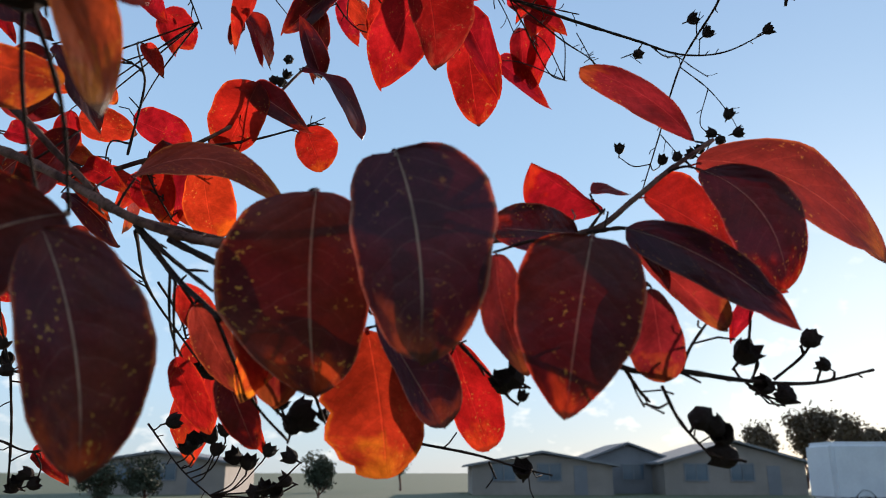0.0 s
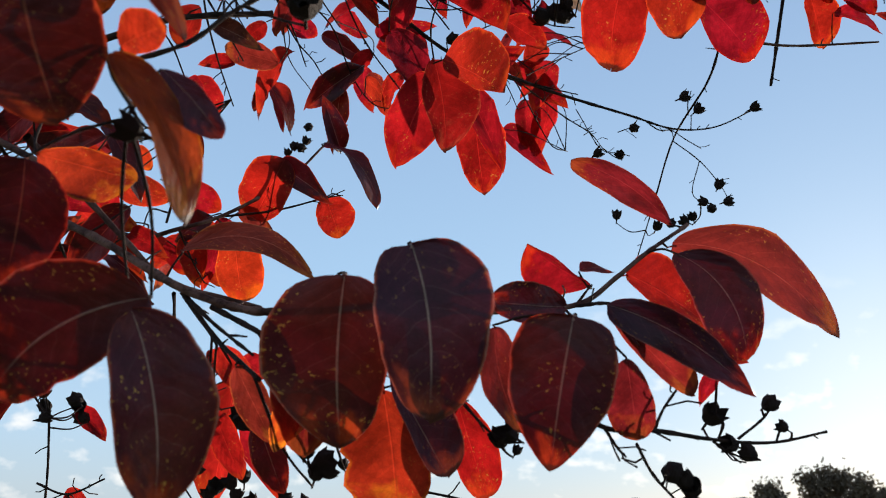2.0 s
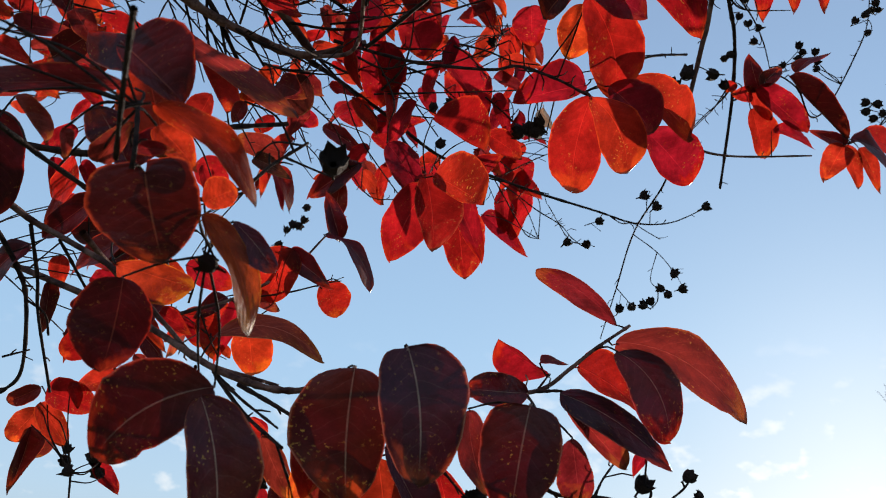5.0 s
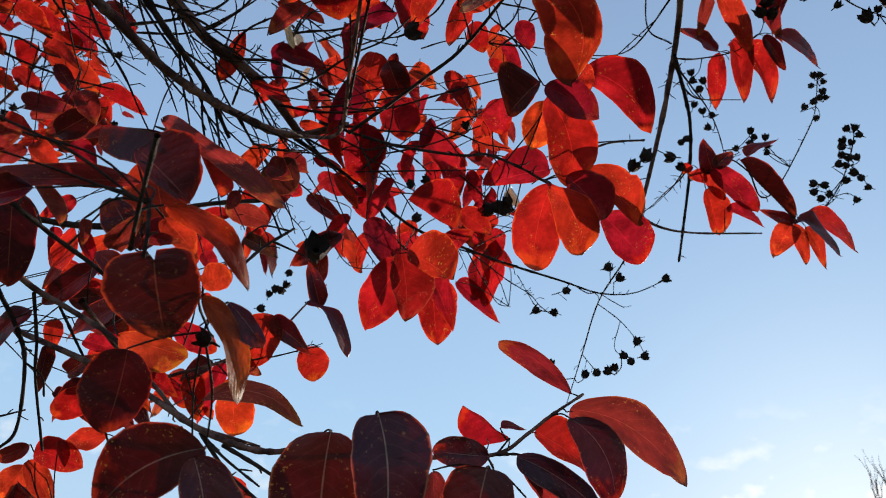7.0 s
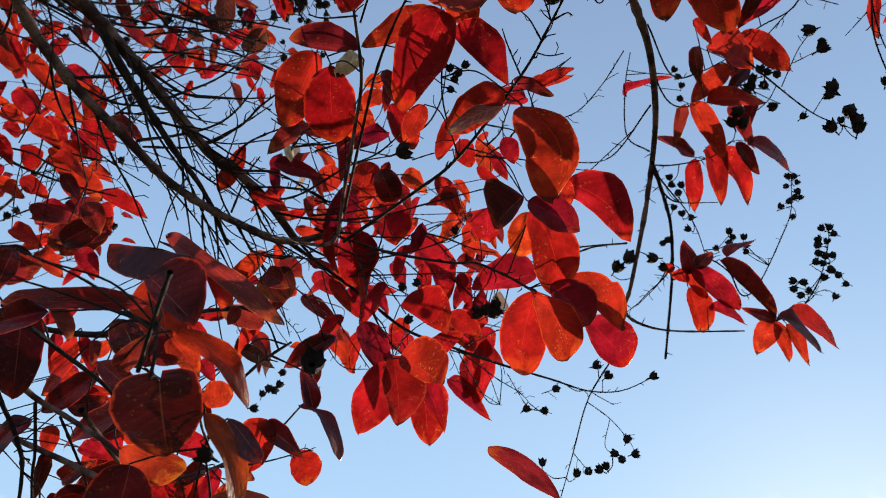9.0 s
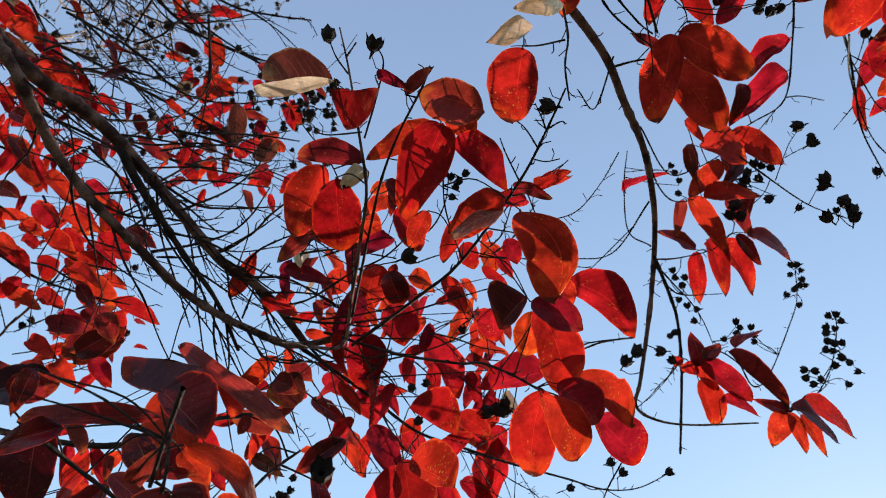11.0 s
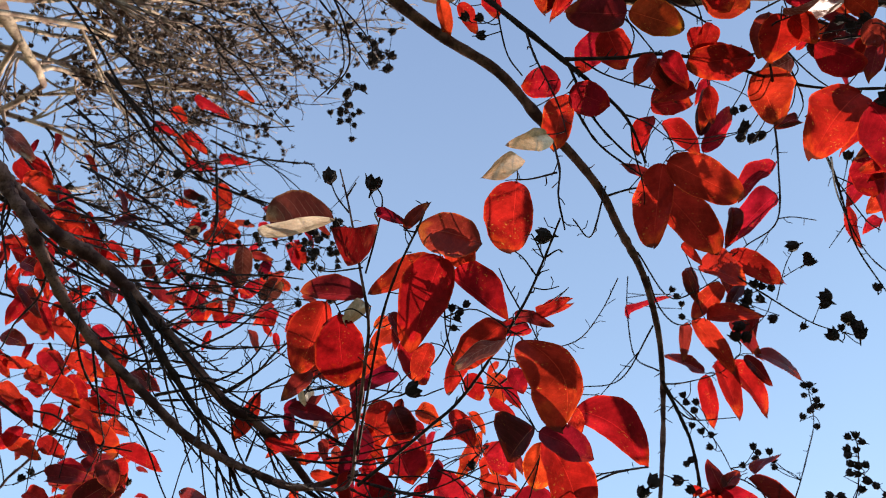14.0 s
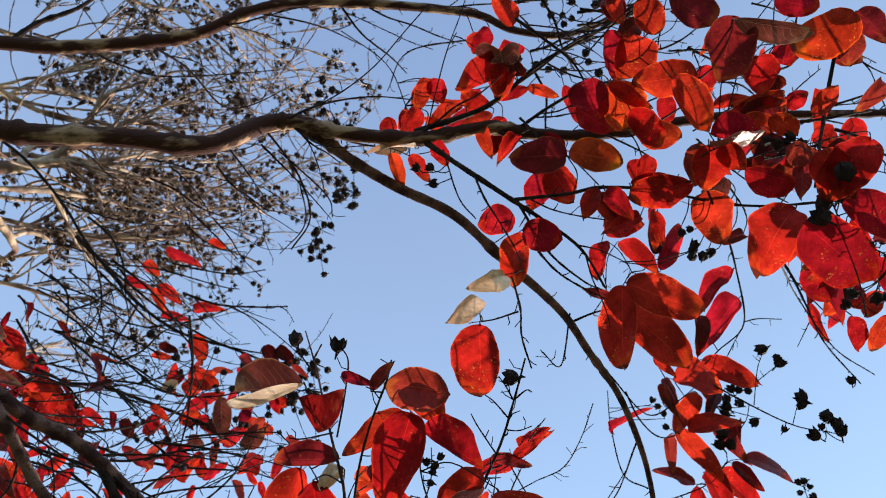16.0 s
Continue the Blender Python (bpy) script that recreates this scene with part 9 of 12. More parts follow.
twig(outer, 0.0009776, 0.0005092, [(-.425, .3668, 2.4616), (-.4132, .3943, 2.4288), (-.423, .4337, 2.4113), (-.4127, .4622, 2.3789)])
twig(outer, 0.001241, 0.0006463, [(-.5084, .383, 2.283), (-.4752, .4023, 2.2584), (-.4343, .4135, 2.2367), (-.3915, .4167, 2.1947)])
twig(outer, 0.00117, 0.0006095, [(-.4052, .2875, 2.2959), (-.3796, .2875, 2.2866), (-.3507, .2746, 2.2773), (-.3463, .2722, 2.309)])
twig(outer, 0.0009607, 0.0005004, [(-.4266, .2595, 2.3456), (-.3889, .2665, 2.3298), (-.3561, .2792, 2.3189), (-.3246, .2937, 2.3195)])
twig(outer, 0.001138, 0.0005929, [(-.486, .3469, 2.2811), (-.4541, .3631, 2.2751), (-.4311, .3882, 2.2588), (-.4001, .4063, 2.2424)])
twig(outer, 0.001244, 0.000648, [(-.356, .3414, 2.377), (-.334, .3512, 2.3771), (-.3031, .3462, 2.3553), (-.2765, .3474, 2.3421)])
twig(outer, 0.001326, 0.0006908, [(-.3283, .3502, 2.3739), (-.2875, .3508, 2.3763), (-.2467, .3462, 2.3818), (-.2083, .3417, 2.3967)])
twig(outer, 0.001334, 0.0006948, [(-.4971, .3326, 2.4655), (-.4673, .3425, 2.4505), (-.4422, .3577, 2.4477), (-.4101, .3596, 2.4485)])
twig(outer, 0.001433, 0.0007461, [(-.4716, .3986, 2.3823), (-.4343, .4094, 2.373), (-.3979, .422, 2.362), (-.3607, .4331, 2.3567)])
twig(outer, 0.001677, 0.0008734, [(-.3892, .3664, 2.401), (-.3612, .3691, 2.3819), (-.3415, .384, 2.3797), (-.3185, .3933, 2.3668)])
twig(outer, 0.00161, 0.0008383, [(-.5156, .4163, 2.2972), (-.4917, .4206, 2.3044), (-.4542, .41, 2.2881), (-.4323, .4204, 2.2958)])
twig(outer, 0.001717, 0.0008942, [(-.4674, .3688, 2.2614), (-.4343, .3714, 2.2523), (-.4072, .3828, 2.249), (-.3806, .3944, 2.2326)])
twig(outer, 0.001725, 0.0008986, [(-.4972, .3322, 2.3952), (-.4829, .3562, 2.3779), (-.4576, .3663, 2.3383), (-.4511, .3927, 2.3193)])
twig(outer, 0.001478, 0.0007699, [(-.344, .3284, 2.2791), (-.3158, .3345, 2.2724), (-.2957, .3528, 2.2677), (-.2705, .3645, 2.259)])
twig(outer, 0.001005, 0.0005233, [(-.4763, .3006, 2.4265), (-.4296, .2966, 2.4252), (-.3833, .3002, 2.4138), (-.3457, .3174, 2.398)])
twig(outer, 0.001017, 0.0005297, [(-.4923, .3808, 2.3681), (-.48, .4155, 2.3492), (-.478, .452, 2.3258), (-.4623, .4845, 2.3021)])
twig(outer, 0.001634, 0.000851, [(-.3853, .2895, 2.2836), (-.3432, .2939, 2.2422), (-.3239, .3224, 2.2249), (-.2927, .3388, 2.2002)])
twig(outer, 0.00174, 0.0009064, [(-.4606, .2987, 2.4427), (-.4377, .3129, 2.4224), (-.4319, .3326, 2.3969), (-.4383, .355, 2.3765)])
twig(outer, 0.00128, 0.0006666, [(-.4452, .3064, 2.4618), (-.4228, .322, 2.4494), (-.3973, .3326, 2.4239), (-.3693, .3416, 2.4104)])
twig(outer, 0.00155, 0.0008073, [(-.3264, .3263, 2.2393), (-.307, .3286, 2.2356), (-.2859, .328, 2.2254), (-.2675, .3319, 2.2176)])
twig(outer, 0.001628, 0.0008481, [(-.3479, .2524, 2.3816), (-.3185, .2779, 2.3692), (-.2875, .2992, 2.3421), (-.2602, .3179, 2.3028)])
twig(outer, 0.001701, 0.0008861, [(-.4262, .3264, 2.2767), (-.3972, .3456, 2.2686), (-.3771, .3729, 2.2539), (-.3491, .3908, 2.23)])
twig(outer, 0.001272, 0.0006625, [(-.3541, .3223, 2.26), (-.3313, .3423, 2.2433), (-.3055, .3567, 2.2187), (-.28, .368, 2.1887)])
twig(outer, 0.001425, 0.0007419, [(-.439, .3169, 2.3888), (-.4162, .3383, 2.3811), (-.3918, .3563, 2.3611), (-.356, .3618, 2.3443)])
twig(outer, 0.001456, 0.0007583, [(-.5092, .3233, 2.4392), (-.4951, .338, 2.4317), (-.4731, .3452, 2.4193), (-.4556, .3575, 2.417)])
twig(outer, 0.001479, 0.0007702, [(-.2661, .2224, 2.4528), (-.2461, .2431, 2.4392), (-.2289, .2698, 2.438), (-.2098, .2924, 2.4263)])
twig(outer, 0.001009, 0.0005253, [(-.3693, .3098, 2.4964), (-.3304, .3319, 2.4597), (-.2985, .3645, 2.4433), (-.2646, .3923, 2.4183)])
twig(outer, 0.001509, 0.0007861, [(-.3056, .305, 2.4553), (-.2682, .3216, 2.4576), (-.224, .3247, 2.4443), (-.184, .3299, 2.4567)])
twig(outer, 0.001139, 0.000593, [(-.2625, .1836, 2.5488), (-.227, .1819, 2.5318), (-.193, .1775, 2.5224), (-.1622, .1675, 2.5233)])
twig(outer, 0.001731, 0.0009015, [(-.3645, .1946, 2.3915), (-.3392, .2182, 2.3772), (-.3243, .2444, 2.3509), (-.3312, .2848, 2.3456)])
twig(outer, 0.001655, 0.000862, [(-.3106, .1883, 2.4764), (-.2806, .2058, 2.4717), (-.2562, .2316, 2.4692), (-.227, .2529, 2.4738)])
twig(outer, 0.001574, 0.0008196, [(-.4933, .307, 2.4769), (-.4576, .3321, 2.4646), (-.4096, .3416, 2.4375), (-.3747, .3659, 2.4169)])
twig(outer, 0.0009833, 0.0005121, [(-.2215, .3202, 2.3632), (-.1859, .3377, 2.3508), (-.1541, .3578, 2.3315), (-.1277, .3884, 2.3213)])
twig(outer, 0.001655, 0.0008617, [(-.1997, .143, 2.39), (-.1834, .1599, 2.3717), (-.1672, .1835, 2.3795), (-.1446, .1948, 2.3616)])
twig(outer, 0.001792, 0.0009333, [(-.279, .3141, 2.3912), (-.2379, .3306, 2.3824), (-.1905, .3306, 2.3683), (-.1453, .3327, 2.3646)])
twig(outer, 0.001225, 0.0006379, [(-.4425, .2395, 2.4197), (-.4163, .2441, 2.4178), (-.394, .2563, 2.4176), (-.3687, .2648, 2.4138)])
twig(outer, 0.00145, 0.000755, [(-.4919, .3543, 2.4934), (-.4617, .3886, 2.4732), (-.4248, .4164, 2.4495), (-.3943, .4489, 2.4254)])
twig(outer, 0.001298, 0.000676, [(-.3309, .1859, 2.5398), (-.2887, .1944, 2.5278), (-.2511, .2106, 2.5221), (-.2104, .2219, 2.5091)])
twig(outer, 0.001052, 0.000548, [(-.2807, .1706, 2.4705), (-.2651, .1915, 2.4706), (-.2466, .2065, 2.4499), (-.2321, .2232, 2.4289)])
twig(outer, 0.0009988, 0.0005202, [(-.2175, .2072, 2.384), (-.1992, .229, 2.3707), (-.1865, .2566, 2.3625), (-.1706, .2885, 2.3685)])
twig(outer, 0.001168, 0.0006081, [(-.4011, .1395, 2.4885), (-.3799, .1571, 2.4866), (-.3529, .1692, 2.4568), (-.3272, .1819, 2.4458)])
twig(outer, 0.001283, 0.0006683, [(-.2105, .1601, 2.4975), (-.1895, .1833, 2.4764), (-.1728, .2113, 2.4631), (-.1543, .2371, 2.4461)])
twig(outer, 0.001359, 0.0007078, [(-.3019, .2883, 2.5398), (-.2813, .3133, 2.5311), (-.2539, .3323, 2.5278), (-.2174, .332, 2.5146)])
leaf(outer, "red", (-.4526, .2861, 2.3561), (-.4536, .301, 2.3411), (.99, -.07, -.14), 0.0144, 2)
leaf(outer, "brown", (-.5318, .3094, 2.3796), (-.518, .3189, 2.3699), (.54, -.84, -.04), 0.011, 1)
leaf(outer, "rust", (-.4284, .4178, 2.2452), (-.4543, .4234, 2.2399), (-.18, -.97, -.13), 0.0143, 4)
leaf(outer, "red", (-.4645, .3345, 2.2094), (-.4612, .3517, 2.1922), (.24, -.71, -.66), 0.0122, 10)
leaf(outer, "red", (-.5028, .4129, 2.2612), (-.5135, .4254, 2.2488), (.19, -.61, -.77), 0.0098, 4)
leaf(outer, "rust", (-.4525, .3686, 2.201), (-.4661, .3848, 2.1848), (-.35, -.79, -.5), 0.0142, 5)
leaf(outer, "red", (-.3466, .328, 2.1953), (-.3259, .3393, 2.1837), (.46, -.89, -.04), 0.0149, 5)
leaf(outer, "rust", (-.4407, .3619, 2.2418), (-.4252, .3704, 2.2331), (.27, -.88, -.38), 0.0107, 12)
leaf(outer, "red", (-.4494, .3267, 2.1982), (-.4378, .3438, 2.1809), (.56, -.75, -.37), 0.0132, 4)
leaf(outer, "brown", (-.4568, .335, 2.1898), (-.4637, .3487, 2.1761), (.24, -.62, -.75), 0.0094, 6)
leaf(outer, "red", (-.3717, .317, 2.1995), (-.3791, .3348, 2.1817), (.19, -.65, -.73), 0.0131, 0)
leaf(outer, "brown", (-.3399, .2914, 2.2417), (-.3322, .3087, 2.2242), (.89, -.46, -.06), 0.0136, 10)
leaf(outer, "red", (-.5041, .3512, 2.2996), (-.5227, .3558, 2.2951), (.02, -.65, -.76), 0.012, 6)
leaf(outer, "red", (-.3762, .3585, 2.2175), (-.3507, .3636, 2.2119), (.07, -.86, -.5), 0.0149, 0)
leaf(outer, "red", (-.5167, .3488, 2.3385), (-.5, .359, 2.3281), (.29, -.87, -.39), 0.0117, 1)
leaf(outer, "red", (-.4396, .259, 2.2935), (-.4497, .2725, 2.2801), (.24, -.59, -.77), 0.008, 5)
leaf(bough_a, "wine", (-.0619, .3426, 1.9293), (-.06, .3658, 1.906), (-.45, -.62, -.65), 0.0182, 12)
leaf(bough_a, "wine", (-.1244, .4496, 1.9409), (-.1284, .4708, 1.9197), (.38, -.62, -.69), 0.0143, 0)
leaf(bough_a, "wine", (-.1099, .3149, 1.9638), (-.1116, .3365, 1.9421), (-.56, -.61, -.56), 0.0169, 10)
leaf(bough_a, "red", (-.1003, .3969, 1.9492), (-.068, .4031, 1.9426), (.11, -.94, -.33), 0.0144, 5)
leaf(bough_a, "orange", (-.1141, .3445, 1.8856), (-.1413, .3631, 1.8673), (-.19, -.81, -.55), 0.0191, 0)
leaf(bough_a, "red", (-.0171, .351, 1.8665), (-.0333, .3751, 1.8425), (-.61, -.73, -.32), 0.0203, 5)
leaf(bough_a, "wine", (-.0604, .2961, 1.9696), (-.0575, .3174, 1.9482), (.59, -.61, -.53), 0.0167, 0)
leaf(bough_a, "rust", (.0661, .4198, 1.9116), (.0587, .4388, 1.8926), (.61, -.43, -.67), 0.015, 12)
leaf(bough_a, "red", (-.0002, .3774, 1.9244), (-.0095, .3979, 1.9038), (-.62, -.67, -.39), 0.0168, 10)
leaf(bough_a, "rust", (-.111, .3993, 1.9365), (-.1131, .4198, 1.916), (-.52, -.63, -.57), 0.0159, 0)
leaf(bough_a, "red", (-.0503, .3746, 1.9526), (-.0424, .3999, 1.927), (-.14, -.68, -.72), 0.018, 5)
leaf(bough_a, "red", (.0687, .3549, 2.0212), (.0857, .3713, 2.0044), (.17, -.78, -.6), 0.0148, 10)
leaf(bough_a, "wine", (.0575, .4303, 1.9295), (.0469, .4495, 1.9104), (-.36, -.75, -.55), 0.0168, 0)
leaf(bough_a, "red", (-.1055, .2704, 1.9628), (-.0756, .2779, 1.9549), (.18, -.96, -.22), 0.0172, 5)
leaf(bough_a, "orange", (-.0286, .4086, 1.9297), (-.0597, .4151, 1.9236), (-.24, -.95, .19), 0.019, 6)
leaf(bough_a, "red", (-.0495, .4542, 1.9476), (-.0748, .4616, 1.9406), (-.16, -.91, -.37), 0.0138, 0)
leaf(bough_a, "orange", (-.0938, .4157, 1.9808), (-.073, .4285, 1.9677), (.28, -.87, -.4), 0.0134, 4)
leaf(bough_a, "rust", (.0552, .3967, 1.9665), (.0604, .4216, 1.9415), (-.79, -.34, -.51), 0.0195, 0)
leaf(bough_a, "orange", (-.042, .3663, 1.8928), (-.0354, .3904, 1.8685), (.86, -.46, -.23), 0.0234, 2)
leaf(bough_a, "red", (-.0238, .3641, 2.006), (-.0285, .3809, 1.9892), (-.22, -.72, -.66), 0.0133, 0)
leaf(bough_a, "wine", (-.1068, .2972, 1.9412), (-.075, .3029, 1.935), (.09, -.91, -.4), 0.0167, 5)
leaf(bough_a, "red", (-.0599, .3253, 1.8981), (-.0547, .3471, 1.8762), (-.61, -.49, -.63), 0.0173, 0)
leaf(bough_a, "red", (.0478, .3521, 1.9094), (.0753, .3559, 1.9052), (.17, -.97, .2), 0.0152, 0)
leaf(bough_a, "orange", (-.0574, .3589, 1.9715), (-.0379, .3812, 1.9489), (.32, -.8, -.51), 0.0162, 10)
leaf(bough_a, "wine", (-.024, .367, 1.994), (-.0021, .3875, 1.9731), (.63, -.77, -.09), 0.0198, 5)
leaf(bough_a, "red", (-.1223, .3055, 1.9152), (-.0971, .3123, 1.908), (.15, -.92, -.35), 0.012, 4)
leaf(bough_a, "rust", (-.06, .3547, 1.8699), (-.0442, .3695, 1.8548), (.36, -.83, -.43), 0.0138, 0)
leaf(bough_a, "red", (-.0922, .4323, 1.97), (-.0685, .4382, 1.9638), (.14, -.93, -.34), 0.0124, 6)
leaf(bough_a, "rust", (-.1365, .3017, 1.9577), (-.1551, .326, 1.9335), (-.08, -.73, -.67), 0.0173, 4)
leaf(bough_a, "wine", (.0104, .3846, 1.9542), (.0023, .4026, 1.9362), (.19, -.65, -.74), 0.0141, 0)
leaf(bough_c, "rust", (.3392, .0716, 2.0073), (.3503, .0999, 1.9903), (-.24, -.43, -.87), 0.016, 4)
leaf(bough_c, "red", (.3279, .083, 1.9799), (.2974, .093, 1.9753), (-.19, -.82, -.54), 0.0172, 6)
leaf(bough_c, "brown", (.3165, .0675, 1.9814), (.2875, .0843, 1.9728), (-.32, -.8, -.5), 0.0172, 12)
leaf(bough_c, "rust", (.3363, .106, 2.0085), (.3338, .1421, 1.9876), (-.95, -.2, -.23), 0.023, 1)
leaf(bough_c, "rust", (.3366, .083, 2.0271), (.3038, .1034, 2.0165), (-.5, -.86, -.1), 0.0223, 12)
leaf(bough_c, "red", (.3249, .0719, 1.9564), (.3417, .1025, 1.9379), (.12, -.56, -.82), 0.0213, 0)
leaf(bough_c, "brown", (.3349, .065, 1.9731), (.3714, .0742, 1.9662), (.15, -.9, -.42), 0.0212, 10)
leaf(bough_c, "red", (.3499, .0921, 1.999), (.3148, .1111, 1.9894), (-.31, -.82, -.48), 0.0179, 0)
leaf(bough_c, "brown", (.2313, -.0846, 2.0065), (.2182, -.0500, 1.9868), (-0.13, -0.58, -0.81), 0.0309, 12, share=0.46, foot=0.5, point=0.5, fold=0.24, arch=0.58, wavy=1.2, twist=0.3)
leaf(bough_c, "pink", (.2282, -.0842, 2.0006), (.2742, -.0748, 1.9932), (-0.12, -0.19, -0.97), 0.0142, 3, share=0.74, foot=0.56, point=0.42, fold=0.24, arch=0.5, wavy=1.2, twist=0.34)
leaf(bough_c, "orange", (.3217, -.0731, 2.0308), (.2800, -.0595, 2.0245), (-0.01, -0.38, -0.93), 0.0302, 12, share=0.35, foot=0.51, point=0.47, fold=0.19, arch=0.63, wavy=1.2, twist=0.28)
leaf(bough_c, "brown", (.2096, -.0874, 2.0669), (.2376, -.0664, 2.0535), (-0.36, -0.25, -0.90), 0.0227, 12, share=0.42, foot=0.63, point=0.35, fold=0.24, arch=0.67, wavy=1.2, twist=0.2)
leaf(bough_c, "red", (.1922, -.0823, 2.0763), (.2040, -.0619, 2.0639), (-0.36, -0.35, -0.87), 0.0205, 12, share=0.47, foot=0.52, point=0.46, fold=0.19, arch=0.35, wavy=1.2, twist=-0.0)
leaf(bough_c, "red", (.1821, -.0811, 2.1107), (.1879, -.0627, 2.0998), (-.33, -.41, -.85), 0.0158, 1)
leaf(bough_c, "red", (.1907, -.0582, 2.0796), (.1789, -.0304, 2.0639), (-0.19, -0.54, -0.82), 0.0298, 12, share=0.3, foot=0.47, point=0.51, fold=0.24, arch=0.37, wavy=1.2, twist=0.12)
leaf(bough_c, "red", (.2247, -.0386, 2.0379), (.1791, -.0355, 2.0379), (-0.01, -0.38, -0.93), 0.0247, 12, share=0.5, foot=0.51, point=0.47, fold=0.24, arch=0.55, wavy=1.2, twist=-0.32)
leaf(bough_c, "red", (.1997, -.0437, 2.0186), (.2193, -.0125, 1.9996), (-0.34, -0.31, -0.89), 0.0213, 12, share=0.27, foot=0.53, point=0.45, fold=0.4, arch=0.8, wavy=1.2, twist=-0.18)
leaf(bough_c, "red", (.2174, -.0156, 1.9900), (.2504, -.0133, 1.9872), (-0.08, -0.32, -0.94), 0.0184, 1, share=0.22, foot=0.45, point=0.53, fold=0.32, arch=0.56, wavy=1.2, twist=-0.26)
leaf(bough_c, "red", (.2820, -.0344, 2.0792), (.2885, -.0103, 2.0650), (-0.44, -0.38, -0.81), 0.0253, 12, share=0.43, foot=0.52, point=0.46, fold=0.24, arch=0.74, wavy=1.2, twist=-0.2)
leaf(bough_c, "red", (.3029, -.0368, 2.0914), (.3132, -.0234, 2.0832), (-0.44, -0.26, -0.86), 0.0157, 9, share=0.37, foot=0.45, point=0.53, fold=0.16, arch=0.76, wavy=1.2, twist=0.28)
leaf(bough_c, "brown", (.3716, -.0358, 2.1227), (.3745, -.0100, 2.1075), (-0.52, -0.37, -0.77), 0.0208, 1, share=0.38, foot=0.55, point=0.43, fold=0.32, arch=0.63, wavy=1.2, twist=-0.11)
leaf(bough_c, "brown", (.3546, -.0595, 2.0793), (.3729, -.0419, 2.0683), (-.41, -.13, -.9), 0.0235, 12)
leaf(bough_c, "red", (.1541, -.0398, 2.0474), (.1568, -.0148, 2.0327), (-0.19, -0.53, -0.83), 0.0277, 9, share=0.71, foot=0.53, point=0.45, fold=0.24, arch=0.51, wavy=1.2, twist=0.34)
leaf(bough_c, "orange", (.1675, -.0348, 2.0496), (.1761, -.0058, 2.0323), (-0.30, -0.42, -0.86), 0.0306, 12, share=0.34, foot=0.6, point=0.38, fold=0.19, arch=0.33, wavy=1.2, twist=-0.2)
leaf(bough_c, "orange", (.1752, -.0225, 2.0247), (.1941, -.0003, 2.0109), (-0.25, -0.32, -0.91), 0.0195, 12, share=0.45, foot=0.49, point=0.49, fold=0.19, arch=0.38, wavy=1.2, twist=-0.31)
leaf(bough_c, "rust", (.1655, -.0358, 2.0387), (.1889, -.0223, 2.0298), (-.19, -.28, -.94), 0.014, 1)
leaf(bough_c, "brown", (.1366, .0152, 2.0449), (.0965, .0148, 2.0468), (-0.03, -0.42, -0.91), 0.0263, 12, share=0.53, foot=0.49, point=0.49, fold=0.32, arch=0.54, wavy=1.2, twist=0.34)
leaf(bough_c, "ochre", (.1393, .0130, 2.0462), (.1761, .0216, 2.0395), (-0.09, -0.36, -0.93), 0.0236, 9, share=0.44, foot=0.49, point=0.49, fold=0.24, arch=0.51, wavy=1.2, twist=-0.18)
leaf(bough_c, "red", (.1341, .0444, 2.0859), (.1180, .0706, 2.0713), (-0.13, -0.53, -0.84), 0.0224, 1, share=0.58, foot=0.55, point=0.43, fold=0.32, arch=0.51, wavy=1.2, twist=-0.32)
leaf(bough_c, "rust", (.1306, .0341, 2.0688), (.1455, .0580, 2.0543), (-0.20, -0.42, -0.88), 0.0250, 9, share=0.54, foot=0.52, point=0.46, fold=0.24, arch=0.74, wavy=1.2, twist=-0.18)
leaf(bough_c, "red", (.1872, .026, 2.048), (.1904, .0396, 2.04), (-.29, -.44, -.85), 0.0144, 0)
leaf(bough_c, "brown", (.2203, .0013, 2.0147), (.2153, .0269, 2.0000), (-0.35, -0.39, -0.85), 0.0178, 12, share=0.5, foot=0.51, point=0.47, fold=0.32, arch=0.55, wavy=1.2, twist=0.23)
leaf(bough_c, "orange", (.2207, -.0050, 1.9953), (.2165, .0200, 1.9809), (-0.37, -0.44, -0.82), 0.0249, 12, share=0.47, foot=0.49, point=0.49, fold=0.24, arch=0.43, wavy=1.2, twist=-0.33)
leaf(bough_c, "orange", (.2215, -.0073, 1.9849), (.2379, .0051, 1.9770), (-0.21, -0.28, -0.94), 0.0157, 1, share=0.48, foot=0.38, point=0.6, fold=0.24, arch=0.4, wavy=1.2, twist=-0.18)
leaf(bough_c, "rust", (.2198, .0337, 2.0191), (.1758, .0385, 2.0180), (-0.04, -0.51, -0.86), 0.0242, 12, share=0.42, foot=0.59, point=0.39, fold=0.32, arch=0.73, wavy=1.2, twist=-0.19)
leaf(bough_c, "red", (.1595, .0469, 2.037), (.1751, .0666, 2.0249), (-.2, -.4, -.9), 0.0182, 1)
leaf(bough_c, "red", (.2412, .0100, 1.9857), (.2741, .0191, 1.9790), (-0.16, -0.30, -0.94), 0.0191, 12, share=0.74, foot=0.53, point=0.45, fold=0.32, arch=0.33, wavy=1.2, twist=-0.25)
leaf(bough_c, "rust", (.2054, .0694, 2.0451), (.2094, .0889, 2.0336), (-.3, -.44, -.85), 0.0137, 1)
leaf(bough_c, "red", (.3221, .0045, 2.055), (.3396, -.0114, 2.0635), (-.22, -.64, -.74), 0.0178, 12)
leaf(bough_c, "brown", (.3687, -.0134, 2.0519), (.3467, -.0001, 2.0451), (-.15, -.63, -.76), 0.0167, 1)
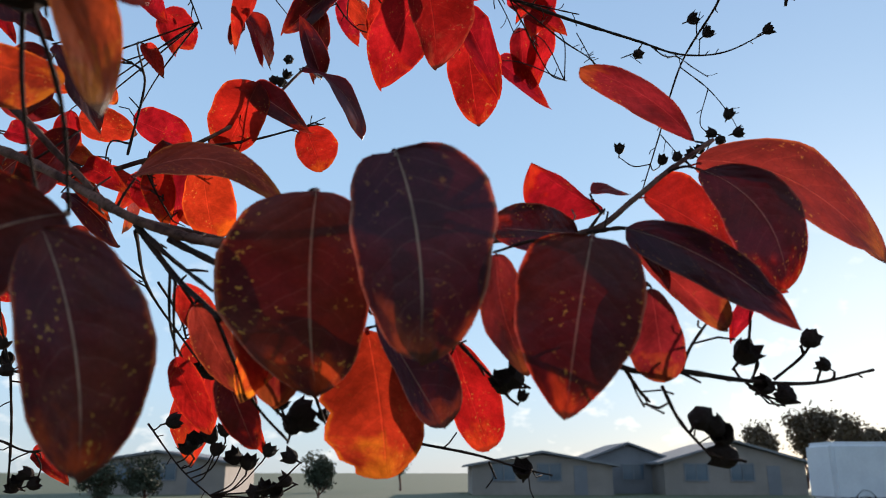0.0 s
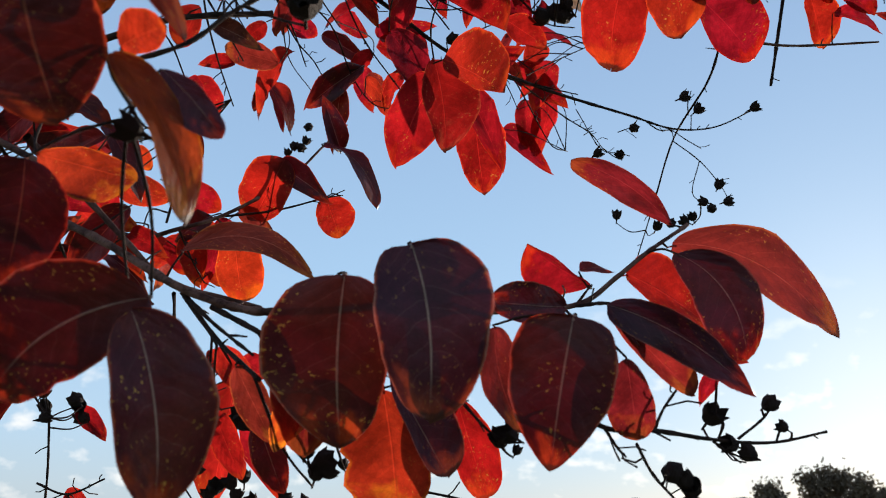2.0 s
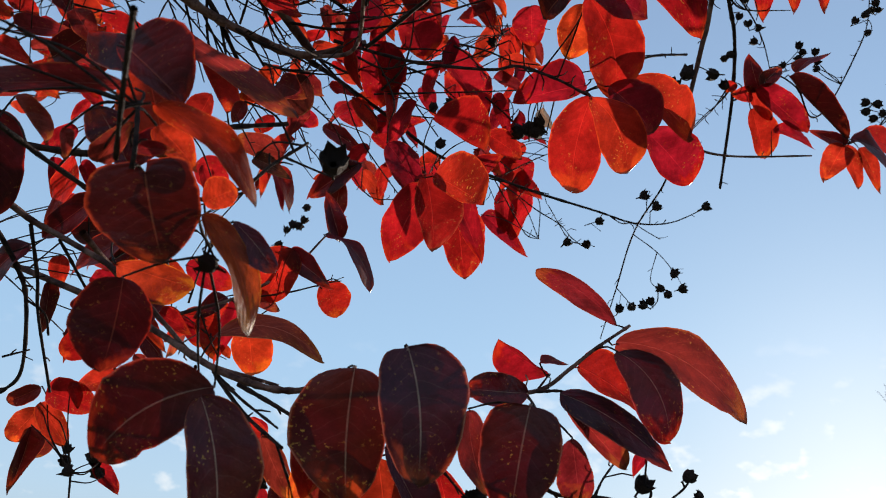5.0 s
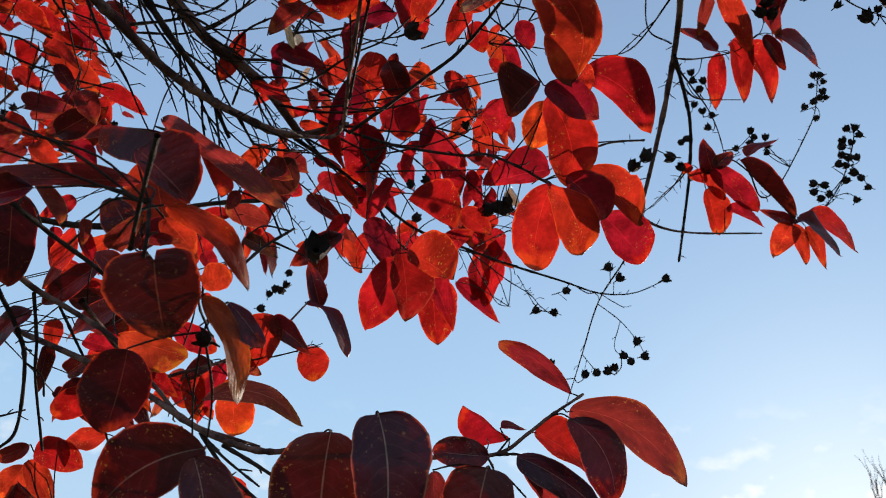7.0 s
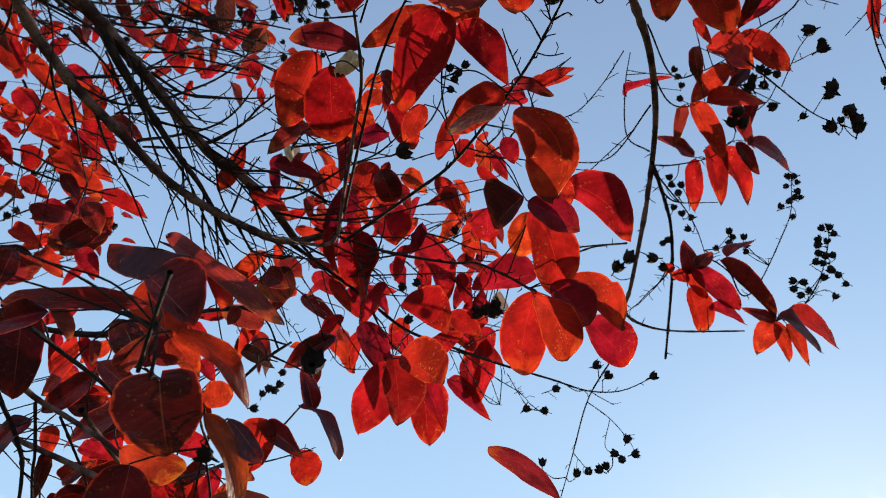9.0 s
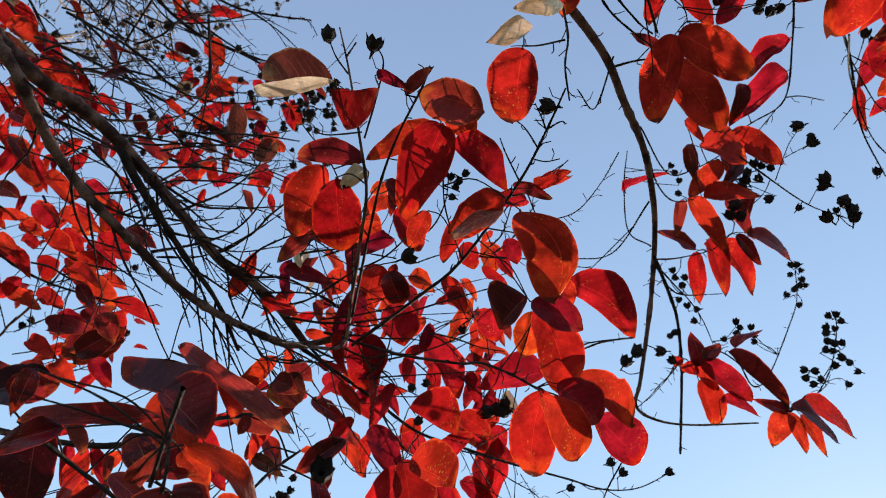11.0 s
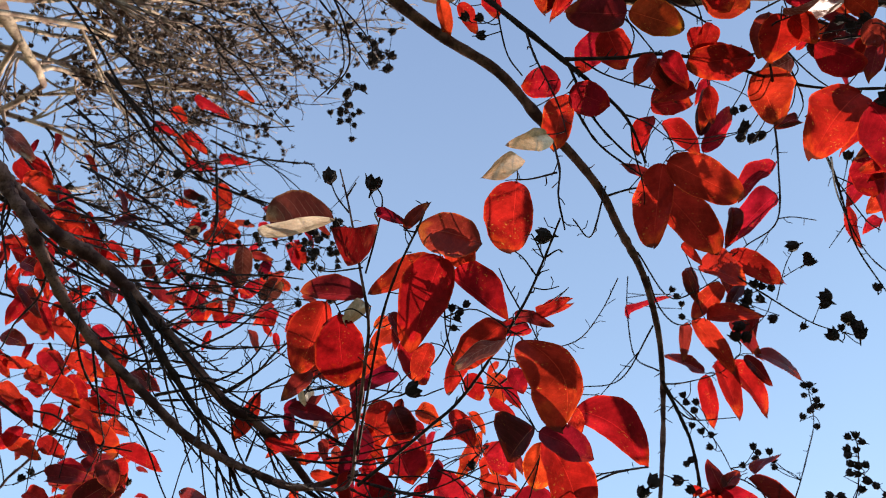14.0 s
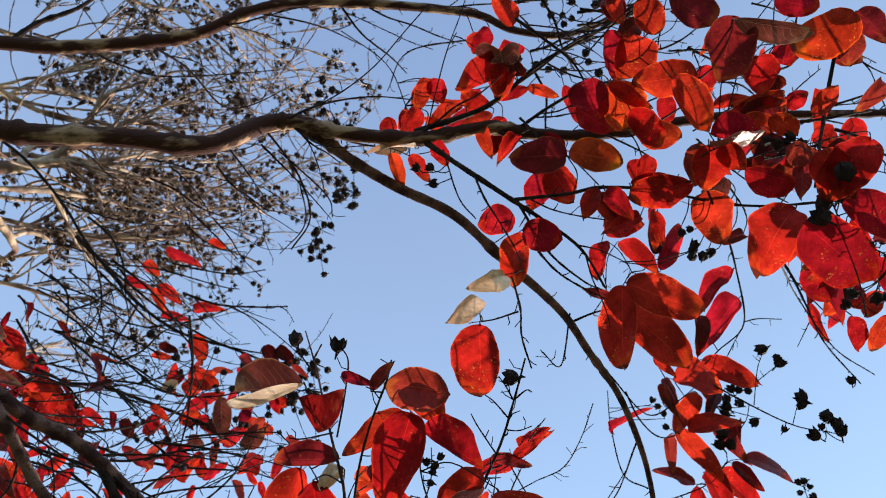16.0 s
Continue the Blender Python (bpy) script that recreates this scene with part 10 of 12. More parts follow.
leaf(bough_c, "red", (.3087, .0034, 2.0678), (.3213, -.0043, 2.0717), (-.12, -.6, -.79), 0.0138, 1)
leaf(bough_c, "rust", (.3181, .0067, 2.1002), (.282, .0106, 2.0994), (-.02, -.41, -.91), 0.0171, 1)
leaf(bough_c, "pink", (.2142, -.0131, 1.9828), (.2480, -.0150, 1.9825), (0.10, 0.60, -0.80), 0.0194, 3, share=0.43, foot=0.55, point=0.43, fold=0.16, arch=0.5, wavy=1.2, twist=0.19)
leaf(near, "brown", (-.1406, .0631, 1.6836), (-.124, .061, 1.6858), (-.02, -.79, -.61), 0.0134, 9)
leaf(near, "plum", (-.128, .0508, 1.6836), (-.1328, .0578, 1.6726), (.2, -.79, -.58), 0.0097, 1)
leaf(near, "brown", (-.2946, .3343, 1.9033), (-.2575, .3354, 1.8987), (-.01, -.95, -.31), 0.0175, 1)
leaf(near, "plum", (-.2611, .3271, 1.8744), (-.2308, .3164, 1.8896), (.11, -.69, -.71), 0.0247, 12)
leaf(near, "brown", (-.2426, .303, 1.8931), (-.2307, .3134, 1.8753), (.46, -.87, -.2), 0.0201, 12)
leaf(near, "red", (-.2884, .3502, 1.8769), (-.2703, .3575, 1.8637), (.31, -.95, -.1), 0.0191, 0)
leaf(near, "red", (-.2579, .347, 1.8801), (-.2421, .3557, 1.8647), (.37, -.92, -.14), 0.0182, 12)
leaf(near, "red", (-.3106, .3416, 1.8926), (-.2895, .3466, 1.883), (.17, -.98, -.14), 0.0171, 1)
capsule(bough_c, (.3334, .0714, 1.9915), 0.00798)
capsule(bough_c, (.3547, .0792, 1.9934), 0.00725)
capsule(bough_c, (.3137, .0951, 1.9543), 0.00956)
capsule(bough_c, (.328, .0732, 1.9762), 0.00873)
capsule(bough_c, (.3559, .1181, 1.977), 0.00796)
capsule(bough_c, (.3053, .0814, 1.9484), 0.00828)
capsule(bough_c, (.3404, .0943, 1.9933), 0.0101)
capsule(bough_c, (.3268, .092, 1.9874), 0.00895)
capsule(bough_c, (.3257, .0668, 1.9663), 0.00756)
capsule(bough_c, (.3143, .1077, 1.9604), 0.00826)
capsule(bough_c, (.3446, .1134, 1.9714), 0.0102)
capsule(bough_c, (.3403, .1284, 2.0017), 0.00881)
twig(bough_c, 0.0007577, 0.0003946, [(.2272, -.0358, 2.1046), (.2478, -.0375, 2.0958), (.2711, -.0329, 2.0937), (.2962, -.0258, 2.095)])
twig(bough_c, 0.001227, 0.0006389, [(.2176, -.0078, 2.0955), (.2339, -.0097, 2.096), (.2489, -.0147, 2.0961), (.2553, -.0284, 2.0836)])
twig(bough_c, 0.0009134, 0.0004757, [(.294, .0744, 2.206), (.3155, .0579, 2.2008), (.3353, .042, 2.1907), (.352, .0273, 2.173)])
twig(bough_c, 0.0008743, 0.0004553, [(.1809, .0111, 2.0865), (.1958, .016, 2.0842), (.2106, .019, 2.0812), (.2221, .0258, 2.0738)])
twig(bough_c, 0.0009958, 0.0005187, [(.1784, -.0074, 2.2654), (.1995, -.0008, 2.2774), (.2189, -.0016, 2.2821), (.2383, .0036, 2.2842)])
twig(bough_c, 0.001279, 0.0006662, [(.1128, -.066, 2.1191), (.1328, -.0519, 2.1054), (.1536, -.0337, 2.1012), (.1631, -.0138, 2.0827)])
twig(bough_c, 0.001424, 0.0007417, [(.3471, .0234, 2.0662), (.3563, .0238, 2.0487), (.357, .0254, 2.0228), (.372, .0278, 2.0163)])
twig(bough_c, 0.001125, 0.0005858, [(.2711, .0246, 2.0835), (.284, .0304, 2.0738), (.3041, .0352, 2.0766), (.3123, .0321, 2.0577)])
twig(bough_c, 0.0009564, 0.0004981, [(.166, -.013, 2.0967), (.1796, -.0223, 2.0834), (.1915, -.0329, 2.07), (.2081, -.0371, 2.0706)])
twig(bough_c, 0.001379, 0.000718, [(.3044, -.0221, 2.1073), (.3217, -.0273, 2.1197), (.3447, -.0308, 2.1472), (.3527, -.043, 2.161)])
twig(bough_c, 0.001296, 0.000675, [(.2906, .0011, 2.2312), (.3058, .0096, 2.2267), (.3246, .0197, 2.2297), (.3393, .0206, 2.2212)])
twig(bough_c, 0.0008906, 0.0004639, [(.1453, .0029, 2.209), (.1716, .0073, 2.2141), (.2006, .0141, 2.2269), (.2277, .011, 2.2356)])
twig(bough_c, 0.001416, 0.0007372, [(.2889, .0197, 2.0511), (.2997, .0217, 2.0454), (.3148, .027, 2.0472), (.3293, .0265, 2.0497)])
twig(bough_c, 0.001368, 0.0007125, [(.3073, .0093, 2.0538), (.3304, .0118, 2.0604), (.3494, .0098, 2.0606), (.3838, .0183, 2.0833)])
twig(bough_c, 0.000891, 0.000464, [(.2784, .0276, 2.035), (.3049, .0276, 2.0396), (.3277, .0338, 2.0347), (.3513, .0445, 2.0313)])
twig(bough_c, 0.001375, 0.0007164, [(.3181, .0109, 2.1497), (.3366, .007, 2.1613), (.3644, .0118, 2.1841), (.3691, -.0025, 2.1728)])
twig(bough_c, 0.001379, 0.0007183, [(.1979, -.0267, 2.2798), (.2317, -.0275, 2.28), (.26, -.0357, 2.2661), (.2929, -.0425, 2.2715)])
twig(bough_c, 0.0008952, 0.0004663, [(.1125, .0052, 2.0998), (.1273, .0169, 2.0762), (.1504, .0354, 2.0785), (.1644, .0469, 2.0565)])
twig(bough_c, 0.001012, 0.000527, [(.2821, .0655, 2.1675), (.3108, .0919, 2.1665), (.3378, .1127, 2.1573), (.3654, .1266, 2.1445)])
twig(bough_c, 0.001104, 0.0005748, [(.3738, .0363, 2.139), (.399, .0284, 2.1355), (.4329, .026, 2.1453), (.4644, .0301, 2.1455)])
twig(bough_c, 0.0009539, 0.0004968, [(.3158, .0279, 2.0946), (.3233, .0348, 2.0795), (.3419, .0488, 2.0826), (.3642, .066, 2.0909)])
twig(bough_c, 0.0009669, 0.0005036, [(.1913, .0311, 2.2029), (.2167, .0319, 2.2234), (.2392, .0299, 2.2275), (.2613, .0235, 2.2397)])
twig(bough_c, 0.0008853, 0.0004611, [(.3921, -.0146, 2.1913), (.4157, .0015, 2.1847), (.4301, .0127, 2.1638), (.4638, .0284, 2.1694)])
twig(bough_c, 0.0009456, 0.0004925, [(.3504, -.0316, 2.241), (.3634, -.0286, 2.2333), (.3912, -.0155, 2.2554), (.4095, -.0142, 2.2576)])
twig(bough_c, 0.001038, 0.0005404, [(.3181, .0306, 2.2128), (.3344, .0332, 2.2076), (.3519, .0461, 2.2091), (.3659, .058, 2.2045)])
twig(bough_c, 0.0009543, 0.000497, [(.2498, .0415, 2.0761), (.263, .0534, 2.0708), (.2724, .0667, 2.0629), (.2864, .0862, 2.0652)])
twig(bough_c, 0.0008097, 0.0004217, [(.3106, .0592, 2.0056), (.3068, .0626, 1.9949), (.3024, .0663, 1.9854), (.3026, .0712, 1.9784)])
twig(bough_c, 0.0008641, 0.0004501, [(.3158, .0576, 2.0057), (.3234, .0636, 2.0018), (.3384, .0754, 2.0083), (.3414, .082, 2.0007)])
twig(bough_c, 0.001011, 0.0005264, [(.3337, .098, 2.0424), (.3458, .1064, 2.0386), (.3565, .1082, 2.0313), (.3663, .1092, 2.0232)])
twig(bough_c, 0.0009751, 0.0005078, [(.3308, .0728, 1.9837), (.3295, .0693, 1.9681), (.3428, .0777, 1.9726), (.3308, .0674, 1.9451)])
leaf(front, "red", (-.0785, .2373, 1.6168), (-.0651, .2437, 1.6011), (.24, -.95, -.18), 0.0128, 9)
leaf(front, "brown", (-.0637, .2101, 1.6046), (-.0529, .2181, 1.5846), (.26, -.94, -.23), 0.0129, 9)
leaf(front, "rust", (-.08, .2456, 1.5953), (-.0707, .2537, 1.575), (.3, -.93, -.23), 0.0122, 9)
leaf(front, "plum", (-.0593, .2269, 1.5891), (-.0517, .2346, 1.5697), (.27, -.93, -.26), 0.014, 9)
twig(bough_c, 0.001348, 0.0007023, [(.1973, -.0087, 2.2798), (.2173, -.0101, 2.2718), (.2406, -.0132, 2.2829), (.2685, -.0131, 2.3065)])
twig(bough_c, 0.001363, 0.0007098, [(.1444, .0059, 2.2198), (.1549, .0286, 2.213), (.1521, .0511, 2.2003), (.1537, .0794, 2.2004)])
twig(bough_c, 0.00167, 0.0008699, [(.1272, -.0448, 2.258), (.1489, -.0425, 2.2762), (.1685, -.0418, 2.2775), (.187, -.0416, 2.2736)])
twig(bough_c, 0.0009425, 0.0004909, [(.2445, -.0322, 2.2678), (.2599, -.0293, 2.2616), (.2815, -.0243, 2.2732), (.3062, -.0206, 2.2925)])
twig(bough_c, 0.001308, 0.0006814, [(.2387, -.0023, 2.2461), (.2644, .0068, 2.2489), (.287, -.0001, 2.2469), (.3025, -.0152, 2.2382)])
twig(bough_c, 0.0009234, 0.000481, [(.1311, -.0319, 2.3147), (.1471, -.0226, 2.2932), (.1604, -.0075, 2.281), (.1804, .0031, 2.2759)])
twig(bough_c, 0.0009807, 0.0005108, [(.2322, .0259, 2.254), (.2443, .0087, 2.2567), (.2619, -.0035, 2.2651), (.2777, -.0172, 2.2691)])
twig(bough_c, 0.0008795, 0.0004581, [(.1814, .0076, 2.2919), (.1963, 0, 2.2843), (.2101, -.0077, 2.2722), (.2287, -.0064, 2.2759)])
twig(bough_c, 0.001418, 0.0007383, [(.1565, -.0508, 2.2486), (.1685, -.0299, 2.2437), (.1733, -.0086, 2.2317), (.1893, .0194, 2.2453)])
twig(bough_c, 0.001373, 0.000715, [(.201, -.0292, 2.2829), (.221, -.026, 2.2778), (.2396, -.0215, 2.2691), (.2541, -.0162, 2.2518)])
twig(bough_c, 0.001411, 0.0007351, [(.1856, -.029, 2.2245), (.2033, -.028, 2.231), (.2125, -.0384, 2.2129), (.222, -.0485, 2.2019)])
twig(bough_c, 0.001535, 0.0007993, [(.1563, .0137, 2.3025), (.1763, .0098, 2.3035), (.1973, .0049, 2.3186), (.2183, -.0001, 2.328)])
capsule(bough_c, (.191, .0149, 2.2658), 0.00742)
capsule(bough_c, (.2515, -.0418, 2.2247), 0.00833)
capsule(bough_c, (.2052, .0146, 2.2204), 0.00907)
capsule(bough_c, (.1664, .0198, 2.2592), 0.00775)
capsule(bough_c, (.2643, -.0153, 2.2771), 0.00809)
capsule(bough_c, (.1542, .0158, 2.2626), 0.00873)
capsule(bough_c, (.2234, -.0344, 2.2446), 0.00751)
capsule(bough_c, (.1695, -.0324, 2.2994), 0.00821)
capsule(bough_c, (.2679, -.0022, 2.311), 0.00836)
capsule(bough_c, (.2614, -.0192, 2.3114), 0.00908)
capsule(bough_c, (.2241, -.0248, 2.3125), 0.00905)
capsule(bough_c, (.2072, .0182, 2.2662), 0.00775)
capsule(bough_c, (.2721, -.0355, 2.2234), 0.00705)
capsule(bough_c, (.1315, -.0024, 2.2258), 0.00851)
capsule(bough_c, (.1796, -.0232, 2.2538), 0.00759)
capsule(bough_c, (.1991, .0027, 2.2461), 0.00853)
capsule(bough_c, (.1888, -.0407, 2.267), 0.00928)
capsule(bough_c, (.1875, .0313, 2.2877), 0.00924)
capsule(bough_c, (.1906, -.0235, 2.2728), 0.00779)
capsule(bough_c, (.2077, -.0464, 2.2308), 0.00755)
capsule(bough_c, (.3036, -.0179, 2.254), 0.00885)
capsule(bough_c, (.2402, -.0293, 2.2551), 0.00938)
capsule(bough_c, (.1827, -.0265, 2.2748), 0.0075)
capsule(bough_c, (.1776, -.0205, 2.3043), 0.0085)
capsule(bough_c, (.2083, -.0025, 2.2814), 0.00777)
capsule(bough_c, (.2648, .0175, 2.2817), 0.00846)
twig(bough_a, 0.000861, 0.000448, [(-.3324, .2538, 2.0465), (-.3061, .2458, 2.029), (-.2832, .2408, 2.0162), (-.2649, .2413, 2.0116)])
twig(bough_a, 0.00115, 0.000598, [(-.3598, .2786, 2.077), (-.3327, .2818, 2.0713), (-.3059, .2871, 2.0578), (-.2863, .3031, 2.058)])
twig(bough_a, 0.000944, 0.000492, [(-.2368, .1809, 2.0727), (-.2129, .1722, 2.0752), (-.1905, .1549, 2.0761), (-.1706, .159, 2.0901)])
twig(bough_a, 0.00115, 0.000601, [(-.2472, .3034, 2.0843), (-.2163, .2899, 2.0762), (-.1935, .2952, 2.0859), (-.1623, .277, 2.0742)])
twig(bough_a, 0.00121, 0.000629, [(-.1966, .2143, 2.0093), (-.1728, .2191, 2.0072), (-.1501, .2274, 2.0072), (-.1205, .2164, 1.9834)])
twig(bough_a, 0.00106, 0.000554, [(-.3018, .1633, 2.0517), (-.2748, .1557, 2.0317), (-.2562, .1578, 2.0228), (-.2444, .168, 2.0288)])
twig(bough_a, 0.00123, 0.00064, [(-.2042, .2829, 2.0874), (-.1694, .2692, 2.0721), (-.1383, .2625, 2.063), (-.1111, .2682, 2.0648)])
twig(bough_a, 0.00116, 0.000607, [(-.3181, .1973, 2.083), (-.3029, .1917, 2.0827), (-.288, .1943, 2.0764), (-.278, .2019, 2.0823)])
twig(bough_a, 0.000707, 0.000368, [(-.268, .2071, 2.0848), (-.25, .2167, 2.083), (-.2309, .2243, 2.0725), (-.21, .2288, 2.0643)])
twig(bough_a, 0.000747, 0.000389, [(-.3089, .2338, 2.068), (-.2974, .243, 2.0724), (-.2906, .2608, 2.0822), (-.2807, .2752, 2.0846)])
twig(bough_a, 0.000895, 0.000466, [(-.28, .1856, 2.0448), (-.2591, .1876, 2.0482), (-.2314, .1749, 2.0401), (-.2158, .1821, 2.0559)])
twig(bough_a, 0.00108, 0.000564, [(-.2043, .2137, 2.0144), (-.1988, .2297, 2.0185), (-.1894, .2386, 2.0142), (-.1775, .2443, 2.0114)])
leaf(outer, "brown", (-.4772, .4358, 2.2275), (-.4978, .4483, 2.221), (-.39, -.83, -.39), 0.0143, 6)
leaf(outer, "red", (-.2431, .3469, 2.1503), (-.2523, .3677, 2.1386), (-.03, -.5, -.87), 0.0137, 12)
leaf(outer, "rust", (-.2661, .3161, 2.176), (-.2499, .3296, 2.1674), (.38, -.78, -.5), 0.0105, 5)
leaf(outer, "red", (-.401, .3646, 2.1578), (-.4145, .385, 2.1464), (-.51, -.65, -.56), 0.0181, 2)
leaf(outer, "red", (-.4132, .4344, 2.2442), (-.4419, .4519, 2.2352), (-.12, -.6, -.79), 0.0193, 0)
leaf(outer, "red", (-.4001, .3527, 2.2409), (-.3988, .3734, 2.2288), (-.15, -.49, -.86), 0.0132, 12)
leaf(outer, "red", (-.4119, .4166, 2.2069), (-.4324, .4259, 2.2023), (-.13, -.66, -.74), 0.0113, 1)
leaf(outer, "rust", (-.3624, .3446, 2.2153), (-.3668, .3649, 2.2036), (.59, -.3, -.75), 0.0091, 0)
leaf(outer, "red", (-.4023, .2911, 2.315), (-.3903, .3071, 2.3052), (.5, -.69, -.52), 0.0091, 10)
leaf(outer, "red", (-.3903, .424, 2.2075), (-.416, .4397, 2.1994), (-.13, -.61, -.78), 0.0188, 6)
leaf(outer, "red", (-.4061, .3913, 2.185), (-.4136, .4153, 2.1714), (.14, -.46, -.88), 0.0117, 5)
leaf(outer, "red", (-.3445, .2848, 2.1469), (-.3299, .3017, 2.1364), (.73, -.68, -.09), 0.0144, 1)
leaf(outer, "red", (-.3662, .3188, 2.2153), (-.3625, .3431, 2.201), (.63, -.46, -.62), 0.0142, 4)
leaf(outer, "red", (-.3903, .3717, 2.1465), (-.4037, .3906, 2.136), (-.37, -.64, -.67), 0.0136, 12)
leaf(outer, "brown", (-.2834, .3253, 2.1281), (-.259, .3439, 2.1162), (.39, -.8, -.45), 0.0144, 4)
leaf(outer, "red", (-.4571, .3584, 2.2784), (-.4747, .3769, 2.2683), (-.22, -.62, -.76), 0.0148, 0)
capsule(outer, (-.2686, .2678, 2.238), 0.0108)
capsule(outer, (-.247, .3901, 2.1581), 0.009)
capsule(outer, (-.2721, .3105, 2.1441), 0.00784)
capsule(outer, (-.1667, .2117, 2.1194), 0.00718)
capsule(outer, (-.2734, .2473, 2.2059), 0.00812)
capsule(outer, (-.3201, .2497, 2.2113), 0.00976)
capsule(outer, (-.1741, .2889, 2.1584), 0.00773)
capsule(outer, (-.2261, .2728, 2.1734), 0.00802)
capsule(outer, (-.233, .3064, 2.1119), 0.00856)
capsule(outer, (-.338, .2227, 2.1462), 0.00694)
capsule(outer, (-.1819, .3381, 2.1679), 0.00818)
capsule(outer, (-.2681, .2862, 2.0781), 0.00719)
capsule(outer, (-.2346, .2708, 2.1957), 0.00876)
capsule(outer, (-.3518, .2788, 2.1216), 0.00936)
capsule(outer, (-.3266, .2873, 2.1548), 0.00851)
capsule(outer, (-.2584, .329, 2.2177), 0.00892)

leaf(near, "rust", (-.1090, .1838, 1.7688), (-.0960, .1931, 1.7466), (0.28, -0.68, -0.68), 0.0104, 12, share=0.05, foot=0.56, point=0.42, fold=0.25, arch=0.31, wavy=1.3, twist=0.38)
leaf(near, "brown", (-.1642, .1490, 1.7211), (-.1510, .1559, 1.7048), (0.47, -0.64, -0.60), 0.0071, 12, share=0.06, foot=0.51, point=0.47, fold=0.25, arch=0.37, wavy=1.3, twist=0.34)
leaf(bough_c, "red", (.3069, -.0139, 1.9620), (.2722, .0122, 1.9483), (-0.50, -0.26, -0.83), 0.0292, 12, share=0.47, foot=0.52, point=0.46, fold=0.2, arch=0.77, wavy=1.3, twist=0.28)
leaf(bough_c, "red", (.2943, .0189, 1.9550), (.3277, .0440, 1.9390), (-0.53, -0.30, -0.79), 0.0256, 12, share=0.45, foot=0.44, point=0.54, fold=0.2, arch=0.63, wavy=1.3, twist=0.34)
leaf(bough_c, "red", (.3068, .0996, 2.0001), (.3175, .1235, 1.9857), (-0.48, -0.38, -0.79), 0.0207, 12, share=0.52, foot=0.48, point=0.5, fold=0.3, arch=0.42, wavy=1.3, twist=0.34)
leaf(bough_c, "rust", (.2863, -.0778, 2.0697), (.3151, -.0699, 2.0638), (-0.45, -0.09, -0.89), 0.0202, 12, share=0.45, foot=0.45, point=0.53, fold=0.2, arch=0.5, wavy=1.3, twist=0.15)
leaf(bough_c, "orange", (.2890, .0047, 2.0562), (.3083, .0174, 2.0480), (-0.45, -0.22, -0.87), 0.0165, 12, share=0.45, foot=0.46, point=0.52, fold=0.2, arch=0.76, wavy=1.3, twist=0.35)
leaf(bough_c, "red", (.3227, .0071, 2.0997), (.3397, .0055, 2.0999), (-0.46, -0.18, -0.87), 0.0099, 12, share=0.62, foot=0.48, point=0.5, fold=0.2, arch=0.62, wavy=1.3, twist=-0.03)
leaf(bough_c, "red", (.2581, -.0176, 2.1168), (.2662, -.0025, 2.1077), (-0.37, -0.17, -0.91), 0.0167, 12, share=0.46, foot=0.48, point=0.5, fold=0.2, arch=0.32, wavy=1.3, twist=-0.43)
leaf(bough_c, "rust", (.1911, .0047, 2.0603), (.2231, .0138, 2.0536), (-0.32, -0.23, -0.92), 0.0225, 12, share=0.5, foot=0.49, point=0.49, fold=0.3, arch=0.59, wavy=1.3, twist=0.09)
leaf(bough_c, "rust", (.1493, -.0105, 2.0709), (.1764, .0063, 2.0600), (-0.25, -0.22, -0.94), 0.0193, 12, share=0.49, foot=0.45, point=0.53, fold=0.2, arch=0.66, wavy=1.3, twist=0.33)
leaf(outer, "red", (-.3578, .5398, 2.0869), (-.3018, .5587, 2.0685), (0.35, -0.66, -0.67), 0.0202, 12, share=0.21, foot=0.46, point=0.52, fold=0.2, arch=0.52, wavy=1.3, twist=-0.33)
leaf(outer, "red", (-.2685, .3021, 2.0159), (-.2794, .3226, 1.9964), (0.38, -0.56, -0.73), 0.0178, 12, share=0.37, foot=0.46, point=0.52, fold=0.15, arch=0.61, wavy=1.3, twist=0.24)
leaf(outer, "red", (-.4027, .4435, 2.1308), (-.3567, .4563, 2.1182), (0.41, -0.56, -0.72), 0.0207, 12, share=0.19, foot=0.43, point=0.55, fold=0.2, arch=0.8, wavy=1.3, twist=-0.44)
leaf(outer, "red", (-.2998, .3532, 2.0226), (-.2706, .3710, 2.0054), (0.38, -0.59, -0.71), 0.0194, 12, share=0.4, foot=0.46, point=0.52, fold=0.15, arch=0.35, wavy=1.3, twist=0.29)
leaf(outer, "red", (-.3778, .4799, 2.1235), (-.3486, .5018, 2.1024), (0.39, -0.60, -0.70), 0.0199, 12, share=0.48, foot=0.5, point=0.48, fold=0.2, arch=0.53, wavy=1.3, twist=0.04)
leaf(outer, "rust", (-.4103, .5209, 2.1123), (-.3556, .5505, 2.0837), (0.40, -0.62, -0.67), 0.0265, 12, share=0.23, foot=0.47, point=0.51, fold=0.25, arch=0.49, wavy=1.3, twist=0.26)
leaf(outer, "orange", (-.5461, .6621, 2.2552), (-.5347, .6877, 2.2307), (0.45, -0.59, -0.68), 0.0300, 12, share=0.25, foot=0.56, point=0.42, fold=0.15, arch=0.59, wavy=1.3, twist=-0.24)
leaf(outer, "red", (-.4806, .5039, 2.1983), (-.4505, .5250, 2.1779), (0.44, -0.55, -0.71), 0.0209, 12, share=0.25, foot=0.45, point=0.53, fold=0.2, arch=0.36, wavy=1.3, twist=0.42)
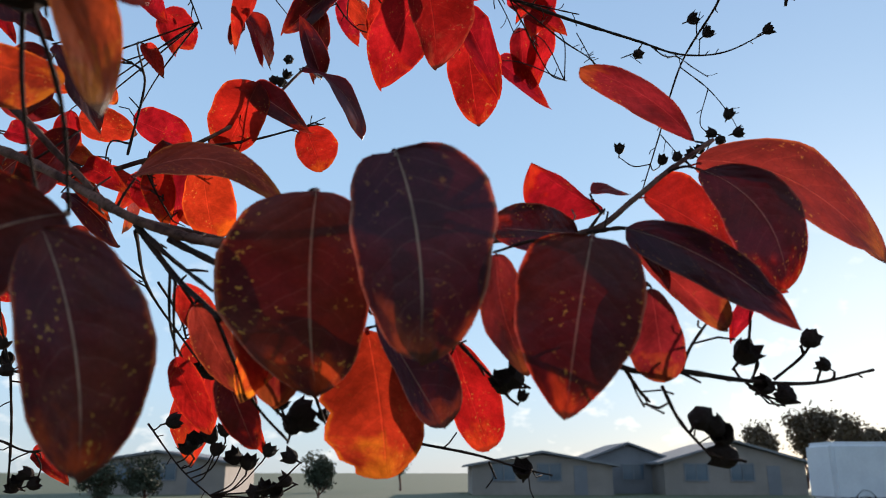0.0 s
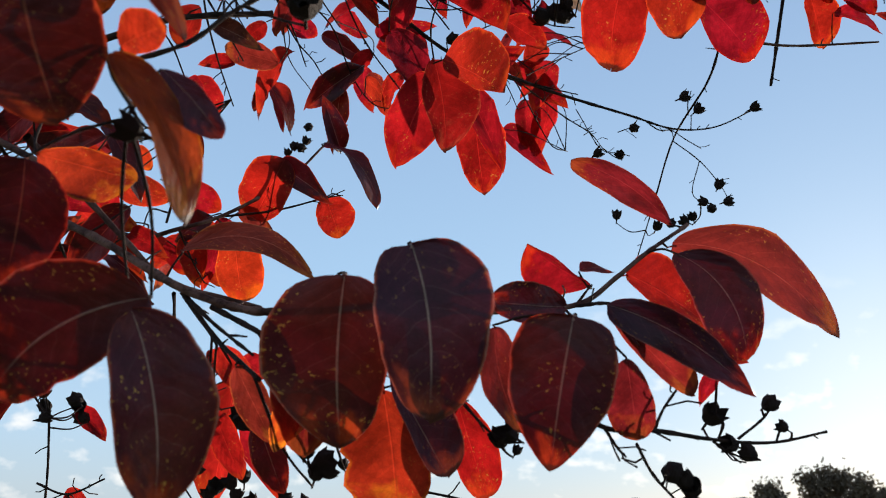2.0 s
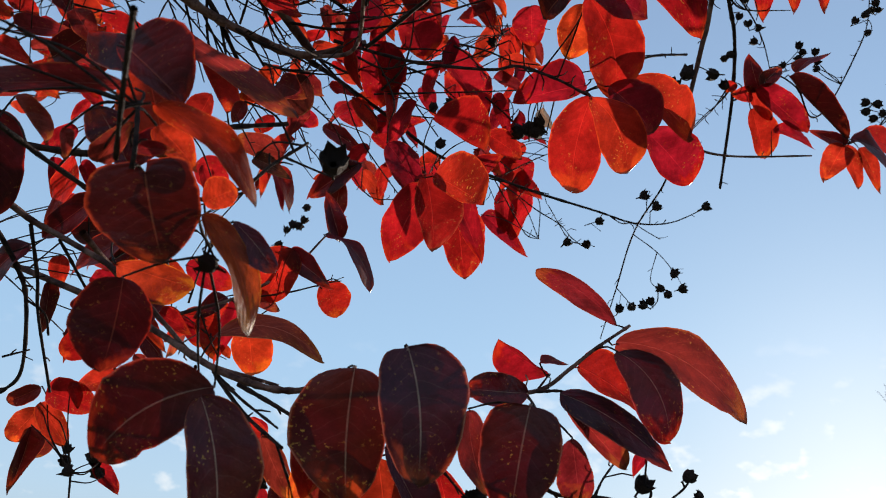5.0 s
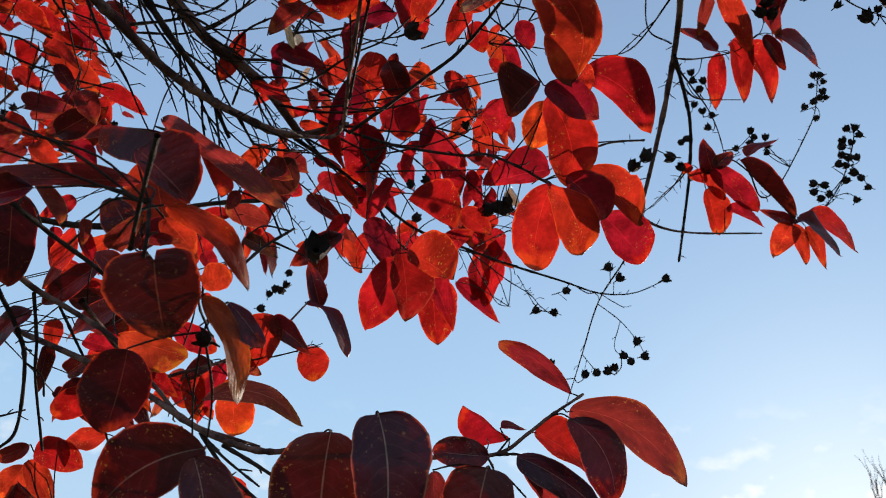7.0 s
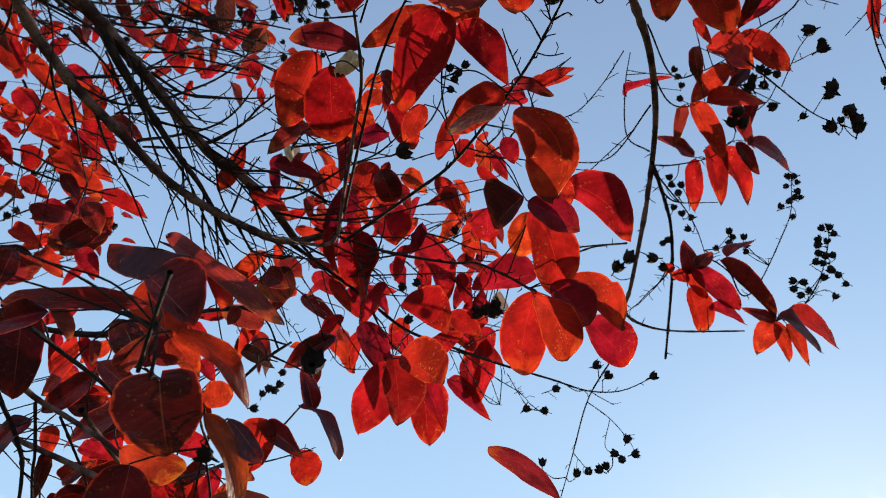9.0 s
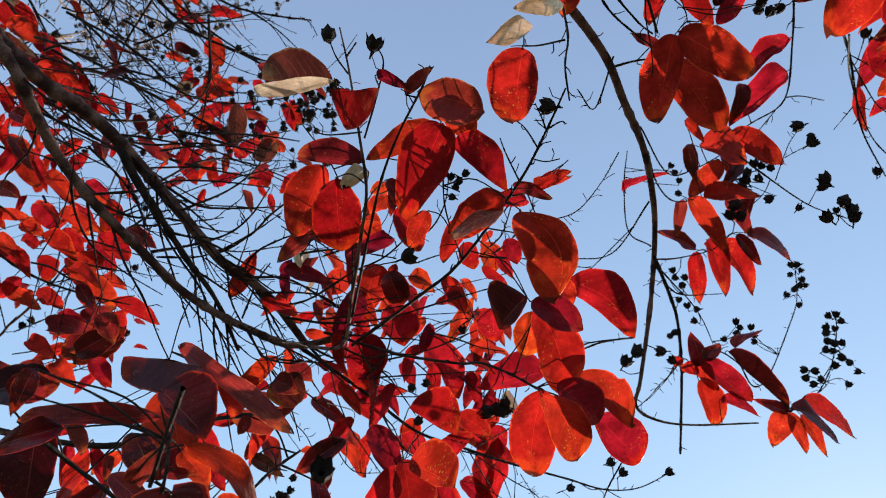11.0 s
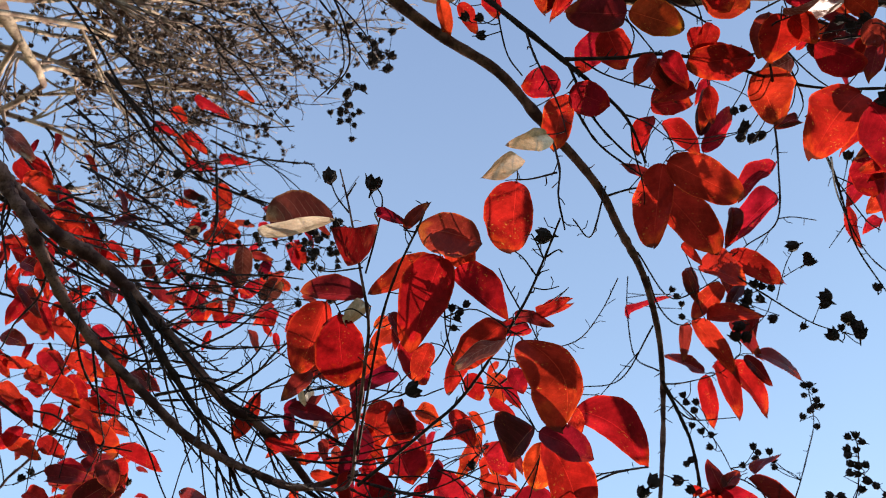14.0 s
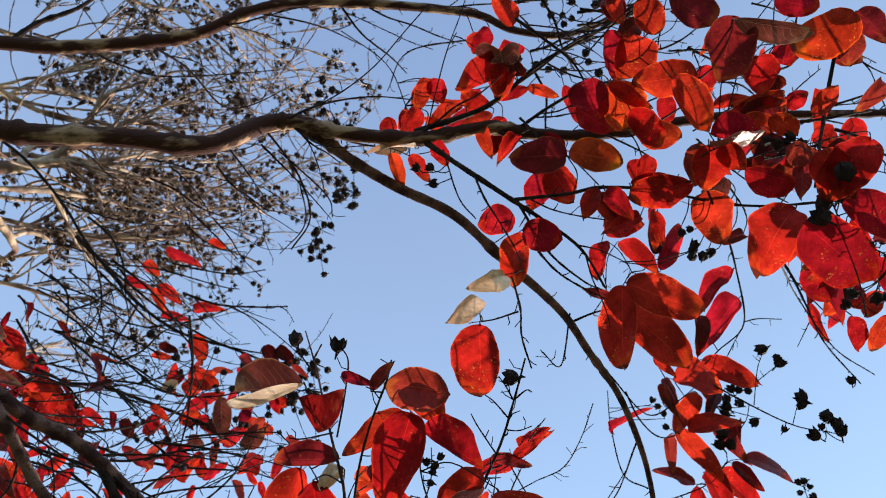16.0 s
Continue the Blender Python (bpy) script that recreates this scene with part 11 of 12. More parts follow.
leaf(outer, "red", (-.4000, .5313, 2.1024), (-.3821, .5506, 2.0838), (0.41, -0.63, -0.67), 0.0196, 12, share=0.4, foot=0.52, point=0.46, fold=0.2, arch=0.67, wavy=1.3, twist=-0.35)
leaf(outer, "red", (-.4543, .4646, 2.2217), (-.4272, .4911, 2.1962), (0.43, -0.52, -0.74), 0.0204, 12, share=0.38, foot=0.45, point=0.53, fold=0.2, arch=0.61, wavy=1.3, twist=0.35)
leaf(outer, "red", (-.5070, .4411, 2.2584), (-.4703, .4738, 2.2269), (0.46, -0.48, -0.75), 0.0250, 12, share=0.49, foot=0.52, point=0.46, fold=0.2, arch=0.81, wavy=1.3, twist=-0.06)
leaf(outer, "red", (-.3577, .4860, 2.1038), (-.3997, .4942, 2.0962), (0.41, -0.60, -0.69), 0.0273, 12, share=0.55, foot=0.49, point=0.49, fold=0.15, arch=0.34, wavy=1.3, twist=0.25)
leaf(outer, "brown", (-.3209, .4852, 2.0075), (-.3721, .5058, 1.9882), (0.40, -0.66, -0.63), 0.0345, 12, share=0.56, foot=0.39, point=0.59, fold=0.25, arch=0.42, wavy=1.3, twist=0.34)
leaf(outer, "maroon", (-.3114, .4871, 2.0056), (-.3590, .5107, 1.9835), (0.39, -0.67, -0.63), 0.0281, 12, share=0.45, foot=0.43, point=0.55, fold=0.2, arch=0.8, wavy=1.3, twist=-0.18)
leaf(outer, "red", (-.3913, .4486, 2.1812), (-.3630, .4629, 2.1673), (0.39, -0.54, -0.75), 0.0199, 12, share=0.33, foot=0.36, point=0.62, fold=0.2, arch=0.78, wavy=1.3, twist=-0.07)
leaf(outer, "red", (-.3405, .4835, 2.1474), (-.3109, .4954, 2.1359), (0.35, -0.59, -0.73), 0.0189, 12, share=0.46, foot=0.45, point=0.53, fold=0.2, arch=0.82, wavy=1.3, twist=-0.3)
leaf(outer, "red", (-.4241, .4984, 2.1615), (-.4016, .5235, 2.1375), (0.41, -0.58, -0.71), 0.0180, 12, share=0.51, foot=0.47, point=0.51, fold=0.2, arch=0.39, wavy=1.3, twist=-0.29)
leaf(outer, "rust", (-.4941, .5193, 2.1837), (-.4638, .5263, 2.1768), (0.45, -0.55, -0.70), 0.0217, 12, share=0.32, foot=0.47, point=0.51, fold=0.2, arch=0.5, wavy=1.3, twist=-0.01)
leaf(outer, "red", (-.5566, .5768, 2.1984), (-.5178, .5936, 2.1821), (0.48, -0.56, -0.67), 0.0202, 12, share=0.35, foot=0.46, point=0.52, fold=0.2, arch=0.84, wavy=1.3, twist=0.04)
leaf(outer, "red", (-.3441, .5180, 2.0455), (-.3272, .5367, 2.0275), (0.37, -0.66, -0.65), 0.0168, 12, share=0.53, foot=0.41, point=0.57, fold=0.2, arch=0.3, wavy=1.3, twist=0.19)
leaf(outer, "orange", (-.4268, .5654, 2.0700), (-.4039, .5755, 2.0602), (0.43, -0.65, -0.63), 0.0168, 12, share=0.54, foot=0.45, point=0.53, fold=0.2, arch=0.63, wavy=1.3, twist=-0.17)
leaf(outer, "red", (-.4505, .3980, 2.2300), (-.4770, .4005, 2.2278), (0.45, -0.45, -0.77), 0.0206, 12, share=0.86, foot=0.49, point=0.49, fold=0.2, arch=0.73, wavy=1.3, twist=-0.01)
leaf(bough_a, "red", (-.0401, .3386, 1.9100), (-.0374, .3640, 1.8857), (0.07, -0.73, -0.67), 0.0204, 12, share=0.33, foot=0.48, point=0.5, fold=0.12, arch=0.35, wavy=1.3, twist=-0.01)
leaf(bough_a, "wine", (-.0528, .3356, 1.9545), (-.0719, .3616, 1.9298), (0.11, -0.69, -0.71), 0.0223, 12, share=0.3, foot=0.47, point=0.51, fold=0.2, arch=0.81, wavy=1.3, twist=-0.23)
leaf(bough_a, "maroon", (-.0294, .3553, 1.9907), (-.0148, .3774, 1.9695), (0.04, -0.68, -0.74), 0.0250, 12, share=0.46, foot=0.49, point=0.49, fold=0.2, arch=0.76, wavy=1.3, twist=-0.13)
leaf(bough_a, "red", (-.1182, .3649, 1.8717), (-.1452, .3619, 1.8749), (0.22, -0.74, -0.63), 0.0105, 12, share=0.61, foot=0.5, point=0.48, fold=0.2, arch=0.68, wavy=1.3, twist=0.44)
leaf(bough_a, "olive", (-.0774, .2690, 1.8247), (-.0977, .2824, 1.8121), (0.18, -0.75, -0.63), 0.0238, 12, share=0.41, foot=0.58, point=0.4, fold=0.2, arch=0.67, wavy=1.3, twist=0.16)
leaf(bough_c, "red", (.0447, -.0044, 2.1876), (.0364, .0178, 2.1749), (-0.04, -0.18, -0.98), 0.0154, 12, share=0.46, foot=0.47, point=0.51, fold=0.2, arch=0.85, wavy=1.3, twist=-0.17)
leaf(bough_c, "red", (.0553, -.0038, 2.1867), (.0592, .0142, 2.1761), (-0.06, -0.18, -0.98), 0.0172, 12, share=0.69, foot=0.45, point=0.53, fold=0.2, arch=0.85, wavy=1.3, twist=-0.03)
leaf(bough_c, "red", (.0990, -.0494, 2.1652), (.0842, -.0313, 2.1553), (-0.12, -0.13, -0.99), 0.0151, 12, share=0.45, foot=0.58, point=0.4, fold=0.25, arch=0.82, wavy=1.3, twist=-0.17)
leaf(bough_c, "red", (.1031, .0142, 2.1279), (.0912, .0392, 2.1138), (-0.13, -0.24, -0.96), 0.0193, 12, share=0.65, foot=0.51, point=0.47, fold=0.25, arch=0.67, wavy=1.3, twist=0.26)
leaf(bough_c, "red", (.1756, -.0600, 2.0871), (.1779, -.0293, 2.0691), (-0.27, -0.15, -0.95), 0.0166, 12, share=0.43, foot=0.5, point=0.48, fold=0.2, arch=0.38, wavy=1.3, twist=-0.05)
leaf(bough_c, "maroon", (.1666, .0436, 2.0386), (.1768, .0639, 2.0264), (-0.27, -0.32, -0.91), 0.0189, 12, share=0.43, foot=0.46, point=0.52, fold=0.2, arch=0.52, wavy=1.3, twist=0.24)
leaf(bough_c, "red", (.2274, -.0004, 2.1081), (.2284, .0192, 2.0966), (-0.33, -0.21, -0.92), 0.0150, 12, share=0.44, foot=0.43, point=0.55, fold=0.25, arch=0.38, wavy=1.3, twist=0.15)
leaf(bough_c, "maroon", (.3024, .0237, 2.0677), (.2874, .0480, 2.0542), (-0.43, -0.25, -0.87), 0.0221, 12, share=0.43, foot=0.48, point=0.5, fold=0.2, arch=0.39, wavy=1.3, twist=-0.38)
leaf(bough_c, "red", (.3063, .0314, 2.0631), (.3118, .0480, 2.0531), (-0.45, -0.25, -0.86), 0.0133, 12, share=0.5, foot=0.47, point=0.51, fold=0.2, arch=0.41, wavy=1.3, twist=0.28)
leaf(bough_c, "red", (.2970, .0109, 2.0986), (.2756, .0164, 2.0962), (-0.40, -0.20, -0.89), 0.0110, 12, share=0.54, foot=0.54, point=0.44, fold=0.2, arch=0.52, wavy=1.3, twist=0.36)
leaf(bough_c, "red", (.3447, .1235, 2.0078), (.3530, .1418, 1.9967), (-0.51, -0.39, -0.77), 0.0164, 12, share=0.45, foot=0.46, point=0.52, fold=0.2, arch=0.51, wavy=1.3, twist=0.07)
leaf(bough_c, "red", (.3807, .1422, 2.0185), (.3674, .1587, 2.0095), (-0.52, -0.39, -0.76), 0.0153, 12, share=0.45, foot=0.47, point=0.51, fold=0.2, arch=0.36, wavy=1.3, twist=0.11)
leaf(bough_c, "red", (.3689, .1703, 2.0258), (.3718, .1942, 2.0117), (-0.51, -0.43, -0.75), 0.0152, 12, share=0.39, foot=0.46, point=0.52, fold=0.2, arch=0.86, wavy=1.3, twist=-0.09)
leaf(bough_c, "rust", (.3971, .1721, 2.0236), (.3832, .1950, 2.0108), (-0.53, -0.42, -0.74), 0.0163, 12, share=0.42, foot=0.51, point=0.47, fold=0.2, arch=0.69, wavy=1.3, twist=-0.29)
leaf(bough_c, "red", (.3471, .1421, 2.0200), (.3375, .1568, 2.0118), (-0.49, -0.40, -0.77), 0.0132, 12, share=0.44, foot=0.47, point=0.51, fold=0.2, arch=0.48, wavy=1.3, twist=-0.16)
leaf(bough_c, "red", (.0119, .0156, 2.1541), (.0073, .0317, 2.1449), (0.01, -0.22, -0.98), 0.0146, 12, share=0.5, foot=0.49, point=0.49, fold=0.2, arch=0.31, wavy=1.3, twist=-0.43)
leaf(bough_c, "red", (.0368, .0072, 2.1464), (.0189, .0262, 2.1361), (-0.02, -0.22, -0.98), 0.0170, 12, share=0.45, foot=0.43, point=0.55, fold=0.2, arch=0.8, wavy=1.3, twist=0.4)
leaf(bough_c, "red", (.0460, .0197, 2.1039), (.0540, .0363, 2.0939), (-0.06, -0.26, -0.97), 0.0139, 12, share=0.54, foot=0.49, point=0.49, fold=0.2, arch=0.78, wavy=1.3, twist=0.27)
leaf(middle, "red", (-.2492, .6132, 1.9667), (-.2232, .6255, 1.9333), (0.29, -0.74, -0.61), 0.0331, 12, share=0.53, foot=0.47, point=0.51, fold=0.2, arch=0.35)
leaf(middle, "brown", (-.1326, .4798, 1.8971), (-.1743, .4755, 1.9080), (0.24, -0.72, -0.65), 0.0216, 12, share=0.52, foot=0.49, point=0.49, fold=0.2, arch=0.35)
leaf(middle, "red", (-.2349, .5643, 2.0143), (-.2523, .5776, 1.9771), (0.30, -0.69, -0.66), 0.0276, 12, share=0.65, foot=0.57, point=0.41, fold=0.2, arch=0.35)
leaf(middle, "red", (-.1441, .5513, 1.9934), (-.1196, .5573, 1.9773), (0.18, -0.71, -0.68), 0.0204, 12, share=0.53, foot=0.43, point=0.55, fold=0.2, arch=0.35)
leaf(middle, "rust", (-.2133, .4208, 1.7641), (-.1785, .4239, 1.7564), (0.36, -0.78, -0.50), 0.0204, 12, share=0.44, foot=0.45, point=0.53, fold=0.2, arch=0.35)
leaf(middle, "red", (-.2380, .4263, 1.7484), (-.2126, .4343, 1.7267), (0.41, -0.79, -0.46), 0.0211, 12, share=0.5, foot=0.43, point=0.55, fold=0.2, arch=0.35)
leaf(middle, "red", (-.1477, .4858, 1.9391), (-.1648, .4904, 1.9259), (0.23, -0.70, -0.67), 0.0143, 12, share=0.46, foot=0.51, point=0.47, fold=0.2, arch=0.35)
leaf(middle, "rust", (-.1728, .4029, 1.7558), (-.1393, .4080, 1.7424), (0.31, -0.80, -0.51), 0.0200, 12, share=0.4, foot=0.47, point=0.51, fold=0.2, arch=0.35)
leaf(middle, "orange", (-.2244, .4574, 1.8100), (-.2108, .4626, 1.7957), (0.36, -0.76, -0.54), 0.0142, 12, share=0.52, foot=0.43, point=0.55, fold=0.2, arch=0.35)
leaf(middle, "red", (-.3313, .5137, 1.8577), (-.3024, .5165, 1.8505), (0.44, -0.71, -0.54), 0.0188, 12, share=0.45, foot=0.47, point=0.51, fold=0.2, arch=0.35)
leaf(outer, "red", (-.5124, .3239, 2.3554), (-.4696, .3496, 2.3386), (0.46, -0.37, -0.81), 0.0359, 12, share=0.48, foot=0.54, point=0.44, fold=0.25, arch=0.6, wavy=1.3, twist=0.2)
leaf(outer, "red", (-.4582, .3388, 2.3097), (-.4289, .3571, 2.2978), (0.43, -0.40, -0.81), 0.0233, 12, share=0.36, foot=0.43, point=0.55, fold=0.2, arch=0.6, wavy=1.3, twist=0.2)
leaf(outer, "red", (-.4398, .3457, 2.2817), (-.4114, .3838, 2.2584), (0.43, -0.43, -0.79), 0.0233, 12, share=0.1, foot=0.5, point=0.48, fold=0.3, arch=0.6, wavy=1.3, twist=0.2)
leaf(outer, "rust", (-.4495, .3555, 2.2764), (-.4319, .3773, 2.2630), (0.44, -0.43, -0.79), 0.0227, 12, share=0.31, foot=0.57, point=0.41, fold=0.2, arch=0.6, wavy=1.3, twist=0.2)
leaf(outer, "brown", (-.4811, .3503, 2.3040), (-.4540, .3755, 2.2881), (0.45, -0.41, -0.79), 0.0209, 12, share=0.39, foot=0.46, point=0.52, fold=0.4, arch=0.6, wavy=1.3, twist=0.2)
leaf(outer, "red", (-.5400, .4159, 2.3609), (-.5227, .4054, 2.3662), (0.47, -0.41, -0.79), 0.0149, 12, share=0.57, foot=0.52, point=0.46, fold=0.2, arch=0.6, wavy=1.3, twist=0.2)
leaf(outer, "red", (-.5032, .4337, 2.2910), (-.4759, .4403, 2.2860), (0.46, -0.46, -0.76), 0.0195, 12, share=0.44, foot=0.46, point=0.52, fold=0.2, arch=0.6, wavy=1.3, twist=0.2)
leaf(outer, "red", (-.4858, .4337, 2.2323), (-.4651, .4753, 2.2072), (0.46, -0.51, -0.73), 0.0289, 12, share=0.48, foot=0.5, point=0.48, fold=0.25, arch=0.6, wavy=1.3, twist=0.2)
leaf(outer, "red", (-.2791, .3815, 2.3931), (-.2711, .4113, 2.3754), (0.26, -0.44, -0.86), 0.0227, 12, share=0.49, foot=0.47, point=0.51, fold=0.2, arch=0.6, wavy=1.3, twist=0.2)
leaf(outer, "maroon", (-.3282, .3902, 2.3901), (-.3030, .4009, 2.3828), (0.30, -0.43, -0.85), 0.0125, 12, share=0.49, foot=0.46, point=0.52, fold=0.2, arch=0.6, wavy=1.3, twist=0.2)
leaf(outer, "red", (-.2900, .4199, 2.3712), (-.2550, .4443, 2.3555), (0.26, -0.47, -0.84), 0.0271, 12, share=0.57, foot=0.48, point=0.5, fold=0.3, arch=0.6, wavy=1.3, twist=0.2)
leaf(outer, "pale", (-.3217, .4295, 2.3438), (-.3001, .4206, 2.3480), (0.30, -0.47, -0.83), 0.0176, 12, share=0.53, foot=0.46, point=0.52, fold=0.3, arch=0.6, wavy=1.3, twist=0.2)
leaf(outer, "maroon", (-.3780, .4592, 2.3288), (-.3685, .4803, 2.3161), (0.35, -0.49, -0.80), 0.0172, 12, share=0.44, foot=0.5, point=0.48, fold=0.2, arch=0.6, wavy=1.3, twist=0.2)
leaf(outer, "red", (-.3335, .4569, 2.3283), (-.3493, .4802, 2.3154), (0.33, -0.50, -0.80), 0.0195, 12, share=0.47, foot=0.48, point=0.5, fold=0.2, arch=0.6, wavy=1.3, twist=0.2)
leaf(outer, "red", (-.3035, .4664, 2.3215), (-.2762, .4592, 2.3245), (0.28, -0.51, -0.82), 0.0202, 12, share=0.52, foot=0.53, point=0.45, fold=0.3, arch=0.6, wavy=1.3, twist=0.2)
leaf(outer, "red", (-.3123, .4712, 2.2727), (-.2904, .5044, 2.2524), (0.30, -0.55, -0.78), 0.0289, 12, share=0.35, foot=0.54, point=0.44, fold=0.2, arch=0.6, wavy=1.3, twist=0.2)
leaf(outer, "pink", (-.2867, .4711, 2.2949), (-.2698, .4822, 2.2877), (0.28, -0.53, -0.80), 0.0162, 12, share=0.52, foot=0.4, point=0.58, fold=0.3, arch=0.6, wavy=1.3, twist=0.2)
leaf(outer, "rust", (-.2831, .5099, 2.2953), (-.2811, .5317, 2.2824), (0.27, -0.56, -0.78), 0.0153, 12, share=0.48, foot=0.49, point=0.49, fold=0.2, arch=0.6, wavy=1.3, twist=0.2)
leaf(outer, "rust", (-.2084, .4789, 2.2639), (-.2025, .5038, 2.2491), (0.21, -0.57, -0.79), 0.0176, 12, share=0.44, foot=0.45, point=0.53, fold=0.2, arch=0.6, wavy=1.3, twist=0.2)
leaf(outer, "pink", (-.2211, .4865, 2.2832), (-.1889, .4697, 2.2916), (0.21, -0.55, -0.81), 0.0222, 12, share=0.49, foot=0.45, point=0.53, fold=0.2, arch=0.6, wavy=1.3, twist=0.2)
leaf(outer, "rust", (-.1619, .3999, 2.2848), (-.1543, .4196, 2.2730), (0.17, -0.51, -0.84), 0.0141, 12, share=0.48, foot=0.46, point=0.52, fold=0.2, arch=0.6, wavy=1.3, twist=0.2)
leaf(outer, "maroon", (-.1762, .3644, 2.3293), (-.1631, .3873, 2.3154), (0.18, -0.46, -0.87), 0.0184, 12, share=0.47, foot=0.46, point=0.52, fold=0.3, arch=0.6, wavy=1.3, twist=0.2)
leaf(outer, "maroon", (-.1594, .3666, 2.3273), (-.1416, .3849, 2.3159), (0.16, -0.47, -0.87), 0.0164, 12, share=0.5, foot=0.46, point=0.52, fold=0.3, arch=0.6, wavy=1.3, twist=0.2)
leaf(outer, "maroon", (-.2637, .4664, 2.3198), (-.2488, .4852, 2.3082), (0.25, -0.52, -0.81), 0.0191, 12, share=0.56, foot=0.47, point=0.51, fold=0.2, arch=0.6, wavy=1.3, twist=0.2)
leaf(outer, "pink", (-.2195, .3779, 2.2537), (-.2227, .4191, 2.2298), (0.25, -0.52, -0.82), 0.0213, 12, share=0.47, foot=0.44, point=0.54, fold=0.4, arch=0.6, wavy=1.3, twist=0.2)
leaf(outer, "red", (-.2757, .4611, 2.3234), (-.2611, .4831, 2.3099), (0.26, -0.52, -0.81), 0.0161, 12, share=0.56, foot=0.47, point=0.51, fold=0.2, arch=0.6, wavy=1.3, twist=0.2)
leaf(outer, "wine", (-.2124, .4555, 2.3240), (-.2253, .4726, 2.3146), (0.22, -0.52, -0.83), 0.0157, 12, share=0.41, foot=0.5, point=0.48, fold=0.2, arch=0.6, wavy=1.3, twist=0.2)
leaf(bough_c, "pink", (.0844, -.0407, 2.1376), (.1053, -.0295, 2.1301), (-0.12, -0.14, -0.98), 0.0134, 12, share=0.41, foot=0.43, point=0.55, fold=0.3, arch=0.6, wavy=1.3, twist=0.2)
leaf(bough_c, "pink", (.1022, -.0297, 2.1304), (.1180, -.0402, 2.1359), (-0.15, -0.14, -0.98), 0.0148, 12, share=0.5, foot=0.62, point=0.36, fold=0.4, arch=0.6, wavy=1.3, twist=0.2)
leaf(bough_c, "red", (.1058, -.0294, 2.1301), (.0985, -.0069, 2.1173), (-0.14, -0.17, -0.98), 0.0149, 12, share=0.66, foot=0.49, point=0.49, fold=0.25, arch=0.6, wavy=1.3, twist=0.2)
leaf(bough_c, "maroon", (.1103, -.0307, 2.1306), (.1202, -.0193, 2.1236), (-0.16, -0.16, -0.97), 0.0110, 12, share=0.52, foot=0.41, point=0.57, fold=0.2, arch=0.6, wavy=1.3, twist=0.2)
leaf(bough_c, "red", (.0979, -.0036, 2.1270), (.1245, -.0082, 2.1285), (-0.15, -0.19, -0.97), 0.0097, 12, share=0.51, foot=0.5, point=0.48, fold=0.3, arch=0.6, wavy=1.3, twist=0.2)
leaf(bough_c, "orange", (.0931, .0049, 2.1338), (.0713, -.0044, 2.1401), (-0.10, -0.19, -0.98), 0.0160, 12, share=0.45, foot=0.62, point=0.36, fold=0.2, arch=0.6, wavy=1.3, twist=0.2)
leaf(bough_c, "red", (.0952, .0114, 2.1299), (.0680, .0176, 2.1274), (-0.10, -0.22, -0.97), 0.0118, 12, share=0.5, foot=0.49, point=0.49, fold=0.3, arch=0.6, wavy=1.3, twist=0.2)
leaf(bough_c, "pink", (.0974, .0250, 2.1219), (.0922, .0389, 2.1140), (-0.13, -0.25, -0.96), 0.0105, 12, share=0.47, foot=0.46, point=0.52, fold=0.4, arch=0.6, wavy=1.3, twist=0.2)
leaf(bough_c, "red", (.1099, .0183, 2.1021), (.0948, .0350, 2.0930), (-0.14, -0.25, -0.96), 0.0111, 12, share=0.55, foot=0.46, point=0.52, fold=0.4, arch=0.6, wavy=1.3, twist=0.2)
leaf(bough_c, "red", (.0230, .0334, 2.1664), (.0238, .0175, 2.1757), (-0.01, -0.21, -0.98), 0.0154, 12, share=0.7, foot=0.47, point=0.51, fold=0.2, arch=0.6, wavy=1.3, twist=0.2)
leaf(bough_c, "pale", (.0245, .0385, 2.1403), (-.0065, .0369, 2.1424), (0.01, -0.24, -0.97), 0.0094, 12, share=0.39, foot=0.48, point=0.5, fold=0.2, arch=0.6, wavy=1.3, twist=0.2)
leaf(bough_c, "red", (.1151, -.0542, 2.1441), (.1013, -.0742, 2.1564), (-0.14, -0.10, -0.99), 0.0173, 12, share=0.7, foot=0.44, point=0.54, fold=0.3, arch=0.6, wavy=1.3, twist=0.2)
leaf(bough_c, "maroon", (.1820, -.0786, 2.1208), (.1874, -.0586, 2.1089), (-0.27, -0.10, -0.96), 0.0180, 12, share=0.42, foot=0.48, point=0.5, fold=0.25, arch=0.6, wavy=1.3, twist=0.2)
leaf(bough_c, "brown", (.2843, .0178, 2.0951), (.3217, .0163, 2.0944), (-0.42, -0.21, -0.88), 0.0334, 12, share=0.54, foot=0.49, point=0.49, fold=0.3, arch=0.6, wavy=1.3, twist=0.2)
leaf(bough_c, "brown", (.3295, .0343, 2.0604), (.3045, .0520, 2.0511), (-0.46, -0.26, -0.85), 0.0218, 12, share=0.44, foot=0.49, point=0.49, fold=0.3, arch=0.6, wavy=1.3, twist=0.2)
leaf(bough_c, "maroon", (.3555, .0315, 2.0609), (.3348, .0487, 2.0518), (-0.49, -0.24, -0.84), 0.0198, 12, share=0.48, foot=0.48, point=0.5, fold=0.3, arch=0.6, wavy=1.3, twist=0.2)
leaf(bough_c, "maroon", (.2967, -.0068, 2.1089), (.3236, -.0013, 2.1045), (-0.43, -0.17, -0.89), 0.0173, 12, share=0.56, foot=0.48, point=0.5, fold=0.3, arch=0.6, wavy=1.3, twist=0.2)
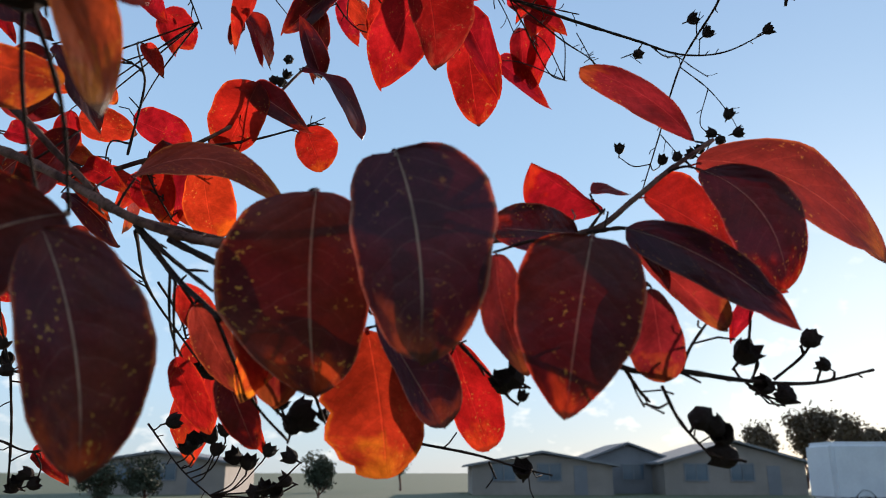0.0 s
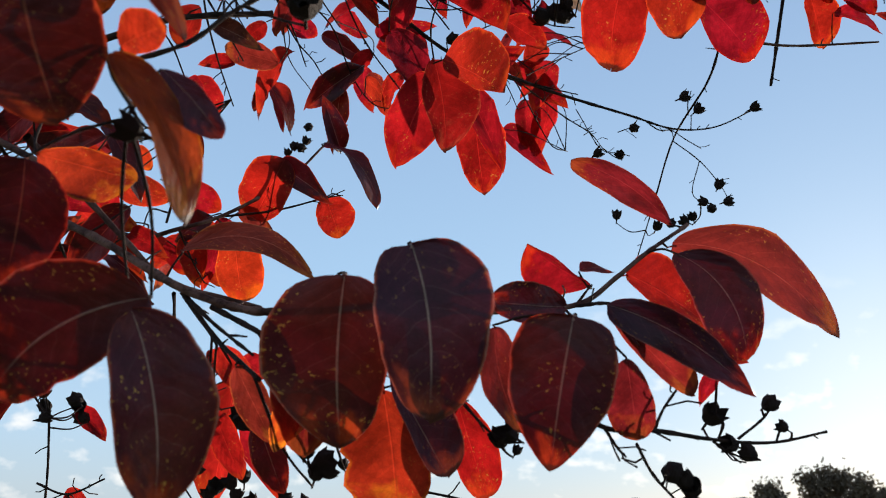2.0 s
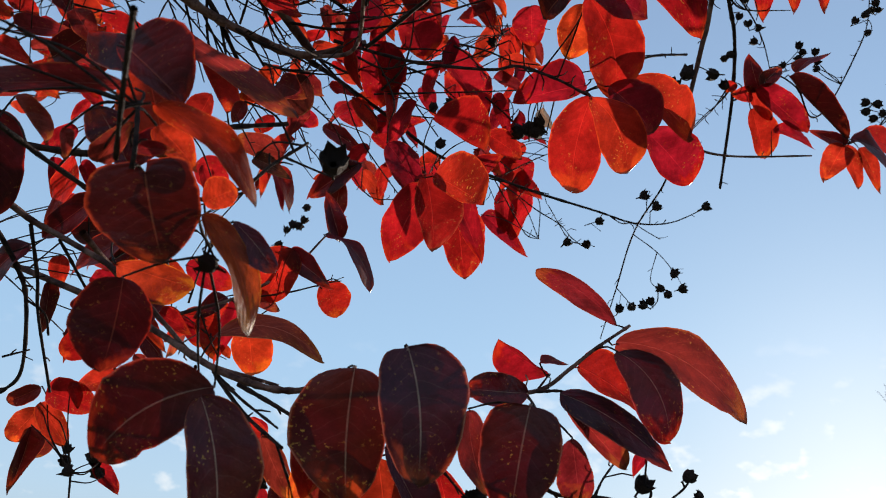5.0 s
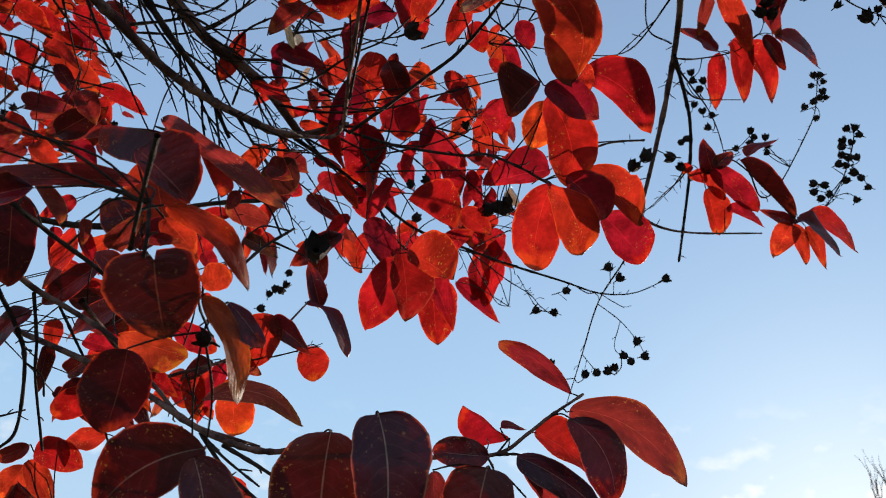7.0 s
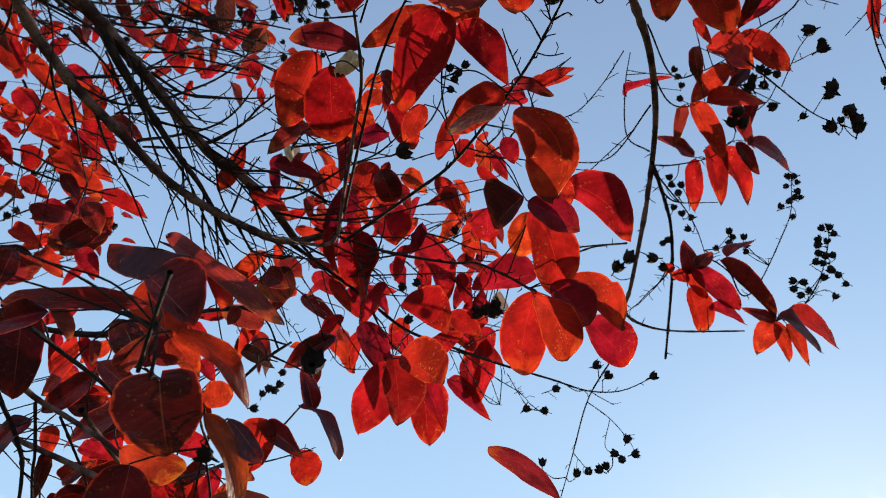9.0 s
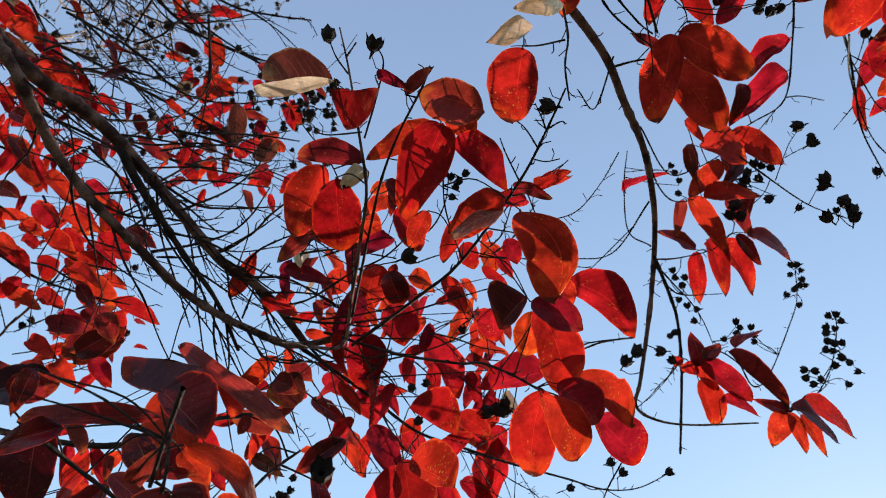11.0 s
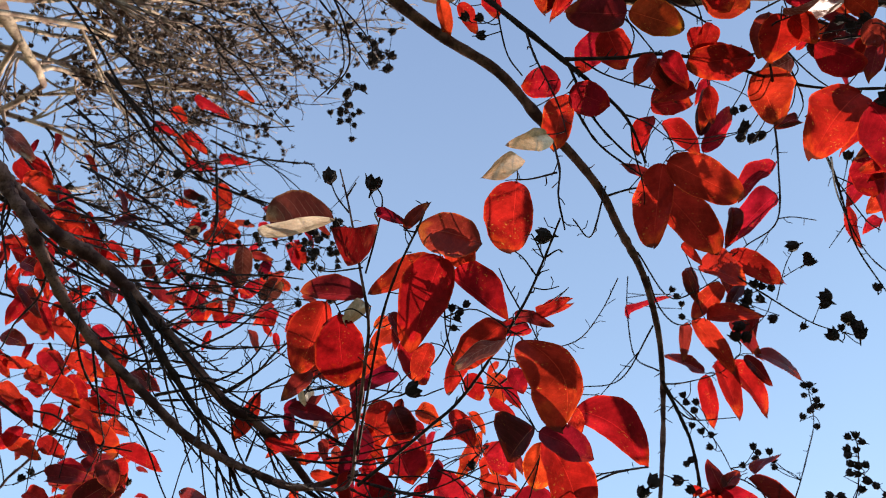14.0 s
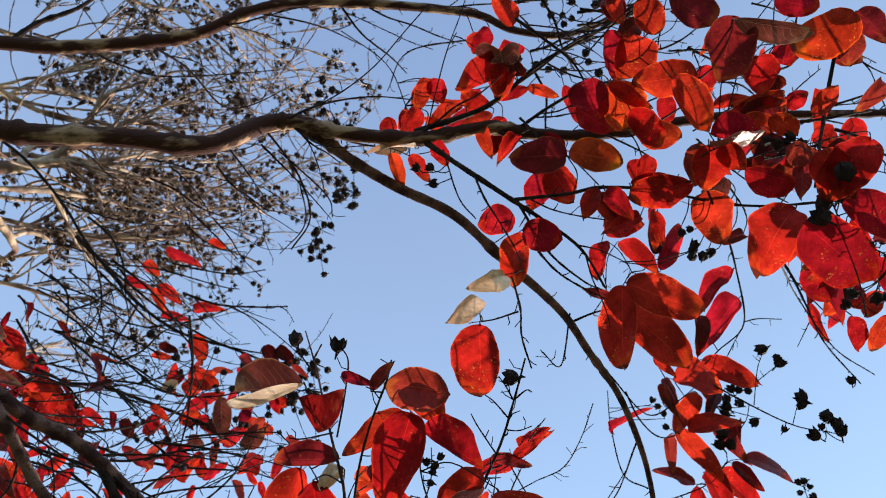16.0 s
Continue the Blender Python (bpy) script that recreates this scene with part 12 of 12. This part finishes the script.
leaf(bough_c, "pink", (.2552, .0420, 2.0359), (.2313, .0526, 2.0306), (-0.38, -0.30, -0.88), 0.0163, 12, share=0.47, foot=0.49, point=0.49, fold=0.4, arch=0.6, wavy=1.3, twist=0.2)
leaf(bough_c, "maroon", (.2129, -.0503, 2.1378), (.1916, -.0371, 2.1310), (-0.28, -0.12, -0.95), 0.0182, 12, share=0.47, foot=0.49, point=0.49, fold=0.3, arch=0.6, wavy=1.3, twist=0.2)
leaf(bough_c, "red", (.1466, .0306, 2.0934), (.1302, .0192, 2.1007), (-0.20, -0.25, -0.95), 0.0132, 12, share=0.44, foot=0.53, point=0.45, fold=0.3, arch=0.6, wavy=1.3, twist=0.2)
leaf(middle, "red", (-.2444, .3960, 1.6614), (-.2111, .4000, 1.6515), (0.41, -0.85, -0.33), 0.0216, 12, share=0.41, foot=0.42, point=0.56, fold=0.3, arch=0.35)
leaf(middle, "rust", (-.2485, .4000, 1.6545), (-.2314, .4126, 1.6298), (0.42, -0.86, -0.30), 0.0160, 12, share=0.51, foot=0.45, point=0.53, fold=0.25, arch=0.35)
leaf(middle, "rust", (-.2599, .4229, 1.6552), (-.2803, .4346, 1.6351), (0.45, -0.84, -0.30), 0.0193, 12, share=0.5, foot=0.47, point=0.51, fold=0.25, arch=0.35)
leaf(middle, "maroon", (-.2533, .4054, 1.6659), (-.2760, .4113, 1.6567), (0.45, -0.83, -0.33), 0.0122, 12, share=0.49, foot=0.5, point=0.48, fold=0.3, arch=0.35)
leaf(middle, "brown", (-.2578, .4397, 1.6450), (-.2686, .4500, 1.6268), (0.43, -0.86, -0.28), 0.0182, 12, share=0.56, foot=0.47, point=0.51, fold=0.25, arch=0.35)
leaf(middle, "red", (-.1250, .4395, 1.6559), (-.1090, .4444, 1.6457), (0.21, -0.92, -0.32), 0.0178, 12, share=0.5, foot=0.53, point=0.45, fold=0.2, arch=0.35)
leaf(middle, "rust", (-.1996, .3546, 1.6923), (-.2253, .3642, 1.6766), (0.40, -0.83, -0.39), 0.0200, 12, share=0.51, foot=0.51, point=0.47, fold=0.3, arch=0.35)
leaf(middle, "brown", (-.2174, .3513, 1.7417), (-.1871, .3530, 1.7361), (0.37, -0.80, -0.48), 0.0184, 12, share=0.46, foot=0.46, point=0.52, fold=0.3, arch=0.35)
leaf(middle, "maroon", (-.2199, .3277, 1.7433), (-.1927, .3242, 1.7476), (0.39, -0.78, -0.50), 0.0146, 12, share=0.54, foot=0.49, point=0.49, fold=0.3, arch=0.35)
leaf(middle, "rust", (-.1360, .3921, 1.7229), (-.1456, .3898, 1.7279), (0.26, -0.85, -0.45), 0.0085, 12, share=0.47, foot=0.52, point=0.46, fold=0.2, arch=0.35)
raceme(outer, (-.1445, .3957, 2.2987), 0.0238, 14, 0.0095)
raceme(outer, (-.1626, .4531, 2.3132), 0.0191, 9, 0.0095)
raceme(outer, (-.1236, .3928, 2.3013), 0.0140, 7, 0.009)
raceme(outer, (-.1296, .3790, 2.5910), 0.0288, 12, 0.011)
raceme(outer, (-.2459, .4058, 2.6355), 0.0353, 8, 0.01)
raceme(outer, (-.2437, .4521, 2.3148), 0.0295, 10, 0.0095)
raceme(outer, (-.0775, .2578, 2.5495), 0.0324, 14, 0.011)
raceme(outer, (-.0758, .1665, 2.6026), 0.0356, 12, 0.011)
raceme(outer, (-.1165, .3186, 2.5157), 0.0211, 8, 0.011)
raceme(outer, (-.1343, .3752, 2.2517), 0.0265, 14, 0.009)
raceme(outer, (-.1177, .3600, 2.2830), 0.0203, 8, 0.009)

# ---- side shoots, leaf stalks and seed stalks ----
grow_rng = random.Random(17)


def side_shoots(count, least, most):
    """Bare shoots that fork off the wood at a slant and curve upwards."""
    pool = [n for n in NODES if least < n[2] < most and n[3] not in (front, near, bough_d)]
    for k in range(count):
        at, way, r, owner = grow_rng.choice(pool)
        lean = Vector([grow_rng.uniform(-1, 1) for _ in range(3)])
        d = (way * 0.9 + (lean - way * lean.dot(way)) * 0.7).normalized()
        step = grow_rng.uniform(0.012, 0.034)
        line = [at.copy()]
        for s in range(4):
            line.append(line[-1] + d * step)
            d = (d + Vector((grow_rng.gauss(0, 0.16), grow_rng.gauss(0, 0.16), grow_rng.gauss(0.05, 0.16)))).normalized()
        twig(owner, max(0.00055, min(0.0011, r * 0.5)), 0.0004, line)


side_shoots(150, 0.0012, 0.0070)
side_shoots(110, 0.0007, 0.0016)
spots = np.array([tuple(n[0]) for n in NODES])
for at, way, owner in HELD:
    gap = np.linalg.norm(spots - np.array(at), axis=1)
    k = int(gap.argmin())
    if 0.002 < gap[k] < 0.11:
        root = NODES[k][0]
        bend = (root + Vector(at)) / 2 - way * gap[k] * 0.10 + NODES[k][1] * gap[k] * 0.08
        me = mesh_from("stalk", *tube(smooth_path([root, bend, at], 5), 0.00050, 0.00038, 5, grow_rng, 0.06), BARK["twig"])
        part("stalk", me, owner)

# ---- stems of the tree ----
stem_rng = random.Random(3)


def stem(points, r0, r1):
    return part("stem", mesh_from("stem", *tube(smooth_path(points, 8), r0, r1, 14, stem_rng, 0.03), BARK["stem"]), tree)


stem([(-1.30, .50, -.05), (-1.26, .44, .5), (-1.18, .36, 1.1), (-1.11, .31, 1.55)], .05, .034)
stem([(-1.42, .60, -.05), (-1.40, .55, .6), (-1.30, .48, 1.3), (-1.14, .34, 1.95), (-.86, .25, 2.38), (-.60, .2, 2.6)], .055, .026)
stem([(-1.36, .46, -.05), (-1.40, .36, .6), (-1.36, .2, 1.3), (-1.2, .08, 1.9), (-.9, .02, 2.12), (-.62, .04, 2.25)], .045, .016)


# ---- bare crown behind: pale limbs, fine twigs and seed heads ----
crown_rng = random.Random(21)


def crown():
    limbs, twigs = [], []
    tips = []

    def grow(start, way, length, r, depth):
        steps = 6
        line, q, d = [start.copy()], start.copy(), way.normalized()
        for k in range(steps):
            d = (d + Vector([crown_rng.uniform(-1, 1) for _ in range(3)]) * 0.22 + Vector((0.05, 0.03, 0.04))).normalized()
            q = q + d * length / steps
            line.append(q.copy())
        if depth and (q.x + q.y > 0.38 * q.z - 0.765 or q.x > -0.02):   # the crown ends at a slanting side
            return
        (limbs if depth < 2 else twigs).append(tube(line, max(r, 0.0011), max(r * 0.55, 0.0009), 7 if depth < 2 else 4, crown_rng, 0.08))
        if depth == 3 or (depth == 2 and crown_rng.random() < 0.5):
            tips.append((line[-1], d))
            if crown_rng.random() < 0.6:
                tips.append((line[-3], d))
            return
        for k in range((6, 4, 3)[depth]):
            at = line[crown_rng.randint(2, steps)]
            side = (d * 0.8 + Vector([crown_rng.uniform(-1, 1) for _ in range(3)]) * 0.75).normalized()
            grow(at, side, length * crown_rng.uniform(0.55, 0.8), r * 0.52, depth + 1)

    for start, way, length, r in CROWN:
        grow(Vector(start), Vector(way), length, r, 0)
    heads = []
    for at, d in tips:
        for k in range(crown_rng.randint(4, 8) if crown_rng.random() < 0.3 else 0):
            c = at + Vector([crown_rng.uniform(-1, 1) for _ in range(3)]) * 0.019
            s = crown_rng.uniform(0.008, 0.011)
            turn = Euler([crown_rng.uniform(-1.5, 1.5) for _ in range(3)]).to_matrix()
            heads.append(([c + turn @ (p * s) for p in HEAD[0]], HEAD[1]))
            twigs.append(tube([at, (at + c) / 2 + Vector((0, 0, 0.002)), c], 0.0008, 0.0006, 3, crown_rng, 0.0))
    top = None
    for v, f in limbs:
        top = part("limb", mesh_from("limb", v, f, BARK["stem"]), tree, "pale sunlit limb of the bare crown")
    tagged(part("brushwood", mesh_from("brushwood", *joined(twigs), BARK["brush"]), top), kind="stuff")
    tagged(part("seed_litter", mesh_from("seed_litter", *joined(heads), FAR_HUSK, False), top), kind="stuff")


def head_shape():
    verts, faces = [Vector((0, 0, -0.55))], []
    for k in range(5):
        a = 2 * math.pi * k / 5
        verts.append(Vector((0.5 * math.cos(a), 0.5 * math.sin(a), 0.0)))
        verts.append(Vector((0.45 * math.cos(a + 0.6), 0.45 * math.sin(a + 0.6), 0.15)))
        verts.append(Vector((0.55 * math.cos(a + 0.2), 0.55 * math.sin(a + 0.2), 0.6)))
    for k in range(5):
        i, j = 1 + 3 * k, 1 + 3 * ((k + 1) % 5)
        faces += [(0, i, i + 1), (0, i + 1, j), (i, i + 2, i + 1)]
    return verts, faces


HEAD = head_shape()
CROWN = [
    ((-.6216, .1914, 2.591), (.8883, .2941, .3528), 0.178, 0.011),
    ((-.6048, .175, 2.5681), (.2477, .8154, .5233), 0.203, 0.009),
    ((-.6644, .0848, 2.7656), (.1563, .9567, .2456), 0.23, 0.006),
    ((-.6476, .2002, 2.6397), (.635, .0193, .7723), 0.293, 0.005),
    ((-.6253, .185, 2.6041), (.6923, .4382, .5734), 0.309, 0.005),
    ((-.7201, .3213, 2.6998), (.7094, .4236, .5633), 0.366, 0.005),
    ((-.7748, .3372, 2.804), (.3841, .873, .3004), 0.265, 0.005),
    ((-.8596, .5042, 2.8545), (.6012, .7642, .2334), 0.277, 0.005),
    ((-.5795, .1875, 2.5044), (.426, .3299, .8424), 0.485, 0.004),
    ((-.5404, .1556, 2.8048), (.5097, .3485, .7866), 0.386, 0.004),
    ((-.6944, .1846, 2.7516), (.5186, -.1232, .8461), 0.316, 0.005),
    ((-.9286, .698, 2.8503), (.7053, .4612, .5385), 0.241, 0.004),
    ((-.3194, -.0244, 2.7933), (.2694, .7262, .6325), 0.359, 0.0035),
    ((-.7114, .0372, 2.9028), (.5767, .5785, .5768), 0.214, 0.005),
    ((-.4712, -.0147, 2.8502), (.4295, .6682, .6075), 0.253, 0.004),
    ((-.6699, .1772, 2.7051), (.6116, .3467, .7112), 0.394, 0.004),
    ((-.7231, .2911, 2.7298), (.6412, .4978, .584), 0.236, 0.005),
    ((-.5247, .3383, 2.8673), (.7263, .4254, .5399), 0.317, 0.0035),
    ((-.6175, .436, 2.9268), (.7873, .4457, .426), 0.361, 0.0035),
    ((-.83, .4653, 2.8216), (.7575, .4308, .4906), 0.312, 0.004),
]
crown()

# ---- ground, street and houses far off ----
def box(x0, y0, z0, x1, y1, z1):
    v = [Vector((x, y, z)) for x in (x0, x1) for y in (y0, y1) for z in (z0, z1)]
    return v, [(0, 1, 3, 2), (4, 6, 7, 5), (0, 4, 5, 1), (2, 3, 7, 6), (0, 2, 6, 4), (1, 5, 7, 3)]


def slab(name, material, z, x0, y0, x1, y1, h=0.02):
    return tagged(new(name, mesh_from(name, *box(x0, y0, z - h, x1, y1, z), material, False)), kind="structure")


slab("ground", LAWN, 0.0, -1500, -1500, 1500, 1500, 0.5)
slab("road", ASPHALT, 0.05, -300, 28, 300, 36, 0.1)
slab("pavement", KERB, 0.16, -300, 36, 300, 38, 0.2)


def house(x, y, width, depth, eave, ridge, wall, label):
    """A single-storey house with a gable towards the street, windows, a door and a wide garage door."""
    home = tagged(new("house"), label, "house", "houses across the street")
    home.matrix_basis = pose(x, y, 0)
    w = width / 2
    body = joined([box(-w, 0, 0, w, depth, eave)])
    gable = ([Vector((-w, 0, eave)), Vector((w, 0, eave)), Vector((0, 0, ridge - 0.1)), Vector((-w, depth, eave)), Vector((w, depth, eave)), Vector((0, depth, ridge - 0.1))], [(0, 1, 2), (3, 5, 4), (0, 2, 5, 3), (1, 4, 5, 2)])
    walls = part("wall", mesh_from("wall", *joined([body, gable]), wall, False), home)
    for s in (-1, 1):
        edge = Vector((s * (w + 0.5), 0, eave - 0.15))
        top = Vector((0, 0, ridge))
        v = [edge + Vector((0, -0.5, 0)), top + Vector((0, -0.5, 0)), top + Vector((0, depth + 0.5, 0)), edge + Vector((0, depth + 0.5, 0))]
        v += [q + Vector((0, 0, 0.16)) for q in v]
        part("roof", mesh_from("roof", v, [(3, 2, 1, 0), (4, 5, 6, 7), (0, 1, 5, 4), (2, 3, 7, 6), (0, 4, 7, 3), (1, 2, 6, 5)], ROOF, False), home)
    for cx in (-0.55 * w, 0.1 * w):
        win = part("window", mesh_from("window", *joined([box(cx - 0.9, -0.08, 0.95, cx - 0.8, 0.02, 2.25), box(cx + 0.8, -0.08, 0.95, cx + 0.9, 0.02, 2.25), box(cx - 0.8, -0.08, 2.15, cx + 0.8, 0.02, 2.25), box(cx - 0.8, -0.10, 0.95, cx + 0.8, 0.02, 1.05), box(cx - 0.03, -0.07, 1.05, cx + 0.03, 0.0, 2.15)]), GREY, False), home)
        part("pane", mesh_from("pane", *box(cx - 0.8, -0.03, 1.05, cx + 0.8, -0.005, 2.15), GLASS, False), win)
    part("door", mesh_from("door", *box(0.45 * w, -0.06, 0, 0.45 * w + 0.95, -0.004, 2.05), GREY, False), home)
    return home


house(7.4, 58, 10.2, 9, 2.1, 2.95, STUCCO, "tan single-storey house with grey gabled roof")
house(14.6, 62, 7.6, 8, 2.3, 3.7, GREY, "grey house with shingled gable roof")
house(21.6, 58.5, 10.4, 9, 2.3, 3.75, STUCCO, "tan house with low grey roof")
house(-20.5, 58, 9.8, 9, 2.3, 2.95, STUCCO, "tan house with grey roof behind trees")


def van(x, y, turn):
    car = tagged(new("van"), "white delivery van parked by the kerb", "van")
    car.matrix_basis = pose(x, y, 0.05, 0, 0, turn) @ Matrix.Diagonal((1.1, 1.1, 1.25, 1))
    bm = bmesh.new()
    bmesh.ops.create_cube(bm, size=1.0, matrix=Matrix.Translation((0, 0, 1.25)) @ Matrix.Diagonal((5.2, 1.95, 1.75, 1)))
    for v in bm.verts:
        if v.co.x > 2 and v.co.z > 1.5:
            v.co.x -= 0.9
    bmesh.ops.bevel(bm, geom=bm.edges[:], offset=0.14, segments=3, affect="EDGES")
    me = bpy.data.meshes.new("body")
    bm.to_mesh(me)
    bm.free()
    me.materials.append(WHITE)
    body = part("body", me, car)
    part("windscreen", mesh_from("windscreen", [Vector((1.75, -0.75, 1.95)), Vector((1.75, 0.75, 1.95)), Vector((2.4, 0.75, 1.2)), Vector((2.4, -0.75, 1.2))], [(0, 1, 2, 3)], GLASS, False), body)
    for sx in (-1.6, 1.6):
        for sy in (-0.9, 0.9):
            line = [Vector((sx, sy - 0.12, 0.36)), Vector((sx, sy, 0.36)), Vector((sx, sy + 0.12, 0.36))]
            wheel = part("wheel", mesh_from("wheel", *tube(line, 0.36, 0.36, 20, stem_rng, 0.0), RUBBER, False), car)
            part("rim", mesh_from("rim", *tube([q + Vector((0, math.copysign(0.01, sy), 0)) for q in line], 0.2, 0.2, 14, stem_rng, 0.0), KERB, False), wheel)
    return car


van(17.6, 31.0, 0)

far_rng = random.Random(8)


def far_tree(x, y, height, spread, material, label, bare=False):
    """A tapered trunk with forking limbs and a crown of many small leaf clumps."""
    whole = tagged(new("tree"), label, "tree", "trees along the street")
    whole.matrix_basis = pose(x, y, 0)
    wood, ends = [], []

    def grow(start, way, length, r, depth):
        line, q, d = [start.copy()], start.copy(), way.normalized()
        for k in range(5):
            d = (d + Vector([far_rng.uniform(-1, 1) for _ in range(3)]) * 0.16 + Vector((0, 0, 0.06))).normalized()
            q = q + d * length / 5
            line.append(q.copy())
        wood.append(tube(line, r, r * 0.6, 8 if depth == 0 else 5, far_rng, 0.05))
        if depth >= 3:
            ends.append(q)
            return
        for k in range(4 if depth else 6):
            out = Vector((far_rng.uniform(-1, 1) * spread, far_rng.uniform(-1, 1) * spread, far_rng.uniform(0.1, 1.0)))
            grow(line[far_rng.randint(2, 5)], d * 0.5 + out, length * far_rng.uniform(0.45, 0.66), r * 0.5, depth + 1)
        if depth:
            ends.append(q)

    grow(Vector((0, 0, -0.1)), Vector((0, 0, 1)), height * 0.45, height * (0.010 if bare else 0.022), 0)
    part("trunk", mesh_from("trunk", *joined(wood), BARK["stem"] if bare else BARK["bark"]), whole)
    if bare:
        return whole
    verts, faces = [], []
    for q in ends:
        for k in range(26):
            c = q + Vector([far_rng.gauss(0, 1) for _ in range(3)]) * height * 0.045
            s = height * far_rng.uniform(0.016, 0.036)
            a, b = Vector([far_rng.uniform(-1, 1) for _ in range(3)]).normalized() * s, Vector([far_rng.uniform(-1, 1) for _ in range(3)]).normalized() * s
            i = len(verts)
            verts += [c - a, c + b * 0.6, c + a, c - b * 0.6]
            faces.append((i, i + 1, i + 2, i + 3))
    part("crown", mesh_from("crown", verts, faces, material, False), whole)
    return whole


far_tree(-5.0, 33, 2.7, 0.9, FOLIAGE, "dark green street tree with dense crown")
far_tree(-3.6, 72, 5.0, 0.7, FOLIAGE, "narrow dark tree before a house")
far_tree(-13.4, 31, 2.5, 1.5, FOLIAGE, "broad olive-green shrub by the street")
far_tree(-11.6, 32, 2.6, 1.5, FOLIAGE, "broad olive-green shrub by the street")
far_tree(31.4, 78, 8.0, 0.7, FADED, "thin tree with sparse brown leaves")
far_tree(36.6, 80, 9.4, 0.8, FADED, "rounded tree with thinning brown leaves")
for x, y, high in ((39.5, 76, 8.0), (41.5, 78, 7.4), (43.5, 77, 7.2), (45.5, 79, 7.0), (47.5, 78, 7.4), (50, 77, 7.2)):
    far_tree(x, y, high, 1.5, FADED, "broad tree with thinning brown leaves")
far_tree(16.1, 24, 8.9, 0.30, FADED, "slender bare tree with pale upright twigs", True)
